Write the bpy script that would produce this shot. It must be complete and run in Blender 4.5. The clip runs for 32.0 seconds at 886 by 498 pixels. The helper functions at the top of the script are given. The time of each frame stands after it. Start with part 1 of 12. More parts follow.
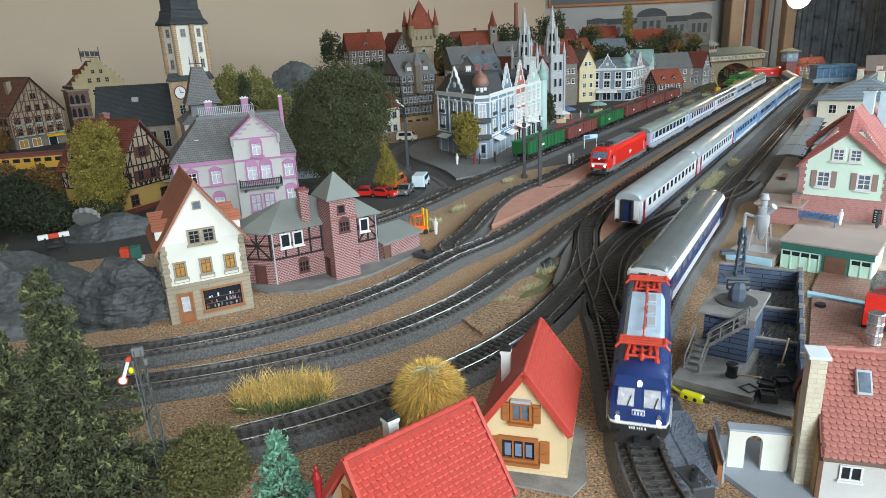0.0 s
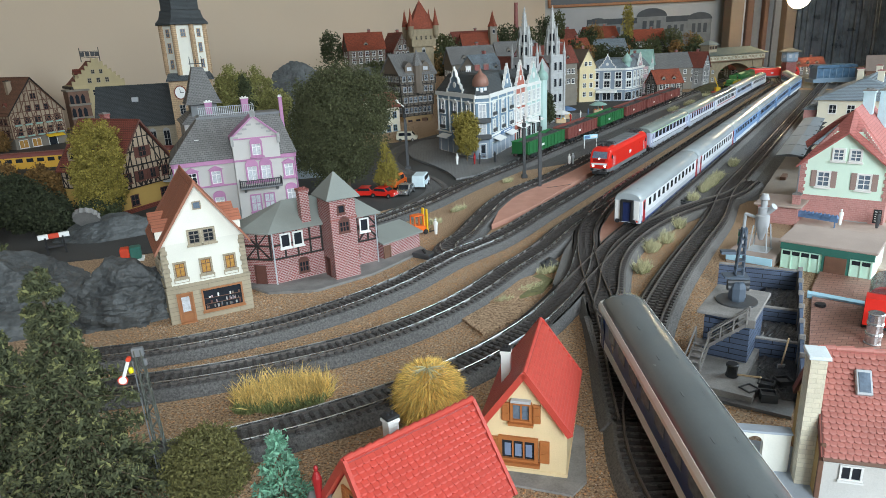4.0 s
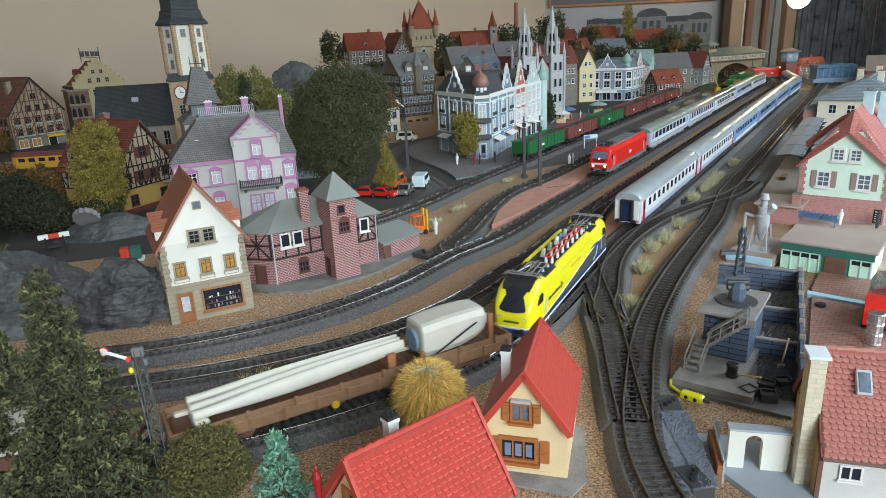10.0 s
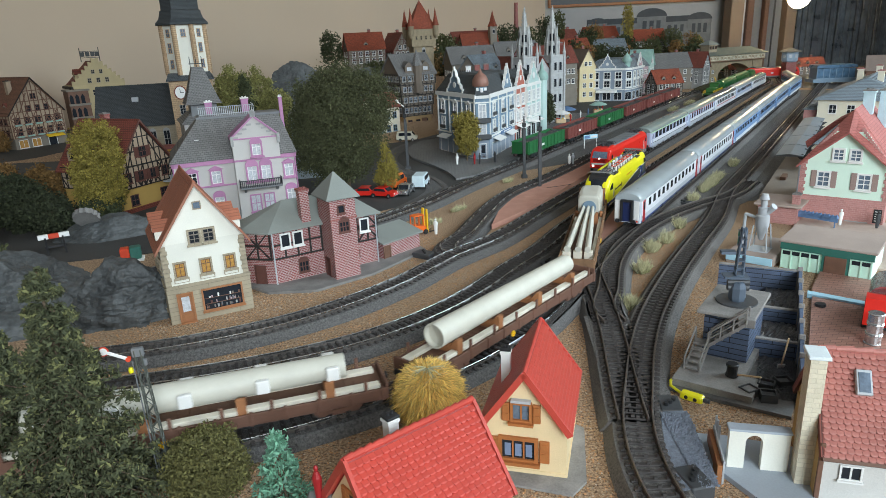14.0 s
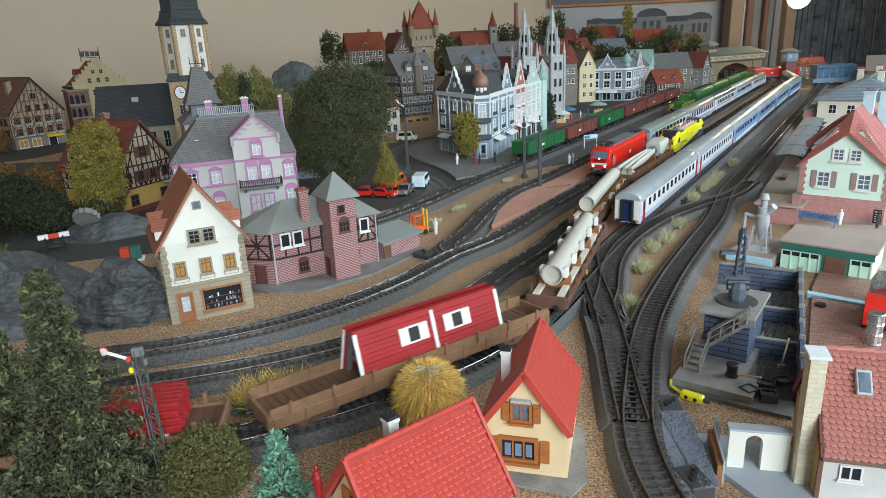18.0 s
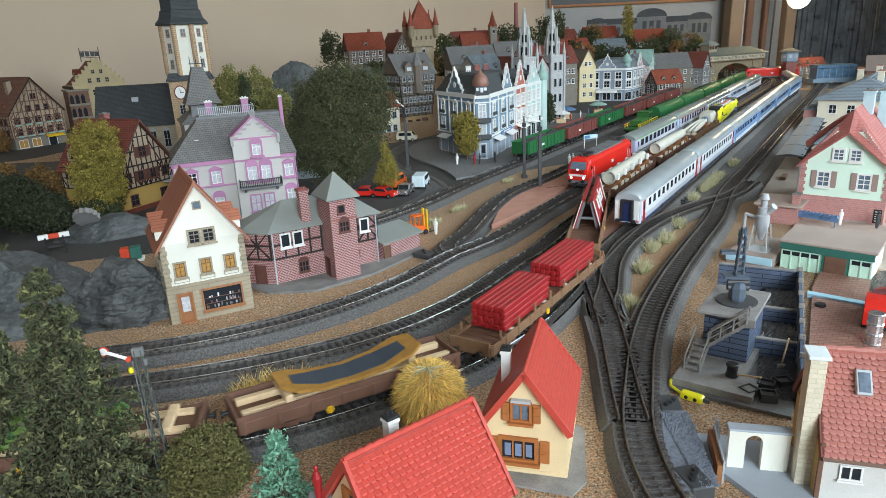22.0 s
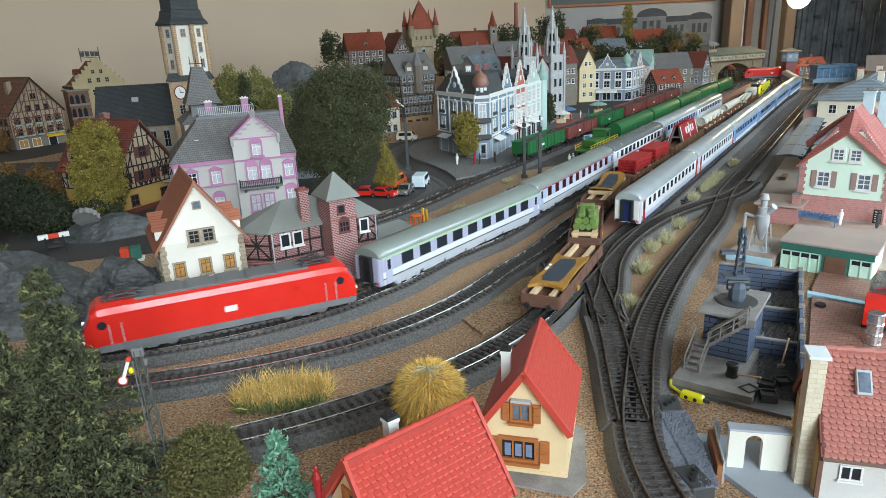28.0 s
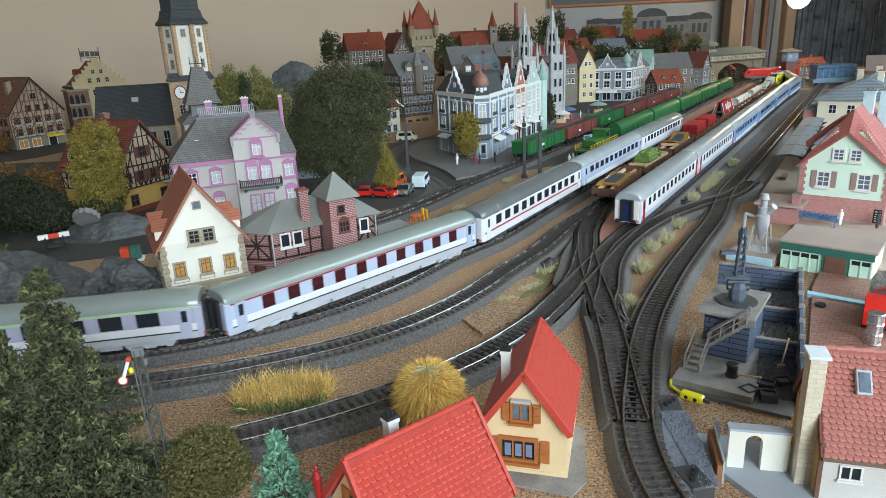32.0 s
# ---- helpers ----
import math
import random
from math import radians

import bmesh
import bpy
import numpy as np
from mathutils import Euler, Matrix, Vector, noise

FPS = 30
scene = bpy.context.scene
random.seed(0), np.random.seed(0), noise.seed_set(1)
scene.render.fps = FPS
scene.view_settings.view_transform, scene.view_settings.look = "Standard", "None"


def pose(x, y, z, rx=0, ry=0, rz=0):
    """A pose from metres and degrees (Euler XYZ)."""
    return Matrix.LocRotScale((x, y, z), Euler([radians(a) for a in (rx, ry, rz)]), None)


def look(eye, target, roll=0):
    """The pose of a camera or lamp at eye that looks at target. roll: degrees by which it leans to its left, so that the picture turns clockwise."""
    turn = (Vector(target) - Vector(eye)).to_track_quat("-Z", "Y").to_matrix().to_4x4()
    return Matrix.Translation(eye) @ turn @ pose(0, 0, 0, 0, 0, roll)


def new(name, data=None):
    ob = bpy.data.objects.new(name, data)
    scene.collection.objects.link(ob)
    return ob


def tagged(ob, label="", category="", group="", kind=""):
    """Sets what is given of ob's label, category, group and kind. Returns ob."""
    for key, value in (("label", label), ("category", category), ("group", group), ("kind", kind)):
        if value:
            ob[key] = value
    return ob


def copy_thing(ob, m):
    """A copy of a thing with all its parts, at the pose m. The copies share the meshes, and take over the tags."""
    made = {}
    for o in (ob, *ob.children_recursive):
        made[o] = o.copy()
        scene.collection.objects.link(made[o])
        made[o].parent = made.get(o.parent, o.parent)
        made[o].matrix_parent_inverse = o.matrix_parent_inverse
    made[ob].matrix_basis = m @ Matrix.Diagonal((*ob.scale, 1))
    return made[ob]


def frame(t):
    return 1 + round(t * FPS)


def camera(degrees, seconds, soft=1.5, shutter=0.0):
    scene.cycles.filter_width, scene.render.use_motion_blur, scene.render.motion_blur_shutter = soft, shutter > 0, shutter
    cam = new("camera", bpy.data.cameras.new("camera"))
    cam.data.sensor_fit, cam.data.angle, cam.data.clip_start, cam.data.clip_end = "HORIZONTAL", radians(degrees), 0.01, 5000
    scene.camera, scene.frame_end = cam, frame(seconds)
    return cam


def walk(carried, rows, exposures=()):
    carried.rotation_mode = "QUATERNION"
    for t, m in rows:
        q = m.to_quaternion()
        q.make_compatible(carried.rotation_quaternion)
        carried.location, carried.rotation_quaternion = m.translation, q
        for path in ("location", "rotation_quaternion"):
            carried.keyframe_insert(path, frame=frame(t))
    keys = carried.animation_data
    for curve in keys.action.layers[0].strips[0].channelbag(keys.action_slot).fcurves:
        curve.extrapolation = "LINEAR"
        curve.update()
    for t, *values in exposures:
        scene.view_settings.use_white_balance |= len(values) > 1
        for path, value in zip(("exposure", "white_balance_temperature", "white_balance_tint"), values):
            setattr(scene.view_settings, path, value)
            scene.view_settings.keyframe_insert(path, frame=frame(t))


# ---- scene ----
# ---------------------------------------------------------------- camera: stands still
cam = camera(67.65, 32.0, soft=0.5, shutter=0.5)
EYE = (0.0, 0.0, 0.242)
STAND = look(EYE, (0.0, math.cos(0.3126), 0.242 - math.sin(0.3126)), -2.693)
walk(cam, [(0.0, STAND), (32.0, STAND)], exposures=[(0.0, -0.16), (6.2, -0.17), (8.6, -0.32), (17.2, -0.32), (19.2, -0.20), (25.0, -0.15), (28.0, -0.20), (32.0, -0.25)])

# ---------------------------------------------------------------- light
world = bpy.data.worlds.new("room_light")
scene.world = world
world.use_nodes = True
sky = world.node_tree.nodes.new("ShaderNodeTexSky")
sky.sky_type, sky.sun_disc = "NISHITA", False
sky.sun_elevation, sky.sun_rotation = radians(38), radians(120)
world.node_tree.links.new(sky.outputs["Color"], world.node_tree.nodes["Background"].inputs["Color"])
world.node_tree.nodes["Background"].inputs["Strength"].default_value = 0.1


def window_light(name, eye, target, w, h, watts, colour):
    lamp = bpy.data.lights.new(name, "AREA")
    lamp.shape, lamp.size, lamp.size_y, lamp.energy, lamp.color = "RECTANGLE", w, h, watts, colour
    ob = new(name, lamp)
    ob.matrix_world = look(eye, target)
    return ob


window_light("daylight_window_right", (1.95, 0.66, 0.86), (0.5, 0.96, 0.1), 1.4, 0.9, 44, (0.72, 0.89, 1.0))
window_light("daylight_window_behind", (0.75, -1.64, 0.88), (0.85, 0.70, 0.1), 1.4, 0.9, 82, (0.80, 0.92, 1.0))

# ---------------------------------------------------------------- materials
MATS = {}


def mat(name, col, rough=0.6, metal=0.0, var=0.14, scale=90.0, bump=0.15, bscale=900.0, col2=None, amount=0.35, pattern=None, island=False, emit=0.0, spec=0.5, coat=0.0):
    """A surface with two scales of variation; pattern: None, or a dict for bricks, tiles or planks."""
    m = bpy.data.materials.new(name)
    m.use_nodes = True
    nt, nodes, link = m.node_tree, m.node_tree.nodes, m.node_tree.links.new
    bsdf = nodes["Principled BSDF"]
    tc = nodes.new("ShaderNodeTexCoord")
    big = nodes.new("ShaderNodeTexNoise")
    big.inputs["Scale"].default_value, big.inputs["Detail"].default_value = scale, 5
    fine = nodes.new("ShaderNodeTexNoise")
    fine.inputs["Scale"].default_value, fine.inputs["Detail"].default_value = bscale, 3
    link(tc.outputs["Object"], big.inputs["Vector"])
    link(tc.outputs["Object"], fine.inputs["Vector"])
    base = (*col, 1)
    second = (*(col2 or [min(1, c * (1 + 2.2 * var)) for c in col]), 1)
    ramp = nodes.new("ShaderNodeValToRGB")
    ramp.color_ramp.elements[0].position, ramp.color_ramp.elements[1].position = 0.5 - amount, 0.5 + amount
    ramp.color_ramp.elements[0].color = (*[c * (1 - var) for c in col], 1)
    ramp.color_ramp.elements[1].color = second
    mixn = nodes.new("ShaderNodeMath")
    mixn.operation = "MULTIPLY_ADD"
    mixn.inputs[1].default_value, mixn.inputs[2].default_value = 0.35, 0.0
    link(fine.outputs["Fac"], mixn.inputs[0])
    add = nodes.new("ShaderNodeMath")
    add.operation = "MULTIPLY_ADD"
    add.inputs[1].default_value = 0.65
    link(big.outputs["Fac"], add.inputs[0])
    link(mixn.outputs[0], add.inputs[2])
    link(add.outputs[0], ramp.inputs["Fac"])
    out = ramp.outputs["Color"]
    height = fine.outputs["Fac"]
    if pattern:
        sep = nodes.new("ShaderNodeSeparateXYZ")
        link(tc.outputs["Object"], sep.inputs[0])
        comb = nodes.new("ShaderNodeCombineXYZ")
        su = nodes.new("ShaderNodeMath")
        su.operation = "ADD"
        link(sep.outputs["X"], su.inputs[0])
        if pattern.get("roof"):
            su.inputs[1].default_value = 0
        else:
            yy = nodes.new("ShaderNodeMath")
            yy.operation = "MULTIPLY"
            yy.inputs[1].default_value = -0.75
            link(sep.outputs["Y"], yy.inputs[0])
            link(yy.outputs[0], su.inputs[1])
        link(su.outputs[0], comb.inputs[0])
        link(sep.outputs["Y" if pattern.get("flat") else "Z"], comb.inputs[1])
        br = nodes.new("ShaderNodeTexBrick")
        br.inputs["Scale"].default_value = 1.0
        br.inputs["Brick Width"].default_value, br.inputs["Row Height"].default_value = pattern["w"], pattern["h"]
        br.inputs["Mortar Size"].default_value, br.inputs["Mortar Smooth"].default_value = pattern.get("m", 0.0003), 0.3
        br.inputs["Color1"].default_value, br.inputs["Color2"].default_value = (0.92, 0.92, 0.92, 1), (1.08, 1.08, 1.08, 1)
        link(comb.outputs[0], br.inputs["Vector"])
        mul = nodes.new("ShaderNodeMix")
        mul.data_type, mul.blend_type = "RGBA", "MULTIPLY"
        mul.inputs[0].default_value = 1.0
        br.inputs["Mortar"].default_value = (1, 1, 1, 1)
        link(out, mul.inputs[6])
        link(br.outputs["Color"], mul.inputs[7])
        mor = nodes.new("ShaderNodeMix")
        mor.data_type = "RGBA"
        link(br.outputs["Fac"], mor.inputs[0])
        link(mul.outputs[2], mor.inputs[6])
        mor.inputs[7].default_value = (*pattern["mortar"], 1)
        out = mor.outputs[2]
        sub = nodes.new("ShaderNodeMath")
        sub.operation = "MULTIPLY_ADD"
        sub.inputs[1].default_value = -1.5
        link(br.outputs["Fac"], sub.inputs[0])
        link(fine.outputs["Fac"], sub.inputs[2])
        height = sub.outputs[0]
    rnd = nodes.new("ShaderNodeNewGeometry").outputs["Random Per Island"] if island else nodes.new("ShaderNodeObjectInfo").outputs["Random"]
    hsv = nodes.new("ShaderNodeHueSaturation")
    mr = nodes.new("ShaderNodeMapRange")
    mr.inputs[3].default_value, mr.inputs[4].default_value = (0.62, 1.4) if island else (0.94, 1.06)
    link(rnd, mr.inputs[0])
    link(mr.outputs[0], hsv.inputs["Value"])
    link(out, hsv.inputs["Color"])
    link(hsv.outputs[0], bsdf.inputs["Base Color"])
    rr = nodes.new("ShaderNodeMapRange")
    rr.inputs[3].default_value, rr.inputs[4].default_value = max(0.03, rough - 0.1), min(1, rough + 0.1)
    link(big.outputs["Fac"], rr.inputs[0])
    link(rr.outputs[0], bsdf.inputs["Roughness"])
    bsdf.inputs["Metallic"].default_value = metal
    bsdf.inputs["Specular IOR Level"].default_value = spec
    bsdf.inputs["Coat Weight"].default_value = coat
    if bump:
        b = nodes.new("ShaderNodeBump")
        b.inputs["Strength"].default_value, b.inputs["Distance"].default_value = bump, 0.0006
        link(height, b.inputs["Height"])
        link(b.outputs[0], bsdf.inputs["Normal"])
    if emit:
        bsdf.inputs["Emission Color"].default_value, bsdf.inputs["Emission Strength"].default_value = base, emit
    MATS[name] = m
    return m


def roofmat(name, col, w=0.0042, h=0.0030, var=0.2, mortar=0.45, rough=0.7, **k):
    return mat(name, col, rough, var=var, scale=40, bump=0.5, pattern={"w": w, "h": h, "m": 0.00035, "mortar": [c * mortar for c in col], "roof": True}, **k)


gravel = mat("tan_gravel", (0.24, 0.12, 0.058), 0.95, var=0.6, scale=560, bump=1.0, bscale=1300, col2=(0.62, 0.42, 0.26), amount=0.13)
grain_m = mat("gravel_grain", (0.42, 0.225, 0.105), 0.9, var=0.3, scale=300, island=True)
greygrain_m = mat("pale_gravel_grain", (0.40, 0.33, 0.25), 0.9, var=0.3, scale=300, island=True)
bedgrey = mat("dark_ballast", (0.063, 0.060, 0.058), 0.8, var=0.45, scale=650, bump=1.0, bscale=1700, col2=(0.185, 0.175, 0.168), amount=0.18)
dustbed = mat("dusty_ballast", (0.100, 0.095, 0.090), 0.85, var=0.45, scale=650, bump=1.0, bscale=1700, col2=(0.24, 0.225, 0.21), amount=0.2)
asphalt = mat("model_asphalt", (0.048, 0.045, 0.042), 0.85, var=0.25, scale=30, bump=0.3)
paving = mat("grey_paving", (0.17, 0.168, 0.165), 0.8, var=0.25, bump=0.3, pattern={"w": 0.006, "h": 0.004, "m": 0.0003, "mortar": (0.1, 0.1, 0.1), "flat": True})
redpave = mat("red_paving", (0.55, 0.24, 0.17), 0.85, var=0.25, scale=60, bump=0.4, bscale=1500, col2=(0.66, 0.36, 0.27))
brownpave = mat("brown_paving", (0.33, 0.175, 0.135), 0.45, var=0.25, bump=0.3, pattern={"w": 0.009, "h": 0.0045, "m": 0.0003, "mortar": (0.15, 0.08, 0.06), "flat": True})
sleeper_m = mat("sleeper_plastic", (0.048, 0.041, 0.038), 0.65, var=0.3, bump=0.3)
rail_m = mat("rail_steel", (0.46, 0.46, 0.46), 0.27, 1.0, var=0.25, bump=0.05)
dullrail = mat("tarnished_rail", (0.22, 0.19, 0.17), 0.36, 0.8, var=0.3, bump=0.1)
railside_m = mat("rail_side_rust", (0.10, 0.085, 0.075), 0.5, 0.4, var=0.3)
grass_m = mat("grass_mat", (0.17, 0.17, 0.06), 0.9, var=0.4, scale=200, bump=0.8, col2=(0.33, 0.3, 0.12))
straw_m = mat("straw", (0.64, 0.43, 0.14), 0.85, var=0.3, island=True)
greenstraw_m = mat("green_straw", (0.17, 0.19, 0.07), 0.85, var=0.3, island=True)
palestraw_m = mat("pale_straw", (0.46, 0.43, 0.26), 0.85, var=0.3, island=True)
rock_m = mat("slate_rock", (0.042, 0.046, 0.049), 0.6, var=0.5, scale=35, bump=1.0, bscale=260, col2=(0.150, 0.158, 0.158), amount=0.25)
hill_m = mat("hill_turf", (0.045, 0.05, 0.022), 0.95, var=0.4, scale=45, bump=0.8, col2=(0.10, 0.085, 0.04))
wallpaint = mat("cream_wall_paint", (0.62, 0.49, 0.365), 0.9, var=0.08, scale=2.2, bump=0.05, col2=(0.68, 0.54, 0.405))
backpaint = mat("pale_wall_paint", (0.42, 0.41, 0.385), 0.9, var=0.05, scale=2.0, bump=0.05)
# dark tone for walls out of view, chosen to cut the fill light
unseenpaint = mat("brown_grey_wall_paint", (0.26, 0.23, 0.19), 0.9, var=0.08, scale=2.0, bump=0.05)
# ceiling stays out of view; greyed to throw back less fill light
ceilpaint = mat("ceiling_paint", (0.50, 0.49, 0.47), 0.9, var=0.03, scale=2.0, bump=0.05)
tablewood = mat("table_board", (0.32, 0.22, 0.13), 0.6, var=0.2, scale=8)
white = mat("white_plastic", (0.78, 0.77, 0.74), 0.5, var=0.06, bump=0.05)
townstone = mat("weathered_render", (0.200, 0.172, 0.138), 0.8, var=0.2, scale=50, bump=0.2)
# cream panels whose shade is put into a tan colour
shadeplaster = mat("aged_tan_plaster", (0.36, 0.275, 0.195), 0.85, var=0.2, scale=60, bump=0.3)
cream = mat("cream_render", (0.70, 0.65, 0.52), 0.75, var=0.08, scale=50, bump=0.15)
warmwhite = mat("warm_white_render", (0.76, 0.74, 0.65), 0.75, var=0.07, scale=40, bump=0.15)
yellowwall = mat("ochre_render", (0.48, 0.31, 0.09), 0.75, var=0.12, scale=40, bump=0.15)
paleyellow = mat("pale_yellow_render", (0.76, 0.62, 0.36), 0.7, var=0.1, scale=40, bump=0.15)
lilacgrey = mat("lilac_grey_render", (0.50, 0.475, 0.45), 0.7, var=0.08, scale=40, bump=0.12)
mauve = mat("mauve_trim", (0.41, 0.185, 0.325), 0.55, var=0.12)
mint = mat("mint_render", (0.70, 0.88, 0.74), 0.7, var=0.06, scale=40, bump=0.1)
minttrim = mat("pale_mint_door", (0.50, 0.72, 0.58), 0.6, var=0.08)
darkgreen = mat("dark_green_paint", (0.03, 0.13, 0.10), 0.5, var=0.2)
bluewall = mat("slate_blue_render", (0.165, 0.245, 0.320), 0.7, var=0.1, scale=50)
palebluewall = mat("pale_blue_render", (0.270, 0.320, 0.385), 0.7, var=0.1, scale=50)
salmonwall = mat("salmon_render", (0.42, 0.13, 0.09), 0.7, var=0.1, scale=50)
aquawall = mat("aqua_render", (0.42, 0.55, 0.52), 0.7, var=0.1, scale=50)
pinkwall = mat("dusty_pink_render", (0.52, 0.36, 0.37), 0.7, var=0.1, scale=50)
stonegrey = mat("pale_grey_stone", (0.32, 0.315, 0.305), 0.8, var=0.22, scale=80, bump=0.4)
darkstone = mat("brown_grey_stone", (0.24, 0.19, 0.12), 0.8, var=0.3, scale=80, bump=0.4)
sandstone = mat("sandstone", (0.34, 0.285, 0.20), 0.8, var=0.14, bump=0.3, pattern={"w": 0.05, "h": 0.0042, "m": 0.00025, "mortar": (0.24, 0.20, 0.14)})
brownstone = mat("tower_brown_stone", (0.44, 0.30, 0.18), 0.8, var=0.2, bump=0.3, pattern={"w": 0.008, "h": 0.004, "m": 0.0003, "mortar": (0.25, 0.16, 0.09)})
brick = mat("red_brick", (0.22, 0.055, 0.050), 0.75, var=0.4, scale=70, bump=0.5, pattern={"w": 0.0034, "h": 0.0018, "m": 0.00034, "mortar": (0.50, 0.38, 0.37)})
brickplain = mat("red_brick_clean", (0.26, 0.075, 0.065), 0.7, var=0.25, bump=0.4, pattern={"w": 0.0042, "h": 0.0019, "m": 0.0002, "mortar": (0.36, 0.22, 0.20)})
stationred = mat("dusky_red_brick", (0.44, 0.205, 0.185), 0.75, var=0.15, bump=0.3, pattern={"w": 0.005, "h": 0.0024, "m": 0.0002, "mortar": (0.55, 0.32, 0.29)})
palebrick = mat("pale_yellow_brick", (0.66, 0.60, 0.46), 0.7, var=0.08, bump=0.35, pattern={"w": 0.0062, "h": 0.0028, "m": 0.00025, "mortar": (0.60, 0.54, 0.41)})
timber = mat("dark_timber", (0.018, 0.015, 0.013), 0.7, var=0.3)
redtimber = mat("red_brown_timber", (0.105, 0.040, 0.030), 0.65, var=0.25)
wood = mat("stained_wood", (0.30, 0.125, 0.05), 0.6, var=0.25, scale=150)
palewood = mat("pale_timber", (0.62, 0.45, 0.27), 0.7, var=0.2, scale=150)
darkwood = mat("dark_brown_wood", (0.13, 0.065, 0.04), 0.65, var=0.3, scale=120)
shutterwood = mat("orange_brown_shutter", (0.36, 0.125, 0.035), 0.55, var=0.2)
redroof = roofmat("bright_red_tiles", (0.49, 0.054, 0.040), 0.0052, 0.0036, var=0.12, mortar=0.6, rough=0.45)
brickroof = roofmat("orange_brown_tiles", (0.36, 0.125, 0.07), 0.0026, 0.05, var=0.18, mortar=0.7)
orangeroof = roofmat("orange_red_tiles", (0.28, 0.062, 0.03), 0.004, 0.003, var=0.18)
darkredroof = roofmat("dark_red_tiles", (0.20, 0.052, 0.035), 0.004, 0.003, var=0.25)
pinkroof = roofmat("faded_red_tiles", (0.42, 0.13, 0.11), 0.0042, 0.0030, var=0.18, mortar=0.8)
slateroof = roofmat("grey_slates", (0.180, 0.174, 0.168), 0.0052, 0.0026, var=0.2, mortar=0.6)
darkslate = roofmat("dark_slates", (0.055, 0.062, 0.066), 0.004, 0.0026, var=0.3)
blueslate = roofmat("blue_grey_slates", (0.185, 0.220, 0.250), 0.0045, 0.0026, var=0.2)
feltroof = mat("grey_green_felt", (0.22, 0.235, 0.215), 0.85, var=0.14, scale=30, bump=0.3)
brownfelt = mat("brown_roofing_felt", (0.36, 0.285, 0.245), 0.85, var=0.2, scale=25, bump=0.4)
copper = mat("copper_brown_dome", (0.27, 0.135, 0.10), 0.5, 0.2, var=0.2)
patina = mat("green_patina", (0.27, 0.42, 0.37), 0.6, var=0.2)
glass = mat("dark_pane", (0.02, 0.023, 0.028), 0.15, var=0.3, bump=0.0, spec=0.22)
paleglass = mat("curtained_pane", (0.42, 0.43, 0.45), 0.25, var=0.4, scale=300, bump=0.0)
litglass = mat("amber_pane", (0.34, 0.18, 0.05), 0.3, var=0.6, scale=350, bump=0.0, spec=0.2)
blueglass = mat("blue_grey_pane", (0.10, 0.13, 0.17), 0.18, var=0.5, scale=300, bump=0.0, spec=0.3)
black = mat("black_plastic", (0.018, 0.018, 0.019), 0.5, var=0.3)
darkgrey = mat("dark_grey_plastic", (0.055, 0.057, 0.06), 0.5, var=0.2)
midgrey = mat("mid_grey_plastic", (0.16, 0.165, 0.17), 0.55, var=0.12)
lightgrey = mat("light_grey_plastic", (0.42, 0.44, 0.46), 0.5, var=0.1)
silver = mat("silver_metal", (0.62, 0.63, 0.64), 0.25, 0.9, var=0.1)
concrete = mat("dirty_concrete", (0.17, 0.165, 0.16), 0.85, var=0.4, scale=60, bump=0.5, col2=(0.34, 0.32, 0.30))
palegrey = mat("pale_blue_grey_slab", (0.36, 0.40, 0.45), 0.7, var=0.12, scale=50)
coalplank = mat("blue_black_planks", (0.072, 0.098, 0.155), 0.65, var=0.35, scale=60, bump=0.4, pattern={"w": 0.03, "h": 0.0042, "m": 0.0004, "mortar": (0.02, 0.024, 0.034)})
coal = mat("coal", (0.03, 0.03, 0.032), 0.5, var=0.5, scale=400, bump=1.0, bscale=900, col2=(0.10, 0.10, 0.105))
bluechip = mat("blue_grey_chippings", (0.12, 0.14, 0.175), 0.8, var=0.5, scale=420, bump=1.0, bscale=1200, col2=(0.27, 0.30, 0.36))
skyblue = mat("light_blue_paint", (0.42, 0.68, 0.80), 0.5, var=0.08)
signblue = mat("sign_blue", (0.11, 0.2, 0.36), 0.5, var=0.1)
traffic_red = mat("traffic_red_paint", (0.70, 0.024, 0.014), 0.32, var=0.05, bump=0.02, coat=0.2)
loco_yellow = mat("signal_yellow_paint", (0.86, 0.78, 0.015), 0.32, var=0.05, bump=0.02, coat=0.2)
cobalt = mat("cobalt_blue_paint", (0.013, 0.040, 0.165), 0.3, var=0.08, bump=0.02, coat=0.2)
stripeblue = mat("stripe_blue_paint", (0.012, 0.05, 0.30), 0.35, var=0.08, bump=0.02)
coachblue = mat("lavender_blue_paint", (0.42, 0.48, 0.61), 0.4, var=0.06, bump=0.02)
coachwhite = mat("coach_white_paint", (0.70, 0.71, 0.73), 0.4, var=0.05, bump=0.02)
coachlilac = mat("coach_lilac_grey_paint", (0.42, 0.43, 0.55), 0.4, var=0.06, bump=0.02)
winepane = mat("wine_dark_pane", (0.045, 0.010, 0.012), 0.15, var=0.4, scale=300, bump=0.0, spec=0.4)
coachgrey = mat("coach_pale_grey_paint", (0.45, 0.47, 0.51), 0.4, var=0.06, bump=0.02)
roofgrey = mat("coach_roof_grey", (0.225, 0.262, 0.24), 0.23, spec=0.7, var=0.1, scale=30, bump=0.03)
roofblue = mat("coach_roof_blue_grey", (0.33, 0.37, 0.385), 0.23, spec=0.7, var=0.1, scale=30, bump=0.03)
roofdark = mat("coach_roof_dark_grey", (0.125, 0.138, 0.140), 0.24, spec=0.7, var=0.1, scale=30, bump=0.03)
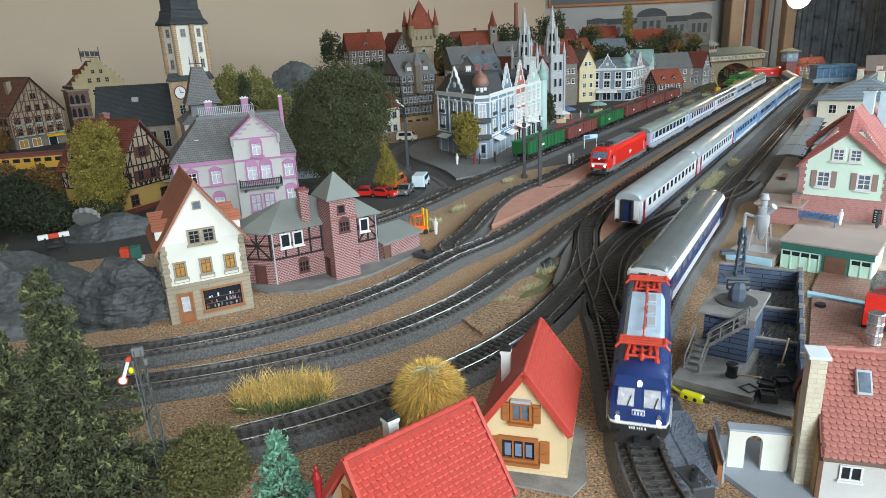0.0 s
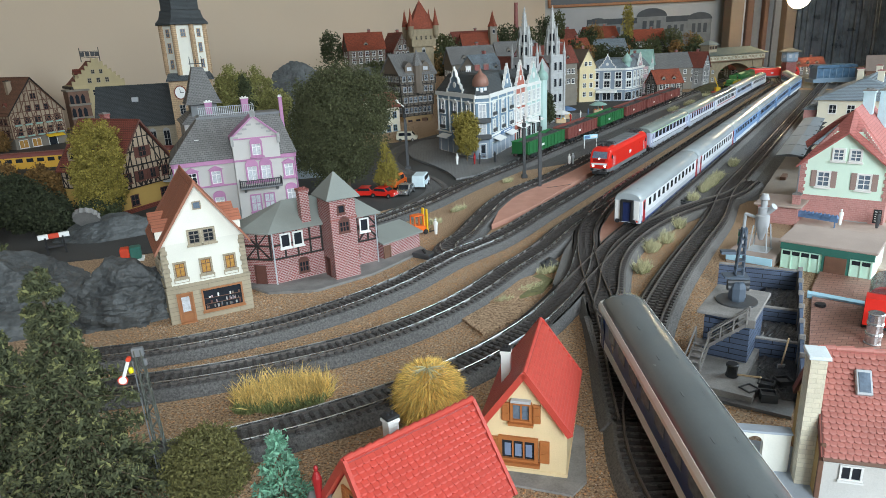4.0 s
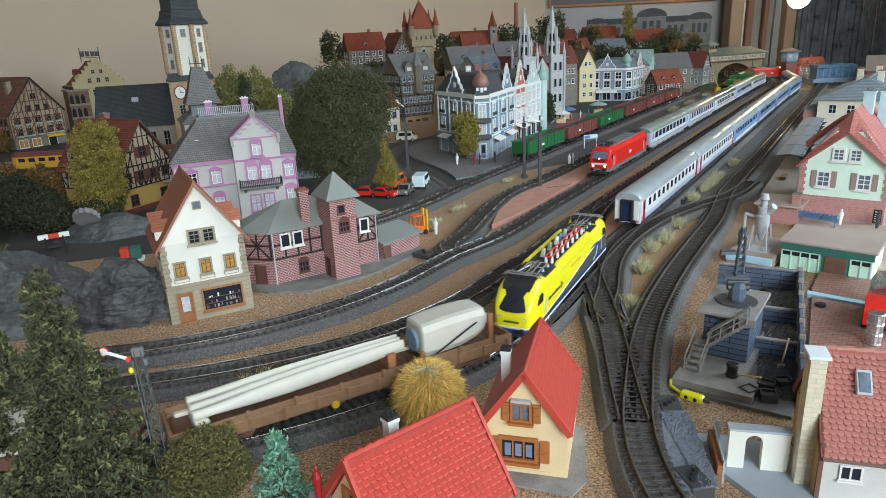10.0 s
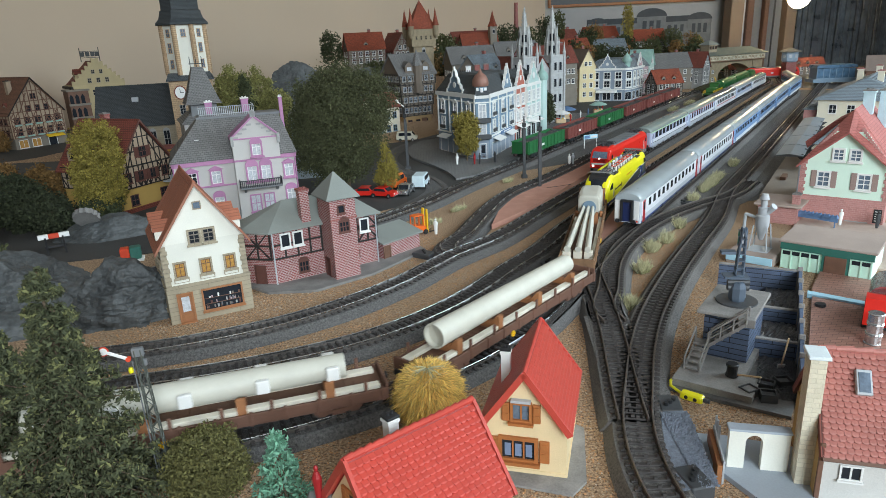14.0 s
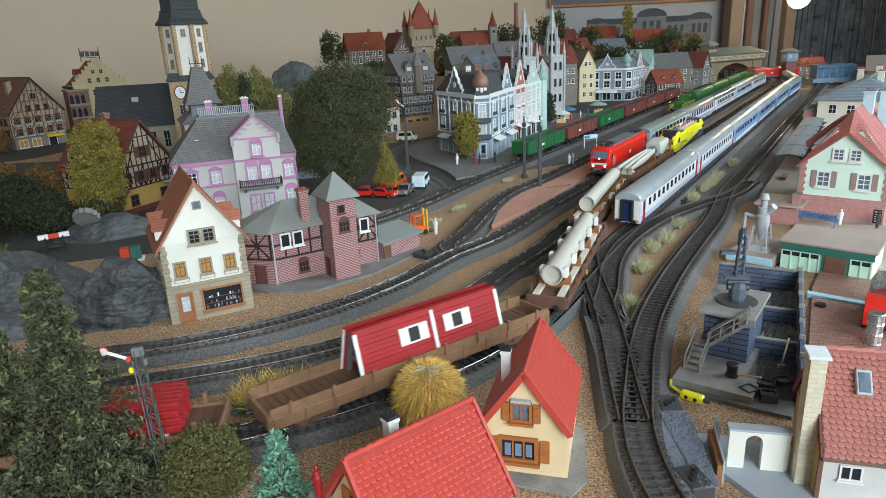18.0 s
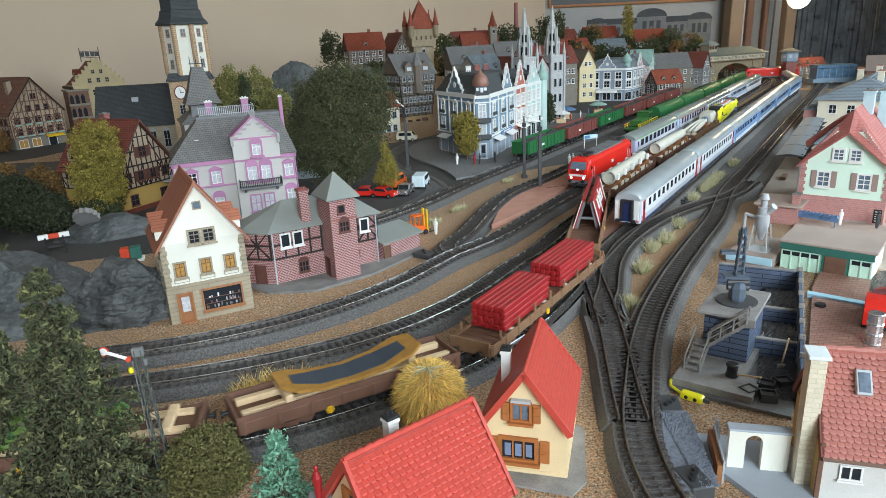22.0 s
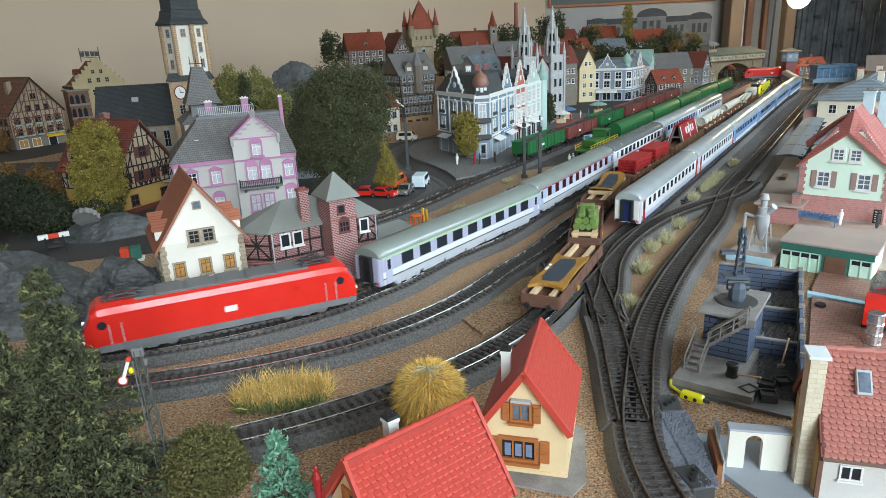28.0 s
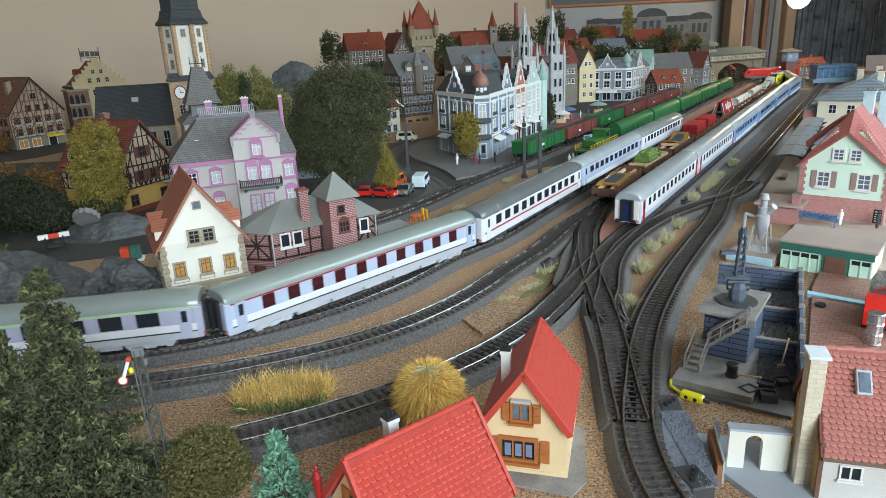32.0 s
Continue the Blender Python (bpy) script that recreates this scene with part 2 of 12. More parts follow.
panto_red = mat("pantograph_red", (0.62, 0.062, 0.026), 0.4, var=0.08, bump=0.02)
freightbrown = mat("freight_brown", (0.14, 0.068, 0.045), 0.6, var=0.2, scale=120)
freightgreen = mat("freight_green", (0.016, 0.115, 0.034), 0.5, var=0.15, scale=120)
freightred = mat("freight_oxide_red", (0.165, 0.045, 0.036), 0.55, var=0.18, scale=120)
cargored = mat("cargo_red", (0.33, 0.014, 0.016), 0.5, var=0.1)
cargogreen = mat("cargo_green", (0.125, 0.205, 0.048), 0.6, var=0.35, scale=200)
cranegreen = mat("crane_green", (0.035, 0.14, 0.03), 0.5, var=0.12)
tubewhite = mat("ivory_tube_paint", (0.56, 0.54, 0.46), 0.55, var=0.08, bump=0.03)
creambeam = mat("cream_painted_beam", (0.70, 0.65, 0.54), 0.65, var=0.12, scale=150)
wagonwood = mat("tan_brown_wagon_boards", (0.21, 0.115, 0.060), 0.6, var=0.25, scale=160, bump=0.3)
orange = mat("orange_paint", (0.75, 0.14, 0.02), 0.45, var=0.1)
amber = mat("amber_yellow_paint", (0.82, 0.50, 0.02), 0.45, var=0.1)
ochrepaint = mat("ochre_paint", (0.62, 0.34, 0.04), 0.5, var=0.12)
lamp_glow = mat("lamp_glow", (1.0, 0.76, 0.42), 0.4, var=0.0, bump=0.0, emit=80.0)
head_glow = mat("headlight_glow", (1.0, 0.96, 0.88), 0.4, var=0.0, bump=0.0, emit=2.5)
leaf_dark = mat("dark_foliage", (0.042, 0.050, 0.020), 0.85, var=0.35, scale=200, island=True)
leaf_olive = mat("olive_foliage", (0.062, 0.068, 0.024), 0.85, var=0.35, scale=200, island=True)
leaf_yellow = mat("yellow_green_foliage", (0.225, 0.180, 0.036), 0.85, var=0.35, scale=200, island=True)
leaf_moss = mat("moss_olive_foliage", (0.095, 0.088, 0.027), 0.8, var=0.5, scale=300, island=True)
leaf_lime = mat("light_olive_foliage", (0.190, 0.180, 0.058), 0.85, var=0.35, scale=200, island=True)
leaf_grey = mat("grey_green_needles", (0.050, 0.056, 0.025), 0.85, var=0.35, scale=200, island=True)
leaf_amber = mat("amber_straw_foliage", (0.96, 0.49, 0.14), 0.85, var=0.3, scale=200, island=True)
leaf_big = mat("mossy_green_foliage", (0.062, 0.066, 0.028), 0.9, var=0.4, scale=200, island=True)
leaf_deep = mat("deep_green_foliage", (0.024, 0.029, 0.012), 0.9, var=0.4, scale=200, island=True)
leaf_tip = mat("pale_green_needle_tips", (0.120, 0.122, 0.048), 0.95, var=0.35, scale=200, island=True)
leaf_teal = mat("teal_plastic_needles", (0.14, 0.30, 0.20), 0.5, var=0.2, scale=200, island=True)
leaf_autumn = mat("brown_autumn_foliage", (0.17, 0.095, 0.03), 0.85, var=0.35, scale=200, island=True)
bark = mat("bark", (0.12, 0.085, 0.055), 0.9, var=0.35, scale=120, bump=0.8)
# col2 paints pale wavy reflections into the dark panel colour
panelwood = mat("blue_black_panelling", (0.024, 0.030, 0.038), 0.3, var=0.5, scale=14, bump=0.8, bscale=45, col2=(0.110, 0.135, 0.160), amount=0.22)
pinewood = mat("door_wood", (0.20, 0.14, 0.09), 0.5, var=0.25, scale=6)

# ---------------------------------------------------------------- track plan
RAIL = 0.0115                      # rail head above the board
ALONG = (0.5445, 0.8388)           # the straight station tracks run this way


def on_line(c, s):
    return (ALONG[0] * s + ALONG[1] * c, ALONG[1] * s - ALONG[0] * c)


def make_path(points, step=0.004):
    """Dense centre line through the points: positions and running length."""
    p = np.array(points, float)
    p = np.vstack([2 * p[0] - p[1], p, 2 * p[-1] - p[-2]])
    out = []
    for a, b, c, d in zip(p[:-3], p[1:-2], p[2:-1], p[3:]):
        k1, k2 = np.linalg.norm(c - b), np.linalg.norm(d - c)
        k0 = np.linalg.norm(b - a)
        m1 = ((b - a) / k0 * k1 + (c - b) / k1 * k0) / (k0 + k1) * k1
        m2 = ((c - b) / k1 * k2 + (d - c) / k2 * k1) / (k1 + k2) * k1
        n = max(2, int(k1 / step))
        for i in range(n):
            t = i / n
            out.append((2*t**3 - 3*t*t + 1) * b + (t**3 - 2*t*t + t) * m1 + (3*t*t - 2*t**3) * c + (t**3 - t*t) * m2)
    out.append(p[-2])
    out = np.array(out)
    run = np.concatenate([[0], np.cumsum(np.linalg.norm(np.diff(out, axis=0), axis=1))])
    return out, run


def at_path(path, s):
    p, run = path
    return np.array([np.interp(s, run, p[:, 0]), np.interp(s, run, p[:, 1])])


CURVE_A = [(-3.4, 0.22), (-1.2, 0.395), (-0.6, 0.448), (-0.4, 0.466), (-0.288, 0.486), (-0.229, 0.498), (-0.187, 0.513), (-0.143, 0.535), (-0.098, 0.567), (-0.049, 0.617), (0.01, 0.698)]
LINE_A = [on_line(-0.360, s) for s in (0.66, 0.80, 1.0, 1.4, 2.0, 2.6, 3.0)]
FAR_A = [(1.47, 3.06), (1.52, 3.3), (1.50, 3.6)]
path_a = make_path(CURVE_A + LINE_A + FAR_A)
CURVE_B = [(-3.4, 0.14), (-1.2, 0.33), (-0.5, 0.396), (-0.36, 0.411), (-0.246, 0.433), (-0.168, 0.451), (-0.128, 0.465), (-0.087, 0.483), (-0.043, 0.511), (0.006, 0.558), (0.035, 0.596), (0.067, 0.646), (0.105, 0.70)]
LINE_B = [on_line(-0.300, s) for s in (0.75, 0.9, 1.2, 2.0, 2.6, 3.0)]
FAR_B = [(1.52, 3.03), (1.58, 3.3), (1.57, 3.6)]
path_b = make_path(CURVE_B + LINE_B + FAR_B)
CURVE_C = [(-3.6, 0.05), (-1.2, 0.25), (-0.5, 0.312), (-0.3, 0.329), (-0.22, 0.339), (-0.172, 0.348), (-0.108, 0.370), (-0.056, 0.396), (-0.018, 0.420), (0.025, 0.455), (0.049, 0.480), (0.077, 0.515), (0.11, 0.569), (0.134, 0.62), (0.148, 0.665), (0.162, 0.712), (0.1785, 0.7788), (0.2065, 0.8455)]
LINE_C = [on_line(-0.300, s) for s in (0.95, 1.2, 2.0, 2.6, 3.0)]
path_c = make_path(CURVE_C + LINE_C + FAR_B)
path_t0 = make_path([(-0.9, 0.60), (-0.5, 0.64), (-0.3, 0.70), (-0.2, 0.765), (-0.105, 0.845), (-0.025, 0.945)] + [on_line(-0.541, s) for s in (0.9, 1.1, 1.6, 2.2, 2.8, 3.4)])
path_t1 = make_path([on_line(-0.362, 0.60), (0.008, 0.716), (0.03, 0.785), (0.061, 0.88), (0.10, 0.975)] + [on_line(-0.440, s) for s in (1.0, 1.2, 1.6, 2.2, 2.8, 3.3)] + [(1.47, 3.18), (1.36, 3.34), (1.15, 3.42), (0.95, 3.44)])
path_t4 = make_path([(0.077, 0.515), (0.11, 0.569), (0.141, 0.622), (0.166, 0.665), (0.195, 0.715)] + [on_line(-0.2265, s) for s in (0.80, 1.0, 1.6, 2.2, 2.6)] + [(1.36, 2.66), (1.44, 2.86), (1.42, 3.06), (1.33, 3.22), (1.1, 3.36), (0.9, 3.4)])
LOOP_H = [(0.111, 0.33), (0.109, 0.29), (0.116, 0.24), (0.135, 0.19), (0.166, 0.14), (0.215, 0.08), (0.32, 0.01), (0.8, -0.10), (2.6, -0.16)]
path_f = make_path([(0.2065, 0.8455), (0.1785, 0.7788), (0.162, 0.712), (0.1475, 0.619), (0.1390, 0.533), (0.1300, 0.466), (0.1215, 0.413), (0.1150, 0.369)] + LOOP_H)
path_e = make_path([on_line(-0.158, s) for s in (3.0, 2.4, 1.8, 1.2, 1.0)] + [(0.339, 0.789), (0.278, 0.693), (0.209, 0.579), (0.17, 0.505), (0.145, 0.445), (0.129, 0.398), (0.117, 0.36)] + LOOP_H)
path_x = make_path([(0.4753, 0.9857), (0.4064, 0.9052), (0.3621, 0.8737), (0.3195, 0.8413), (0.2874, 0.8125), (0.2379, 0.7559), (0.2029, 0.7048), (0.1751, 0.6463), (0.1539, 0.5789), (0.1373, 0.5229), (0.1395, 0.500)])

# ---------------------------------------------------------------- mesh helpers
def part(name, bm, material, parent=None, label="", smooth=False):
    """Links a bmesh as one mesh object, under a thing or a part where one is given."""
    bmesh.ops.recalc_face_normals(bm, faces=bm.faces)
    me = bpy.data.meshes.new(name)
    bm.to_mesh(me)
    bm.free()
    me.materials.append(material)
    if smooth:
        me.polygons.foreach_set("use_smooth", [True] * len(me.polygons))
        me.set_sharp_from_angle(angle=radians(40))
    ob = new(name, me)
    if parent is not None:
        ob.parent = parent
    if label:
        tagged(ob, label)
    return ob


def share(name, me, parent, m):
    """One more object on an existing mesh, at m in its parent's space."""
    ob = new(name, me)
    ob.parent = parent
    ob.matrix_basis = m
    return ob


def thing(name, label, category, m=None, group="", kind=""):
    ob = new(name)
    ob.empty_display_size = 0.01
    if m is not None:
        ob.matrix_basis = m
    return tagged(ob, label, category, group, kind)


def bx(bm, x0, x1, y0, y1, z0, z1, bev=0.0):
    """A box, with chamfered edges where bev is given."""
    if bev:
        lo = [(x0 + bev, y0, 0), (x1 - bev, y0, 0), (x1, y0 + bev, 0), (x1, y1 - bev, 0), (x1 - bev, y1, 0), (x0 + bev, y1, 0), (x0, y1 - bev, 0), (x0, y0 + bev, 0)]
        cx, cy = (x0 + x1) / 2, (y0 + y1) / 2
        kx, ky = 1 - 2 * bev / (x1 - x0), 1 - 2 * bev / (y1 - y0)
        small = [(cx + (x - cx) * kx, cy + (y - cy) * ky) for x, y, _ in lo]
        loft(bm, [[(x, y, z0) for x, y in small], [(x, y, z0 + bev) for x, y, _ in lo], [(x, y, z1 - bev) for x, y, _ in lo], [(x, y, z1) for x, y in small]])
        return bm
    v = [bm.verts.new(p) for p in ((x0, y0, z0), (x1, y0, z0), (x1, y1, z0), (x0, y1, z0), (x0, y0, z1), (x1, y0, z1), (x1, y1, z1), (x0, y1, z1))]
    for f in ((3, 2, 1, 0), (4, 5, 6, 7), (0, 1, 5, 4), (1, 2, 6, 5), (2, 3, 7, 6), (3, 0, 4, 7)):
        bm.faces.new([v[i] for i in f])
    return bm


def loft(bm, rings, cap=True):
    """Skins closed rings of equal count, and caps both ends."""
    vs = [[bm.verts.new(p) for p in r] for r in rings]
    n = len(rings[0])
    for a, b in zip(vs[:-1], vs[1:]):
        for i in range(n):
            bm.faces.new((a[i], a[(i + 1) % n], b[(i + 1) % n], b[i]))
    if cap:
        bm.faces.new(vs[0][::-1])
        bm.faces.new(vs[-1])
    return bm


def cyl(bm, p0, p1, r0, r1=None, n=8):
    p0, p1 = Vector(p0), Vector(p1)
    q = (p1 - p0).to_track_quat("Z", "Y")
    r1 = r0 if r1 is None else r1
    ring = lambda c, r: [c + q @ Vector((r * math.cos(2 * math.pi * i / n), r * math.sin(2 * math.pi * i / n), 0)) for i in range(n)]
    return loft(bm, [ring(p0, r0), ring(p1, max(r1, 1e-5))])


def lathe(bm, prof, n=12, at=(0, 0)):
    """Turns a profile of (radius, z) about the upright axis."""
    return loft(bm, [[(at[0] + max(r, 1e-5) * math.cos(2 * math.pi * i / n), at[1] + max(r, 1e-5) * math.sin(2 * math.pi * i / n), z) for i in range(n)] for r, z in prof])


def prism(bm, poly, a0, a1, axis="y"):
    """Extrudes a polygon; axis y: poly in (x, z); axis x: poly in (y, z); axis z: poly in (x, y)."""
    put = {"y": lambda p, a: (p[0], a, p[1]), "x": lambda p, a: (a, p[0], p[1]), "z": lambda p, a: (p[0], p[1], a)}[axis]
    return loft(bm, [[put(p, a0) for p in poly], [put(p, a1) for p in poly]])


def B():
    return bmesh.new()


def box_part(name, parent, material, x0, x1, y0, y1, z0, z1, bev=0.0, label=""):
    return part(name, bx(B(), x0, x1, y0, y1, z0, z1, bev), material, parent, label)


def mesh_of(name, verts, faces, material):
    me = bpy.data.meshes.new(name)
    me.from_pydata(verts, [], faces)
    me.materials.append(material)
    me.update()
    return me


# ---------------------------------------------------------------- room
def room():
    top, low = 1.45, -0.95
    def wall(name, poly, material, label):
        bm = B()
        prism(bm, poly, low, top, "z")
        return tagged(part(name, bm, material), label, kind="structure")
    wall("wall_west", [(-3.9, 0.30), (0.585, 3.62), (0.54, 3.70), (-3.95, 0.38)], wallpaint, "cream painted plaster wall behind the model town")
    wall("wall_north", [(0.585, 3.62), (2.75, 3.63), (2.75, 3.71), (0.56, 3.70)], backpaint, "pale painted back wall of the room")
    # added wall out of view; its dark colour lowers the fill
    wall("wall_far_west", [(-3.9, -1.8), (-3.8, -1.8), (-3.8, 0.40), (-3.9, 0.30)], unseenpaint, "unseen brown-grey side wall, dark to cut fill light")
    # unseen wall, slanted to bring its window lamp nearer
    bm = B()
    y0, y1, z0, z1 = 1.70, 3.30, 0.40, 1.32
    for a, b, c, d in ((0.0, y0, low, top), (y1, 5.30, low, top), (y0, y1, low, z0), (y0, y1, z1, top)):
        bx(bm, 0.0, 0.1, a, b, c, d)
    east = part("wall_east", bm, unseenpaint)
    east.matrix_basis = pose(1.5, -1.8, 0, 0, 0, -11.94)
    tagged(east, "unseen brown-grey wall with a window opening, dark to cut fill light", kind="structure")
    # unseen dark wall behind the camera, opened for the window lamp
    bm = B()
    x0, x1, z0, z1 = 0.0, 1.48, 0.42, 1.34
    for a, b, c, d in ((-3.9, x0, low, top), (x1, 1.52, low, top), (x0, x1, low, z0), (x0, x1, z1, top)):
        bx(bm, a, b, -1.80, -1.70, c, d)
    tagged(part("wall_south", bm, unseenpaint), "unseen brown-grey wall with a window opening, dark to cut fill light", kind="structure")
    tagged(part("ceiling", bx(B(), -3.95, 2.75, -1.85, 4.0, top + 0.003, top + 0.06), ceilpaint), "unseen grey ceiling, toned down to cut fill light", kind="structure")
    tagged(part("floor", bx(B(), -3.95, 2.75, -1.85, 4.0, low - 0.06, low - 0.003), tablewood), "brown wooden floor of the room", kind="structure")
    # dark panelled cupboard wall at the far end
    pan = thing("wall_panelling", "blue-black wavy panelling with painted reflections on the far wall", "panelling", kind="structure")
    x = 1.80
    rng = random.Random(5)
    while x < 2.58:
        w = rng.uniform(0.012, 0.03)
        box_part("panel", pan, panelwood, x, x + w - 0.002, 3.44 - rng.uniform(0, 0.014), 3.47, low, top - 0.02, 0.002)
        x += w
    box_part("panel_backing", pan, panelwood, 1.80, 2.60, 3.47, 3.52, low, top - 0.01)
    dr = thing("door_1", "tall wooden door frame with pale grey-blue door strips", "door", kind="structure")
    for x0, x1, m, y in ((1.474, 1.539, pinewood, 3.44), (1.539, 1.560, lightgrey, 3.47), (1.560, 1.593, darkwood, 3.45), (1.593, 1.644, midgrey, 3.48), (1.644, 1.668, darkwood, 3.45), (1.668, 1.745, midgrey, 3.48), (1.745, 1.797, pinewood, 3.43)):
        box_part("door_post" if m in (pinewood, darkwood) else "door_leaf", dr, m, x0, x1 - 0.001, y, 3.53, low, top - 0.01, 0.003)


# ---------------------------------------------------------------- board and tracks
def ground_height(x, y):
    """The town behind the tracks climbs towards the wall."""
    c = ALONG[1] * x - ALONG[0] * y
    s = ALONG[0] * x + ALONG[1] * y
    k = min(1, max(0, (-0.86 - c) / 0.5))
    k = k * k * (3 - 2 * k)
    k2 = min(1, max(0, (y - 1.5) / 0.7))
    k3 = min(1, max(0, (x + 0.45) / 0.4))
    rise = 0.12 * k * k2 * k3
    return rise + 0.004 * noise.noise((x * 6, y * 6, 0)) * min(1, k * 3)


def ground():
    xs = np.concatenate([np.linspace(-3.75, -1.0, 20)[:-1], np.linspace(-1.0, 1.9, 140), np.linspace(1.95, 2.58, 6)])
    ys = np.concatenate([np.linspace(-0.8, 0.1, 10)[:-1], np.linspace(0.1, 3.55, 160)])
    verts = [(min(x, 1.47 + (y + 1.8) * 0.2115), min(y, 0.28 + (x + 3.9) * 0.740), 0) for y in ys for x in xs]
    verts = [(x, y, ground_height(x, y)) for x, y, _ in verts]
    n = len(xs)
    faces = [(j * n + i, j * n + i + 1, (j + 1) * n + i + 1, (j + 1) * n + i) for j in range(len(ys) - 1) for i in range(n - 1)]
    me = mesh_of("ground", verts, faces, gravel)
    tagged(new("ground", me), "tan gravel scatter over the layout board", kind="structure")
    tagged(part("table", prism(B(), [(-3.75, -0.8), (1.67, -0.8), (2.58, 3.55), (-3.75, 3.55)], -0.07, -0.012, "z"), tablewood), "thick wooden baseboard under the layout", kind="structure")
    bm = B()
    for x, y in ((-3.5, -0.7), (-1.5, -0.7), (0.6, -0.7), (1.6, -0.7), (-3.5, 1.5), (1.95, 1.5), (2.3, 3.0), (0.8, 3.0)):
        bx(bm, x - 0.03, x + 0.03, y - 0.03, y + 0.03, -0.95, -0.07)
    tagged(part("table_trestle", bm, tablewood), "square wooden legs under the baseboard", kind="structure")


def sweep(path, s0, s1, prof, step=0.008, z=0.0):
    """Sweeps an open-ended closed profile of (offset, height) along a path."""
    n = max(2, int((s1 - s0) / step))
    bm = B()
    rings = []
    for i in range(n + 1):
        s = s0 + (s1 - s0) * i / n
        p, q = at_path(path, s), at_path(path, s + 0.002) - at_path(path, s - 0.002)
        q = q / np.linalg.norm(q)
        rings.append([(p[0] + q[1] * o, p[1] - q[0] * o, h + z) for o, h in prof])
    return loft(bm, rings)


def grains(name, parent, points, small, large, material, seed):
    """Loose angular grains, one at each point, joined as one mesh."""
    rng = np.random.RandomState(seed)
    p = np.asarray(points, float)
    n = len(p)
    octa = np.array([(1, 0, 0), (-1, 0, 0), (0, 1, 0), (0, -1, 0), (0, 0, 0.8), (0, 0, -0.8)], float)
    v = octa[None] * rng.uniform(small, large, (n, 1, 1)) * rng.uniform(0.6, 1.3, (n, 6, 1))
    a = rng.uniform(0, 6.283, n)
    c, s = np.cos(a)[:, None], np.sin(a)[:, None]
    v = np.stack([v[:, :, 0] * c - v[:, :, 1] * s, v[:, :, 0] * s + v[:, :, 1] * c, v[:, :, 2]], 2) + p[:, None]
    tri = np.array([(0, 2, 4), (2, 1, 4), (1, 3, 4), (3, 0, 4)])
    f = (tri[None] + 6 * np.arange(n)[:, None, None]).reshape(-1, 3)
    ob = new(name, mesh_of(name, v.reshape(-1, 3).tolist(), f.tolist(), material))
    if parent is not None:
        ob.parent = parent
    tagged(ob, kind="stuff")
    return ob


SLEEPER = None


def track(name, path, s0, s1, label, near=None, bed=True, steel=None):
    """Grey ballast bed with sleepers and two rails along the path; near: stretch whose sleepers are parts."""
    global SLEEPER
    tr = thing(name, label, "railway track", kind="structure")
    if bed:
        part("bed", sweep(path, s0, s1, [(-0.021, 0.0005), (-0.0155, 0.0078), (0.0155, 0.0078), (0.021, 0.0005)]), dustbed if steel else bedgrey, tr)
    for o in (-0.0089, 0.0089):
        part("rail", sweep(path, s0, s1, [(o - 0.00055, 0.0088), (o - 0.00055, 0.0113), (o - 0.0004, 0.0115), (o + 0.0004, 0.0115), (o + 0.00055, 0.0113), (o + 0.00055, 0.0088)]), steel or rail_m, tr)
        part("rail_foot", sweep(path, s0, s1, [(o - 0.0011, 0.0078), (o - 0.0007, 0.0098), (o + 0.0007, 0.0098), (o + 0.0011, 0.0078)]), railside_m, tr)
    if SLEEPER is None:
        bm = bx(B(), -0.0014, 0.0014, -0.0135, 0.0135, 0.0072, 0.0089, 0.0003)
        bx(bm, -0.0007, 0.0007, -0.0011, 0.0011, 0.0088, 0.0102)
        for o in (-0.0112, -0.0066, 0.0066, 0.0112):
            bx(bm, -0.0010, 0.0010, o - 0.0007, o + 0.0007, 0.0088, 0.0096)
        me = bpy.data.meshes.new("sleeper")
        bmesh.ops.recalc_face_normals(bm, faces=bm.faces)
        bm.to_mesh(me)
        bm.free()
        me.materials.append(sleeper_m)
        SLEEPER = me
    v0 = np.array([v.co for v in SLEEPER.vertices])
    f0 = [tuple(p.vertices) for p in SLEEPER.polygons]
    verts, faces = [], []
    s = s0
    while s < s1:
        p, q = at_path(path, s), at_path(path, s + 0.002) - at_path(path, s - 0.002)
        a = math.atan2(q[1], q[0])
        if near and near[0] <= s <= near[1]:
            share("sleeper", SLEEPER, tr, Matrix.Translation((p[0], p[1], 0)) @ Matrix.Rotation(a, 4, "Z"))
        else:
            k = len(verts)
            c, d = math.cos(a), math.sin(a)
            verts += [(p[0] + c * x - d * y, p[1] + d * x + c * y, z) for x, y, z in v0]
            faces += [tuple(i + k for i in f) for f in f0]
        s += 0.0067
    if verts:
        ob = new("sleepers", mesh_of("sleepers", verts, faces, sleeper_m))
        ob.parent = tr
        tagged(ob, kind="stuff")
    return tr


def platform(name, path, s0, s1, o0, o1, h, material, label):
    tagged(part(name, sweep(path, s0, s1, [(o0, 0.0003), (o0, h), (o1, h), (o1, 0.0003)], 0.03), material), label, kind="structure")


def flat(name, pts, h, material, label, z0=0.0003):
    return tagged(part(name, prism(B(), pts, z0, h, "z"), material), label, kind="structure")


room()
ground()
track("track_outer", path_a, 2.75, path_a[1][-1], "outer curve of black-sleepered track on grey ballast bed", (3.1, 3.9))
track("track_middle", path_b, 2.8, path_b[1][-1] - 1.6, "middle curve of black-sleepered track on grey ballast bed", (3.2, 4.1))
track("track_inner", path_c, 3.0, path_c[1][-1], "inner curve of black-sleepered track on grey ballast bed", (3.3, 3.95))
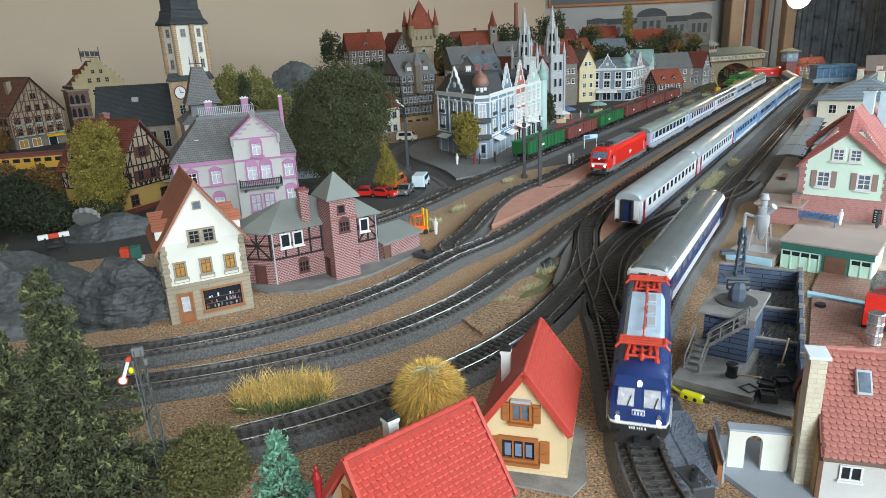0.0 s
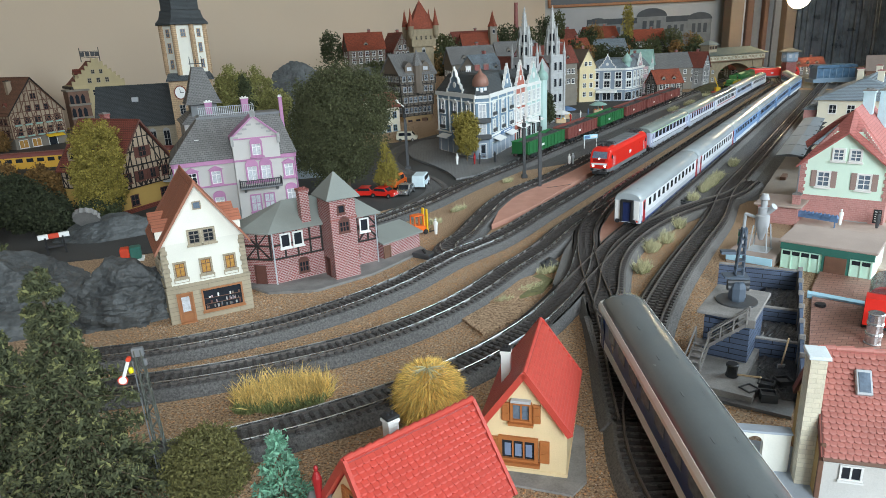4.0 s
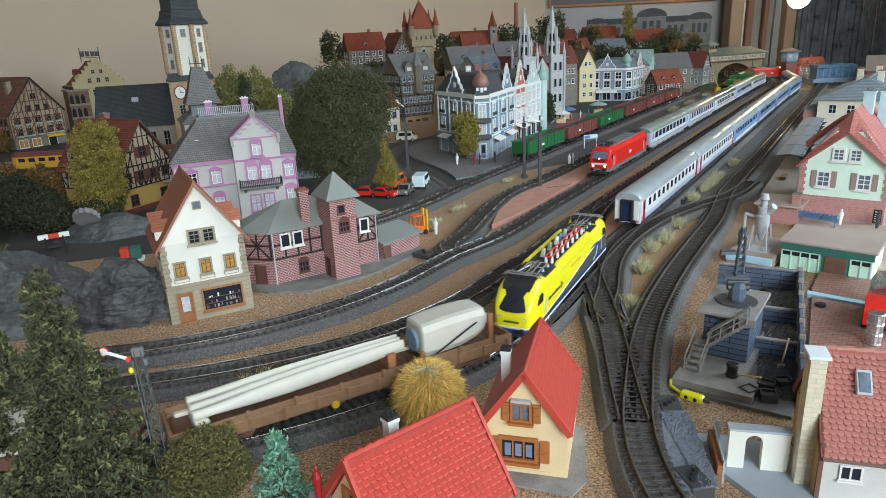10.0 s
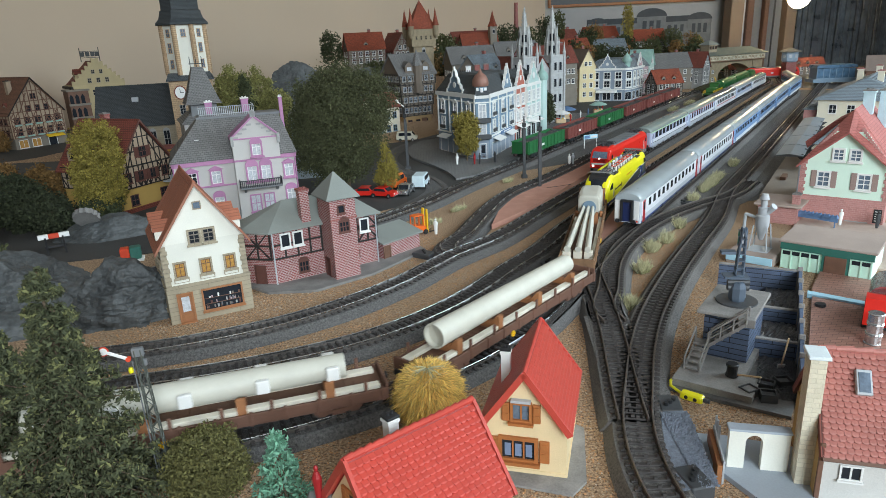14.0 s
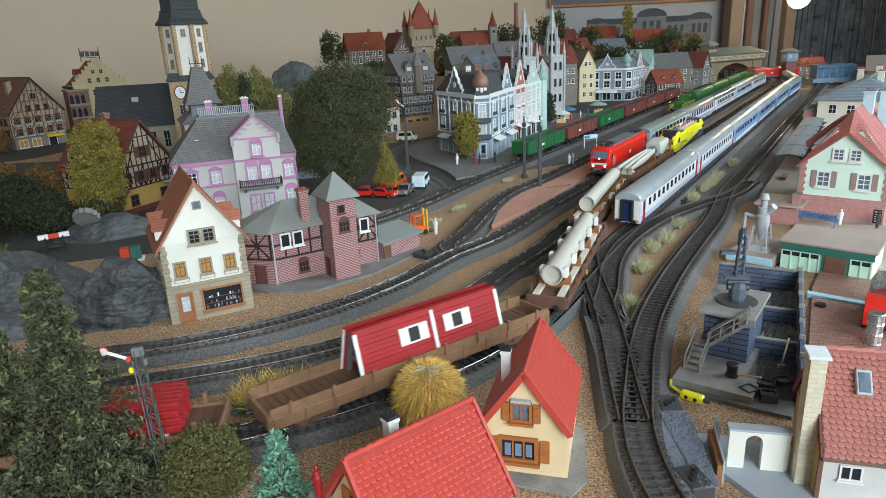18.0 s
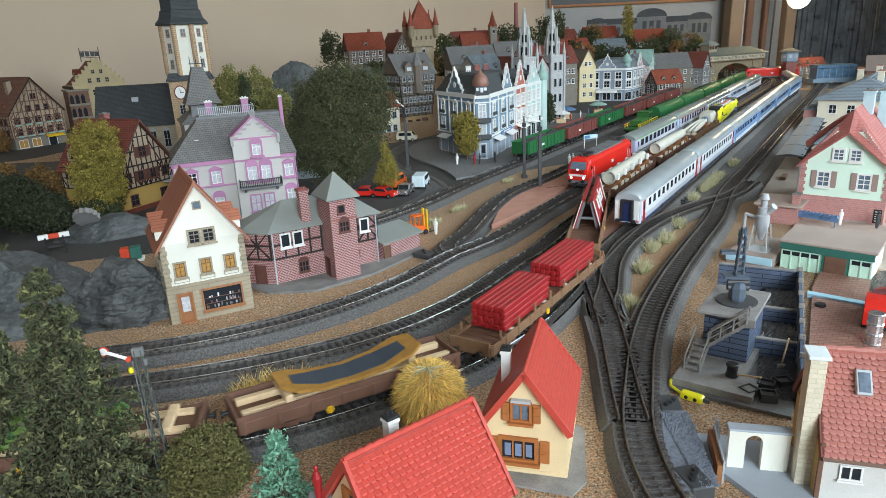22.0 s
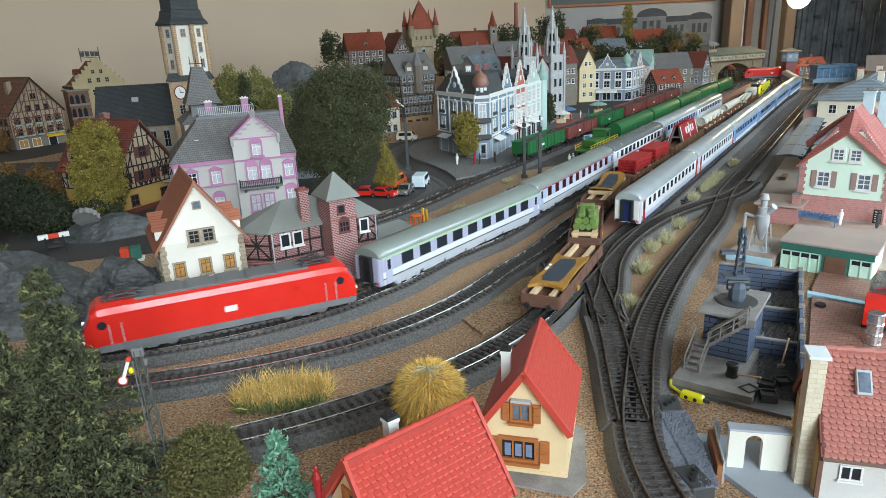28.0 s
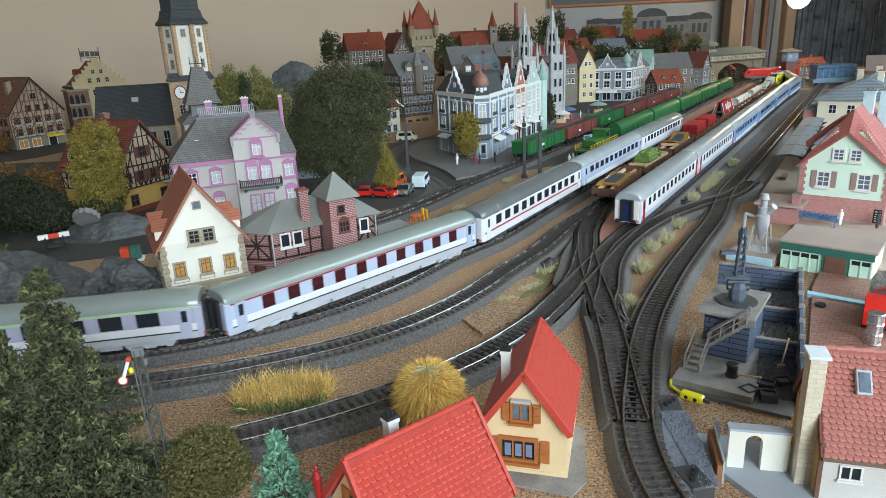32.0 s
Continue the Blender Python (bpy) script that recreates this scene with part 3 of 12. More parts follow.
track("track_goods", path_t0, 0.15, path_t0[1][-1], "goods line in front of the corner buildings")
track("track_loop", path_t1, 0.0, path_t1[1][-1], "loop line between goods train and platform")
track("track_station", path_t4, 0.0, path_t4[1][-1], "station line holding the standing coaches", steel=dullrail)
track("track_link", path_f, 0.02, 0.5, "short link line through the crossing", steel=dullrail)
track("track_yard", path_e, 0.0, path_e[1][-1] - 1.6, "yard line curving past the coal store", (2.2, 2.75), steel=dullrail)
track("track_crossover", path_x, 0.0, path_x[1][-1], "curved line linking yard points and station yard", steel=dullrail)


# ---------------------------------------------------------------- rolling stock (x forward, z from the rail head)
CACHE = {}


def cached(key, make, material):
    if key not in CACHE:
        bm = make()
        bmesh.ops.recalc_face_normals(bm, faces=bm.faces)
        me = bpy.data.meshes.new(key)
        bm.to_mesh(me)
        bm.free()
        me.materials.append(material)
        CACHE[key] = me
    return CACHE[key]


def wheel_mesh():
    bm = B()
    for o in (-0.0083, 0.0083):
        cyl(bm, (0, o - 0.0012, 0), (0, o + 0.0012, 0), 0.0054, n=14)
        cyl(bm, (0, o - 0.0016 if o > 0 else o + 0.0012, 0), (0, o - 0.0012 if o > 0 else o + 0.0016, 0), 0.0062, n=14)
    cyl(bm, (0, -0.0075, 0), (0, 0.0075, 0), 0.001, n=6)
    return bm


def bogie(parent, x, base=0.029, material=None, half=0.0125, top=0.010):
    material = material or darkgrey
    bm = B()
    for o in (-half, half):
        prism(bm, [(-base / 2 - 0.005, 0.006), (-base / 2 - 0.002, 0.0042), (base / 2 + 0.002, 0.0042), (base / 2 + 0.005, 0.006), (base / 2 + 0.004, top - 0.001), (base * 0.2, top - 0.0005), (-base * 0.2, top - 0.0005), (-base / 2 - 0.004, top - 0.001)], o - 0.001, o + 0.001)
        for w in (-base / 2, base / 2):
            bx(bm, w - 0.0026, w + 0.0026, o - 0.0016, o + 0.0016, 0.0036, 0.0075)
        bx(bm, -0.004, 0.004, o - 0.0018, o + 0.0018, 0.0035, 0.0072)
    bx(bm, -0.004, 0.004, -half, half, 0.006, top + 0.0025)
    b = part("bogie", bm, material, parent)
    b.location.x = x
    for w in (-base / 2, base / 2):
        share("wheelset", cached("wheelset", wheel_mesh, railside_m), b, pose(w, 0, 0.0054))
    return b


def buffers(parent, x, sign, z=0.0118):
    for o in (-0.0100, 0.0100):
        me = cached("buffer", lambda: cyl(cyl(B(), (0, 0, 0), (0.0045, 0, 0), 0.0013, n=8), (0.0044, 0, 0), (0.0055, 0, 0), 0.0027, 0.0023, n=10), black)
        share("buffer", me, parent, pose(x, o, z, 0, 0, 0 if sign > 0 else 180))
    share("coupling", cached("coupling", lambda: bx(B(), 0, 0.008, -0.0018, 0.0018, -0.004, -0.002, 0.0003), black), parent, pose(x, 0, z, 0, 0, 0 if sign > 0 else 180))


def coach(label, body, roof, n=11, stripes=(), pane=None, doors=None, length=0.300, group="", window_band=None, endcol=None, wz=(0.0240, 0.0332), wfrac=0.62, skirt=None, endpanel=None, gutter=None):
    """A bogie coach; stripes: rows of (z0, z1, material)."""
    c = thing("passenger_coach", label, "train coach", group=group)
    h, w = length / 2, 0.0162
    ring = lambda x, k: [(x, -w * k, 0.0092), (x, w * k, 0.0092), (x, w * k, 0.0345), (x, w * k - 0.0006, 0.0366), (x, -w * k + 0.0006, 0.0366), (x, -w * k, 0.0345)]
    part("body", loft(B(), [ring(-h, 0.93), ring(-h + 0.004, 1), ring(h - 0.004, 1), ring(h, 0.93)]), body, c)
    arc = [(math.cos(a), math.sin(a)) for a in [math.pi * i / 12 for i in range(13)]]
    rr = lambda x, k, t: [(x, k * (w + 0.0001) * a, 0.0356 + t * (0.0110 * b ** 0.8)) for a, b in arc]
    part("roof", loft(B(), [rr(-h + 0.0003, 0.92, 0.80), rr(-h + 0.003, 0.98, 0.95), rr(-h + 0.010, 1, 1), rr(h - 0.010, 1, 1), rr(h - 0.003, 0.98, 0.95), rr(h - 0.0003, 0.92, 0.80)]), roof, c, smooth=True)
    vent = cached("coach_vent_" + roof.name, lambda: bx(B(), -0.0028, 0.0028, -0.0014, 0.0014, 0.0445, 0.0462, 0.0003), roof)
    for i in range(7):
        for o in (-0.0045, 0.0045):
            share("roof_vent", vent, c, pose(-h + length * (i + 0.5) / 7, o, 0))
    if gutter:
        for sgn in (-1, 1):
            part("gutter", prism(B(), [(sgn * 0.0158, 0.0338), (sgn * 0.0174, 0.0338), (sgn * 0.0174, 0.0368), (sgn * 0.0160, 0.0396), (sgn * 0.0150, 0.0396)], -h, h, "x"), gutter, c)
            part("end_gutter", prism(B(), [(-0.0166, 0.0352), (0.0166, 0.0352), (0.0150, 0.0392), (0.0090, 0.0412), (-0.0090, 0.0412), (-0.0150, 0.0392)], sgn * h - 0.0016, sgn * h + 0.0008, "x"), gutter, c)
    for z0, z1, m in [(0.0092 + (a - 0.0092) * 1.12, 0.0092 + (b - 0.0092) * 1.12, mm) for a, b, mm in stripes]:
        for o in (-w, w):
            box_part("stripe", c, m, -h + 0.004, h - 0.004, o - (0.0007 if z1 > 0.037 else 0.00022), o + (0.0007 if z1 > 0.037 else 0.00022), z0, z1)
    inner = length - 0.052
    step = inner / n
    ww = step * wfrac
    wm = cached("coach_pane_%.4f_%.4f_%s" % (ww, wz[0], (pane or glass).name), lambda: bx(B(), -ww / 2, ww / 2, -0.0004, 0.0004, wz[0], wz[1], 0.00018), pane or glass)
    for i in range(n):
        x = -inner / 2 + step * (i + 0.5)
        for o in (-w, w):
            share("window_pane", wm, c, pose(x, o, 0))
    dm = doors or body
    door = cached("coach_door_" + dm.name, lambda: bx(B(), -0.0046, 0.0046, -0.0005, 0.0005, 0.0092, 0.0350, 0.0003), dm)
    dg = cached("coach_door_pane", lambda: bx(B(), -0.0022, 0.0022, -0.0003, 0.0003, 0.0235, 0.0330, 0.0001), glass)
    for x in (-h + 0.0125, h - 0.0125):
        for o in (-w - 0.0001, w + 0.0001):
            d = share("door", door, c, pose(x, o, 0))
            share("door_pane", dg, d, pose(0, 0.0004 if o > 0 else -0.0004, 0))
    bm = B()
    bx(bm, -h * 0.55, h * 0.55, -0.012, 0.012, 0.0035, 0.0090, 0.0008)
    for k in range(5):
        x = -h * 0.5 + h * k * 0.25
        bx(bm, x - 0.012, x + 0.01, -0.0150, 0.0150, 0.0048, 0.0092, 0.0006)
    part("underframe", bm, skirt or darkgrey, c)
    for sgn in (-1, 1):
        x = sgn * h
        bm = B()
        for q in (-0.0062, 0.0062):
            bx(bm, min(x, x + sgn * 0.0035), max(x, x + sgn * 0.0035), q - 0.0012, q + 0.0012, 0.0105, 0.0358, 0.0003)
        bx(bm, min(x, x + sgn * 0.0035), max(x, x + sgn * 0.0035), -0.0074, 0.0074, 0.0345, 0.0372, 0.0003)
        part("gangway", bm, black, c)
        box_part("end_door", c, endcol or stripeblue, x - 0.0004, x + 0.0004, -0.0050, 0.0050, 0.0105, 0.0345)
        for q in (-0.0112, 0.0112):
            box_part("end_panel", c, endpanel or body, x - 0.0009, x + 0.0009, q - 0.0032, q + 0.0032, 0.0130, 0.0358, 0.0003)
        buffers(c, x, sgn)
        bogie(c, x - sgn * 0.042, material=skirt)
        lm = cached("tail_lamp", lambda: bx(B(), -0.0006, 0.0006, -0.0011, 0.0011, -0.0011, 0.0011, 0.0002), panto_red)
        for q in (-0.0120, 0.0120):
            share("tail_lamp", lm, c, pose(x + sgn * 0.0005, q, 0.0115))
    return c


def pantograph(parent, x, material, label="", z0=0.0, k=1.0):
    """A folded double pantograph with base frame, springs, pan heads and insulators; k thickens the rods."""
    bm = B()
    z = 0.0455 + z0
    for q in (-0.0085, 0.0085):
        cyl(bm, (x - 0.013, q, z + 0.0015), (x + 0.013, q, z + 0.0015), 0.0007 * k, n=6)
        cyl(bm, (x - 0.012, q, z + 0.0018), (x + 0.002, q * 0.8, z + 0.005), 0.0006 * k, n=6)
        cyl(bm, (x + 0.012, q, z + 0.0018), (x - 0.002, q * 0.8, z + 0.005), 0.0006 * k, n=6)
        cyl(bm, (x - 0.010, q * 0.55, z + 0.0026), (x + 0.010, q * 0.55, z + 0.0026), 0.0008 * k, n=6)
    for q in (-0.012, -0.004, 0.004, 0.012):
        cyl(bm, (x + q, -0.0095, z + 0.0015), (x + q, 0.0095, z + 0.0015), 0.00065 * k, n=6)
    for q in (-0.0045, -0.0015, 0.0015, 0.0045):
        cyl(bm, (x + q, -0.013, z + 0.0058), (x + q, 0.013, z + 0.0058), 0.0005 * k, n=6)
    for q in (-1, 1):
        for e in (-1, 1):
            cyl(bm, (x + e * 0.0045, q * 0.013, z + 0.0058), (x + e * 0.0055, q * 0.0155, z + 0.0030), 0.0006 * k, n=6)
        cyl(bm, (x - 0.0045, q * 0.0128, z + 0.0058), (x + 0.0045, q * 0.0128, z + 0.0058), 0.0008 * k, n=6)
        cyl(bm, (x + q * 0.0120, 0, z + 0.0018), (x + q * 0.0165, 0, z + 0.0012), 0.0014 * k, 0.0008, n=8)
    for a in (-0.011, 0.011):
        for q in (-0.0085, 0.0085):
            cyl(bm, (x + a, q, z - 0.0035), (x + a, q, z + 0.001), 0.0014 * k, 0.0010 * k, n=6)
    return part("pantograph", bm, material, parent, label)


def ring_at(x, w, zb, zs, zt, inset):
    return [(x, -w, zb), (x, w, zb), (x, w, zs), (x, w - inset * 0.45, zs + (zt - zs) * 0.62), (x, w - inset * 1.6, zt), (x, -w + inset * 1.6, zt), (x, -w + inset * 0.45, zs + (zt - zs) * 0.62), (x, -w, zs)]


darkred = mat("dark_red_paint", (0.30, 0.012, 0.010), 0.35, var=0.05, bump=0.02)


def red_loco(m):
    c = thing("electric_locomotive", "bright red electric locomotive with grey roof and skirt", "locomotive", m)
    w = 0.0168
    R = lambda x, k, zs, zt, zb=0.0125: ring_at(x, w * k, zb, zs, zt, 0.004)
    nose = [R(-0.1090, 0.84, 0.0210, 0.0225), R(-0.1075, 0.93, 0.0262, 0.0290), R(-0.1015, 0.99, 0.0355, 0.0415), R(-0.0965, 1, 0.0375, 0.0448), R(-0.0900, 1, 0.0378, 0.0456)]
    part("body", loft(B(), nose + [R(-x[0][0], abs(x[2][1]) / w, x[2][2], x[4][2]) for x in nose[::-1]]), traffic_red, c)
    bm = B()
    prism(bm, [(-0.0168, 0.0366), (-0.0150, 0.0412), (-0.0110, 0.0458), (0.0110, 0.0458), (0.0150, 0.0412), (0.0168, 0.0366)], -0.0690, 0.0690, "x")
    part("roof", bm, midgrey, c)
    for x in (-0.052, -0.028, -0.004, 0.020, 0.044):
        part("roof_panel", bx(B(), x - 0.010, x + 0.010, -0.0125, 0.0125, 0.0452, 0.0466, 0.0004), midgrey, c)
    bm = B()
    loft(bm, [[(x, -q, 0.0075), (x, q, 0.0075), (x, q, 0.0132), (x, -q, 0.0132)] for x, q in ((-0.1088, 0.0135), (-0.1040, 0.0165), (-0.09, 0.0171), (0.09, 0.0171), (0.1040, 0.0165), (0.1088, 0.0135))])
    part("skirt", bm, midgrey, c)
    for s in (-1, 1):
        bm = B()
        loft(bm, [[(s * 0.1086, -0.0124, 0.0290), (s * 0.1086, 0.0124, 0.0290), (s * 0.1050, 0.0124, 0.0290), (s * 0.1050, -0.0124, 0.0290)], [(s * 0.1030, -0.0116, 0.0392), (s * 0.1030, 0.0116, 0.0392), (s * 0.0980, 0.0112, 0.0392), (s * 0.0980, -0.0112, 0.0392)]])
        part("windscreen", bm, blueglass, c)
        bm = B()
        cyl(bm, (s * 0.1050, 0, 0.0282), (s * 0.1092, 0, 0.0282), 0.0016, n=10)
        part("headlight", bm, head_glow if s > 0 else white, c)
        box_part("front_stripe", c, white, s * 0.1090 - 0.0012, s * 0.1090 + 0.0012, -0.0135, 0.0135, 0.0184, 0.0214, 0.0003)
        box_part("front_grille", c, darkred, s * 0.1083 - 0.0010, s * 0.1083 + 0.0010, -0.0100, 0.0100, 0.0228, 0.0278, 0.0003)
        for q in (-0.0098, 0.0098):
            bm = B()
            cyl(bm, (s * 0.1060, q, 0.0165), (s * 0.1096, q, 0.0165), 0.0019, n=10)
            part("headlight", bm, head_glow if s > 0 else white, c)
            bm = B()
            cyl(bm, (s * 0.0945, q * 1.715, 0.0300), (s * 0.0945, q * 1.76, 0.0300), 0.0034, n=14)
            part("cab_window", bm, glass, c)
            bm = B()
            for d in (0.081, 0.090):
                cyl(bm, (s * d, q * 1.745, 0.0135), (s * d, q * 1.745, 0.0300), 0.0004, n=5)
            part("handrail", bm, lightgrey, c)
        box_part("plough", c, darkgrey, s * 0.1055 - 0.002, s * 0.1055 + 0.002, -0.0125, 0.0125, 0.0030, 0.0080, 0.0006)
        buffers(c, s * 0.1085, s)
        bogie(c, s * 0.062, 0.030, midgrey, 0.0135, 0.0095)
        pantograph(c, s * 0.0770, darkgrey, label="dark folded pantograph")
    for o in (-0.0171, 0.0171):
        box_part("side_badge", c, white, -0.0060, 0.0040, o - 0.0002, o + 0.0002, 0.0215, 0.0265)
    bm = B()
    bx(bm, -0.025, 0.025, -0.0125, 0.0125, 0.0045, 0.009, 0.001)
    part("underframe", bm, black, c)
    return c


def yellow_loco(m):
    c = thing("electric_locomotive", "yellow electric locomotive with grey and blue lower sides and black roof", "locomotive", m)
    w = 0.0168
    lowgrey = mat("dark_olive_grey_paint", (0.075, 0.082, 0.078), 0.4, var=0.06, bump=0.02)

    def R(x, k, zs, zt, zb=0.0118):
        q, i = w * k, 0.0040
        return [(x, -q, zb), (x, q, zb), (x, q, zs), (x, q - i * 0.18, zs + (zt - zs) * 0.45), (x, q - i * 0.6, zs + (zt - zs) * 0.82), (x, q - i * 1.3, zt), (x, -q + i * 1.3, zt), (x, -q + i * 0.6, zs + (zt - zs) * 0.82), (x, -q + i * 0.18, zs + (zt - zs) * 0.45), (x, -q, zs)]
    nose = [(-0.1112, 0.66, 0.0185, 0.0200), (-0.1102, 0.78, 0.0225, 0.0245), (-0.1080, 0.88, 0.0262, 0.0290), (-0.1040, 0.95, 0.0310, 0.0358), (-0.0995, 0.985, 0.0340, 0.0408), (-0.0940, 1, 0.0362, 0.0440), (-0.0880, 1, 0.0368, 0.0452), (-0.0775, 1, 0.0368, 0.0452), (-0.0760, 1, 0.0366, 0.0415)]
    rings = [R(*r) for r in nose] + [R(-r[0], *r[1:]) for r in nose[::-1]]
    part("body", loft(B(), rings), loco_yellow, c, smooth=True)
    for o in (-1, 1):
        bm = B()
        sec = lambda x, z: [(x, o * 0.01685, 0.0350), (x, o * 0.01685, 0.0375), (x, o * 0.0158, z - 0.0014), (x, o * 0.0138, z), (x, o * 0.0122, z), (x, o * 0.0122, 0.0395), (x, o * 0.0150, 0.0350)]
        part("roof_parapet", loft(bm, [sec(-0.0475, 0.0405), sec(-0.0455, 0.0442), sec(0.0455, 0.0442), sec(0.0475, 0.0405)]), loco_yellow, c)
        y = o * 0.01690
        side = lambda name, poly, d, mm: part(name, prism(B(), poly, y - d, y + d), mm, c)
        side("grey_side_panel", [(-0.084, 0.0128), (0.1010, 0.0128), (0.1010, 0.0215), (0.1000, 0.0268), (0.0945, 0.0268), (0.083, 0.0262), (0.060, 0.0252), (0.030, 0.0228), (0.0, 0.0196), (-0.040, 0.0156)], 0.00035, lowgrey)
        side("white_edge_line", [(-0.0885, 0.0128), (-0.084, 0.0128), (-0.040, 0.0156), (0.0, 0.0196), (0.030, 0.0228), (0.060, 0.0252), (0.0945, 0.0268), (0.0945, 0.0276), (0.060, 0.0264), (0.030, 0.0239), (0.0, 0.0207), (-0.040, 0.0165)], 0.00030, white)
        side("blue_swoosh", [(0.0560, 0.0128), (0.0665, 0.0128), (0.0725, 0.0160), (0.0760, 0.0200), (0.0755, 0.0245), (0.0700, 0.0272), (0.0560, 0.0278), (0.0470, 0.0264), (0.0620, 0.0258), (0.0680, 0.0238), (0.0690, 0.0200), (0.0655, 0.0160)], 0.00060, stripeblue)
        side("white_swoosh_line", [(0.0540, 0.0128), (0.0560, 0.0128), (0.0655, 0.0160), (0.0690, 0.0200), (0.0680, 0.0238), (0.0672, 0.0200), (0.0635, 0.0160)], 0.00062, white)
        box_part("blue_sill", c, cobalt, -0.1015, 0.1015, y - 0.0006, y + 0.0006, 0.0100, 0.0128)
        box_part("white_sill", c, white, -0.1015, 0.1015, y - 0.0008, y + 0.0008, 0.0084, 0.0101)
        for q in (-1, 1):
            side("cab_window", [(q * 0.0880, 0.0278), (q * 0.0985, 0.0278), (q * 0.0972, 0.0312), (q * 0.0942, 0.0342), (q * 0.0895, 0.0352), (q * 0.0880, 0.0345)][::q], 0.0007, glass)
            side("grab_rail", [(q * 0.0820, 0.0150), (q * 0.0826, 0.0150), (q * 0.0826, 0.0265), (q * 0.0820, 0.0265)][::q], 0.0010, lightgrey)
        for k in range(9):
            x = -0.0745 + 0.0034 * k
            side("lettering_bar", [(x, 0.0225), (x + 0.0022, 0.0225), (x + 0.0028, 0.0252 if k in (0, 5) else 0.0243), (x + 0.0006, 0.0252 if k in (0, 5) else 0.0243)], 0.00040, darkgrey)
        side("logo_crescent", [(-0.0430, 0.0212), (-0.0405, 0.0232), (-0.0400, 0.0252), (-0.0425, 0.0268), (-0.0450, 0.0272), (-0.0420, 0.0250), (-0.0420, 0.0232)], 0.00040, darkgrey)
        for k in range(7):
            x = -0.0160 + 0.0042 * k
            side("small_lettering_bar", [(x, 0.0300), (x + 0.0028, 0.0300), (x + 0.0030, 0.0314), (x + 0.0002, 0.0314)], 0.00040, ochrepaint)
    box_part("roof", c, black, -0.0765, 0.0765, -0.0136, 0.0136, 0.0408, 0.0420)
    for s in (-1, 1):
        scr = [(0.1098, 0.0128, 0.0252), (0.1070, 0.0150, 0.0295), (0.1032, 0.0157, 0.0350), (0.0985, 0.0142, 0.0412)]
        bm = B()
        loft(bm, [[(s * x, -q * 0.80, z + 0.0004), (s * (x + 0.0016), -q * 0.4, z), (s * (x + 0.0019), 0, z), (s * (x + 0.0016), q * 0.4, z), (s * x, q * 0.80, z + 0.0004), (s * (x - 0.0040), q * 0.80, z), (s * (x - 0.0040), -q * 0.80, z)] for x, q, z in scr])
        part("windscreen", bm, glass, c, smooth=True)
        bm = B()
        loft(bm, [[(s * x, -q, z), (s * x, q, z), (s * x, q, z - 0.0030), (s * x, -q, z - 0.0030)] for x, q, z in ((0.1010, 0.0112, 0.0402), (0.0975, 0.0120, 0.0434), (0.0935, 0.0122, 0.0452), (0.0880, 0.0122, 0.0460), (0.0760, 0.0122, 0.0458))])
        part("brow", bm, black, c)
        bm = B()
        loft(bm, [[(s * x, -q, z0), (s * x, q, z0), (s * x, q, z1), (s * x, -q, z1)] for x, q, z0, z1 in ((0.1124, 0.0100, 0.0092, 0.0116), (0.1095, 0.0142, 0.0090, 0.0118), (0.1030, 0.0168, 0.0086, 0.0120), (0.0990, 0.0170, 0.0086, 0.0120))])
        part("front_sill", bm, stripeblue, c)
        bm = B()
        loft(bm, [[(s * x, -q, z0), (s * x, q, z0), (s * x, q, z0 + 0.0011), (s * x, -q, z0 + 0.0011)] for x, q, z0 in ((0.1126, 0.0102, 0.0120), (0.1099, 0.0146, 0.0120), (0.1030, 0.0170, 0.0120))])
        part("front_line", bm, white, c)
        box_part("front_badge", c, darkgrey, s * 0.1112 - 0.0009, s * 0.1112 + 0.0009, -0.0062, 0.0062, 0.0165, 0.0178, 0.0003)
        for q in (-0.0098, 0.0098):
            part("headlight", cyl(B(), (s * 0.1070, q, 0.0195), (s * 0.1110, q, 0.0195), 0.0021, n=10), head_glow if s > 0 else lightgrey, c)
        box_part("plough", c, darkgrey, s * 0.1060 - 0.002, s * 0.1060 + 0.002, -0.0125, 0.0125, 0.0025, 0.0085, 0.0006)
        buffers(c, s * 0.1110, s)
        bogie(c, s * 0.060, 0.030, darkgrey, 0.0135, 0.0090)
        # folded single-arm pantograph over the roof well
        pan = B()
        for q in (-0.0075, 0.0075):
            cyl(pan, (s * 0.0500, q, 0.0445), (s * 0.0860, q, 0.0450), 0.0009, n=5)
        for x in (0.0500, 0.0620, 0.0740):
            cyl(pan, (s * x, -0.0085, 0.0445), (s * x, 0.0085, 0.0445), 0.0008, n=5)
        for q in (-1, 1):
            cyl(pan, (s * 0.0520, q * 0.0020, 0.0455), (s * 0.0880, q * 0.0065, 0.0478), 0.0009, 0.0007, n=5)
        cyl(pan, (s * 0.0860, 0, 0.0452), (s * 0.0530, 0, 0.0468), 0.0011, n=5)
        for x in (0.0850, 0.0895):
            cyl(pan, (s * x, -0.0135, 0.0482), (s * x, 0.0135, 0.0482), 0.0010, n=5)
            for q in (-1, 1):
                cyl(pan, (s * x, q * 0.0135, 0.0482), (s * x, q * 0.0165, 0.0464), 0.0005, n=5)
        part("pantograph", pan, silver, c, "silver folded single-arm pantograph")
        for x in (0.0510, 0.0630, 0.0735):
            for q in (-0.0078, 0.0078):
                part("roof_insulator", cyl(B(), (s * x, q, 0.0415), (s * x, q, 0.0444), 0.0014, 0.0010, n=8), lightgrey if x != 0.0630 else patina, c)
    bar = B()
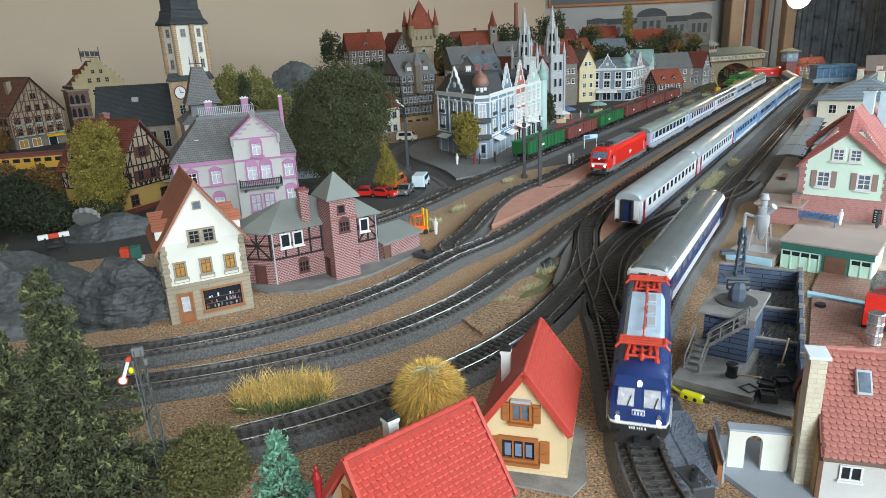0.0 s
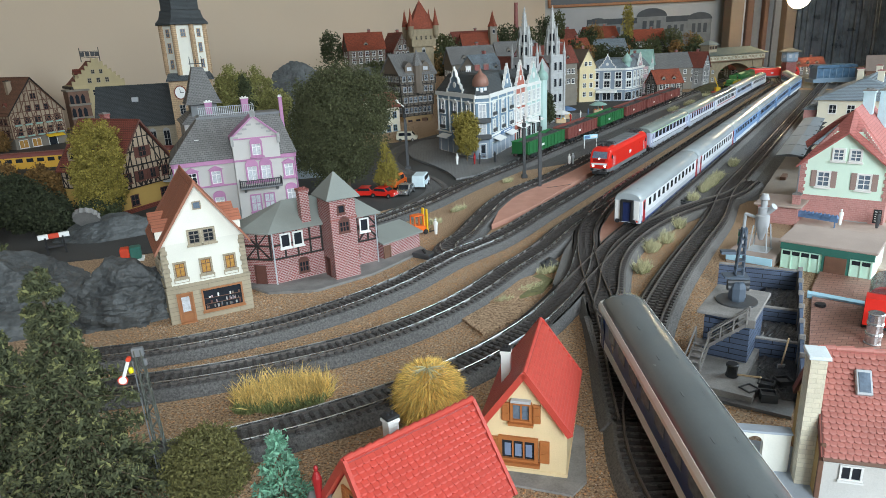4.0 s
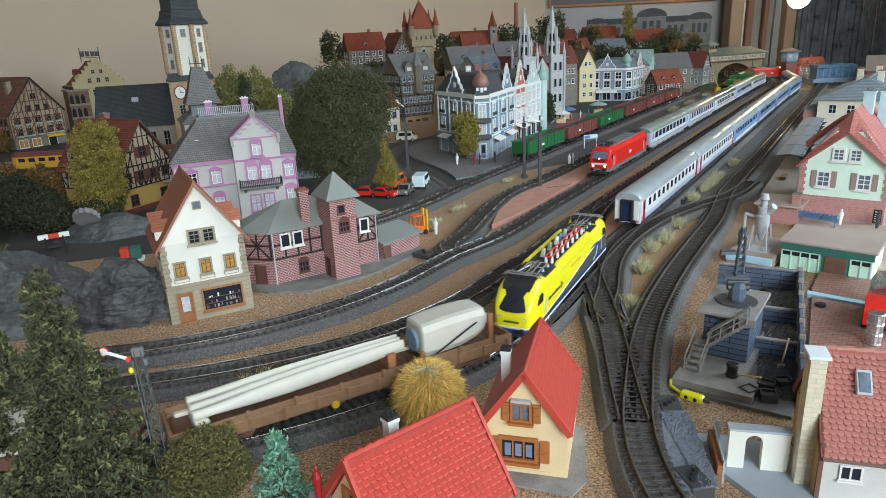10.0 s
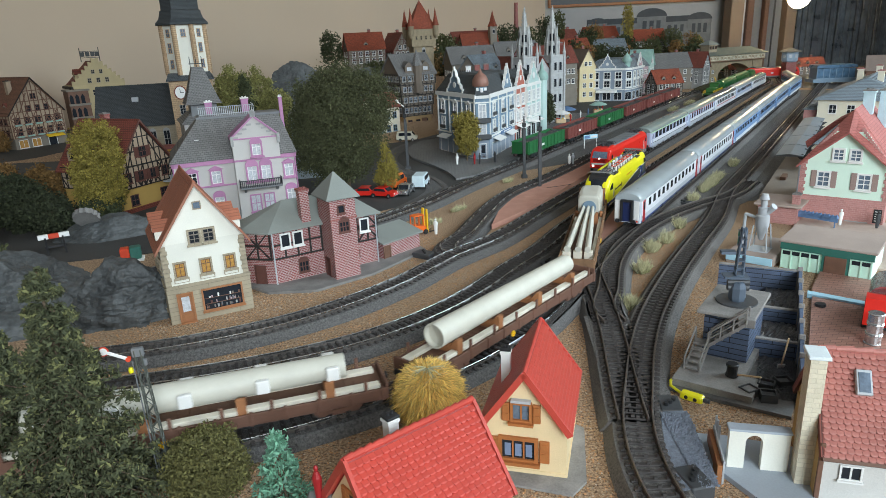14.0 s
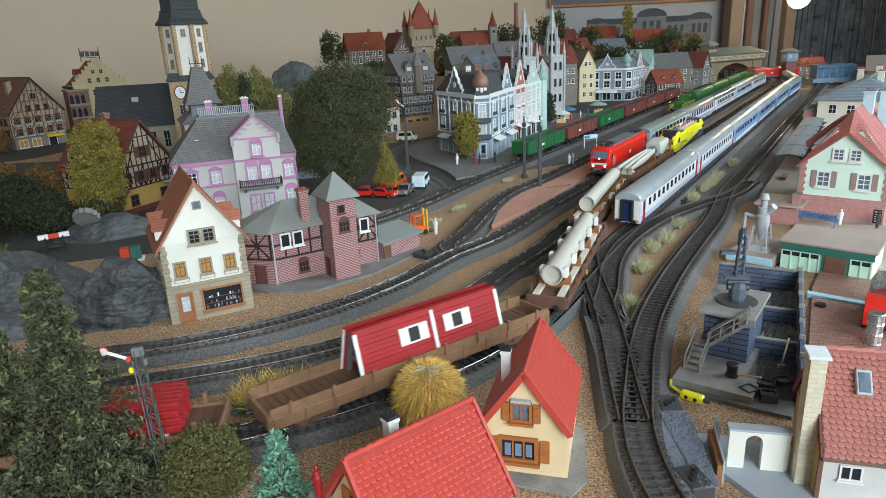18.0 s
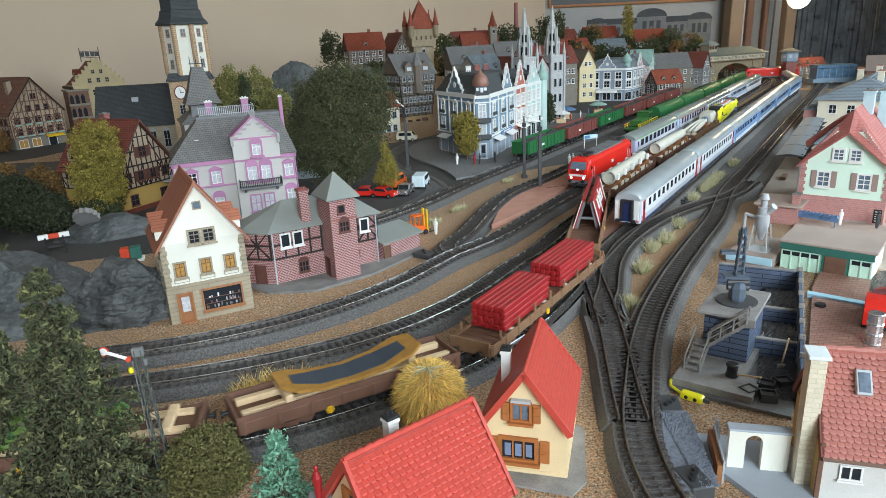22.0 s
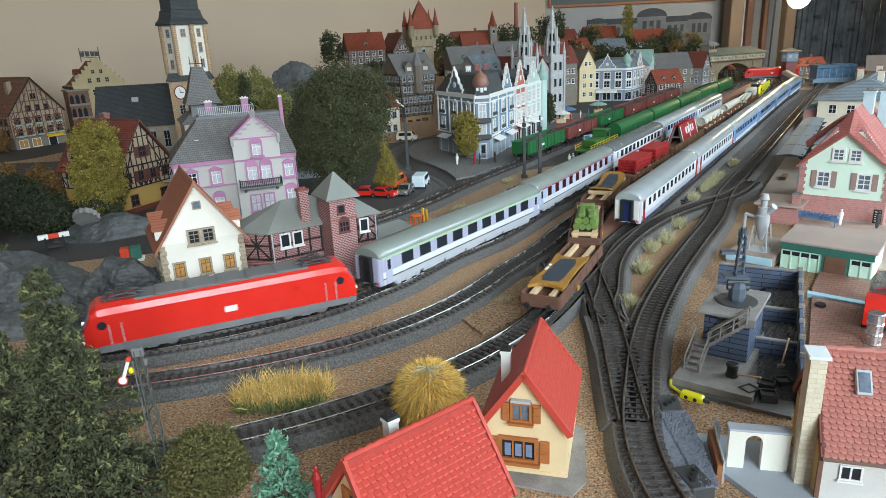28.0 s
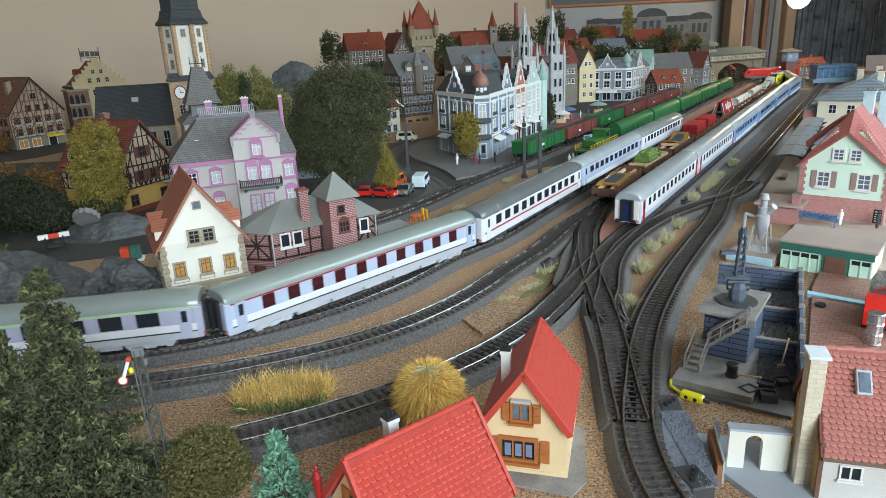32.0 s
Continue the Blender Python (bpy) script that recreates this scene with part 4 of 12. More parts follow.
    for q in (-0.0085, -0.0030):
        cyl(bar, (-0.0440, q, 0.0482), (0.0440, q, 0.0482), 0.0007, n=6)
    for x in (-0.044, -0.02, 0.004, 0.028, 0.044):
        cyl(bar, (x, -0.0085, 0.0482), (x, -0.0030, 0.0482), 0.0006, n=6)
    part("roof_conductor", bar, panto_red, c, "red roof conductor bar")
    for i in range(7):
        for q in (-0.0085, -0.0030):
            part("roof_insulator", cyl(B(), (-0.042 + i * 0.014, q, 0.0418), (-0.042 + i * 0.014, q, 0.0480), 0.0014, 0.0010, n=8), white, c)
    for i, (x, mm) in enumerate(((-0.030, lightgrey), (-0.012, silver), (0.006, white), (0.016, signblue), (0.030, lightgrey))):
        part("roof_apparatus", cyl(B(), (x, 0.0045, 0.0418), (x + 0.003, 0.0045, 0.0490), 0.0024, 0.0018, n=9), mm, c)
    part("underframe", bx(B(), -0.028, 0.028, -0.0135, 0.0135, 0.003, 0.0086, 0.001), black, c)
    for kid in [o_ for o_ in scene.collection.objects if o_.parent == c]:
        kid.matrix_basis = Matrix.Diagonal((1.065, 1, 1, 1)) @ kid.matrix_basis
    return c


def blue_loco(m):
    c = thing("electric_locomotive", "cobalt blue rounded electric locomotive with red pantographs", "locomotive", m)
    w = 0.0172
    def R(x, k, zs, zt, zb=0.0110):
        q = w * k
        return [(x, -q * 0.97, zb), (x, q * 0.97, zb), (x, q, 0.0150 if zs > 0.02 else zb + 0.002), (x, q * 0.985, zs), (x, q * 0.86, zs + (zt - zs) * 0.58), (x, q * 0.5, zt - 0.0006), (x, 0, zt), (x, -q * 0.5, zt - 0.0006), (x, -q * 0.86, zs + (zt - zs) * 0.58), (x, -q * 0.985, zs), (x, -q, 0.0150 if zs > 0.02 else zb + 0.002)]
    nose = [R(-0.0950, 0.80, 0.0245, 0.0264), R(-0.0942, 0.89, 0.0268, 0.0292), R(-0.0896, 0.96, 0.0325, 0.0384), R(-0.0872, 0.98, 0.0334, 0.0396), R(-0.0800, 1, 0.0342, 0.0420), R(-0.0720, 1, 0.0348, 0.0446)]
    mirror = [R(-r[0][0], r[3][1] / (w * 0.985), r[3][2], r[6][2]) for r in nose[::-1]]
    part("body", loft(B(), nose + mirror), cobalt, c, smooth=True)
    bm = B()
    loft(bm, [[(x, -a, 0.0415), (x, a, 0.0415), (x, b, z), (x, -b, z)] for x, a, b, z in ((-0.0400, 0.0120, 0.0105, 0.0440), (-0.0330, 0.0128, 0.0100, 0.0466), (0.0360, 0.0128, 0.0100, 0.0466), (0.0440, 0.0120, 0.0105, 0.0440))])
    part("roof_hatch", bm, mat("pale_blue_grey_hatch", (0.46, 0.58, 0.70), 0.45), c)
    bm = B()
    for x in (-0.020, 0.0, 0.020):
        bx(bm, x - 0.007, x + 0.007, 0.001, 0.007, 0.0466, 0.0480, 0.0004)
    part("roof_louvre", bm, lightgrey, c)
    for x in (-0.050, 0.058):
        pantograph(c, x, panto_red, "red folded pantograph", 0.0, 1.45)
    bm = B()
    cyl(bm, (-0.066, 0.0, 0.0495), (0.066, 0.0, 0.0495), 0.0005, n=6)
    for x in (-0.064, -0.03, 0.0, 0.03, 0.064):
        cyl(bm, (x, 0, 0.0435), (x, 0, 0.0495), 0.0013, 0.0008, n=6)
    part("roof_conductor", bm, panto_red, c)
    for s in (-1, 1):
        for q in (-0.0072, 0.0072):
            for name, e, d, mm in (("windscreen_frame", 0.0008, 0.0, cobalt), ("windscreen", 0.0, 0.0006, paleglass)):
                a, b, xb, xt = q - 0.0045 - e, q + 0.0045 + e, 0.0950 + d, 0.0905 + d
                bm = loft(B(), [[(s * xb, a, 0.0284 - e), (s * xb, b, 0.0284 - e), (s * 0.0900, b, 0.0284 - e), (s * 0.0900, a, 0.0284 - e)], [(s * xt, a * 0.96, 0.0370 + e), (s * xt, b * 0.96, 0.0370 + e), (s * 0.0850, b * 0.96, 0.0370 + e), (s * 0.0850, a * 0.96, 0.0370 + e)]])
                part(name, bm, mm, c)
            part("wiper", cyl(B(), (s * 0.0959, q + 0.001, 0.0284), (s * 0.0934, q + 0.003, 0.0339), 0.0003, n=5), black, c)
        part("brow", loft(B(), [[(s * 0.0912, -0.0140, 0.0376), (s * 0.0912, 0.0140, 0.0376), (s * 0.0912, 0.0138, 0.0386), (s * 0.0912, -0.0138, 0.0386)], [(s * 0.0840, -0.0160, 0.0370), (s * 0.0840, 0.0160, 0.0370), (s * 0.0840, 0.0130, 0.0410), (s * 0.0840, -0.0130, 0.0410)]]), cobalt, c)
        for q in (-0.0112, 0.0112):
            part("headlight", cyl(B(), (s * 0.0900, q, 0.0198), (s * 0.0960, q, 0.0198), 0.0014, n=10), head_glow if s > 0 else white, c)
            part("tail_lamp", cyl(B(), (s * 0.0900, q, 0.0232), (s * 0.0962, q, 0.0232), 0.0012, n=10), midgrey, c)
            for d in (0.082, 0.088):
                part("handrail", cyl(B(), (s * d, q * 1.58, 0.0140), (s * d, q * 1.58, 0.0290), 0.00035, n=5), lightgrey, c)
        part("headlight", cyl(B(), (s * 0.0885, 0, 0.0398), (s * 0.0912, 0, 0.0396), 0.0013, n=10), head_glow if s > 0 else white, c)
        bd = box_part("badge", c, white, s * 0.0954 - 0.0006, s * 0.0954 + 0.0006, -0.0036, 0.0036, 0.0230, 0.0264, 0.0002)
        part("badge_field", bx(B(), s * 0.0961 - 0.0002, s * 0.0961 + 0.0002, -0.0030, 0.0030, 0.0235, 0.0259), stripeblue, bd)
        for q in (-0.0017, 0.0, 0.0017):
            part("badge_bar", bx(B(), s * 0.0964 - 0.0002, s * 0.0964 + 0.0002, q - 0.0005, q + 0.0005, 0.0238, 0.0256), white, bd)
        for q in (-0.0042, -0.0030, -0.0018, 0.0, 0.0012, 0.0024, 0.0042):
            box_part("number_bar", c, white, s * 0.0956 - 0.0006, s * 0.0956 + 0.0006, q - 0.0004, q + 0.0004, 0.0142, 0.0156, 0.0001)
        box_part("plough", c, black, s * 0.0920 - 0.003, s * 0.0920 + 0.003, -0.0125, 0.0125, 0.0030, 0.0105, 0.0006)
        part("buffer_beam", loft(B(), [[(s * x, -q, 0.0100), (s * x, q, 0.0100), (s * x, q, 0.0164), (s * x, -q, 0.0164)] for x, q in ((0.0880, 0.0174), (0.0948, 0.0150), (0.0957, 0.0122))]), black, c)
        buffers(c, s * 0.0955, s)
        bogie(c, s * 0.052, 0.034, black, 0.0138, 0.0105)
    bm = B()
    loft(bm, [[(x, -q, 0.0166), (x, q, 0.0166), (x, q, 0.0180), (x, -q, 0.0180)] for x, q in ((-0.0958, 0.0126), (-0.0946, 0.0152), (-0.0896, 0.0171), (-0.080, 0.0176), (0.080, 0.0176), (0.0896, 0.0171), (0.0946, 0.0152), (0.0958, 0.0126))])
    part("white_waistline", bm, white, c)
    pm = cached("loco_side_window", lambda: bx(B(), -0.006, 0.006, -0.0004, 0.0004, 0.0255, 0.0315, 0.0002), blueglass)
    for x in (-0.062, -0.036, -0.012, 0.012, 0.036, 0.062):
        for o in (-0.01715, 0.01715):
            share("side_window", pm, c, pose(x, o, 0))
    bm = B()
    bx(bm, -0.026, 0.026, -0.0125, 0.0125, 0.004, 0.011, 0.001)
    part("underframe", bm, black, c)
    return c


def flat_wagon(name, label, length, material, group, stakes=True, walls=0.0):
    c = thing(name, label, "freight wagon", group=group)
    h = length / 2
    bm = B()
    bx(bm, -h, h, -0.0165, 0.0165, 0.0125, 0.0150, 0.0003)
    for i in range(int(length / 0.006)):
        x = -h + 0.003 + i * 0.006
        bx(bm, x, x + 0.0052, -0.0158, 0.0158, 0.0149, 0.0155)
    part("deck", bm, darkwood, c)
    for o in (-0.0168, 0.0168):
        bm = B()
        bx(bm, -h, h, o - 0.0008, o + 0.0008, 0.0095, 0.0172, 0.0003)
        n = int(length / 0.02)
        for i in range(n + 1):
            x = -h + 0.003 + (length - 0.006) * i / n
            bx(bm, x - 0.0011, x + 0.0011, o - 0.0014, o + 0.0014, 0.0092, 0.0180, 0.0003)
        part("side_sill", bm, material, c)
        if stakes:
            for i in range(8):
                x = -h + 0.014 + (length - 0.028) * i / 7
                box_part("stake", c, material, x - 0.0011, x + 0.0011, o - 0.0016, o - 0.0002, 0.0172, 0.0172 + (walls or 0.008), 0.0002)
        if walls:
            box_part("side_board", c, material, -h + 0.001, h - 0.001, o - 0.0004, o + 0.0004, 0.0172, 0.0172 + walls * 0.75)
    bm = B()
    prism(bm, [(-h * 0.55, 0.0095), (-h * 0.4, 0.0045), (h * 0.4, 0.0045), (h * 0.55, 0.0095)], -0.0040, 0.0040)
    for x in (-0.3 * h, 0.0, 0.28 * h):
        bx(bm, x - 0.008, x + 0.008, -0.013, 0.013, 0.0050, 0.0100, 0.0005)
    part("underframe", bm, black, c)
    for o in (-0.0182, 0.0182):
        wheel = part("brake_handwheel", lathe(B(), [(0.0018, -0.0004), (0.0025, -0.0004), (0.0025, 0.0004), (0.0018, 0.0004), (0.0018, -0.0004)], 16), amber, c)
        wheel.matrix_basis = pose(-0.02, o, 0.009, 90, 0, 0)
        part("spoke", bx(bx(B(), -0.0021, 0.0021, -0.0003, 0.0003, -0.0003, 0.0003), -0.0003, 0.0003, -0.0021, 0.0021, -0.0003, 0.0003), amber, wheel)
    for s in (-1, 1):
        buffers(c, s * h, s)
        bogie(c, s * (h - 0.032), 0.021, freightbrown)
        box_part("end_board", c, material, s * h - 0.0010, s * h + 0.0010, -0.0165, 0.0165, 0.0095, 0.0205, 0.0003)
    return c


def tube(parent, name, x0, x1, r0, r1, z, y=0.0, material=None, n=20, hollow=True, label=""):
    bm = B()
    ring = lambda x, r: [(x, y + r * math.cos(2 * math.pi * i / n), z + r * math.sin(2 * math.pi * i / n)) for i in range(n)]
    rings = [ring(x0 + 0.004, r0 * 0.86), ring(x0, r0 * 0.88), ring(x0, r0), ring(x0 + 0.003, r0)] + [ring(x0 + (x1 - x0) * k / 4, r0 + (r1 - r0) * k / 4) for k in (1, 2, 3)] + [ring(x1 - 0.003, r1), ring(x1, r1), ring(x1, r1 * 0.88), ring(x1 - 0.004, r1 * 0.86)]
    loft(bm, rings)
    return part(name, bm, material or tubewhite, parent, label, smooth=True)


def cradle(c, x, half=0.0155, top=0.027, material=None):
    bm = B()
    prism(bm, [(-half, 0.0155), (half, 0.0155), (half, top), (half - 0.0025, top), (half * 0.45, 0.0200), (-half * 0.45, 0.0200), (-half + 0.0025, top), (-half, top)], x - 0.0028, x + 0.0028, "x")
    return part("cradle", bm, material or freightbrown, c)


GOODS = "wagons of the long goods train"


def blade_wagon():
    c = flat_wagon("freight_wagon", "brown flat wagon carrying white turbine blades and nacelle", 0.236, wagonwood, GOODS, walls=0.006)
    for y, y1 in ((-0.0100, -0.0052), (-0.0008, 0.0), (0.0100, 0.0052)):
        rings = []
        for k in range(13):
            t = k / 12
            x = -0.104 + t * 0.140
            belly = math.sin(math.pi * min(1, max(0, (t - 0.10) / 1.0))) ** 0.9
            a, b = 0.0031 + 0.0034 * belly * (1 - 0.45 * t), 0.0031 * (1 - 0.45 * t) + 0.0006 * belly
            rings.append([(x, y + (y1 - y) * t + b * math.cos(q), 0.0255 + 0.0052 * t - 0.0010 * belly + a * math.sin(q)) for q in [2 * math.pi * i / 12 for i in range(12)]])
        part("turbine_blade", loft(B(), rings), tubewhite, c, smooth=True)
    for o in (-0.0105, 0.0, 0.0105):
        box_part("root_block", c, creambeam, -0.1040, -0.0960, o - 0.0042, o + 0.0042, 0.0156, 0.0230, 0.0006)
    cradle(c, 0.024, 0.0120, 0.029, wood)
    bm = B()

    def sec(x, q, z0, z1):
        return [(x, -q * 0.80, z0), (x, q * 0.80, z0), (x, q, z0 + 0.0045), (x, q, z1 - 0.0050), (x, q * 0.86, z1 - 0.0010), (x, q * 0.62, z1), (x, -q * 0.62, z1), (x, -q * 0.86, z1 - 0.0010), (x, -q, z1 - 0.0050), (x, -q, z0 + 0.0045)]
    loft(bm, [sec(0.0475, 0.0112, 0.0205, 0.0405), sec(0.0485, 0.0128, 0.0190, 0.0425), sec(0.0600, 0.0138, 0.0188, 0.0440), sec(0.0780, 0.0140, 0.0200, 0.0448), sec(0.0920, 0.0134, 0.0232, 0.0448), sec(0.0985, 0.0126, 0.0262, 0.0440), sec(0.0995, 0.0115, 0.0275, 0.0430)])
    part("nacelle", bm, tubewhite, c)
    part("hub_disc", cyl(B(), (0.0448, 0, 0.0290), (0.0470, 0, 0.0290), 0.0082, n=20), MATS["slate_blue_render"], c)
    bm = B()
    cyl(bm, (0.099, 0, 0.030), (0.108, 0, 0.030), 0.0040, 0.0036, n=14)
    part("hub_collar", bm, lightgrey, c)
    for x in (0.046, 0.1015):
        for o in (-0.0142, 0.0142):
            box_part("load_frame", c, wood, x - 0.0018, x + 0.0018, o - 0.0016, o + 0.0016, 0.0155, 0.0250 if x < 0.05 else 0.0400, 0.0003)
    bm = B()
    for o in (-1, 1):
        prism(bm, [(0.050, 0.0190), (0.0522, 0.0190), (0.0905, 0.0365), (0.0880, 0.0365)], o * 0.0155 - 0.0003, o * 0.0155 + 0.0003)
    part("strap", bm, black, c)
    for o in (-0.0138, 0.0138):
        box_part("load_beam", c, creambeam, -0.112, 0.112, o - 0.0018, o + 0.0018, 0.0156, 0.0182, 0.0003)
    return c


def tube_wagon(rib=False):
    c = flat_wagon("freight_wagon", "brown flat wagon carrying a white ribbed tower tube" if rib else "brown flat wagon carrying a white tower tube on pale beams", 0.232, freightbrown, GOODS)
    for o in (-0.0105, 0.0105):
        box_part("load_beam", c, creambeam, -0.112, 0.112, o - 0.0028, o + 0.0028, 0.0156, 0.0186, 0.0003)
    tube(c, "tower_tube", -0.092, 0.092, 0.0094, 0.0080, 0.0300)
    for x in (-0.080, -0.030, 0.026, 0.080):
        cradle(c, x, 0.0140, 0.0265, wood)
    if rib:
        for x in (-0.083, -0.045, -0.005, 0.04, 0.083):
            for o in (-1, 1):
                part("clamp_bolt", bx(B(), x - 0.004, x + 0.004, o * 0.0105 - 0.002, o * 0.0105 + 0.002, 0.0262, 0.0350, 0.0006), white, c)
    return c


def house_frame_wagon():
    c = flat_wagon("freight_wagon", "brown flat wagon with two red house wall frames and white windows", 0.232, wagonwood, GOODS, walls=0.009)
    x0, x1, z0, z1 = -0.050, 0.069, 0.0160, 0.0490
    for o in (-1, 1):
        lo, hi = o * 0.0150, o * 0.0055
        lean = lambda z: lo + (hi - lo) * (z - z0) / (z1 - z0)

        def slab(xa, xb, za, zb, d, back=0.0016):
            """A flat piece on the leaning wall, standing d proud of it."""
            return loft(B(), [[(xa, lean(z) + o * d, z), (xb, lean(z) + o * d, z), (xb, lean(z) - o * back, z), (xa, lean(z) - o * back, z)] for z in (za, zb)])
        # each wall is clad in boards with fine joints
        k = 11
        for i in range(k):
            za, zb = z0 + (z1 - z0) * i / k, z0 + (z1 - z0) * (i + 1) / k
            part("wall_board", slab(x0, x1, za + 0.0001, zb - 0.0001, 0.0002 * (i % 2)), cargored, c)
        part("top_rail", slab(x0 - 0.001, x1 + 0.001, z1, z1 + 0.0016, 0.0008, 0.0030), cargored, c)
        for x in (x0, 0.0108, x1):
            part("corner_strip", slab(x - 0.0014, x + 0.0014, z0, z1 - 0.0004, 0.0010, 0.0), white, c)
        for x in (-0.0060, 0.0310):
            zc = 0.0372
            part("window_hole", slab(x - 0.0042, x + 0.0042, zc - 0.0048, zc + 0.0048, 0.0006, 0.0), black, c)
            for q in (-1, 1):
                part("shutter", slab(x + q * 0.0079 - 0.0036, x + q * 0.0079 + 0.0036, zc - 0.0056, zc + 0.0056, 0.0013, 0.0), white, c)
                part("window_frame", slab(x - 0.0044, x + 0.0044, zc + q * 0.0052 - 0.0005, zc + q * 0.0052 + 0.0005, 0.0013, 0.0), white, c)
    for x in (-0.047, 0.010, 0.066):
        bm = B()
        for o in (-1, 1):
            prism(bm, [(o * 0.0135, 0.0156), (o * 0.0100, 0.0156), (o * 0.0020, 0.0470), (o * 0.0050, 0.0470)][::o], x - 0.0015, x + 0.0015, "x")
        bx(bm, x - 0.0014, x + 0.0014, -0.0085, 0.0085, 0.0270, 0.0295)
        part("support_frame", bm, midgrey, c)
    return c


def stack_wagon():
    c = flat_wagon("freight_wagon", "brown flat wagon with two stacks of red timber panels", 0.232, wagonwood, GOODS)
    for x in (-0.049, 0.054):
        for k in range(4):
            z = 0.0172 + k * 0.0049
            for j in range(6):
                y = -0.0145 + 0.00485 * j
                d = 0.0008 * ((j + k) % 2)
                box_part("stacked_plank", c, cargored, x - 0.0395 - d, x + 0.0395 + d, y + 0.0001, y + 0.0047, z, z + 0.0046, 0.0007)
        for q in (-0.03, 0.03):
            box_part("white_wedge", c, creambeam, x + q - 0.002, x + q + 0.002, -0.0168, 0.0168, 0.0156, 0.0172, 0.0003)
    return c


rustochre = mat("rusty_ochre_paint", (0.36, 0.16, 0.03), 0.6, var=0.4, scale=160, col2=(0.52, 0.27, 0.05))


def trough_wagon(level=False):
    c = flat_wagon("freight_wagon", "brown wagon with a flat ochre load and dark blue panel" if level else "brown wagon with a curved ochre load and dark blue panel", 0.152, freightbrown, GOODS, stakes=False, walls=0.0055)
    for o in (-0.0085, 0.0085):
        box_part("load_beam", c, palewood, -0.072, 0.072, o - 0.0022, o + 0.0022, 0.0156, 0.0200, 0.0003)
    panel = MATS["slate_blue_panel"] if "slate_blue_panel" in MATS else mat("slate_blue_panel", (0.040, 0.055, 0.075), 0.5)
    if level:
        edge = [(0.030, 0.0158), (0.0235, 0.0120), (0.0200, 0.0060), (0.0195, -0.0040), (0.023, -0.0105), (0.030, -0.0152), (0.018, -0.0160), (0.0, -0.0142), (-0.034, -0.0142), (-0.049, -0.0162), (-0.062, -0.0154), (-0.057, -0.0085), (-0.0545, 0.0), (-0.0560, 0.0080), (-0.063, 0.0150), (-0.049, 0.0162), (-0.025, 0.0140), (0.004, 0.0142), (0.020, 0.0162)]
        part("ochre_slab", prism(B(), edge, 0.0204, 0.0232, "z"), rustochre, c)
        part("blue_panel", prism(B(), [(0.012, 0.0072), (0.0135, -0.0066), (0.002, -0.0094), (-0.036, -0.0092), (-0.047, -0.0080), (-0.048, 0.0066), (-0.040, 0.0094), (-0.006, 0.0088)], 0.0230, 0.0237, "z"), panel, c)
        for x in (-0.010, -0.018, -0.022):
            box_part("paper_scrap", c, white, x, x + 0.003, 0.0108, 0.0130, 0.0230, 0.0242)
    else:
        prof = [(-0.048, 0.0285), (-0.038, 0.0250), (-0.022, 0.0215), (0.0, 0.0205), (0.022, 0.0225), (0.040, 0.0275), (0.050, 0.0300)]
        rings = [[(x, -w, z), (x, w, z), (x, w, z + 0.0022), (x, -w, z + 0.0022)] for (x, z), w in zip(prof, (0.010, 0.0160, 0.0148, 0.0140, 0.0148, 0.0160, 0.010))]
        part("ochre_slab", loft(B(), rings), rustochre, c)
        rings = [[(x, -w, z + 0.0015), (x, w, z + 0.0015), (x, w, z + 0.0027), (x, -w, z + 0.0027)] for (x, z), w in zip(prof[1:-1], (0.0060, 0.0095, 0.0090, 0.0095, 0.0065))]
        part("blue_panel", loft(B(), rings), panel, c)
    if not level:
        box_part("cross_beam", c, palewood, -0.046, -0.041, -0.0150, 0.0150, 0.0200, 0.0250, 0.0004)
        box_part("cross_beam", c, palewood, 0.038, 0.043, -0.0150, 0.0150, 0.0200, 0.0275, 0.0004)
    return c


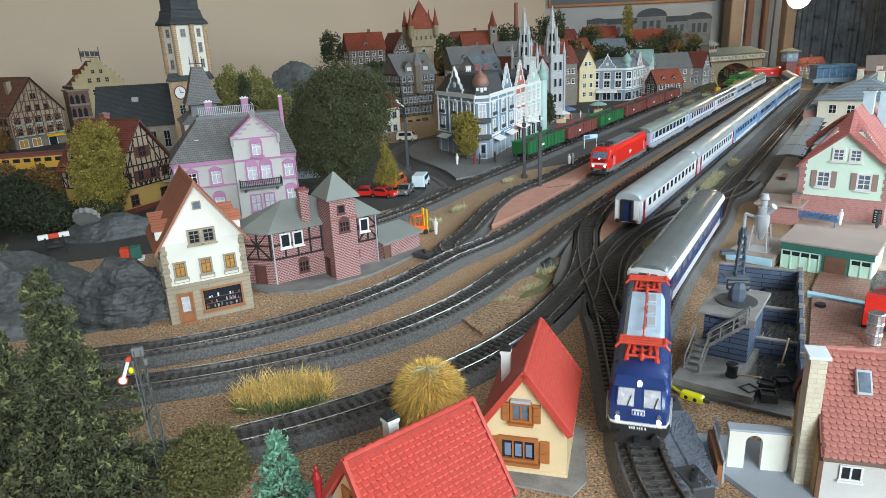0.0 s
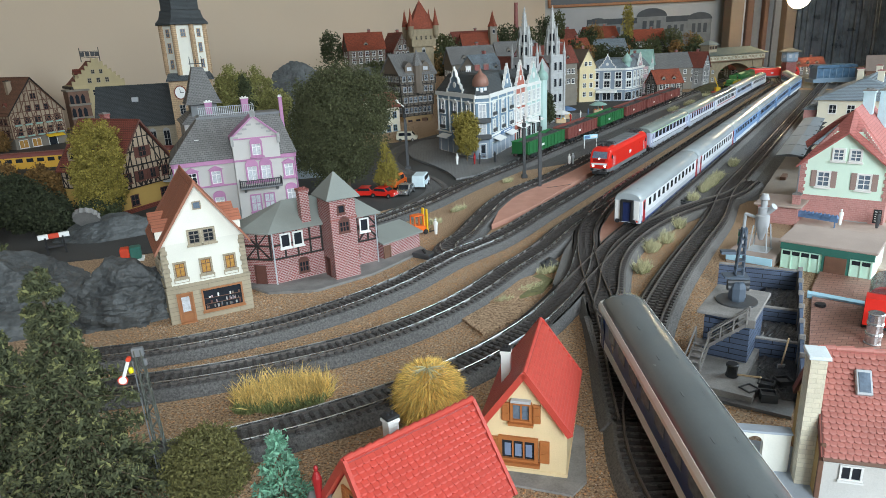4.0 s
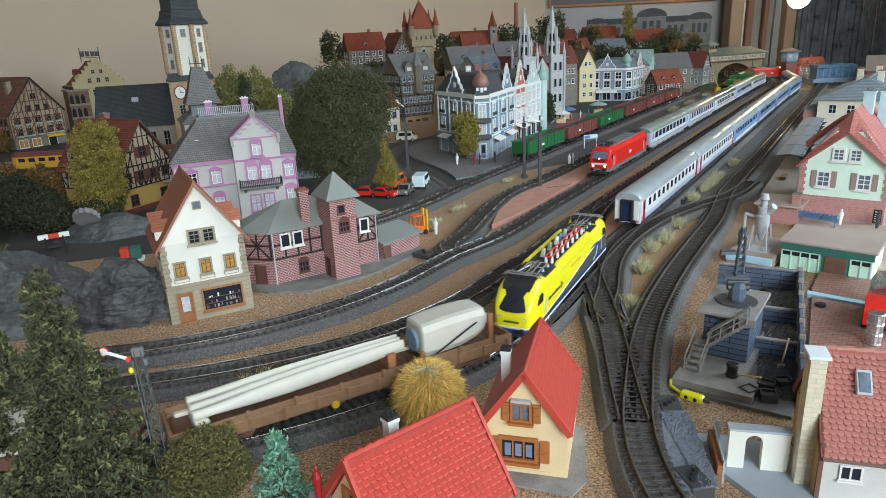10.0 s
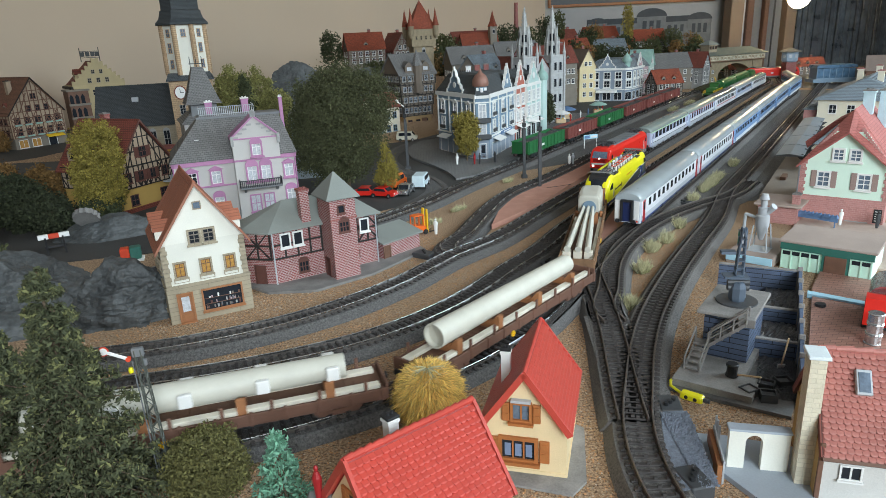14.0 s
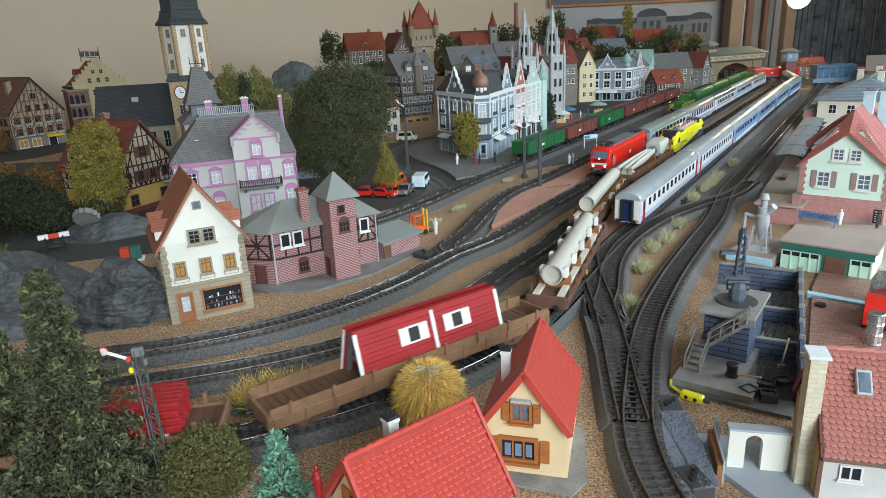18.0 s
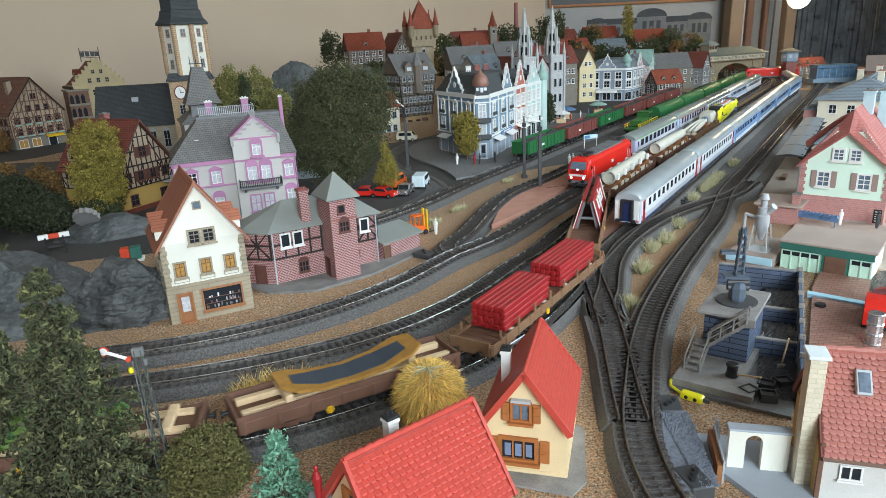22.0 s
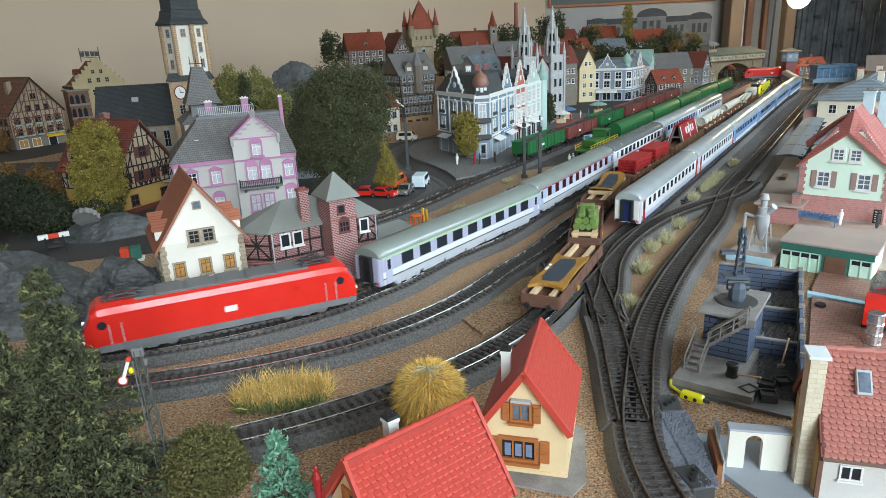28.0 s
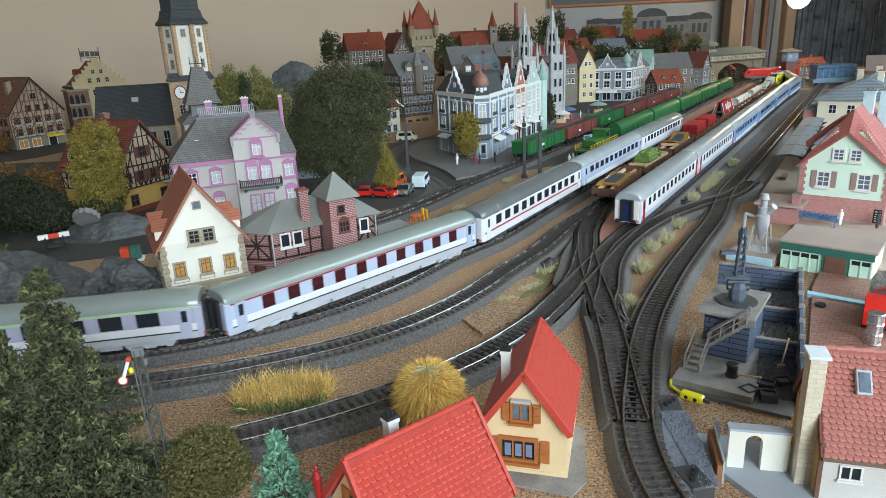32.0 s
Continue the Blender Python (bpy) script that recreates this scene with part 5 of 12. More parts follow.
def tank_wagon():
    c = flat_wagon("freight_wagon", "brown flat wagon loaded with green rolls and crates", 0.152, freightbrown, GOODS, stakes=False)
    for o in (-0.0100, 0.0100):
        box_part("load_beam", c, palewood, -0.070, 0.070, o - 0.0030, o + 0.0030, 0.0156, 0.0180, 0.0003)
    for o in (-0.0100, -0.0034, 0.0034, 0.0100):
        part("roll", cyl(B(), (-0.040 + abs(o) * 0.2, o, 0.0216), (0.006 - abs(o) * 0.3, o, 0.0216), 0.0036, n=10), cargogreen, c)
    for o, a, b in ((-0.0078, -0.037, 0.002), (0.0, -0.035, 0.005), (0.0078, -0.037, 0.001)):
        part("roll", cyl(B(), (a, o, 0.0275), (b, o, 0.0275), 0.0040, n=10), cargogreen, c)
        part("strap", cyl(B(), (a + 0.012, o, 0.0275), (a + 0.014, o, 0.0275), 0.0044, n=10), freightgreen, c)
        part("strap", cyl(B(), (b - 0.010, o, 0.0275), (b - 0.008, o, 0.0275), 0.0044, n=10), freightgreen, c)
    for x, o, l, q, z in ((-0.034, -0.0060, 0.016, 0.0052, 0.0345), (-0.016, -0.0050, 0.014, 0.0060, 0.0360), (-0.032, 0.0050, 0.020, 0.0050, 0.0350), (-0.010, 0.0055, 0.012, 0.0046, 0.0340)):
        part("crate", bx(B(), x, x + l, o - q / 2 - 0.001, o + q / 2 + 0.001, 0.0300, z, 0.0008), cargogreen, c)
    part("crate", bx(B(), 0.010, 0.021, -0.0105, 0.0105, 0.0180, 0.0270, 0.0010), cargogreen, c)
    part("crate", bx(B(), 0.011, 0.020, -0.0085, 0.0090, 0.0268, 0.0345, 0.0012), cargogreen, c)
    part("drum", cyl(B(), (0.0275, -0.0115, 0.0232), (0.0275, 0.0115, 0.0232), 0.0052, n=14), cargogreen, c)
    for o in (-0.0080, 0.0080):
        part("drum_hoop", cyl(B(), (0.0275, o - 0.001, 0.0232), (0.0275, o + 0.001, 0.0232), 0.0057, n=14), freightgreen, c)
    for s in (-0.058, 0.058):
        box_part("wedge", c, palewood, s - 0.003, s + 0.003, -0.0140, 0.0140, 0.0178, 0.0210, 0.0004)
    return c


def gondola(label, body, m, group, length=0.176, load=True):
    c = thing("freight_wagon", label, "freight wagon", m, group=group)
    h = length / 2
    bm = B()
    for a, b, d, e in ((-h, h, -0.0168, -0.0158), (-h, h, 0.0158, 0.0168), (-h, -h + 0.001, -0.0158, 0.0158), (h - 0.001, h, -0.0158, 0.0158)):
        bx(bm, a, b, d, e, 0.0130, 0.0350)
    bx(bm, -h, h, -0.0160, 0.0160, 0.0128, 0.0140)
    part("body", bm, body, c)
    for o in (-0.0172, 0.0172):
        bm = B()
        for i in range(11):
            x = -h + 0.004 + (length - 0.008) * i / 10
            bx(bm, x - 0.001, x + 0.001, o - 0.0009, o + 0.0009, 0.0125, 0.0345, 0.0002)
        bx(bm, -h, h, o - 0.0010, o + 0.0010, 0.0342, 0.0360, 0.0003)
        bx(bm, -h, h, o - 0.0010, o + 0.0010, 0.0118, 0.0138, 0.0003)
        part("side_framing", bm, body, c)
    for o in (-0.0176, 0.0176):
        box_part("marking_bar", c, white, h * 0.2, h * 0.2 + 0.010, o - 0.0006, o + 0.0006, 0.0200, 0.0240)
    if load:
        rng = random.Random(int(length * 1e5))
        bm = B()
        n, k = 24, 6
        vs = [[bm.verts.new((-h + 0.002 + (length - 0.004) * i / n, -0.0156 + 0.0312 * j / k, 0.0300 + (0.006 * math.sin(math.pi * j / k) * (0.6 + 0.4 * math.sin(i * 0.9))) + rng.uniform(-0.0012, 0.0012))) for j in range(k + 1)] for i in range(n + 1)]
        for i in range(n):
            for j in range(k):
                bm.faces.new((vs[i][j], vs[i + 1][j], vs[i + 1][j + 1], vs[i][j + 1]))
        part("coal_load", bm, coal, c)
    bm = B()
    bx(bm, -h * 0.8, h * 0.8, -0.006, 0.006, 0.0075, 0.0128, 0.0005)
    part("underframe", bm, black, c)
    for s in (-1, 1):
        buffers(c, s * h, s)
        bogie(c, s * (h - 0.032), 0.021, black)
    return c


def crane_wagon():
    c = thing("crane_wagon", "green and yellow railway crane wagon with small cab", "crane wagon")
    bm = B()
    bx(bm, -0.080, 0.080, -0.0150, 0.0150, 0.0110, 0.0150, 0.0005)
    part("deck", bm, cranegreen, c)
    bm = B()
    bx(bm, -0.010, 0.045, -0.0130, 0.0130, 0.0150, 0.0290, 0.0012)
    part("engine_hood", bm, cranegreen, c)
    bm = B()
    prism(bm, [(-0.036, 0.0150), (-0.011, 0.0150), (-0.011, 0.0400), (-0.031, 0.0400), (-0.036, 0.0300)], -0.0135, 0.0135)
    part("cab", bm, cranegreen, c)
    box_part("cab_roof", c, cranegreen, -0.038, -0.009, -0.0150, 0.0150, 0.0400, 0.0418, 0.0006)
    for o in (-0.0137, 0.0137):
        box_part("cab_window", c, glass, -0.030, -0.014, o - 0.0003, o + 0.0003, 0.0285, 0.0375)
    bm = B()
    for o in (-0.0150, 0.0150):
        for k in range(10):
            x = -0.078 + k * 0.0168
            cyl(bm, (x, o, 0.0150), (x, o, 0.0235), 0.0006, n=5)
        cyl(bm, (-0.078, o, 0.0235), (0.078, o, 0.0235), 0.0006, n=5)
        cyl(bm, (-0.078, o, 0.0192), (0.078, o, 0.0192), 0.0005, n=5)
        bx(bm, -0.078, 0.078, o - 0.0007, o + 0.0007, 0.0090, 0.0112)
    part("railing", bm, amber, c)
    for s in (-1, 1):
        buffers(c, s * 0.080, s)
        bogie(c, s * 0.050, 0.024, black)
    return c


def green_wagon():
    c = thing("covered_wagon", "glossy green long covered wagon with rounded roof", "freight wagon", group="green covered wagons")
    h, w = 0.120, 0.0160
    arc = [(w * math.cos(a), 0.0285 + 0.0150 * math.sin(a)) for a in [math.pi * i / 10 for i in range(11)]]
    sec = [(-w, 0.0105)] + [(w, 0.0105)] + arc
    bm = B()
    loft(bm, [[(x, k * y, z) for y, z in sec] for x, k in ((-h, 0.95), (-h + 0.003, 1), (h - 0.003, 1), (h, 0.95))])
    part("body", bm, freightgreen, c, smooth=True)
    rib = cached("covered_wagon_rib", lambda: bx(B(), -0.0008, 0.0008, -0.0006, 0.0006, 0.0105, 0.0300), freightgreen)
    for i in range(13):
        for o in (-w, w):
            share("side_rib", rib, c, pose(-h + 0.006 + (2 * h - 0.012) * i / 12, o, 0))
    for s in (-1, 1):
        buffers(c, s * h, s)
        bogie(c, s * (h - 0.034), 0.024, black)
    bm = B()
    bx(bm, -h * 0.6, h * 0.6, -0.010, 0.010, 0.0050, 0.0105, 0.0005)
    part("underframe", bm, black, c)
    return c


def railcar():
    c = thing("tram_car", "ochre yellow tram car with red roof", "tram car", group="tram cars on the back street")
    h, w = 0.100, 0.0150
    bm = B()
    loft(bm, [[(x, -k * w, 0.006), (x, k * w, 0.006), (x, k * w, 0.0300), (x, -k * w, 0.0300)] for x, k in ((-h, 0.8), (-h + 0.008, 1), (h - 0.008, 1), (h, 0.8))])
    part("body", bm, ochrepaint, c)
    bm = B()
    loft(bm, [[(x, -k * w, 0.0300), (x, k * w, 0.0300), (x, k * w * 0.9, 0.0350), (x, k * w * 0.5, 0.0378), (x, -k * w * 0.5, 0.0378), (x, -k * w * 0.9, 0.0350)] for x, k in ((-h, 0.8), (-h + 0.008, 1.03), (h - 0.008, 1.03), (h, 0.8))])
    part("roof", bm, freightred, c)
    wm = cached("tram_pane", lambda: bx(B(), -0.0065, 0.0065, -0.0003, 0.0003, 0.0195, 0.0270), glass)
    for i in range(9):
        for o in (-w, w):
            share("window_pane", wm, c, pose(-0.080 + i * 0.02, o, 0))
    for s in (-1, 1):
        bogie(c, s * 0.06, 0.022, black)
    return c


def follow(path, s_front, length, back, forward=1):
    """The pose of a vehicle whose front is back metres behind the train's front at s_front."""
    mid = s_front - forward * (back + length / 2)
    a, b = at_path(path, mid + forward * length * 0.33), at_path(path, mid - forward * length * 0.33)
    c, d = (a + b) / 2, a - b
    return Matrix.Translation((c[0], c[1], RAIL)) @ Matrix.Rotation(math.atan2(d[1], d[0]), 4, "Z")


def train(vehicles, path, schedule, forward, step=0.8):
    """Keys each vehicle of (thing, length, distance behind the front) along its path; schedule: (seconds, place of the front)."""
    ts, ss = zip(*schedule)
    moments = sorted(set([round(0.0 + step * i, 3) for i in range(int(32 / step) + 1)] + [32.0] + [t for t in ts if 0 <= t <= 32]))
    for ob, length, back in vehicles:
        walk(ob, [(t, follow(path, float(np.interp(t, ts, ss)), length, back, forward)) for t in moments])


# goods train behind the yellow locomotive
GOODS_TRAIN = [(yellow_loco(None), 0.235, -0.002), (blade_wagon(), 0.236, 0.249), (tube_wagon(), 0.232, 0.502), (tube_wagon(True), 0.232, 0.754), (house_frame_wagon(), 0.232, 1.006), (stack_wagon(), 0.232, 1.256), (trough_wagon(), 0.152, 1.503), (tank_wagon(), 0.152, 1.672), (trough_wagon(True), 0.152, 1.841)]

# express behind the red locomotive
EXPRESS = [(red_loco(None), 0.219, -0.005)]
INTER = "coaches of the express"
c1 = coach("pale lilac and white coach with green line under grey roof", coachlilac, roofgrey, 9, [(0.0092, 0.0142, coachgrey), (0.0142, 0.0152, black), (0.0152, 0.0204, coachwhite), (0.0316, 0.0335, mat("pale_green_line", (0.36, 0.52, 0.30), 0.4))], doors=coachlilac, group=INTER, wz=(0.0226, 0.0338), wfrac=0.62, skirt=coachgrey, endcol=black)
c2 = coach("lavender blue and white coach with thin red eaves line", coachblue, roofgrey, 10, [(0.0092, 0.0142, coachgrey), (0.0142, 0.0152, black), (0.0152, 0.0204, coachwhite), (0.0314, 0.0325, cargored)], doors=coachblue, group=INTER, pane=winepane, wz=(0.0222, 0.0338), wfrac=0.47, skirt=coachgrey, endcol=black)
c3 = coach("white coach with a red waist stripe and grey roof", coachwhite, roofdark, 11, [(0.0165, 0.0182, cargored)], doors=coachwhite, group=INTER, wz=(0.0225, 0.0330), wfrac=0.58, endcol=black)
c4 = coach("lavender blue coach with grey roof", coachblue, roofblue, 11, [(0.0092, 0.0150, coachwhite)], doors=coachblue, group=INTER, endcol=black)
c5 = coach("white coach with grey roof", coachwhite, roofgrey, 12, [(0.0092, 0.0120, coachgrey)], doors=coachwhite, group=INTER, endcol=black)
EXPRESS += [(c, 0.300, 0.236 + 0.305 * i) for i, c in enumerate((c1, c2, c3, c4, c5))]

# commuter train behind the blue locomotive
COMMUTER = [(blue_loco(None), 0.189, 0.006), (coach("dark blue and white coach with dark grey roof", cobalt, roofdark, 9, [(0.0092, 0.0152, coachwhite)], pane=blueglass, length=0.288, doors=cobalt, skirt=black, endcol=black, endpanel=cobalt, gutter=white), 0.288, 0.200)]

# green train on the loop line
GREENS = [(crane_wagon(), 0.170, 0.0)]
gw = green_wagon()
GREENS += [(gw if i == 0 else copy_thing(gw, Matrix()), 0.240, 0.185 + 0.255 * i) for i in range(5)]

# tram on the street behind the houses
tr0 = railcar()
TRAM = [(tr0, 0.20, 0.0), (copy_thing(tr0, Matrix()), 0.20, 0.215), (copy_thing(tr0, Matrix()), 0.20, 0.43)]
path_tram = make_path([(-2.4, 0.75), (-1.5, 1.15), (-1.1, 1.30), (-0.92, 1.365), (-0.80, 1.39), (-0.66, 1.39), (-0.55, 1.385), (-0.47, 1.42), (-0.43, 1.52), (-0.42, 1.7), (-0.42, 2.1)])

# standing coaches at the station platform
STAND_GROUP = "standing coaches on the station line"
sc = coach("pale grey standing coach with blue-grey roof and blue end door", coachgrey, roofblue, 12, [(0.0092, 0.0110, cobalt), (0.0112, 0.0135, coachgrey), (0.0165, 0.0320, coachwhite)], doors=cargored, group=STAND_GROUP, wfrac=0.5, endcol=mat("navy_end_door", (0.012, 0.022, 0.085), 0.5), endpanel=white)
s_stand = 0.278
for i in range(7):
    m = follow(path_t4, s_stand + 0.3045 * i, 0.300, 0.0, -1)
    if i == 0:
        sc.matrix_basis = m
    elif i == 2:
        sb = coach("blue and white standing coach with blue-grey roof", mat("sky_blue_coach_paint", (0.16, 0.27, 0.46), 0.4), roofblue, 12, [(0.0092, 0.0150, coachwhite)], group=STAND_GROUP, wfrac=0.55, endcol=black)
        sb.matrix_basis = m
    else:
        copy_thing(sb if i > 2 else sc, m)

# standing coal train on the goods line
COAL = "standing coal wagons on the goods line"
first = {}
s_coal = 1.318
for i, (k, lab) in enumerate((("g", "green open wagon loaded with coal"), ("r", "oxide red open wagon loaded with coal"), ("g", ""), ("r", ""), ("r", ""), ("r", ""))):
    m = follow(path_t0, s_coal + 0.1935 * i, 0.176, 0.0, -1)
    if k in first:
        copy_thing(first[k], m)
    else:
        first[k] = gondola(lab, freightgreen if k == "g" else freightred, m, COAL)


# ---------------------------------------------------------------- buildings (front face on y = 0, body towards +y)
def side_of(side, w, d):
    return {"F": Matrix(), "R": pose(w / 2, d / 2, 0, 0, 0, 90), "L": pose(-w / 2, d / 2, 0, 0, 0, -90), "B": pose(0, d, 0, 0, 0, 180)}[side]


def window(h, m, u, z, w, hh, frame_m, pane_m, cols=2, rows=2, sill=True, surround=0.0012, top="", proud=0.0009, shutters=None, sash=None):
    """A framed window on the face m of a building, centred at u with its sill at z."""
    t = surround
    def make():
        bm = B()
        for a, b, c, d in ((-w / 2 - t, -w / 2, -t, hh + t), (w / 2, w / 2 + t, -t, hh + t), (-w / 2, w / 2, -t, 0), (-w / 2, w / 2, hh, hh + t)):
            bx(bm, a, b, -proud, 0.0004, c, d)
        k = min(0.00045, w * 0.06)
        for i in range(1, cols if not sash else 1):
            x = -w / 2 + w * i / cols
            bx(bm, x - k, x + k, -proud * 0.6, 0.0004, 0, hh)
        for i in range(1, rows if not sash else 1):
            x = hh * i / rows
            bx(bm, -w / 2, w / 2, -proud * 0.55, 0.0004, x - k, x + k)
        if top == "pediment":
            prism(bm, [(-w / 2 - 2 * t, hh + t), (w / 2 + 2 * t, hh + t), (0, hh + t + w * 0.45)], -proud * 1.6, 0.0004)
        if top == "arch":
            prism(bm, [(-w / 2 - t, hh + t)] + [(-(w / 2 + t) * math.cos(a), hh + t + (w / 2 + t) * 0.8 * math.sin(a)) for a in [math.pi * i / 8 for i in range(1, 8)]] + [(w / 2 + t, hh + t)], -proud, 0.0004)
        if sill:
            bx(bm, -w / 2 - 1.6 * t, w / 2 + 1.6 * t, -proud * 2.2, 0.0004, -t * 1.7, -t * 0.7)
        return bm
    key = "window_frame_%s_%.4f_%.4f_%d%d%s%.4f%d%.4f%s" % (frame_m.name, w, hh, cols, rows, top, t, sill, proud, bool(sash))
    f = share("window", cached(key, make, frame_m), h, m @ pose(u, -0.0001, z))
    share("pane", cached("pane_%s_%.4f_%.4f" % (pane_m.name, w, hh), lambda: bx(B(), -w / 2, w / 2, -0.00025, 0.0003, 0, hh), pane_m), f, Matrix())
    if sash:
        def sashm():
            bm = B()
            q = w * 0.07
            for a, b in ((-w / 2, -w / 2 + q), (w / 2 - q, w / 2), (-q / 2, q / 2)):
                bx(bm, a, b, -0.0006, 0.0002, 0, hh)
            for a in (0, hh * 0.68, hh - q):
                bx(bm, -w / 2, w / 2, -0.00055, 0.0002, a, a + q)
            return bm
        share("sash", cached("sash_%s_%.4f_%.4f" % (sash.name, w, hh), sashm, sash), f, Matrix())
    if shutters:
        def leafm():
            bm = bx(B(), -w * 0.27, w * 0.27, -0.0011, 0.0002, -t, hh + t, 0.0002)
            for i in range(5):
                zz = hh * (i + 0.5) / 5
                bx(bm, -w * 0.2, w * 0.2, -0.0014, -0.0009, zz - hh * 0.05, zz + hh * 0.05)
            return bm
        sm = cached("shutter_%s_%.4f_%.4f" % (shutters.name, w, hh), leafm, shutters)
        for s in (-1, 1):
            share("shutter", sm, f, pose(s * (w * 0.5 + t + w * 0.28), 0, 0))
    return f


def door(h, m, u, z, w, hh, frame_m, leaf_m, glazed=None):
    bm = B()
    t = 0.0014
    for a, b, c, d in ((-w / 2 - t, -w / 2, 0, hh + t), (w / 2, w / 2 + t, 0, hh + t), (-w / 2, w / 2, hh, hh + t)):
        bx(bm, a, b, -0.0012, 0.0005, c, d)
    bx(bm, -w / 2 - t, w / 2 + t, -0.004, 0.0005, 0, 0.0012)
    f = part("door", bm, frame_m, h)
    f.matrix_basis = m @ pose(u, -0.0001, z)
    bm = bx(B(), -w / 2, w / 2, -0.0003, 0.0004, 0.0012, hh)
    for i in range(3):
        bx(bm, -w * 0.34, w * 0.34, -0.0007, -0.0002, hh * (0.1 + 0.3 * i), hh * (0.33 + 0.3 * i))
    part("door_leaf", bm, leaf_m, f)
    if glazed:
        part("door_pane", bx(B(), -w * 0.3, w * 0.3, -0.0009, -0.0003, hh * 0.4, hh * 0.92), glazed, f)
    return f


def walls(h, w, d, z0, z1, material, grow=0.0, name="wall"):
    return part(name, bx(B(), -w / 2 - grow, w / 2 + grow, -grow, d + grow, z0, z1), material, h)


def gable_roof(h, w, d, z, rise, ridge, material, wall_m=None, over=0.003, thick=0.0016, y0=0.0, x0=0.0, verge=None, hipped=0.0):
    """Ridge along 'x' (gables left and right) or 'y' (gable to the front)."""
    length, span = (w, d) if ridge == "x" else (d, w)
    half = span / 2
    slope = rise / half
    bm = B()
    o = over
    prof = [(-half - o, -o * slope), (0, rise), (half + o, -o * slope), (half + o, -o * slope + thick), (0, rise + thick * 1.25), (-half - o, -o * slope + thick)]
    L = length / 2 + o
    k = hipped * half
    rings = []
    for x, cut in ((-L, k), (-L + k * 1.0 if k else -L + 1e-4, 0), (L - k if k else L - 1e-4, 0), (L, k)):
        rings.append([(x, y, min(zz, rise + thick * 1.25 - cut * slope - (0.0 if i > 2 else thick)) if cut else zz) for i, (y, zz) in enumerate(prof)])
    loft(bm, rings)
    r = part("roof", bm, material, h)
    r.matrix_basis = pose(x0, d / 2 + y0, z, 0, 0, 0 if ridge == "x" else 90)
    bm = B()
    n = max(3, int(length / 0.006))
    if not k:
        cyl(bm, (-L, 0, rise + thick * 1.1), (L, 0, rise + thick * 1.1), 0.0013, n=6)
        rc = part("ridge_cap", bm, material, r)
    else:
        bm.free()
    if wall_m:
        for x in (-length / 2, length / 2):
            bm = B()
            top = rise - k * slope * 0.9
            poly = [(-half, -0.0002), (half, -0.0002), (0, rise)] if not k else [(-half, -0.0002), (half, -0.0002), (half * (1 - top / rise), top), (-half * (1 - top / rise), top)]
            s = 1 if x < 0 else -1
            prism(bm, poly, x, x + s * 0.003, "x")
            gm = part("gable_wall", bm, wall_m, h)
            gm.matrix_basis = r.matrix_basis.copy()
    if verge:
        for x in (-L, L):
            for s in (-1, 1):
                bm = B()
                loft(bm, [[(x - 0.0008, s * (half + o), -o * slope - 0.0012), (x + 0.0008, s * (half + o), -o * slope - 0.0012), (x + 0.0008, s * (half + o), -o * slope + 0.0022), (x - 0.0008, s * (half + o), -o * slope + 0.0022)], [(x - 0.0008, 0, rise - 0.0012), (x + 0.0008, 0, rise - 0.0012), (x + 0.0008, 0, rise + 0.0026), (x - 0.0008, 0, rise + 0.0026)]])
                part("verge_board", bm, verge, r)
    return r


def hip_roof(h, w, d, z, rise, material, over=0.003, flat_w=None, flat_d=None, thick=0.0016, name="roof", y0=0.0):
    fw = max(0.001, w - d) if flat_w is None else flat_w
    fd = 0.0006 if flat_d is None else flat_d
    cy = d / 2
    q = lambda a, b, zz: [(-a, cy - b, zz), (a, cy - b, zz), (a, cy + b, zz), (-a, cy + b, zz)]
    bm = B()
    loft(bm, [q(w / 2 + over, d / 2 + over, z - thick), q(w / 2 + over, d / 2 + over, z), q(fw / 2, fd / 2, z + rise)])
    ob = part(name, bm, material, h)
    ob.location.y = y0
    return ob


def chimney(h, x, y, z0, z1, s, material, cap=None):
    bm = bx(B(), x - s, x + s, y - s, y + s, z0, z1 - 0.0015)
    bx(bm, x - s * 1.2, x + s * 1.2, y - s * 1.2, y + s * 1.2, z1 - 0.0035, z1 - 0.0020)
    c = part("chimney", bm, material, h)
    bm = bx(B(), x - s * 1.25, x + s * 1.25, y - s * 1.25, y + s * 1.25, z1 - 0.0015, z1, 0.0003)
    for q in (-0.4, 0.4):
        cyl(bm, (x + q * s, y, z1 - 0.0003), (x + q * s, y, z1 + 0.0016), s * 0.3, n=6)
    part("chimney_cap", bm, cap or concrete, c)
    return c


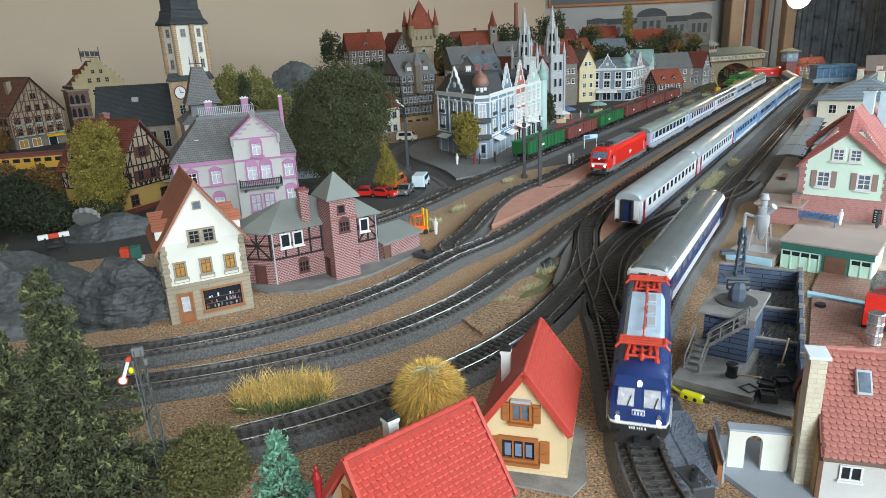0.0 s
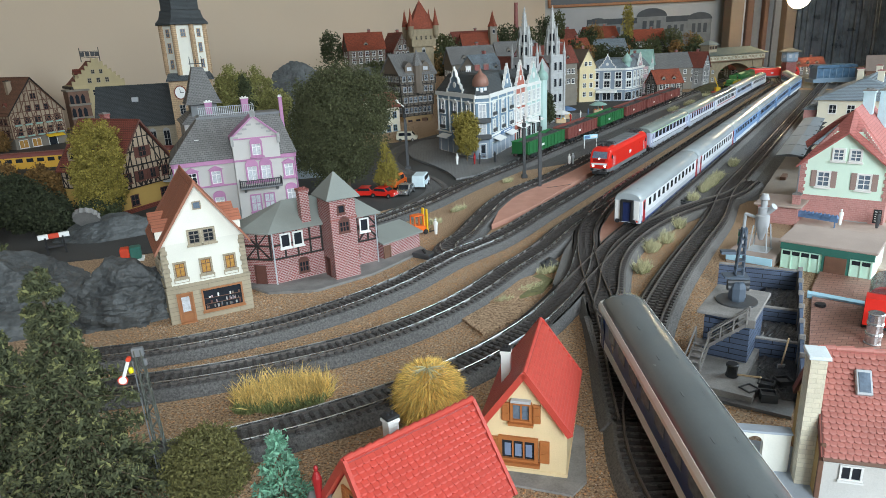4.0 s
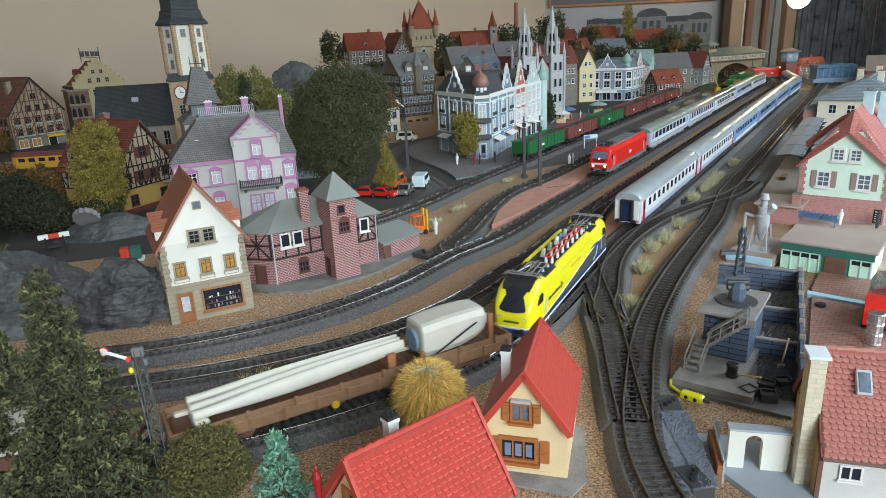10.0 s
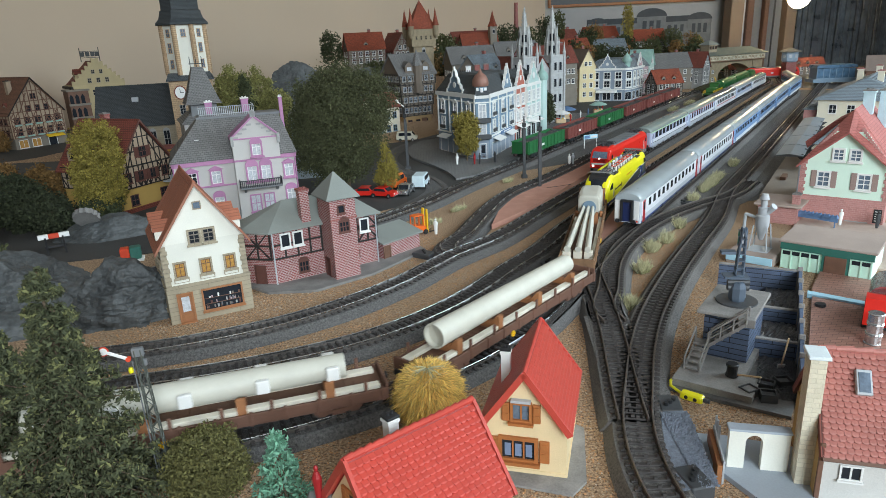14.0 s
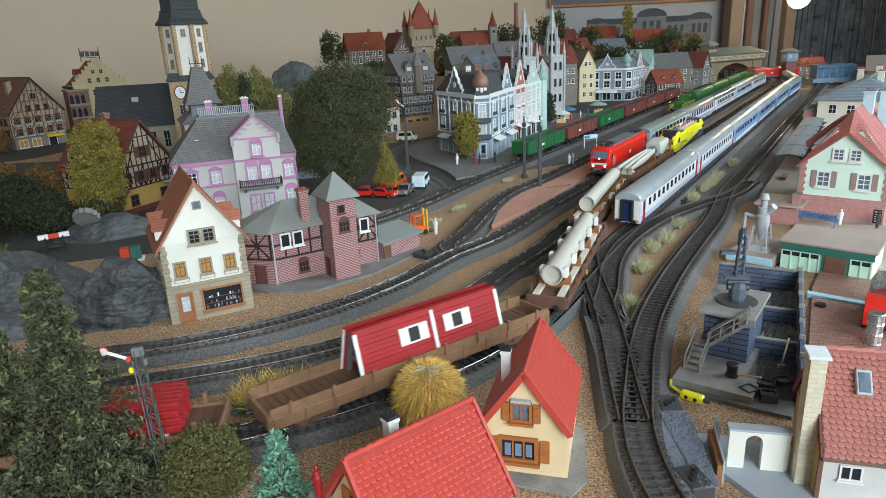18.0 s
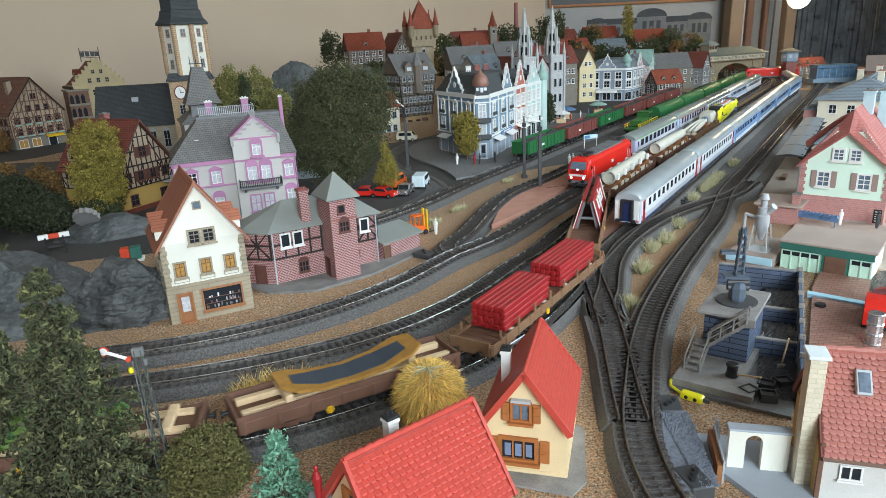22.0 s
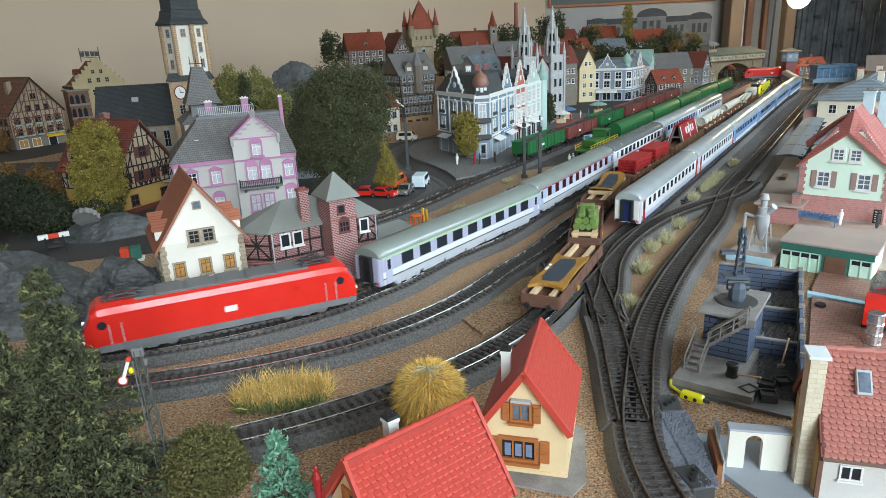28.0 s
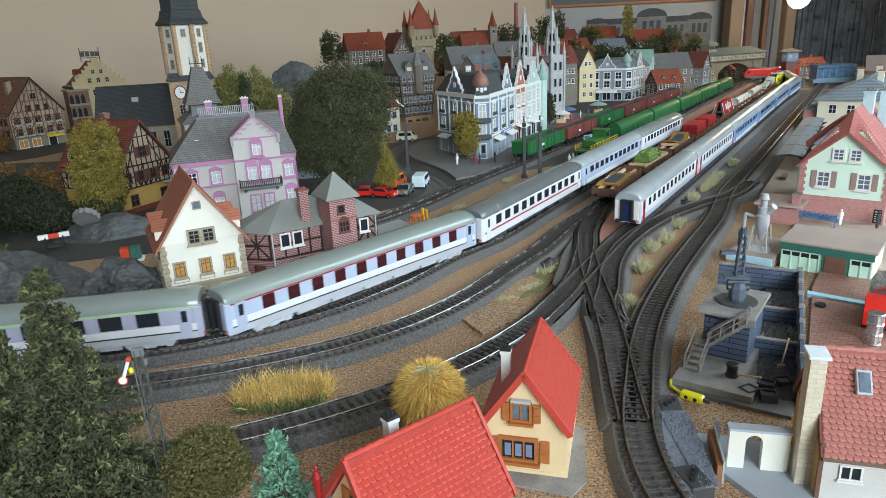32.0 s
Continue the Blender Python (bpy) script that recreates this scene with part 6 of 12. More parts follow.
def beams(h, m, w, z0, z1, rows, cols, material, apex=0.0, t=0.0015, diag=True, seed=1):
    """Half-timbering proud of the face m; apex: height of a gable above z1."""
    rng = random.Random(seed)
    bm = B()
    def bar(x0_, z0_, x1_, z1_):
        dx, dz = x1_ - x0_, z1_ - z0_
        n = math.hypot(dx, dz)
        ox, oz = -dz / n * t / 2, dx / n * t / 2
        poly = [(x0_ + ox, z0_ + oz), (x0_ - ox, z0_ - oz), (x1_ - ox, z1_ - oz), (x1_ + ox, z1_ + oz)]
        prism(bm, poly, -0.0006, 0.0003)
    hz = [z0 + (z1 - z0) * i / rows for i in range(rows + 1)]
    for z in hz:
        bar(-w / 2, z, w / 2, z)
    for i in range(cols + 1):
        x = -w / 2 + w * i / cols
        x = min(max(x, -w / 2 + t / 2), w / 2 - t / 2)
        bar(x, z0, x, z1)
    if diag:
        for r in range(rows):
            for i in range(cols):
                k = rng.random()
                xa, xb = -w / 2 + w * i / cols, -w / 2 + w * (i + 1) / cols
                if k < 0.25:
                    bar(xa, hz[r], xb, hz[r + 1])
                elif k < 0.5:
                    bar(xb, hz[r], xa, hz[r + 1])
                elif k < 0.62:
                    bar(xa, hz[r], xb, hz[r + 1])
                    bar(xb, hz[r], xa, hz[r + 1])
    if apex:
        for k in (0.33, 0.66):
            ww = w * (1 - k)
            bar(-ww / 2, z1 + apex * k, ww / 2, z1 + apex * k)
        for i in range(1, cols):
            x = -w / 2 + w * i / cols
            top = z1 + apex * (1 - abs(x) / (w / 2))
            bar(x, z1, x, top - 0.001)
        bar(-w / 2, z1, -t, z1 + apex - t)
        bar(w / 2, z1, t, z1 + apex - t)
        bar(-w * 0.3, z1, -w * 0.12, z1 + apex * 0.6)
        bar(w * 0.3, z1, w * 0.12, z1 + apex * 0.6)
    ob = part("timber_frame", bm, material, h)
    ob.matrix_basis = m @ pose(0, -0.0001, 0)
    return ob


def band(h, m, w, z0, z1, material, proud=0.0012, name="cornice"):
    ob = part(name, bx(B(), -w / 2 - proud, w / 2 + proud, -proud, 0.0004, z0, z1), material, h)
    ob.matrix_basis = m.copy()
    return ob


def grid_windows(h, m, w, zs, n, ww, wh, frame_m, pane_m, margin=0.0, skip=(), **k):
    for r, z in enumerate(zs):
        for i in range(n):
            if (r, i) in skip:
                continue
            window(h, m, -w / 2 + margin + (w - 2 * margin) * (i + 0.5) / n, z, ww, wh, frame_m, pane_m, **k)


def dormer(h, x, y, z, w, hh, depth, wall_m, roof_m, pane_m=None, m=None):
    """A small gabled dormer that looks along -y of m."""
    m = m or Matrix()
    bm = bx(B(), -w / 2, w / 2, 0, depth, 0, hh)
    prism(bm, [(-w / 2, hh), (w / 2, hh), (0, hh + w * 0.45)], 0, depth)
    d = part("dormer", bm, wall_m, h)
    d.matrix_basis = m @ pose(x, y, z)
    bm = B()
    for s in (-1, 1):
        loft(bm, [[(s * (w / 2 + 0.0015), yy, hh - 0.001), (s * (w / 2 + 0.0015), yy, hh + 0.0004), (0, yy, hh + w * 0.45 + 0.0020), (0, yy, hh + w * 0.45 + 0.0004)] for yy in (-0.0015, depth)])
    part("dormer_roof", bm, roof_m, d)
    part("dormer_pane", bx(B(), -w * 0.28, w * 0.28, -0.0005, 0.0003, hh * 0.25, hh * 0.85), pane_m or glass, d)
    return d


# --- shop house with tiled roof beside the rock
def shop_house():
    w, d, hz = 0.073, 0.085, 0.0755
    h = thing("shop_house", "cream gabled shop house with stone ground floor and brown tiled roof", "house", pose(-0.218, 0.576, 0, 0, 0, 27))
    walls(h, w, d, 0, 0.0345, sandstone, 0.0008, "ground_floor_wall")
    walls(h, w, d, 0.0345, hz, warmwhite)
    gable_roof(h, w, d, hz, 0.052, "y", brickroof, warmwhite, 0.005, verge=mat("brown_verge", (0.30, 0.12, 0.07), 0.6))
    F, R, L = (side_of(s, w, d) for s in "FRL")
    band(h, F, w, 0.0345, 0.0368, sandstone, 0.0018)
    band(h, L, d, 0.0345, 0.0368, sandstone, 0.0018)
    for u in (-0.0225, 0.0, 0.0215):
        window(h, F, u, 0.0445, 0.0082, 0.0125, sandstone, litglass, 2, 3, surround=0.0016, sash=darkwood)
        pn = box_part("panel_below_window", h, sandstone, u - 0.0066, u + 0.0066, -0.0005, 0.0003, 0.0386, 0.0426)
        part("panel_field", bx(B(), u - 0.0058, u + 0.0058, -0.0007, -0.0004, 0.0392, 0.0420), warmwhite, pn)
    for u in (-0.0062, 0.0062):
        window(h, F, u, 0.0735, 0.0090, 0.0115, sandstone, glass, 2, 3, surround=0.0016, sash=townstone)
        for k in (1, 2):
            box_part("glazing_bar", h, townstone, u - 0.0045, u + 0.0045, -0.0007, 0.0, 0.0735 + 0.0115 * k / 3 - 0.0002, 0.0735 + 0.0115 * k / 3 + 0.0002)
    window(h, F, 0.0, 0.105, 0.0055, 0.0055, sandstone, blueglass, 1, 1, surround=0.001, sill=False)
    G0 = F @ pose(0, -0.0009, 0)
    door(h, G0, -0.0225, 0.0, 0.0115, 0.0275, wood, wood, paleglass)
    # shop window with its display
    shop = window(h, G0, 0.0105, 0.0085, 0.034, 0.019, wood, glass, 1, 1, surround=0.0016)
    rng = random.Random(3)
    for z in (0.0052, 0.0106):
        box_part("display_shelf", shop, darkwood, -0.016, 0.016, -0.0007, -0.0002, z, z + 0.0005)
    for k in range(34):
        x = rng.uniform(-0.0158, 0.0158)
        z = rng.choice((0.0010, 0.0012, 0.0058, 0.0112))
        mm = (townstone, darkwood, pinkwall, stonegrey, redtimber, midgrey, white)[k % 7]
        box_part("display_article", shop, mm, x - rng.uniform(0.0003, 0.0010), x + rng.uniform(0.0003, 0.0008), -0.0008, -0.0002, z, z + rng.uniform(0.001, 0.0038))
    for u in (-0.0345, 0.0345):
        for k in range(9):
            q = 0.0058 if k % 2 else 0.0050
            box_part("quoin_stone", h, sandstone, min(u * 1.066, u * 1.066 - math.copysign(q, u)), max(u * 1.066, u * 1.066 - math.copysign(q, u)), -0.0011, 0.0003, 0.0370 + k * 0.0042, 0.0370 + k * 0.0042 + 0.0039)
    for y, z in ((0.020, 0.082), (0.055, 0.082)):
        dormer(h, 0, 0, 0, 0.014, 0.009, 0.022, warmwhite, brickroof, m=pose(-0.0375, y, z - 0.004, 0, 0, -90))
        dormer(h, 0, 0, 0, 0.014, 0.009, 0.022, warmwhite, brickroof, m=pose(0.0375, y, z - 0.004, 0, 0, 90))
    grid_windows(h, L, d, (0.010, 0.046), 3, 0.008, 0.012, sandstone, glass, 0.008)
    grid_windows(h, R, d, (0.010, 0.046), 3, 0.008, 0.012, sandstone, glass, 0.008)
    return h


# --- brick and half-timbered signal box with stair tower and shed
def signal_box():
    h = thing("signal_box", "red brick and half-timbered signal box with a brick stair tower", "signal box", pose(-0.124, 0.678, 0, 0, 0, 31.5))
    w, d = 0.121, 0.062
    left = [(-0.060, 0.0), (0.060, 0.0), (0.060, d), (-0.045, d), (-0.082, d * 0.80), (-0.082, d * 0.36)]
    part("brick_storey", prism(B(), left, 0, 0.030, "z"), brick, h)
    part("upper_storey", prism(B(), left, 0.030, 0.060, "z"), brick, h)
    F = Matrix()
    ch = Matrix.Translation((-0.071, d * 0.18, 0)) @ Matrix.Rotation(math.atan2(-d * 0.36, 0.022), 4, "Z")
    out_ = pose(0, -0.0016, 0)
    beams(h, F @ pose(-0.0325, -0.0012, 0), 0.055, 0.0300, 0.0590, 2, 4, timber, seed=3, t=0.0018, diag=False)
    beams(h, F @ pose(0.0420, -0.0012, 0), 0.036, 0.0300, 0.0590, 2, 3, timber, seed=4, t=0.0018)
    for m_, w_ in ((ch, 0.031), (pose(-0.082, d * 0.58, 0, 0, 0, -90), 0.027)):
        beams(h, m_ @ pose(0, -0.0006, 0), w_, 0.0300, 0.0590, 2, 2, timber, t=0.0018, diag=False)
        for a_ in (-1, 1):
            br = part("timber_brace", prism(B(), [(a_ * w_ * 0.46, 0.0305), (a_ * w_ * 0.40, 0.0305), (-a_ * w_ * 0.46, 0.0585), (-a_ * w_ * 0.40, 0.0585)][::a_], -0.0008, 0.0003), timber, h)
            br.matrix_basis = m_ @ pose(0, -0.0006, 0)
    for u in (-0.0455, -0.0320, 0.0440):
        window(h, F @ out_, u, 0.0420, 0.0082, 0.0125, white, glass, 1, 1, surround=0.0015, proud=0.0014)
    window(h, F, -0.028, 0.011, 0.009, 0.010, redtimber, glass, 3, 2, top="arch")
    window(h, F, 0.033, 0.014, 0.006, 0.006, redtimber, glass, 2, 2)
    door(h, ch, 0, 0.0, 0.010, 0.022, redtimber, redtimber)
    # main roof: low hips over the polygon
    bm = B()
    out = [(x * 1.06, (y - d / 2) * 1.18 + d / 2, 0.060) for x, y in left]
    ins = [(max(-0.034, min(0.034, x)), d / 2 + (0.0005 if y > d / 2 else -0.0005), 0.083) for x, y in left]
    loft(bm, [[(x, y, z - 0.0016) for x, y, z in out], out, ins])
    part("roof", bm, feltroof, h)
    # stair tower
    t0, t1 = -0.0045, 0.0235
    part("tower_wall", bx(B(), t0, t1, -0.029, 0.004, 0, 0.089), brick, h)
    T = pose((t0 + t1) / 2, -0.029, 0)
    band(h, T, t1 - t0, 0.066, 0.0685, brickplain, 0.001)
    window(h, T, 0, 0.054, 0.0095, 0.0095, redtimber, glass, 3, 2, top="arch")
    window(h, T, -0.002, 0.074, 0.006, 0.007, redtimber, glass, 1, 1)
    door(h, pose(t0, -0.0125, 0, 0, 0, -90), 0, 0, 0.010, 0.022, redtimber, redtimber)
    bm = B()
    cx, cy = (t0 + t1) / 2, -0.0125
    loft(bm, [[(cx + a * 0.0185, cy + b * 0.0210, z) for a, b in ((-1, -1), (1, -1), (1, 1), (-1, 1))] for z in (0.0885, 0.0898)] + [[(cx + a * 0.0004, cy + b * 0.0004, 0.114) for a, b in ((-1, -1), (1, -1), (1, 1), (-1, 1))]])
    part("tower_roof", bm, feltroof, h)
    chimney(h, -0.020, 0.004, 0.060, 0.098, 0.0048, brick, brickplain)
    bm = B()
    cyl(bm, (0.0575, -0.004, 0.0), (0.0575, -0.004, 0.058), 0.0008, n=6)
    part("drainpipe", bm, lightgrey, h)
    bm = B()
    cyl(bm, (-0.059, -0.002, 0.0), (-0.059, -0.002, 0.058), 0.0008, n=6)
    part("drainpipe", bm, lightgrey, h)
    s = thing("brick_shed", "low red brick shed with grey felt roof", "shed", pose(-0.0475, 0.734, 0, 0, 0, 46.3))
    part("wall", bx(B(), -0.029, 0.029, 0, 0.034, 0, 0.0215), brick, s)
    bm = prism(B(), [(-0.004, 0.0205), (0.036, 0.0290), (0.036, 0.0305), (-0.004, 0.0222)], -0.032, 0.032, "x")
    part("roof", bm, feltroof, s)
    door(s, Matrix(), -0.0235, 0, 0.008, 0.016, darkwood, darkwood)
    return h


# --- villa with mauve trim
def villa():
    w, d, hz = 0.164, 0.115, 0.092
    h = thing("villa", "lilac grey villa with mauve window trim and slate roof", "house", pose(-0.287, 0.930, 0, 0, 0, 20.5))
    walls(h, w, d, 0, hz, lilacgrey)
    F, R, L = (side_of(s, w, d) for s in "FRL")
    for m, ww in ((F, w), (R, d), (L, d)):
        band(h, m, ww, hz - 0.0075, hz - 0.001, mauve, 0.003)
        band(h, m, ww, 0.053, 0.0552, mauve, 0.0014, "string_course")
        band(h, m, ww, 0.0, 0.008, stonegrey, 0.0015, "plinth")
    bm = B()
    loft(bm, [[(-w / 2 - 0.004, -0.004, z), (w / 2 + 0.004, -0.004, z), (w / 2 + 0.004, d + 0.004, z), (-w / 2 - 0.004, d + 0.004, z)] for z in (hz - 0.0016, hz)] + [[(-w * 0.25, d * 0.36, hz + 0.052), (w * 0.44, d * 0.36, hz + 0.052), (w * 0.44, d * 0.64, hz + 0.052), (-w * 0.25, d * 0.64, hz + 0.052)]])
    part("roof", bm, slateroof, h)
    part("roof_deck", bx(B(), -w * 0.25 - 0.002, w * 0.44 + 0.002, d * 0.34, d * 0.66, hz + 0.051, hz + 0.0545), midgrey, h)
    # projecting centre bay with stepped gable
    bxm = pose(0.030, -0.010, 0)
    b0, b1 = -0.002, 0.062
    part("bay_wall", bx(B(), b0, b1, -0.010, 0.030, 0, 0.118), lilacgrey, h)
    bm = prism(B(), [(b0, 0.118), (b1, 0.118), ((b0 + b1) / 2, 0.146)], -0.010, 0.022)
    part("bay_gable", bm, lilacgrey, h)
    bm = B()
    c = (b0 + b1) / 2
    for s in (-1, 1):
        loft(bm, [[(c + s * 0.034, y, 0.1170), (c + s * 0.034, y, 0.1195), (c, y, 0.1492), (c, y, 0.1460)] for y in (-0.0125, 0.024)])
    part("bay_roof", bm, mauve, h)
    bm = B()
    for s in (-1, 1):
        bx(bm, c + s * 0.0315 - 0.0022, c + s * 0.0315 + 0.0022, -0.0128, -0.008, 0.108, 0.122, 0.0004)
        for k in range(4):
            x = c + s * (0.026 - k * 0.0065)
            bx(bm, x - 0.0032, x + 0.0032, -0.0112, -0.0098, 0.118 + k * 0.0056, 0.1206 + k * 0.0056)
    bx(bm, c - 0.0035, c + 0.0035, -0.0128, -0.009, 0.146, 0.154, 0.0006)
    cyl(bm, (c, -0.0128, 0.152), (c, -0.009, 0.152), 0.0040, n=10)
    part("gable_ornament", bm, stonegrey, h)
    BF = pose(c, -0.010, 0)
    band(h, BF, b1 - b0, 0.086, 0.0885, mauve, 0.0014, "string_course")
    band(h, BF, b1 - b0, 0.1165, 0.1183, mauve, 0.0014, "string_course")
    for u in (-0.0095, 0.0095):
        window(h, BF, u, 0.058, 0.0130, 0.0200, mauve, paleglass, 2, 3, top="arch", surround=0.0024, proud=0.0018, sash=white)
    window(h, BF, 0, 0.0935, 0.0120, 0.0155, mauve, paleglass, 2, 2, top="arch", surround=0.0024, proud=0.0018, sash=white)
    for u in (-0.060, -0.028, 0.073):
        window(h, F, u, 0.0575, 0.0125, 0.0175, mauve, glass if u < -0.05 else paleglass, 2, 2, top="pediment", surround=0.0022, proud=0.0018, sash=white)
        window(h, F, u, 0.018, 0.0125, 0.020, mauve, paleglass, 2, 2, top="arch", surround=0.0022, proud=0.0018, sash=white)
    for u in (-0.0095, 0.0095):
        window(h, BF, u, 0.014, 0.0120, 0.022, mauve, paleglass, 2, 2, surround=0.0020)
    grid_windows(h, L, d, (0.018, 0.0575), 3, 0.012, 0.018, mauve, paleglass, 0.012, top="pediment", surround=0.002, sash=white)
    grid_windows(h, R, d, (0.018, 0.0575), 3, 0.012, 0.018, mauve, glass, 0.012, top="pediment", surround=0.002, sash=white)
    # balcony
    bm = bx(B(), c - 0.029, c + 0.029, -0.024, -0.010, 0.0480, 0.0505, 0.0004)
    for u in (-0.022, 0.022):
        prism(bm, [(-0.0105, 0.048), (-0.022, 0.048), (-0.0105, 0.041)], c + u - 0.0015, c + u + 0.0015, "x")
    bal = part("balcony", bm, midgrey, h)
    bm = B()
    for k in range(24):
        x = c - 0.0285 + 0.057 * k / 23
        cyl(bm, (x, -0.0236, 0.0505), (x, -0.0236, 0.0600), 0.0005, n=5)
    bx(bm, c - 0.029, c + 0.029, -0.0242, -0.0230, 0.0598, 0.0610)
    for s in (-1, 1):
        bx(bm, c + s * 0.0285 - 0.0005, c + s * 0.0285 + 0.0005, -0.0236, -0.010, 0.0598, 0.0610)
        for k in range(6):
            cyl(bm, (c + s * 0.0285, -0.0236 + 0.0026 * k, 0.0505), (c + s * 0.0285, -0.0236 + 0.0026 * k, 0.0600), 0.0005, n=5)
    part("balcony_railing", bm, darkgrey, bal)
    # roof terrace railing
    zt = hz + 0.0545
    bm = B()
    ax, ay = w * 0.23, d * 0.15
    for k in range(30):
        x = -ax + 2 * ax * k / 29
        cyl(bm, (x, d / 2 - ay, zt), (x, d / 2 - ay, zt + 0.013), 0.0005, n=5)
    for z in (0.003, 0.013):
        bx(bm, -ax, ax, d / 2 - ay - 0.0005, d / 2 - ay + 0.0005, zt + z - 0.0006, zt + z)
        for s in (-1, 1):
            bx(bm, s * ax - 0.0005, s * ax + 0.0005, d / 2 - ay, d / 2 + ay, zt + z - 0.0006, zt + z)
    part("roof_railing", bm, lightgrey, h)
    chimney(h, 0.0775, 0.045, hz + 0.02, hz + 0.076, 0.0024, mauve, white)
    chimney(h, -0.022, 0.085, hz + 0.03, zt + 0.018, 0.0048, mauve, white)
    chimney(h, 0.030, 0.085, hz + 0.03, zt + 0.020, 0.0050, mauve, white)
    box_part("skylight", h, white, -0.050, -0.043, 0.018, 0.026, hz + 0.020, hz + 0.026, 0.0004)
    for x in (w / 2 + 0.001, -w / 2 - 0.001):
        part("drainpipe", cyl(B(), (x, -0.002, 0), (x, -0.002, hz), 0.0009, n=6), mauve, h)
    return h


# --- half-timbered inn with ochre base
def timber_inn():
    w, d = 0.106, 0.120
    h = thing("half_timbered_inn", "half-timbered inn with ochre base and dark red roof", "house", pose(-0.462, 1.035, 0, 0, 0, 66))
    walls(h, w, d, 0, 0.038, yellowwall)
    part("plinth", bx(B(), -w / 2 - 0.0015, w / 2 + 0.0015, -0.0015, d + 0.0015, 0, 0.008), darkredroof, h)
    walls(h, w, d, 0.038, 0.072, shadeplaster, 0.0015, "timbered_wall")
    gable_roof(h, w, d, 0.072, 0.066, "y", darkredroof, shadeplaster, 0.006, verge=redtimber)
    F, L, R = (side_of(s, w, d) for s in "FLR")
    F2, L2, R2 = F @ pose(0, -0.0016, 0), L @ pose(0, -0.0016, 0), R @ pose(0, -0.0016, 0)
    beams(h, F2, w, 0.039, 0.0715, 2, 11, timber, seed=11, t=0.0017)
    beams(h, F, w, 0.0715, 0.0717, 1, 11, timber, apex=0.064, diag=False, t=0.0017)
    beams(h, L2, d, 0.039, 0.0715, 2, 11, timber, seed=12, t=0.0017)
    for u in (-0.036, -0.012, 0.012, 0.036):
        window(h, F2, u, 0.048, 0.010, 0.014, redtimber, glass, 2, 2, shutters=redtimber if abs(u) < 0.02 else None)
        window(h, L2, u, 0.048, 0.010, 0.014, redtimber, glass, 2, 2)
    window(h, F, 0.0, 0.084, 0.014, 0.014, redtimber, glass, 2, 2, shutters=redtimber)
    for u in (-0.03, 0.03):
        window(h, F, u, 0.012, 0.013, 0.015, redtimber, glass, 2, 2)
    window(h, L, 0.038, 0.012, 0.013, 0.015, redtimber, glass, 2, 2)
    bm = prism(B(), [(-0.011, 0), (0.011, 0), (0.011, 0.015)] + [(0.011 * math.cos(a), 0.015 + 0.011 * math.sin(a)) for a in [math.pi * i / 8 for i in range(1, 8)]] + [(-0.011, 0.015)], -0.0012, 0.0005)
    a = part("archway", bm, darkwood, h)
    a.matrix_basis = L @ pose(-0.012, 0, 0)
    dormer(h, 0, 0, 0, 0.024, 0.012, 0.04, shadeplaster, darkredroof, m=pose(-0.055, 0.035, 0.083, 0, 0, -90))
    dormer(h, 0, 0, 0, 0.024, 0.012, 0.04, shadeplaster, darkredroof, m=pose(-0.055, 0.085, 0.083, 0, 0, -90))
    chimney(h, 0.012, 0.08, 0.11, 0.148, 0.005, brickplain)
    bm = bx(B(), -0.014, 0.014, -0.020, -0.002, 0.036, 0.038, 0.0004)
    bal = part("balcony", bm, lightgrey, h)
    bal.location.x = 0.042
    bm = B()
    for k in range(12):
        cyl(bm, (-0.0135 + 0.00245 * k, -0.0196, 0.038), (-0.0135 + 0.00245 * k, -0.0196, 0.047), 0.0006, n=5)
    bx(bm, -0.014, 0.014, -0.0202, -0.0190, 0.0468, 0.048)
    part("balcony_railing", bm, lightgrey, bal)
    return h


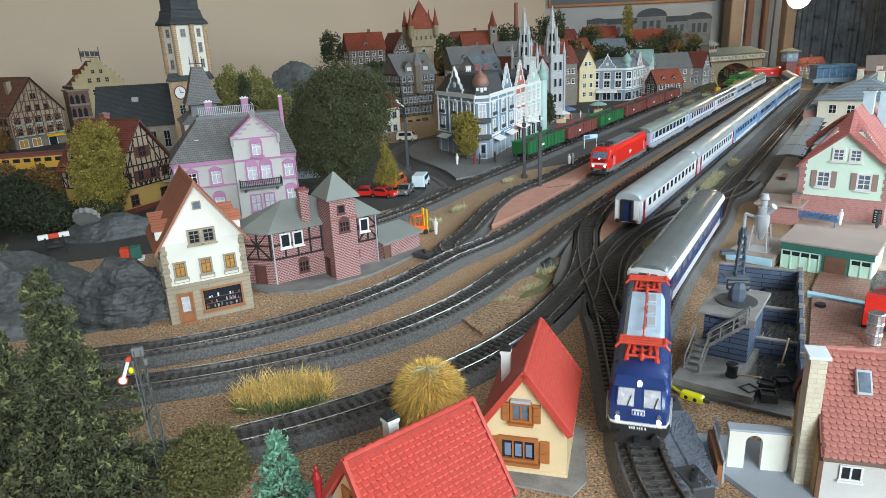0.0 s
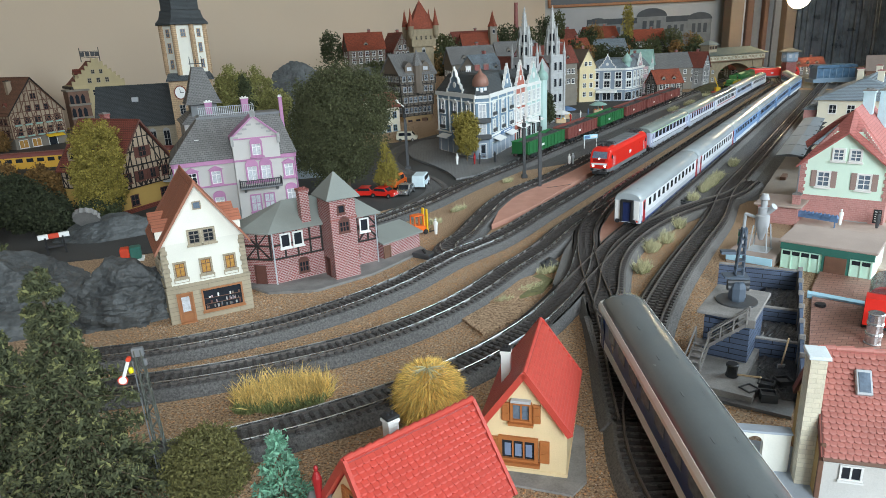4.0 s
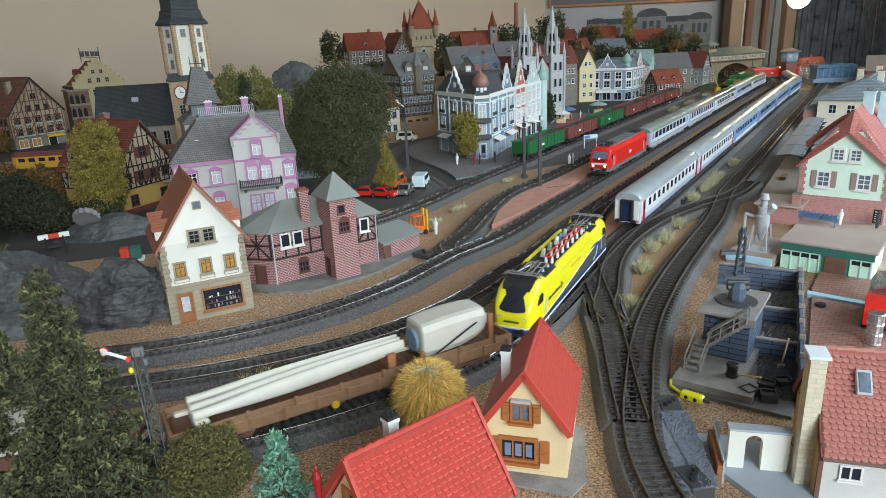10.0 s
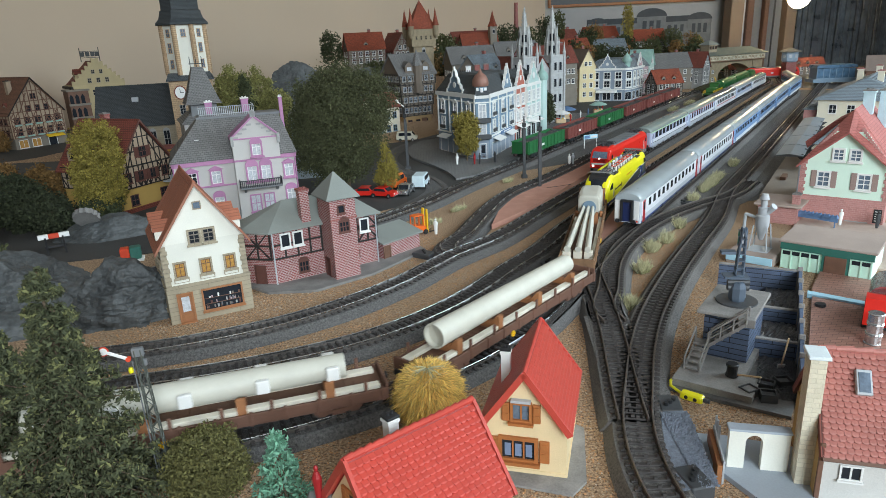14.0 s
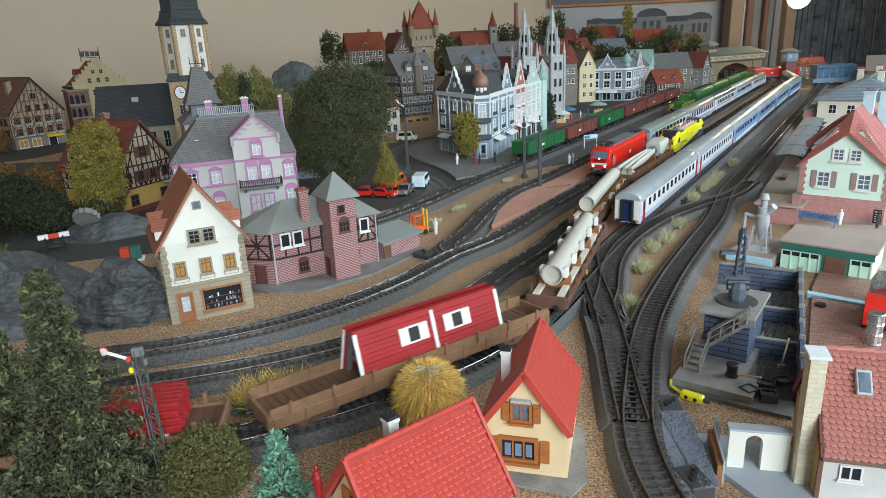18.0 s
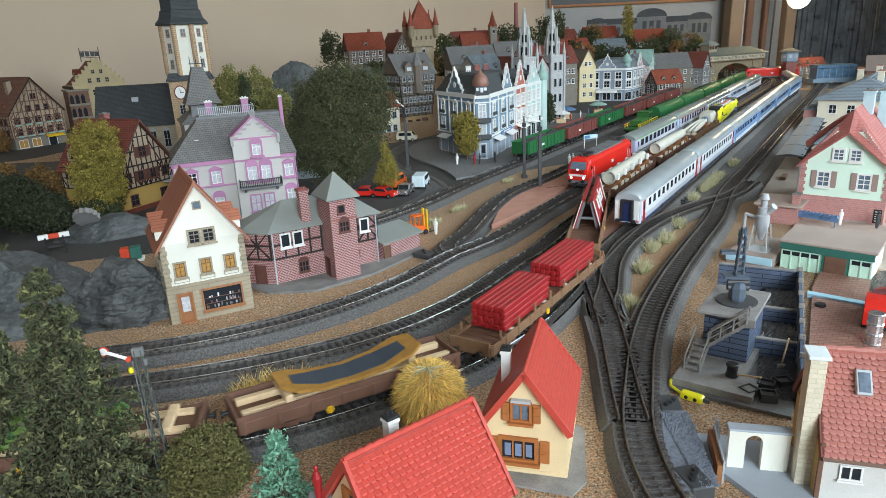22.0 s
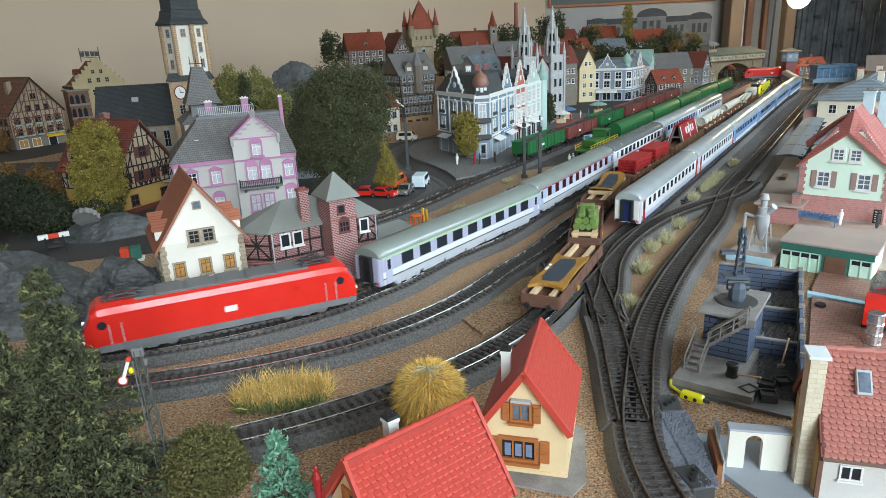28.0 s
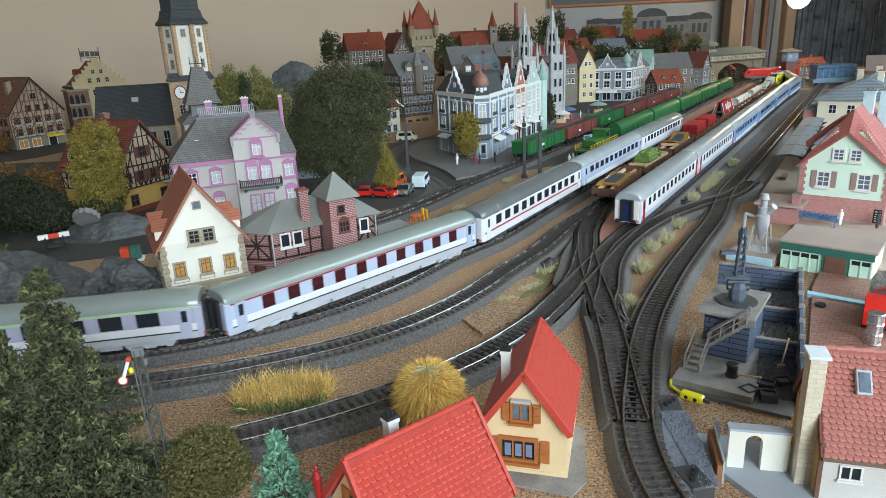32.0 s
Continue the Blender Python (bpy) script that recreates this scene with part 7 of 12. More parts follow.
# --- tall half-timbered corner house at the street
def street_house():
    w, d, hz = 0.142, 0.125, 0.098
    h = thing("half_timbered_house", "tall half-timbered house with brown roof and lit ground floor shop", "house", pose(-1.085, 1.835, 0.0, 0, 0, 60))
    walls(h, w, d, 0, 0.030, townstone)
    walls(h, w, d, 0.030, hz, shadeplaster, 0.002, "timbered_wall")
    gable_roof(h, w, d, hz, 0.085, "y", mat("brown_plain_tiles", (0.20, 0.095, 0.06), 0.75, var=0.25, bump=0.5, pattern={"w": 0.004, "h": 0.003, "m": 0.0003, "mortar": (0.12, 0.06, 0.04), "roof": True}), shadeplaster, 0.007, verge=timber)
    F, L, R = (side_of(s, w, d) @ pose(0, -0.0021, 0) for s in "FLR")
    beams(h, F, w, 0.031, 0.0975, 4, 12, darkwood, apex=0.080, seed=21, diag=True, t=0.0022)
    beams(h, L, d, 0.031, 0.0975, 4, 9, darkwood, seed=22, t=0.0022)
    for z in (0.038, 0.068):
        for u in (-0.055, -0.028, 0.0, 0.028, 0.055):
            window(h, F, u, z, 0.014, 0.015, redtimber, glass, 2, 2)
            window(h, L, u * 0.8, z, 0.011, 0.014, redtimber, glass, 2, 2)
        for u in (-0.055, -0.028, 0.0, 0.028, 0.055):
            fb_ = part("flower_box", bx(B(), u - 0.009, u + 0.009, -0.005, -0.001, z - 0.006, z - 0.002, 0.0004), patina, h)
            fb_.matrix_basis = F.copy()
    for u in (-0.02, 0.005, 0.03):
        window(h, F, u, 0.098, 0.012, 0.014, redtimber, glass, 2, 2)
    window(h, F, 0.0, 0.130, 0.012, 0.012, redtimber, glass, 2, 2)
    F0 = side_of("F", w, d)
    for u in (-0.05, -0.015):
        window(h, F0, u, 0.004, 0.022, 0.020, white, litglass, 2, 1)
    door(h, F0, 0.03, 0.0, 0.022, 0.024, white, glass)
    a = part("awning", prism(B(), [(0.0, 0.030), (-0.014, 0.024), (-0.014, 0.026), (0.0, 0.032)], 0.012, 0.060, "x"), amber, h)
    chimney(h, -0.03, 0.05, 0.11, 0.178, 0.006, shadeplaster, timber)
    for y in (0.03, 0.07):
        dormer(h, 0, 0, 0, 0.016, 0.008, 0.03, shadeplaster, darkredroof, m=pose(-0.062, y, 0.105, 0, 0, -90))
    return h


oldyellow = mat("dull_yellow_render", (0.42, 0.335, 0.185), 0.75, var=0.15, scale=40, bump=0.2)


def stepped_house():
    w, d, hz = 0.145, 0.120, 0.100
    h = thing("stepped_gable_house", "yellow house with stepped gable and brown roof", "house", pose(-1.005, 2.05, 0.0485, 0, 0, 38))
    walls(h, w, d, -0.0485, hz, oldyellow)
    bm = B()
    n = 7
    for k in range(n):
        a = w / 2 * (1 - k / n)
        bx(bm, -a, a, 0, 0.004, hz + k * 0.0105, hz + (k + 1) * 0.0105)
        for s in (-1, 1):
            bx(bm, s * a - s * 0.006 if s > 0 else -a, s * a if s > 0 else -a + 0.006, -0.001, 0.005, hz + (k + 1) * 0.0105, hz + (k + 1) * 0.0105 + 0.002)
    part("stepped_gable", bm, oldyellow, h)
    gable_roof(h, w * 0.96, d, hz - 0.004, 0.068, "y", darkredroof, None, 0.003, y0=0.004)
    F, L = side_of("F", w, d), side_of("L", w, d)
    grid_windows(h, F, w, (0.035, 0.070), 4, 0.010, 0.014, sandstone, glass, 0.012)
    grid_windows(h, F, w * 0.5, (0.106,), 3, 0.009, 0.012, sandstone, glass)
    grid_windows(h, F, w * 0.3, (0.132,), 2, 0.008, 0.010, sandstone, glass)
    grid_windows(h, L, d, (0.035, 0.070), 5, 0.010, 0.016, timber, glass, 0.008)
    band(h, L, d, 0.055, 0.062, timber, 0.006, "gallery")
    band(h, L, d, 0.090, 0.097, timber, 0.006, "gallery")
    dormer(h, 0, 0, 0, 0.03, 0.015, 0.05, oldyellow, darkredroof, m=pose(-0.052, 0.06, 0.115, 0, 0, -90))
    bay = part("gallery_bay", bx(B(), -w / 2 - 0.020, -w / 2 + 0.035, -0.020, 0.05, -0.0485, 0.085), darkwood, h)
    for z in (0.012, 0.050):
        for u in (-0.085, -0.070, -0.055):
            part("gallery_arch", prism(B(), [(u - 0.005, z), (u + 0.005, z), (u + 0.005, z + 0.020), (u, z + 0.027), (u - 0.005, z + 0.020)], -0.0210, -0.0196), glass, bay)
        part("gallery_rail", bx(B(), -w / 2 - 0.022, -w / 2 + 0.037, -0.0225, -0.0196, z - 0.006, z, 0.0004), townstone, bay)
    part("gallery_cornice", bx(B(), -w / 2 - 0.024, -w / 2 + 0.039, -0.024, 0.05, 0.085, 0.090, 0.0006), townstone, bay)
    bm = B()
    for s in (-0.026, 0.026):
        cyl(bm, (s, 0.05, 0.165), (s, 0.05, 0.205), 0.0012, n=5)
    for x in (-0.02, -0.006, 0.008, 0.02):
        bx(bm, x - 0.0055, x + 0.0055, 0.0495, 0.0505, 0.180, 0.193)
    bx(bm, -0.026, 0.026, 0.0495, 0.0505, 0.194, 0.1955)
    bx(bm, -0.026, 0.026, 0.0495, 0.0505, 0.176, 0.1775)
    part("roof_sign", bm, black, h)
    return h


# --- church tower and nave
ochrestone = mat("ochre_stone", (0.34, 0.23, 0.11), 0.8, var=0.2, scale=60, bump=0.3)


def church():
    h = thing("church_tower", "white church tower with brown stone corners and dark bell roof", "church tower", pose(-0.525, 1.47, 0, 0, 0, 18) @ Matrix.Diagonal((0.85, 0.85, 1, 1)))
    r = 0.054
    octo = lambda k, z: [(k * r * math.cos(math.pi / 8 + math.pi * i / 4) / math.cos(math.pi / 8), 0.05 + k * r * math.sin(math.pi / 8 + math.pi * i / 4) / math.cos(math.pi / 8), z) for i in range(8)]
    part("lower_wall", bx(B(), -0.052, 0.052, 0, 0.10, 0, 0.176), brownstone, h)
    bm = B()
    loft(bm, [[(-0.058, -0.006, 0.174), (0.058, -0.006, 0.174), (0.058, 0.106, 0.174), (-0.058, 0.106, 0.174)], [(-0.050, 0.002, 0.190), (0.050, 0.002, 0.190), (0.050, 0.098, 0.190), (-0.050, 0.098, 0.190)]])
    part("skirt_roof", bm, darkslate, h)
    part("upper_wall", loft(B(), [octo(0.94, 0.185), octo(0.94, 0.290)]), warmwhite, h)
    for i in range(8):
        a = math.pi / 8 + math.pi * i / 4
        x, y = 0.94 * r * math.cos(a) / math.cos(math.pi / 8), 0.05 + 0.94 * r * math.sin(a) / math.cos(math.pi / 8)
        part("corner_strip", cyl(B(), (x, y, 0.186), (x, y, 0.290), 0.0062, n=8), brownstone, h)
    for i in range(8):
        a = -math.pi / 2 + math.pi * i / 4
        m = Matrix.Translation((0.94 * r * math.cos(a), 0.05 + 0.94 * r * math.sin(a), 0)) @ Matrix.Rotation(a + math.pi / 2, 4, "Z")
        for z, hh in ((0.200, 0.016), (0.232, 0.018), (0.264, 0.014)):
            if i != 0 or z > 0.25:
                window(h, m, 0, z, 0.010, hh, brownstone, blueglass, 2, 2)
    part("bell_roof", loft(B(), [octo(1.16, 0.288), octo(1.14, 0.292), octo(0.98, 0.300), octo(0.90, 0.312), octo(0.90, 0.316), octo(0.82, 0.318), octo(0.82, 0.340), octo(0.98, 0.342), octo(0.7, 0.37), octo(0.3, 0.40)]), darkslate, h)
    for u, m in ((-0.028, side_of("F", 0.104, 0.10)),):
        bm = B()
        cyl(bm, (u, -0.0012, 0.150), (u, 0.0008, 0.150), 0.0125, n=24)
        ck = part("clock_face", bm, white, h)
        bm = B()
        bmr = B()
        for i in range(24):
            a0, a1 = 2 * math.pi * i / 24, 2 * math.pi * (i + 1) / 24
            prism(bmr, [(u + 0.0125 * math.cos(a0), 0.150 + 0.0125 * math.sin(a0)), (u + 0.0148 * math.cos(a0), 0.150 + 0.0148 * math.sin(a0)), (u + 0.0148 * math.cos(a1), 0.150 + 0.0148 * math.sin(a1)), (u + 0.0125 * math.cos(a1), 0.150 + 0.0125 * math.sin(a1))], -0.002, 0.0008)
        part("clock_ring", bmr, darkredroof, ck)
        bx(bm, u - 0.0006, u + 0.0006, -0.0018, -0.0012, 0.150, 0.158)
        bx(bm, u, u + 0.008, -0.0018, -0.0012, 0.1494, 0.1506)
        part("clock_pointer", bm, black, ck)
        window(h, m, u, 0.105, 0.012, 0.018, stonegrey, glass, 2, 3)
    n = thing("church_nave", "long church nave under a dark slate roof", "church", pose(-0.668, 1.50, 0, 0, 0, 12))
    walls(n, 0.165, 0.13, 0, 0.085, sandstone)
    gable_roof(n, 0.165, 0.13, 0.085, 0.078, "x", darkslate, ochrestone, 0.006)
    grid_windows(n, side_of("F", 0.165, 0.13), 0.165, (0.03,), 5, 0.012, 0.035, stonegrey, glass, 0.01, top="arch")
    box_part("roof_hatch", n, lightgrey, -0.01, 0.004, 0.03, 0.04, 0.130, 0.140, 0.0006)
    box_part("roof_hatch", n, palewood, 0.070, 0.078, 0.055, 0.062, 0.160, 0.172, 0.0006)
    c = thing("stair_turret_house", "grey house with steep slate turret and iron cresting", "house", pose(-0.395, 1.190, 0, 0, 0, 25))
    walls(c, 0.10, 0.09, 0, 0.115, lilacgrey)
    bm = B()
    q = lambda a, z: [(-0.012 - a, 0.03 - a, z), (-0.012 + a, 0.03 - a, z), (-0.012 + a, 0.03 + a, z), (-0.012 - a, 0.03 + a, z)]
    loft(bm, [q(0.031, 0.146), q(0.029, 0.149), q(0.021, 0.170), q(0.010, 0.206), q(0.009, 0.208)])
    part("turret_roof", bm, slateroof, c)
    hip_roof(c, 0.10, 0.09, 0.115, 0.016, slateroof, 0.004, 0.07, 0.06)
    part("turret_wall", bx(B(), -0.034, 0.010, 0.008, 0.052, 0.116, 0.1462), midgrey, c)
    bm = B()
    for x in (-0.022, -0.012, -0.002):
        cyl(bm, (x, 0.03, 0.207), (x, 0.03, 0.226), 0.0007, n=5)
    bx(bm, -0.024, 0.0, 0.0295, 0.0305, 0.213, 0.2145)
    part("iron_cresting", bm, black, c)
    window(c, side_of("F", 0.10, 0.09), -0.012, 0.100, 0.014, 0.020, white, paleglass, 2, 2)
    grid_windows(c, side_of("F", 0.10, 0.09), 0.10, (0.03, 0.065), 3, 0.012, 0.018, mauve, glass, 0.01)


def poly_house(name, label, pts, hz, wall_m, roof_m, rise, inset, origin):
    """A corner building on a polygon of (x, y), walked so that each face is seen from its left end to its right."""
    ox, oy = origin
    h = thing(name, label, "building", pose(ox, oy, 0))
    p = [(x - ox, y - oy) for x, y in pts]
    part("wall", prism(B(), p, 0, hz, "z"), wall_m, h)
    cx, cy = sum(x for x, _ in p) / len(p), sum(y for _, y in p) / len(p)
    ins = [(cx + (x - cx) * (1 - inset), cy + (y - cy) * (1 - inset)) for x, y in p]
    out = [(cx + (x - cx) * 1.03, cy + (y - cy) * 1.03) for x, y in p]
    top = [(cx + (x - cx) * (1 - inset * 1.5), cy + (y - cy) * (1 - inset * 1.5)) for x, y in p]
    bm = B()
    loft(bm, [[(x, y, hz) for x, y in out], [(x, y, hz + 0.002) for x, y in out], [(x, y, hz + rise) for x, y in ins], [(x, y, hz + rise * 1.1) for x, y in top]])
    part("roof", bm, roof_m, h)
    faces = []
    for a, b in zip(p, p[1:] + p[:1]):
        L = math.hypot(b[0] - a[0], b[1] - a[1])
        m = Matrix.Translation(((a[0] + b[0]) / 2, (a[1] + b[1]) / 2, 0)) @ Matrix.Rotation(math.atan2(b[1] - a[1], b[0] - a[0]), 4, "Z")
        faces.append((m, L))
    return h, faces


def fancy_gable(h, m, u, z, w, hh, wall_m):
    """A scrolled baroque gable with white edging and a finial."""
    prof = [(0.5, 0), (0.5, 0.16), (0.40, 0.20), (0.36, 0.36), (0.25, 0.42), (0.23, 0.62), (0.12, 0.70), (0.10, 0.88), (0.04, 0.96), (0.0, 1.0)]
    poly = [(-a * w, b * hh) for a, b in prof] + [(a * w, b * hh) for a, b in prof[::-1][1:]]
    g = part("gable", prism(B(), [(x, z_) for x, z_ in poly], -0.0005, 0.003), wall_m, h)
    g.matrix_basis = m @ pose(u, 0, z)
    bm = B()
    for s in (-1, 1):
        for (a, b), (c, d) in zip(prof[:-1], prof[1:]):
            prism(bm, [(s * a * w - s * 0.0022, b * hh), (s * a * w + s * 0.0010, b * hh), (s * c * w + s * 0.0010, d * hh + 0.001), (s * c * w - s * 0.0022, d * hh + 0.001)], -0.0024, 0.0034)
    bx(bm, -0.0015, 0.0015, -0.002, 0.002, hh, hh + 0.006)
    cyl(bm, (0, -0.0018, hh * 0.35), (0, 0.0005, hh * 0.35), w * 0.09, n=8)
    bx(bm, -w * 0.5, w * 0.5, -0.002, 0.0005, 0, 0.002)
    part("gable_edging", bm, white, g)
    return g


def awning(h, m, u, z, w, material):
    a = part("awning", prism(B(), [(0.0, z + 0.006), (-0.016, z), (-0.016, z + 0.0012), (0.0, z + 0.0075)], u - w / 2, u + w / 2, "x"), material, h)
    a.matrix_basis = m.copy()
    return a


def corner_block():
    pts = [(0.003, 1.447), (0.076, 1.303), (0.102, 1.306), (0.170, 1.468), (0.10, 1.56)]
    h, f = poly_house("corner_building", "slate blue corner building with white stucco gables and copper dome", pts, 0.128, bluewall, darkslate, 0.036, 0.30, (0.09, 1.40))
    (ml, ll), (mc, lc), (mr, lr) = f[0], f[1], f[2]
    for m, L in f[:3]:
        band(h, m, L, 0.122, 0.130, white, 0.003)
        band(h, m, L, 0.046, 0.049, white, 0.002, "string_course")
        band(h, m, L, 0.113, 0.1155, white, 0.0014, "string_course")
        band(h, m, L, 0.0, 0.004, stonegrey, 0.002, "plinth")
        part("shop_front_wall", bx(B(), -L / 2 + 0.001, L / 2 - 0.001, -0.0008, 0.0002, 0.004, 0.044), palebluewall, h).matrix_basis = m.copy()
    for m, L, n in ((ml, ll, 3), (mr, lr, 3)):
        for i in range(n + 1):
            u = -L / 2 + L * i / n
            u = max(-L / 2 + 0.004, min(L / 2 - 0.004, u))
            pl = part("pilaster", bx(B(), u - 0.0018, u + 0.0018, -0.0022, 0.0003, 0.049, 0.122, 0.0004), white, h)
            pl.matrix_basis = m.copy()
        for z in (0.056, 0.088):
            for i in range(n):
                u = -L / 2 + L * (i + 0.5) / n
                window(h, m, u, z, 0.013, 0.021, white, blueglass, 2, 3, surround=0.0022, proud=0.0020, top="pediment" if z > 0.08 else "")
                b_ = part("balcony_rail", bx(B(), u - 0.010, u + 0.010, -0.005, -0.002, z - 0.002, z + 0.005, 0.0005), darkgrey, h)
                b_.matrix_basis = m.copy()
        for i in range(n):
            u = -L / 2 + L * (i + 0.5) / n
            window(h, m, u, 0.006, 0.030, 0.026, white, glass, 3, 1, surround=0.002)
        awning(h, m, L * 0.22, 0.036, L * 0.30, white)
        awning(h, m, -L * 0.25, 0.036, L * 0.26, white)
        sg = part("shop_sign", bx(B(), -L * 0.1, L * 0.34, -0.003, 0.0003, 0.0425, 0.0485), signblue, h)
        sg.matrix_basis = m.copy()
        bars = part("shop_sign_lettering_bars", bx(bx(B(), L * 0.0, L * 0.10, -0.0034, -0.0029, 0.0443, 0.0467), L * 0.13, L * 0.26, -0.0034, -0.0029, 0.0443, 0.0467), white, sg)
    fancy_gable(h, ml, 0.0, 0.129, 0.066, 0.046, bluewall)
    fancy_gable(h, mr, 0.035, 0.129, 0.058, 0.046, bluewall)
    # corner bay with balconies and dome
    for z in (0.052, 0.084):
        window(h, mc, 0, z, 0.012, 0.026, white, paleglass, 2, 2, surround=0.002)
        part("corner_balcony", bx(B(), -0.015, 0.015, -0.013, -0.001, z - 0.008, z + 0.001, 0.001), darkgrey, h).matrix_basis = mc.copy()
    door(h, mc, 0, 0.004, 0.012, 0.030, white, redtimber, glass)
    bm = B()
    lathe(bm, [(0.0120, 0.128), (0.0120, 0.144), (0.0155, 0.145), (0.0165, 0.150), (0.0155, 0.157), (0.0110, 0.165), (0.0045, 0.170), (0.0014, 0.177), (0.0003, 0.184)], 12)
    dm = part("corner_dome", bm, copper, h, smooth=True)
    dm.matrix_basis = mc @ pose(0, 0.014, 0)
    part("dome_drum", lathe(B(), [(0.0128, 0.1295), (0.0128, 0.1435)], 8), bluewall, dm)
    for k in (-1, 0, 1):
        part("drum_pane", bx(B(), k * 0.008 - 0.0025, k * 0.008 + 0.0025, -0.0136 + abs(k) * 0.0035, -0.0105, 0.132, 0.142), white, dm)
    for x, y in ((-0.02, 0.02), (0.02, 0.06), (0.0, 0.05)):
        chimney(h, x, y, 0.155, 0.180, 0.005, white if x < 0 else brickplain)
    bm = B()
    for k in range(8):
        t = k / 7
        cyl(bm, (-0.045 + 0.03 * t, 0.045 - 0.07 * t, 0.164), (-0.045 + 0.03 * t, 0.045 - 0.07 * t, 0.172), 0.0008, n=5)
    part("roof_cresting", bm, black, h)
    # salmon and aqua neighbours
    def terrace(name, label, a, b, hz, wall_m, n, depth=0.09, roof_m=darkslate, gable=True):
        L = math.hypot(b[0] - a[0], b[1] - a[1])
        t = thing(name, label, "building", pose((a[0] + b[0]) / 2, (a[1] + b[1]) / 2, 0, 0, 0, math.degrees(math.atan2(b[1] - a[1], b[0] - a[0]))))
        walls(t, L, depth, 0, hz, wall_m)
        gable_roof(t, L, depth, hz, 0.032, "x", roof_m, wall_m, 0.002)
        F = Matrix()
        band(t, F, L, hz - 0.005, hz + 0.001, white, 0.003)
        band(t, F, L, 0.045, 0.048, white, 0.002, "string_course")
        grid_windows(t, F, L, (0.054, 0.087), n, min(0.020, L / n * 0.5), 0.022, white, paleglass, 0.002, cols=2, rows=3, surround=0.002, proud=0.0018)
        grid_windows(t, F, L, (0.006,), n, min(0.028, L / n * 0.7), 0.027, white, glass, 0.002, cols=2, rows=1)
        if gable:
            fancy_gable(t, F, 0, hz, L * 0.8, 0.050, wall_m)
        awning(t, F, 0, 0.036, L * 0.7, white)
        for i in range(n + 1):
            u = max(-L / 2 + 0.002, min(L / 2 - 0.002, -L / 2 + L * i / n))
            box_part("pilaster", t, white, u - 0.002, u + 0.002, -0.002, 0.0003, 0.048, hz - 0.005)
        return t
    terrace("terrace_house", "salmon red terrace house with white ornate gable", (0.173, 1.476), (0.205, 1.548), 0.127, salmonwall, 2)
    terrace("terrace_house", "pale aqua terrace house with ornate gable and green turret", (0.207, 1.553), (0.256, 1.658), 0.125, aquawall, 3)
    t = thing("corner_turret", "pale aqua corner turret with patina dome", "turret", pose(0.262, 1.668, 0))
    part("turret_wall", lathe(B(), [(0.013, 0), (0.013, 0.128)], 8), aquawall, t)
    part("turret_dome", lathe(B(), [(0.015, 0.127), (0.016, 0.134), (0.013, 0.142), (0.006, 0.150), (0.0045, 0.154), (0.0045, 0.160), (0.002, 0.165), (0.0004, 0.176)], 10), patina, t, smooth=True)
    return h


whitestone = mat("whitish_stone", (0.42, 0.42, 0.41), 0.8, var=0.2, scale=120, bump=0.4)


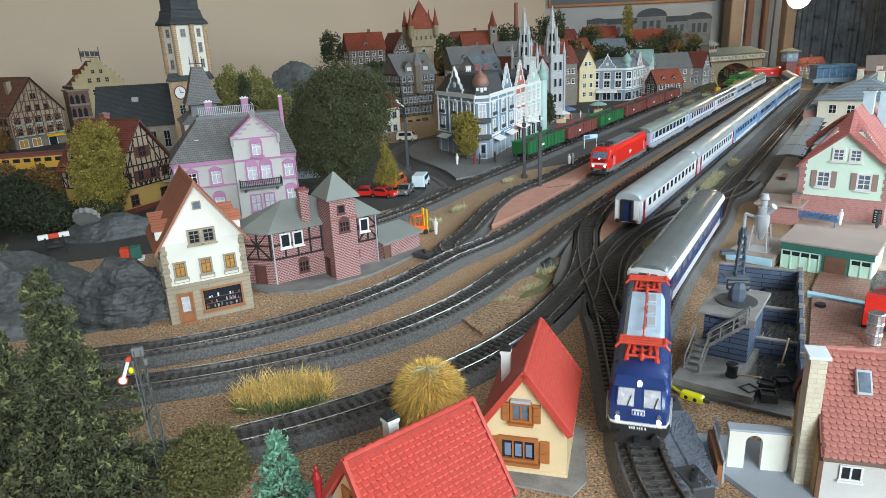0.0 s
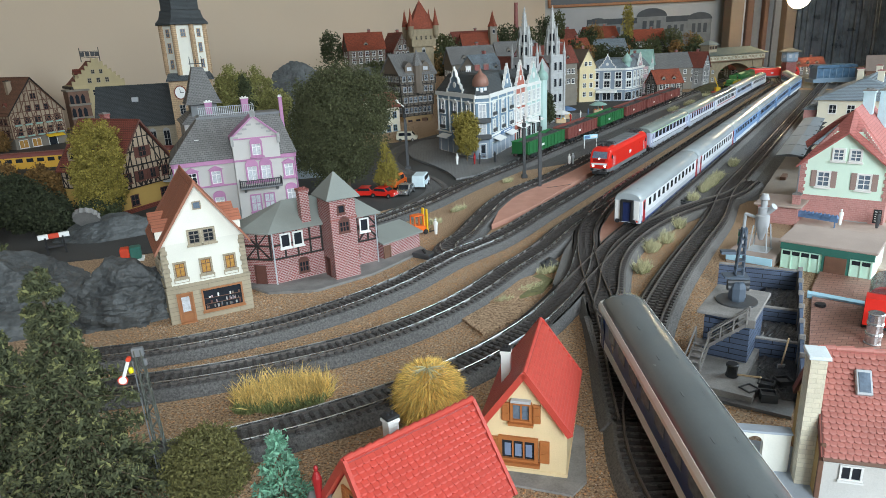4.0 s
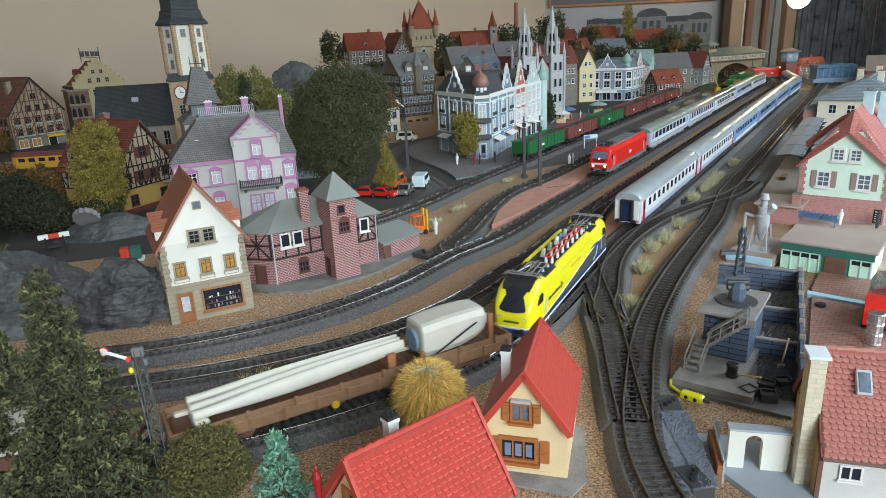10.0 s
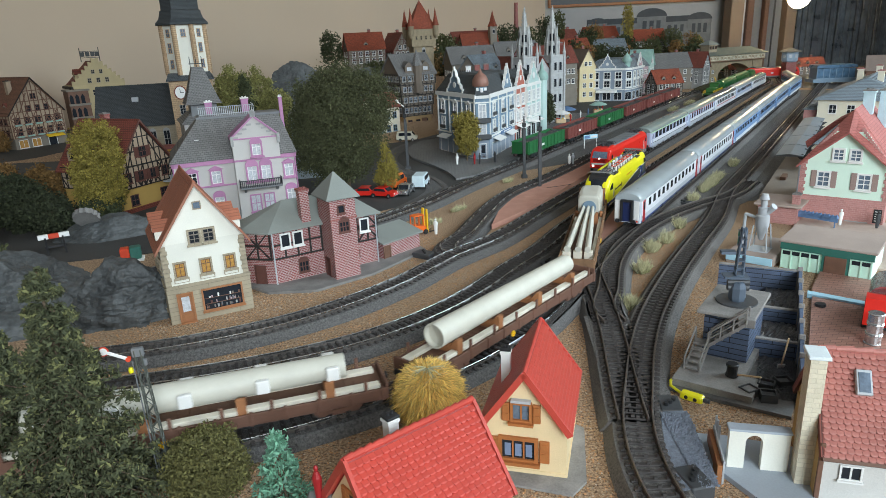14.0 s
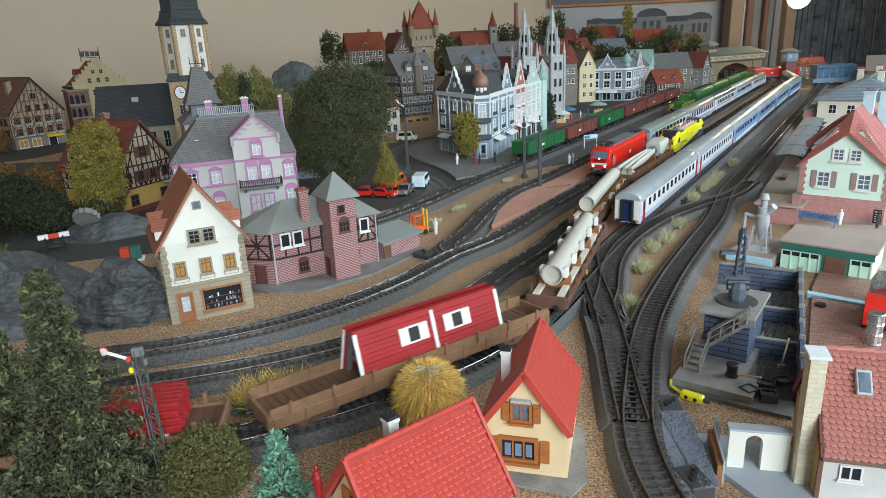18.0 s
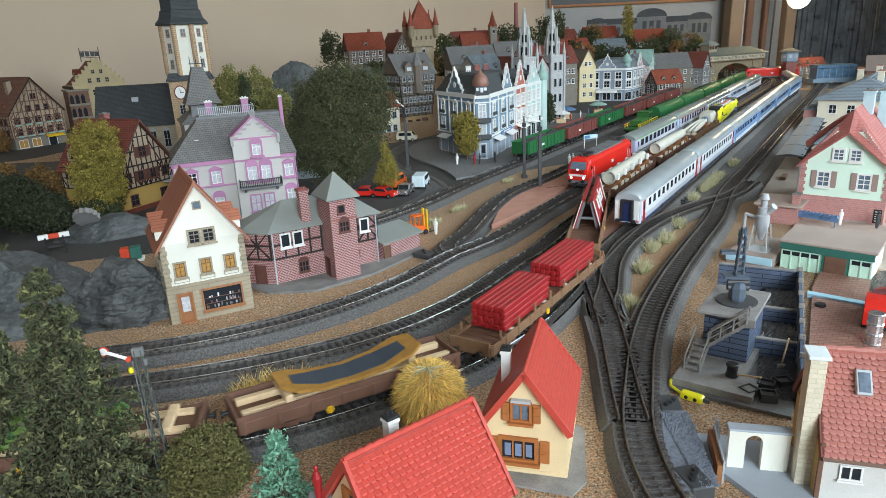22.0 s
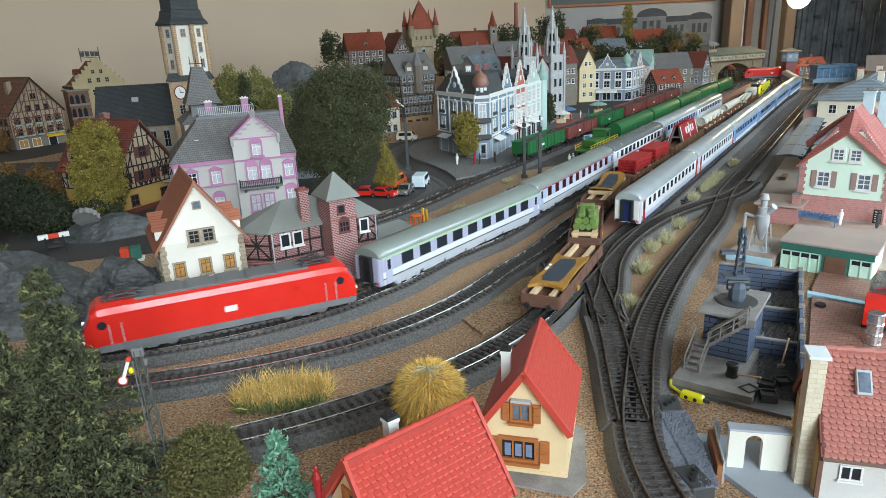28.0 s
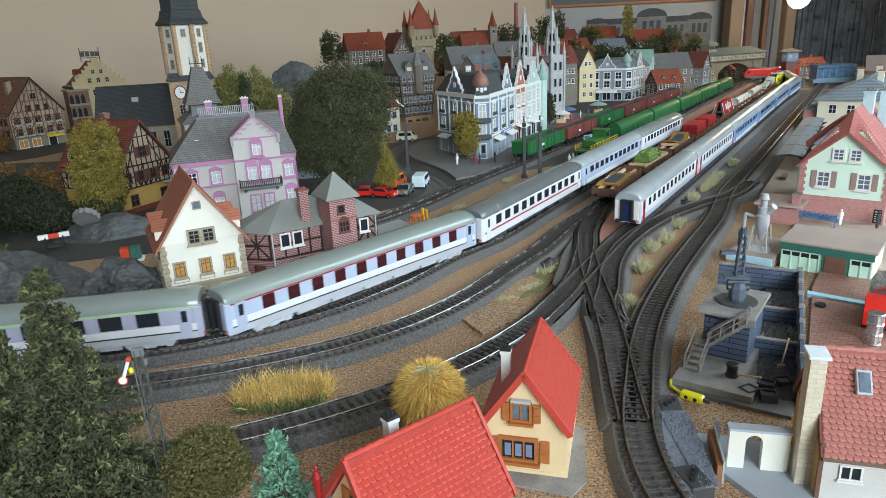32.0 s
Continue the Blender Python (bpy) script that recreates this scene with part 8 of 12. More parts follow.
def cathedral():
    stonegrey = mat("cathedral_stone", (0.36, 0.36, 0.36), 0.8, var=0.25, scale=120, bump=0.5)
    h = thing("cathedral", "pale grey twin-spired Gothic cathedral", "cathedral", pose(0.282, 1.79, 0, 0, 0, 33))
    walls(h, 0.10, 0.26, 0, 0.115, stonegrey)
    gable_roof(h, 0.10, 0.26, 0.115, 0.06, "y", darkredroof, stonegrey, 0.003)
    F, R = side_of("F", 0.10, 0.26), side_of("R", 0.10, 0.26)
    grid_windows(h, R, 0.26, (0.03,), 7, 0.014, 0.055, stonegrey, glass, 0.02, top="arch", surround=0.002)
    for k in range(8):
        y = 0.02 + 0.22 * k / 7
        part("buttress", lathe(bx(B(), 0.050, 0.060, y - 0.003, y + 0.003, 0, 0.09), [(0.0035, 0.09), (0.003, 0.098), (0.0003, 0.112)], 6, (0.055, y)), stonegrey, h)
    door(h, F, 0, 0, 0.020, 0.032, stonegrey, darkwood)
    window(h, F, 0, 0.06, 0.026, 0.026, stonegrey, glass, 4, 2, top="arch", surround=0.003)
    for s in (-1, 1):
        tw = part("tower", bx(B(), s * 0.0475 - 0.0225, s * 0.0475 + 0.0225, -0.008, 0.037, 0, 0.178), stonegrey, h)
        cx, cy = s * 0.0475, 0.0145
        for a, b in ((-1, -1), (1, -1), (1, 1), (-1, 1)):
            part("corner_buttress", bx(B(), cx + a * 0.0225 - 0.003, cx + a * 0.0225 + 0.003, cy + b * 0.0225 - 0.003, cy + b * 0.0225 + 0.003, 0, 0.182), stonegrey, tw)
            part("pinnacle", lathe(B(), [(0.004, 0.182), (0.0046, 0.185), (0.003, 0.190), (0.0004, 0.212)], 6, (cx + a * 0.0225, cy + b * 0.0225)), whitestone, tw)
        for z in (0.05, 0.09, 0.13, 0.176):
            part("string_course", bx(B(), cx - 0.0245, cx + 0.0245, cy - 0.0245, cy + 0.0245, z, z + 0.003), whitestone, tw)
        for m in (pose(cx, -0.008, 0), pose(cx + 0.0225, cy, 0, 0, 0, 90), pose(cx - 0.0225, cy, 0, 0, 0, -90)):
            for z in (0.015, 0.058, 0.098, 0.140):
                for u in (-0.009, 0.009):
                    window(h, m, u, z, 0.0085, 0.020, stonegrey, glass, 1, 1, top="arch", surround=0.0018)
        for name, r0, z0_, z1_, rp in (("belfry", 0.0175, 0.178, 0.210, 0.0030), ("upper_belfry", 0.0128, 0.210, 0.240, 0.0023)):
            bf = part(name, lathe(B(), [(r0 * 0.86, z0_), (r0 * 0.84, z1_ - 0.003), (r0 * 1.04, z1_ - 0.002), (r0 * 0.98, z1_)], 8, (cx, cy)), whitestone, tw)
            for i in range(8):
                a = math.pi * i / 4
                p = (cx + r0 * math.cos(a), cy + r0 * math.sin(a))
                part("pinnacle", lathe(B(), [(rp, z0_), (rp, z1_ - 0.002), (rp * 1.35, z1_), (rp * 0.8, z1_ + 0.003), (0.0003, z1_ + 0.016)], 5, p), whitestone, tw)
                lancet = part("lancet", bx(B(), -rp * 0.9, rp * 0.9, -0.0005, 0.0005, z0_ + 0.005, z1_ - 0.007), glass, tw)
                lancet.matrix_basis = Matrix.Translation((cx, cy, 0)) @ Matrix.Rotation(a + math.pi / 8, 4, "Z") @ Matrix.Translation((r0 * 0.81, 0, 0)) @ Matrix.Rotation(math.pi / 2, 4, "Z")
        bm = lathe(B(), [(0.0098, 0.238), (0.0068, 0.258), (0.0040, 0.280), (0.0014, 0.294)], 8, (cx, cy))
        for k in range(6):
            z, rr = 0.241 + k * 0.0085, 0.0098 - k * 0.0012
            for i in range(8):
                a = math.pi * i / 4
                bx(bm, cx + rr * math.cos(a) - 0.0009, cx + rr * math.cos(a) + 0.0009, cy + rr * math.sin(a) - 0.0009, cy + rr * math.sin(a) + 0.0009, z, z + 0.0032)
        lathe(bm, [(0.0012, 0.290), (0.0034, 0.294), (0.0010, 0.298), (0.0003, 0.304)], 6, (cx, cy))
        part("spire", bm, whitestone, tw)
    return h


def simple_house(name, label, m, w, d, hz, rise, ridge, wall_m, roof_m, rows, n, nside=2, frame_m=None, pane_m=None, timbered=None, hipped=0.0, chim=True, dorm=0, win=(0.010, 0.014), seed=1):
    h = thing(name, label, "house", m)
    walls(h, w, d, -max(0.0, m.translation[2]), hz, wall_m)
    gable_roof(h, w, d, hz, rise, ridge, roof_m, wall_m, 0.004, hipped=hipped)
    F, L, R = (side_of(s, w, d) for s in "FLR")
    fm, pm = frame_m or white, pane_m or glass
    grid_windows(h, F, w, rows, n, win[0], win[1], fm, pm, 0.006)
    grid_windows(h, L, d, rows, nside, win[0], win[1], fm, pm, 0.008)
    grid_windows(h, R, d, rows, nside, win[0], win[1], fm, pm, 0.008)
    if ridge == "y" and rise > 0.03:
        grid_windows(h, F, w * 0.5, (hz + 0.004,), 2, win[0] * 0.9, win[1] * 0.85, fm, pm)
    if timbered:
        beams(h, F, w, hz * 0.35, hz - 0.0005, 2, 7, timbered, apex=rise * 0.94 if ridge == "y" else 0, seed=seed)
        beams(h, R, d, hz * 0.35, hz - 0.0005, 2, 6, timbered, apex=rise * 0.94 if ridge == "x" else 0, seed=seed + 1)
        beams(h, L, d, hz * 0.35, hz - 0.0005, 2, 6, timbered, apex=rise * 0.94 if ridge == "x" else 0, seed=seed + 2)
    if chim:
        chimney(h, w * 0.18, d * 0.5 + 0.006, hz + rise * 0.6, hz + rise + 0.012, 0.004, brickplain)
    for k in range(dorm):
        u = w * ((k + 0.5) / dorm - 0.5) * 0.8
        if ridge == "x":
            dormer(h, u, d * 0.10, hz + rise * 0.12, 0.014, 0.010, d * 0.3, wall_m, roof_m)
        else:
            dormer(h, 0, 0, 0, 0.014, 0.010, w * 0.3, wall_m, roof_m, m=pose(w * 0.42, d * (k + 0.5) / dorm, hz + rise * 0.15, 0, 0, 90))
    return h


def gate_tower():
    h = thing("gate_tower", "sandstone town gate tower with pointed red roof and corner turrets", "tower", pose(-0.030, 2.10, 0.0, 0, 0, 15) @ Matrix.Diagonal((0.74, 0.74, 1, 1)))
    z0 = 0.0
    part("wall", bx(B(), -0.042, 0.042, 0, 0.084, z0, 0.215), darkstone, h)
    part("upper_wall", bx(B(), -0.050, 0.050, -0.008, 0.092, 0.212, 0.262), darkstone, h)
    bm = B()
    q = lambda a, z: [(-a, 0.042 - a, z), (a, 0.042 - a, z), (a, 0.042 + a, z), (-a, 0.042 + a, z)]
    loft(bm, [q(0.054, 0.2625), q(0.040, 0.285), q(0.0008, 0.345)])
    part("roof", bm, orangeroof, h)
    for a, b in ((-1, -1), (1, -1), (1, 1), (-1, 1)):
        t = part("corner_turret", lathe(B(), [(0.006, 0.235), (0.012, 0.245), (0.012, 0.272)], 10, (a * 0.052, 0.042 + b * 0.052)), darkstone, h)
        part("turret_roof", lathe(B(), [(0.0145, 0.271), (0.008, 0.290), (0.0004, 0.322)], 10, (a * 0.052, 0.042 + b * 0.052)), orangeroof, t)
    F, R = pose(0, -0.008, 0), pose(0.050, 0.042, 0, 0, 0, 90)
    for m in (F, R):
        grid_windows(h, m, 0.08, (0.232,), 4, 0.006, 0.010, darkstone, glass)
    for z in (0.11, 0.15, 0.185):
        window(h, pose(0, 0, 0), 0, z, 0.012, 0.018, stonegrey, glass, 2, 2, top="arch")
    bm = B()
    cyl(bm, (0, 0.042, 0.343), (0, 0.042, 0.365), 0.0010, n=5)
    part("finial", bm, black, h)


def tall_timber():
    h = thing("half_timbered_hall", "tall grey-brown half-timbered hall with slate turret", "house", pose(-0.052, 1.845, 0, 0, 0, 30))
    w, d = 0.086, 0.085
    walls(h, w, d, 0, 0.035, ochrestone)
    z = 0.035
    for k in range(4):
        walls(h, w, d, z, z + 0.030, mat("grey_panel_render", (0.150, 0.118, 0.092), 0.8) if "grey_panel_render" not in MATS else MATS["grey_panel_render"], 0.003 * (k + 1), "jettied_storey")
        for s in "FRL":
            m = side_of(s, w, d) @ pose(0, -0.003 * (k + 1), 0)
            L = (w if s == "F" else d) + 0.006 * (k + 1)
            beams(h, m, L, z + 0.0005, z + 0.0275, 2, 8, timber, seed=31 + k)
            grid_windows(h, m, L, (z + 0.010,), 6, 0.0085, 0.012, stonegrey, blueglass, 0.004)
        z += 0.028
    gable_roof(h, w + 0.024, d + 0.024, z, 0.050, "x", slateroof, MATS["grey_panel_render"], 0.004, y0=-0.012)
    for u in (-0.024, 0.026):
        dormer(h, u, -0.010, z + 0.004, 0.024, 0.016, 0.05, MATS["grey_panel_render"], slateroof, paleglass)
    part("turret", lathe(B(), [(0.013, z - 0.05), (0.013, z + 0.022)], 8, (0.0, -0.010)), MATS["grey_panel_render"], h)
    part("turret_roof", lathe(B(), [(0.016, z + 0.021), (0.010, z + 0.036), (0.0004, z + 0.062)], 8, (0.0, -0.010)), slateroof, h)
    door(h, Matrix(), 0.02, 0, 0.014, 0.026, darkwood, darkwood)
    grid_windows(h, Matrix(), w, (0.008,), 3, 0.012, 0.016, darkwood, glass, 0.006)


def town():
    simple_house("town_house", "small grey-white house with red-brown roof beside the road", pose(-0.125, 1.72, 0, 0, 0, 40), 0.075, 0.06, 0.075, 0.03, "x", cream, darkredroof, (0.012, 0.045), 3, frame_m=bluewall, chim=False)
    # corner block further down the line
    pts = [(0.528, 2.33), (0.640, 2.285), (0.665, 2.295), (0.735, 2.40), (0.60, 2.46)]
    h, f = poly_house("corner_building", "pale blue-grey corner building with stucco gable and patina dome", pts, 0.108, palebluewall, blueslate, 0.030, 0.28, (0.62, 2.35))
    for m, L in f[:3]:
        band(h, m, L, 0.103, 0.110, white, 0.003)
        band(h, m, L, 0.038, 0.041, white, 0.002, "string_course")
        grid_windows(h, m, L, (0.048, 0.076), max(1, int(L / 0.032)), 0.018, 0.020, white, glass, 0.004, cols=2, rows=2, surround=0.0028, proud=0.002)
        grid_windows(h, m, L, (0.006,), max(1, int(L / 0.035)), 0.024, 0.024, white, glass, 0.004, cols=2, rows=1)
    fancy_gable(h, f[0][0], 0.0, 0.109, 0.056, 0.042, palebluewall)
    fancy_gable(h, f[2][0], 0.02, 0.109, 0.050, 0.042, pinkwall)
    dm = part("corner_dome", lathe(B(), [(0.012, 0.108), (0.012, 0.128), (0.0165, 0.130), (0.0165, 0.138), (0.008, 0.148), (0.0004, 0.160)], 10), patina, h, smooth=True)
    dm.matrix_basis = f[1][0] @ pose(0, 0.012, 0)
    awning(h, f[0][0], 0, 0.030, 0.07, white)
    simple_house("town_house", "ochre yellow house with grey-brown mansard roof and two chimneys", pose(0.520, 2.315, 0, 0, 0, 12), 0.060, 0.13, 0.118, 0.055, "y", paleyellow, mat("grey_brown_tiles", (0.20, 0.16, 0.13), 0.8), (0.02, 0.05, 0.08), 2, 4, win=(0.010, 0.014))
    simple_house("town_house", "dusty pink terrace house with slate roof", pose(0.77, 2.49, 0, 0, 0, 56), 0.07, 0.08, 0.105, 0.04, "x", pinkwall, blueslate, (0.01, 0.045, 0.075), 3)
    simple_house("town_house", "pale mint terrace house with green gable", pose(0.815, 2.56, 0, 0, 0, 56), 0.06, 0.08, 0.105, 0.05, "y", aquawall, patina, (0.01, 0.045, 0.075), 2, chim=False)
    c = simple_house("chalet_station", "cream chalet with bright orange tiled roof", pose(0.800, 2.31, 0.004, 0, 0, 14), 0.10, 0.07, 0.050, 0.040, "x", townstone, orangeroof, (0.008, 0.030), 4, timbered=timber, chim=False, dorm=2)
    simple_house("town_house", "grey house under a long blue slate roof", pose(0.92, 2.62, 0.01, 0, 0, 10), 0.20, 0.10, 0.075, 0.050, "x", townstone, slateroof, (0.02, 0.05), 6)
    simple_house("town_house", "white half-timbered gable house with dark red roof", pose(1.045, 2.62, 0.0, 0, 0, 40), 0.055, 0.08, 0.085, 0.050, "y", stonegrey, darkredroof, (0.02, 0.05), 2, timbered=midgrey, seed=8)
    # rooftops behind the front row
    for i, (x, y, z, yaw, w, d, hz, rise, wm, rm) in enumerate((
            (0.16, 1.86, 0.03, 50, 0.12, 0.08, 0.11, 0.045, townstone, blueslate),
            (0.12, 2.05, 0.07, 15, 0.14, 0.09, 0.09, 0.045, townstone, slateroof), (0.33, 2.06, 0.05, 40, 0.12, 0.09, 0.10, 0.045, pinkwall, darkredroof),
            (0.42, 2.22, 0.05, 20, 0.10, 0.09, 0.09, 0.05, townstone, darkredroof), (0.28, 2.30, 0.10, 10, 0.14, 0.08, 0.07, 0.04, townstone, slateroof),
            (0.56, 2.66, 0.09, 20, 0.12, 0.09, 0.07, 0.045, townstone, orangeroof), (0.72, 2.78, 0.09, 12, 0.14, 0.08, 0.06, 0.045, townstone, blueslate))):
        simple_house("town_house", ("narrow town house with slate roof", "old town house with tiled roof")[rm in (darkredroof, orangeroof)], pose(x, y, z, 0, 0, yaw), w, d, hz, rise, "x", wm, rm, (hz * 0.25, hz * 0.6), 5, 3, dorm=2)
    simple_house("town_house", "blue-grey house beside the villa under a slate roof", pose(-0.232, 1.21, 0, 0, 0, 12), 0.062, 0.12, 0.112, 0.034, "y", mat("blue_grey_render", (0.33, 0.37, 0.40), 0.75, var=0.12, scale=40), slateroof, (0.02, 0.065), 2, 3, frame_m=stonegrey, chim=False, win=(0.011, 0.020))
    # hill village against the wall
    simple_house("hill_house", "half-timbered hill house with orange roof", pose(-0.222, 2.30, 0.155, 0, 0, 18), 0.125, 0.09, 0.055, 0.050, "x", townstone, orangeroof, (0.010, 0.032), 5, timbered=redtimber, dorm=1, seed=5)
    simple_house("hill_house", "half-timbered hill house with steep brown gable", pose(-0.105, 2.34, 0.150, 0, 0, 30), 0.07, 0.10, 0.05, 0.055, "y", townstone, darkredroof, (0.010, 0.030), 3, timbered=redtimber, seed=6)
    simple_house("hill_house", "stone hill house with brown roof", pose(0.155, 2.62, 0.165, 0, 0, 20), 0.15, 0.09, 0.045, 0.040, "x", cream, darkredroof, (0.010, 0.028), 5, seed=7)
    ch = thing("hill_church", "small white church with red roof and spire", "church", pose(0.175, 2.56, 0.170, 0, 0, 15))
    walls(ch, 0.14, 0.05, -0.17, 0.035, townstone)
    gable_roof(ch, 0.14, 0.05, 0.035, 0.038, "x", orangeroof, townstone, 0.003)
    part("tower", bx(B(), 0.035, 0.061, -0.012, 0.014, -0.17, 0.095), townstone, ch)
    part("spire", lathe(B(), [(0.020, 0.094), (0.011, 0.112), (0.0004, 0.150)], 4, (0.048, 0.001)), orangeroof, ch)
    window(ch, pose(0.048, -0.012, 0), 0, 0.070, 0.007, 0.012, stonegrey, glass, 1, 1, top="arch")
    mill = thing("factory_chimney", "tall slender brown brick chimney", "chimney", pose(0.33, 2.75, 0.15))
    part("stack", lathe(B(), [(0.012, 0), (0.007, 0.19), (0.008, 0.192), (0.008, 0.20)], 10), brickplain, mill)
    for x, y, z, yaw, w, lab in ((0.74, 3.02, 0.165, 12, 0.15, "white hill house with long orange roof"), (0.93, 2.98, 0.145, 8, 0.16, "white hill house with wide red roof"), (0.58, 2.92, 0.16, 25, 0.09, "hill house with brown tiled roof")):
        simple_house("hill_house", lab, pose(x, y, z, 0, 0, yaw), w, 0.08, 0.038, 0.042, "x", townstone, orangeroof if w > 0.1 else darkredroof, (0.012,), 6, 3)


# --- signal bridge over the far tracks
def signal_bridge():
    h = thing("signal_bridge", "stone-legged bridge signal house with grey-green roof", "signal bridge", pose(1.21, 2.74, 0, 0, 0, 24))
    w, d = 0.30, 0.075
    for x0_, x1_ in ((-0.150, -0.092), (0.095, 0.150)):
        part("leg", bx(B(), x0_, x1_, 0, d, 0, 0.092), darkstone, h)
    prof = [(-0.092, 0.040)] + [(-0.092 + 0.187 * i / 12, 0.040 + 0.042 * math.sin(math.pi * i / 12) ** 0.6) for i in range(1, 12)] + [(0.095, 0.040), (0.095, 0.094), (-0.092, 0.094)]
    part("arch_span", prism(B(), prof, 0.004, d - 0.004), darkstone, h)
    part("gallery", bx(B(), -0.155, 0.155, -0.006, d + 0.006, 0.092, 0.118), sandstone, h)
    for z in (0.092, 0.1165):
        part("gallery_beam", bx(B(), -0.157, 0.157, -0.008, d + 0.008, z, z + 0.003), darkwood, h)
    grid_windows(h, pose(0, -0.006, 0), 0.31, (0.1005,), 16, 0.012, 0.010, cream, darkstone, 0.004, sill=False, rows=1)
    hip_roof(h, 0.312, d + 0.012, 0.118, 0.026, mat("dark_bridge_felt", (0.11, 0.125, 0.105), 0.85, var=0.2, scale=30), 0.008, y0=-0.006)
    part("turret", bx(B(), -0.138, -0.098, 0.010, 0.055, 0.118, 0.158), sandstone, h)
    grid_windows(h, pose(-0.118, 0.010, 0), 0.04, (0.142,), 3, 0.008, 0.010, darkwood, glass, sill=False)
    bm = B()
    loft(bm, [[(-0.118 - a, 0.0325 - a, z), (-0.118 + a, 0.0325 - a, z), (-0.118 + a, 0.0325 + a, z), (-0.118 - a, 0.0325 + a, z)] for a, z in ((0.028, 0.1575), (0.027, 0.160), (0.006, 0.174))])
    part("turret_roof", bm, feltroof, h)
    for z in (0.02, 0.05):
        window(h, pose(-0.121, 0, 0), 0, z, 0.009, 0.012, white, glass, 2, 2)


# --- station side, right of the tracks
def station():
    h = thing("station_house", "mint green station house with red brick base and faded red roof", "station building", pose(0.490, 0.783, 0, 0, 0, -39.2))
    w, d, hz = 0.091, 0.145, 0.074
    walls(h, w, d, 0, 0.031, stationred, 0.0012, "brick_base")
    walls(h, w, d, 0.031, hz, mint)
    gable_roof(h, w, d, hz, 0.060, "y", pinkroof, mint, 0.007, hipped=0.42, thick=0.0022)
    F, R, L = (side_of(s, w, d) for s in "FRL")
    for u in (-0.0215, 0.0215):
        window(h, F, u, 0.044, 0.0115, 0.0165, white, blueglass, 2, 3, surround=0.002, proud=0.0016, shutters=mat("grey_brown_shutter", (0.34, 0.24, 0.21), 0.6) if "grey_brown_shutter" not in MATS else MATS["grey_brown_shutter"])
    for u in (-0.0085, 0.0095):
        window(h, F, u, 0.0775, 0.0095, 0.0115, white, blueglass, 2, 3, surround=0.0022, proud=0.0016)
    window(h, F, -0.020, 0.006, 0.015, 0.018, stonegrey, blueglass, 1, 1, surround=0.002)
    window(h, F, 0.019, 0.006, 0.015, 0.014, stonegrey, blueglass, 3, 1, surround=0.003)
    for u in (-0.0455, 0.0455):
        for k in range(10):
            qn = part("quoin", bx(B(), u - (0.0045 if k % 2 else 0.003), u + (0.0045 if k % 2 else 0.003), -0.0010, 0.0003, 0.0312 + k * 0.0043, 0.0312 + k * 0.0043 + 0.0040), stationred, h)
    bm = B()
    for s in (-1, 1):
        for k in range(16):
            t = k / 16
            x, z = s * (0.0455 * (1 - t * 0.75)), hz + 0.045 * t
            bx(bm, x - 0.0015, x + 0.0015, -0.0012, 0.0003, z - 0.004, z, )
    part("gable_dentils", bm, stationred, h)
    grid_windows(h, L, d, (0.006, 0.044), 4, 0.011, 0.016, white, glass, 0.012)
    bd = part("notice_board", bx(B(), 0.036, 0.0445, -0.0018, 0.0003, 0.004, 0.021, 0.0003), black, h, "dark notice board")
    bars = B()
    for k in range(5):
        bx(bars, 0.0375, 0.043, -0.0021, -0.0017, 0.0065 + k * 0.0028, 0.0075 + k * 0.0028)
    part("notice_text_bars", bars, white, bd)
    chimney(h, 0.006, 0.075, hz + 0.05, hz + 0.080, 0.0060, mat("pale_blue_chimney", (0.45, 0.62, 0.68), 0.6))
    chimney(h, 0.020, 0.105, hz + 0.03, hz + 0.078, 0.0055, MATS["pale_blue_chimney"])
    for y in (0.045, 0.085):
        bm = prism(B(), [(-0.049, hz + 0.010), (-0.024, hz + 0.036), (-0.010, hz + 0.048), (-0.010, hz + 0.052), (-0.026, hz + 0.042), (-0.052, hz + 0.018)], y - 0.014, y + 0.014)
        part("roof_dormer", bm, pinkroof, h)
    bm = B()
    cyl(bm, (-w / 2 - 0.003, -0.004, 0), (-w / 2 - 0.003, -0.004, hz), 0.0009, n=6)
    part("drainpipe", bm, midgrey, h)
    # garden walls and annex at the trackside
    a = thing("platform_annex", "low red brick annex with flat brown roof", "outbuilding", pose(0.417, 0.79, 0, 0, 0, -39))
    walls(a, 0.045, 0.05, 0, 0.022, stationred)
    part("roof", bx(B(), -0.027, 0.027, -0.005, 0.055, 0.022, 0.0245, 0.0006), brownfelt, a)
    chimney(a, 0.018, 0.012, 0.0245, 0.038, 0.0042, stationred)
    # platform canopy
    c = thing("platform_canopy", "grey platform canopy on dark posts", "canopy", pose(0.562, 1.02, 0, 0, 0, 57))
    for x0_, x1_ in ((-0.080, 0.010), (0.014, 0.110), (0.114, 0.230), (0.234, 0.360)):
        part("canopy_roof", prism(B(), [(-0.012, 0.050), (0.024, 0.050), (0.024, 0.0514), (0.006, 0.0540), (-0.012, 0.0514)], x0_, x1_, "x"), mat("canopy_felt", (0.17, 0.19, 0.205), 0.6, var=0.2, scale=30) if "canopy_felt" not in MATS else MATS["canopy_felt"], c)
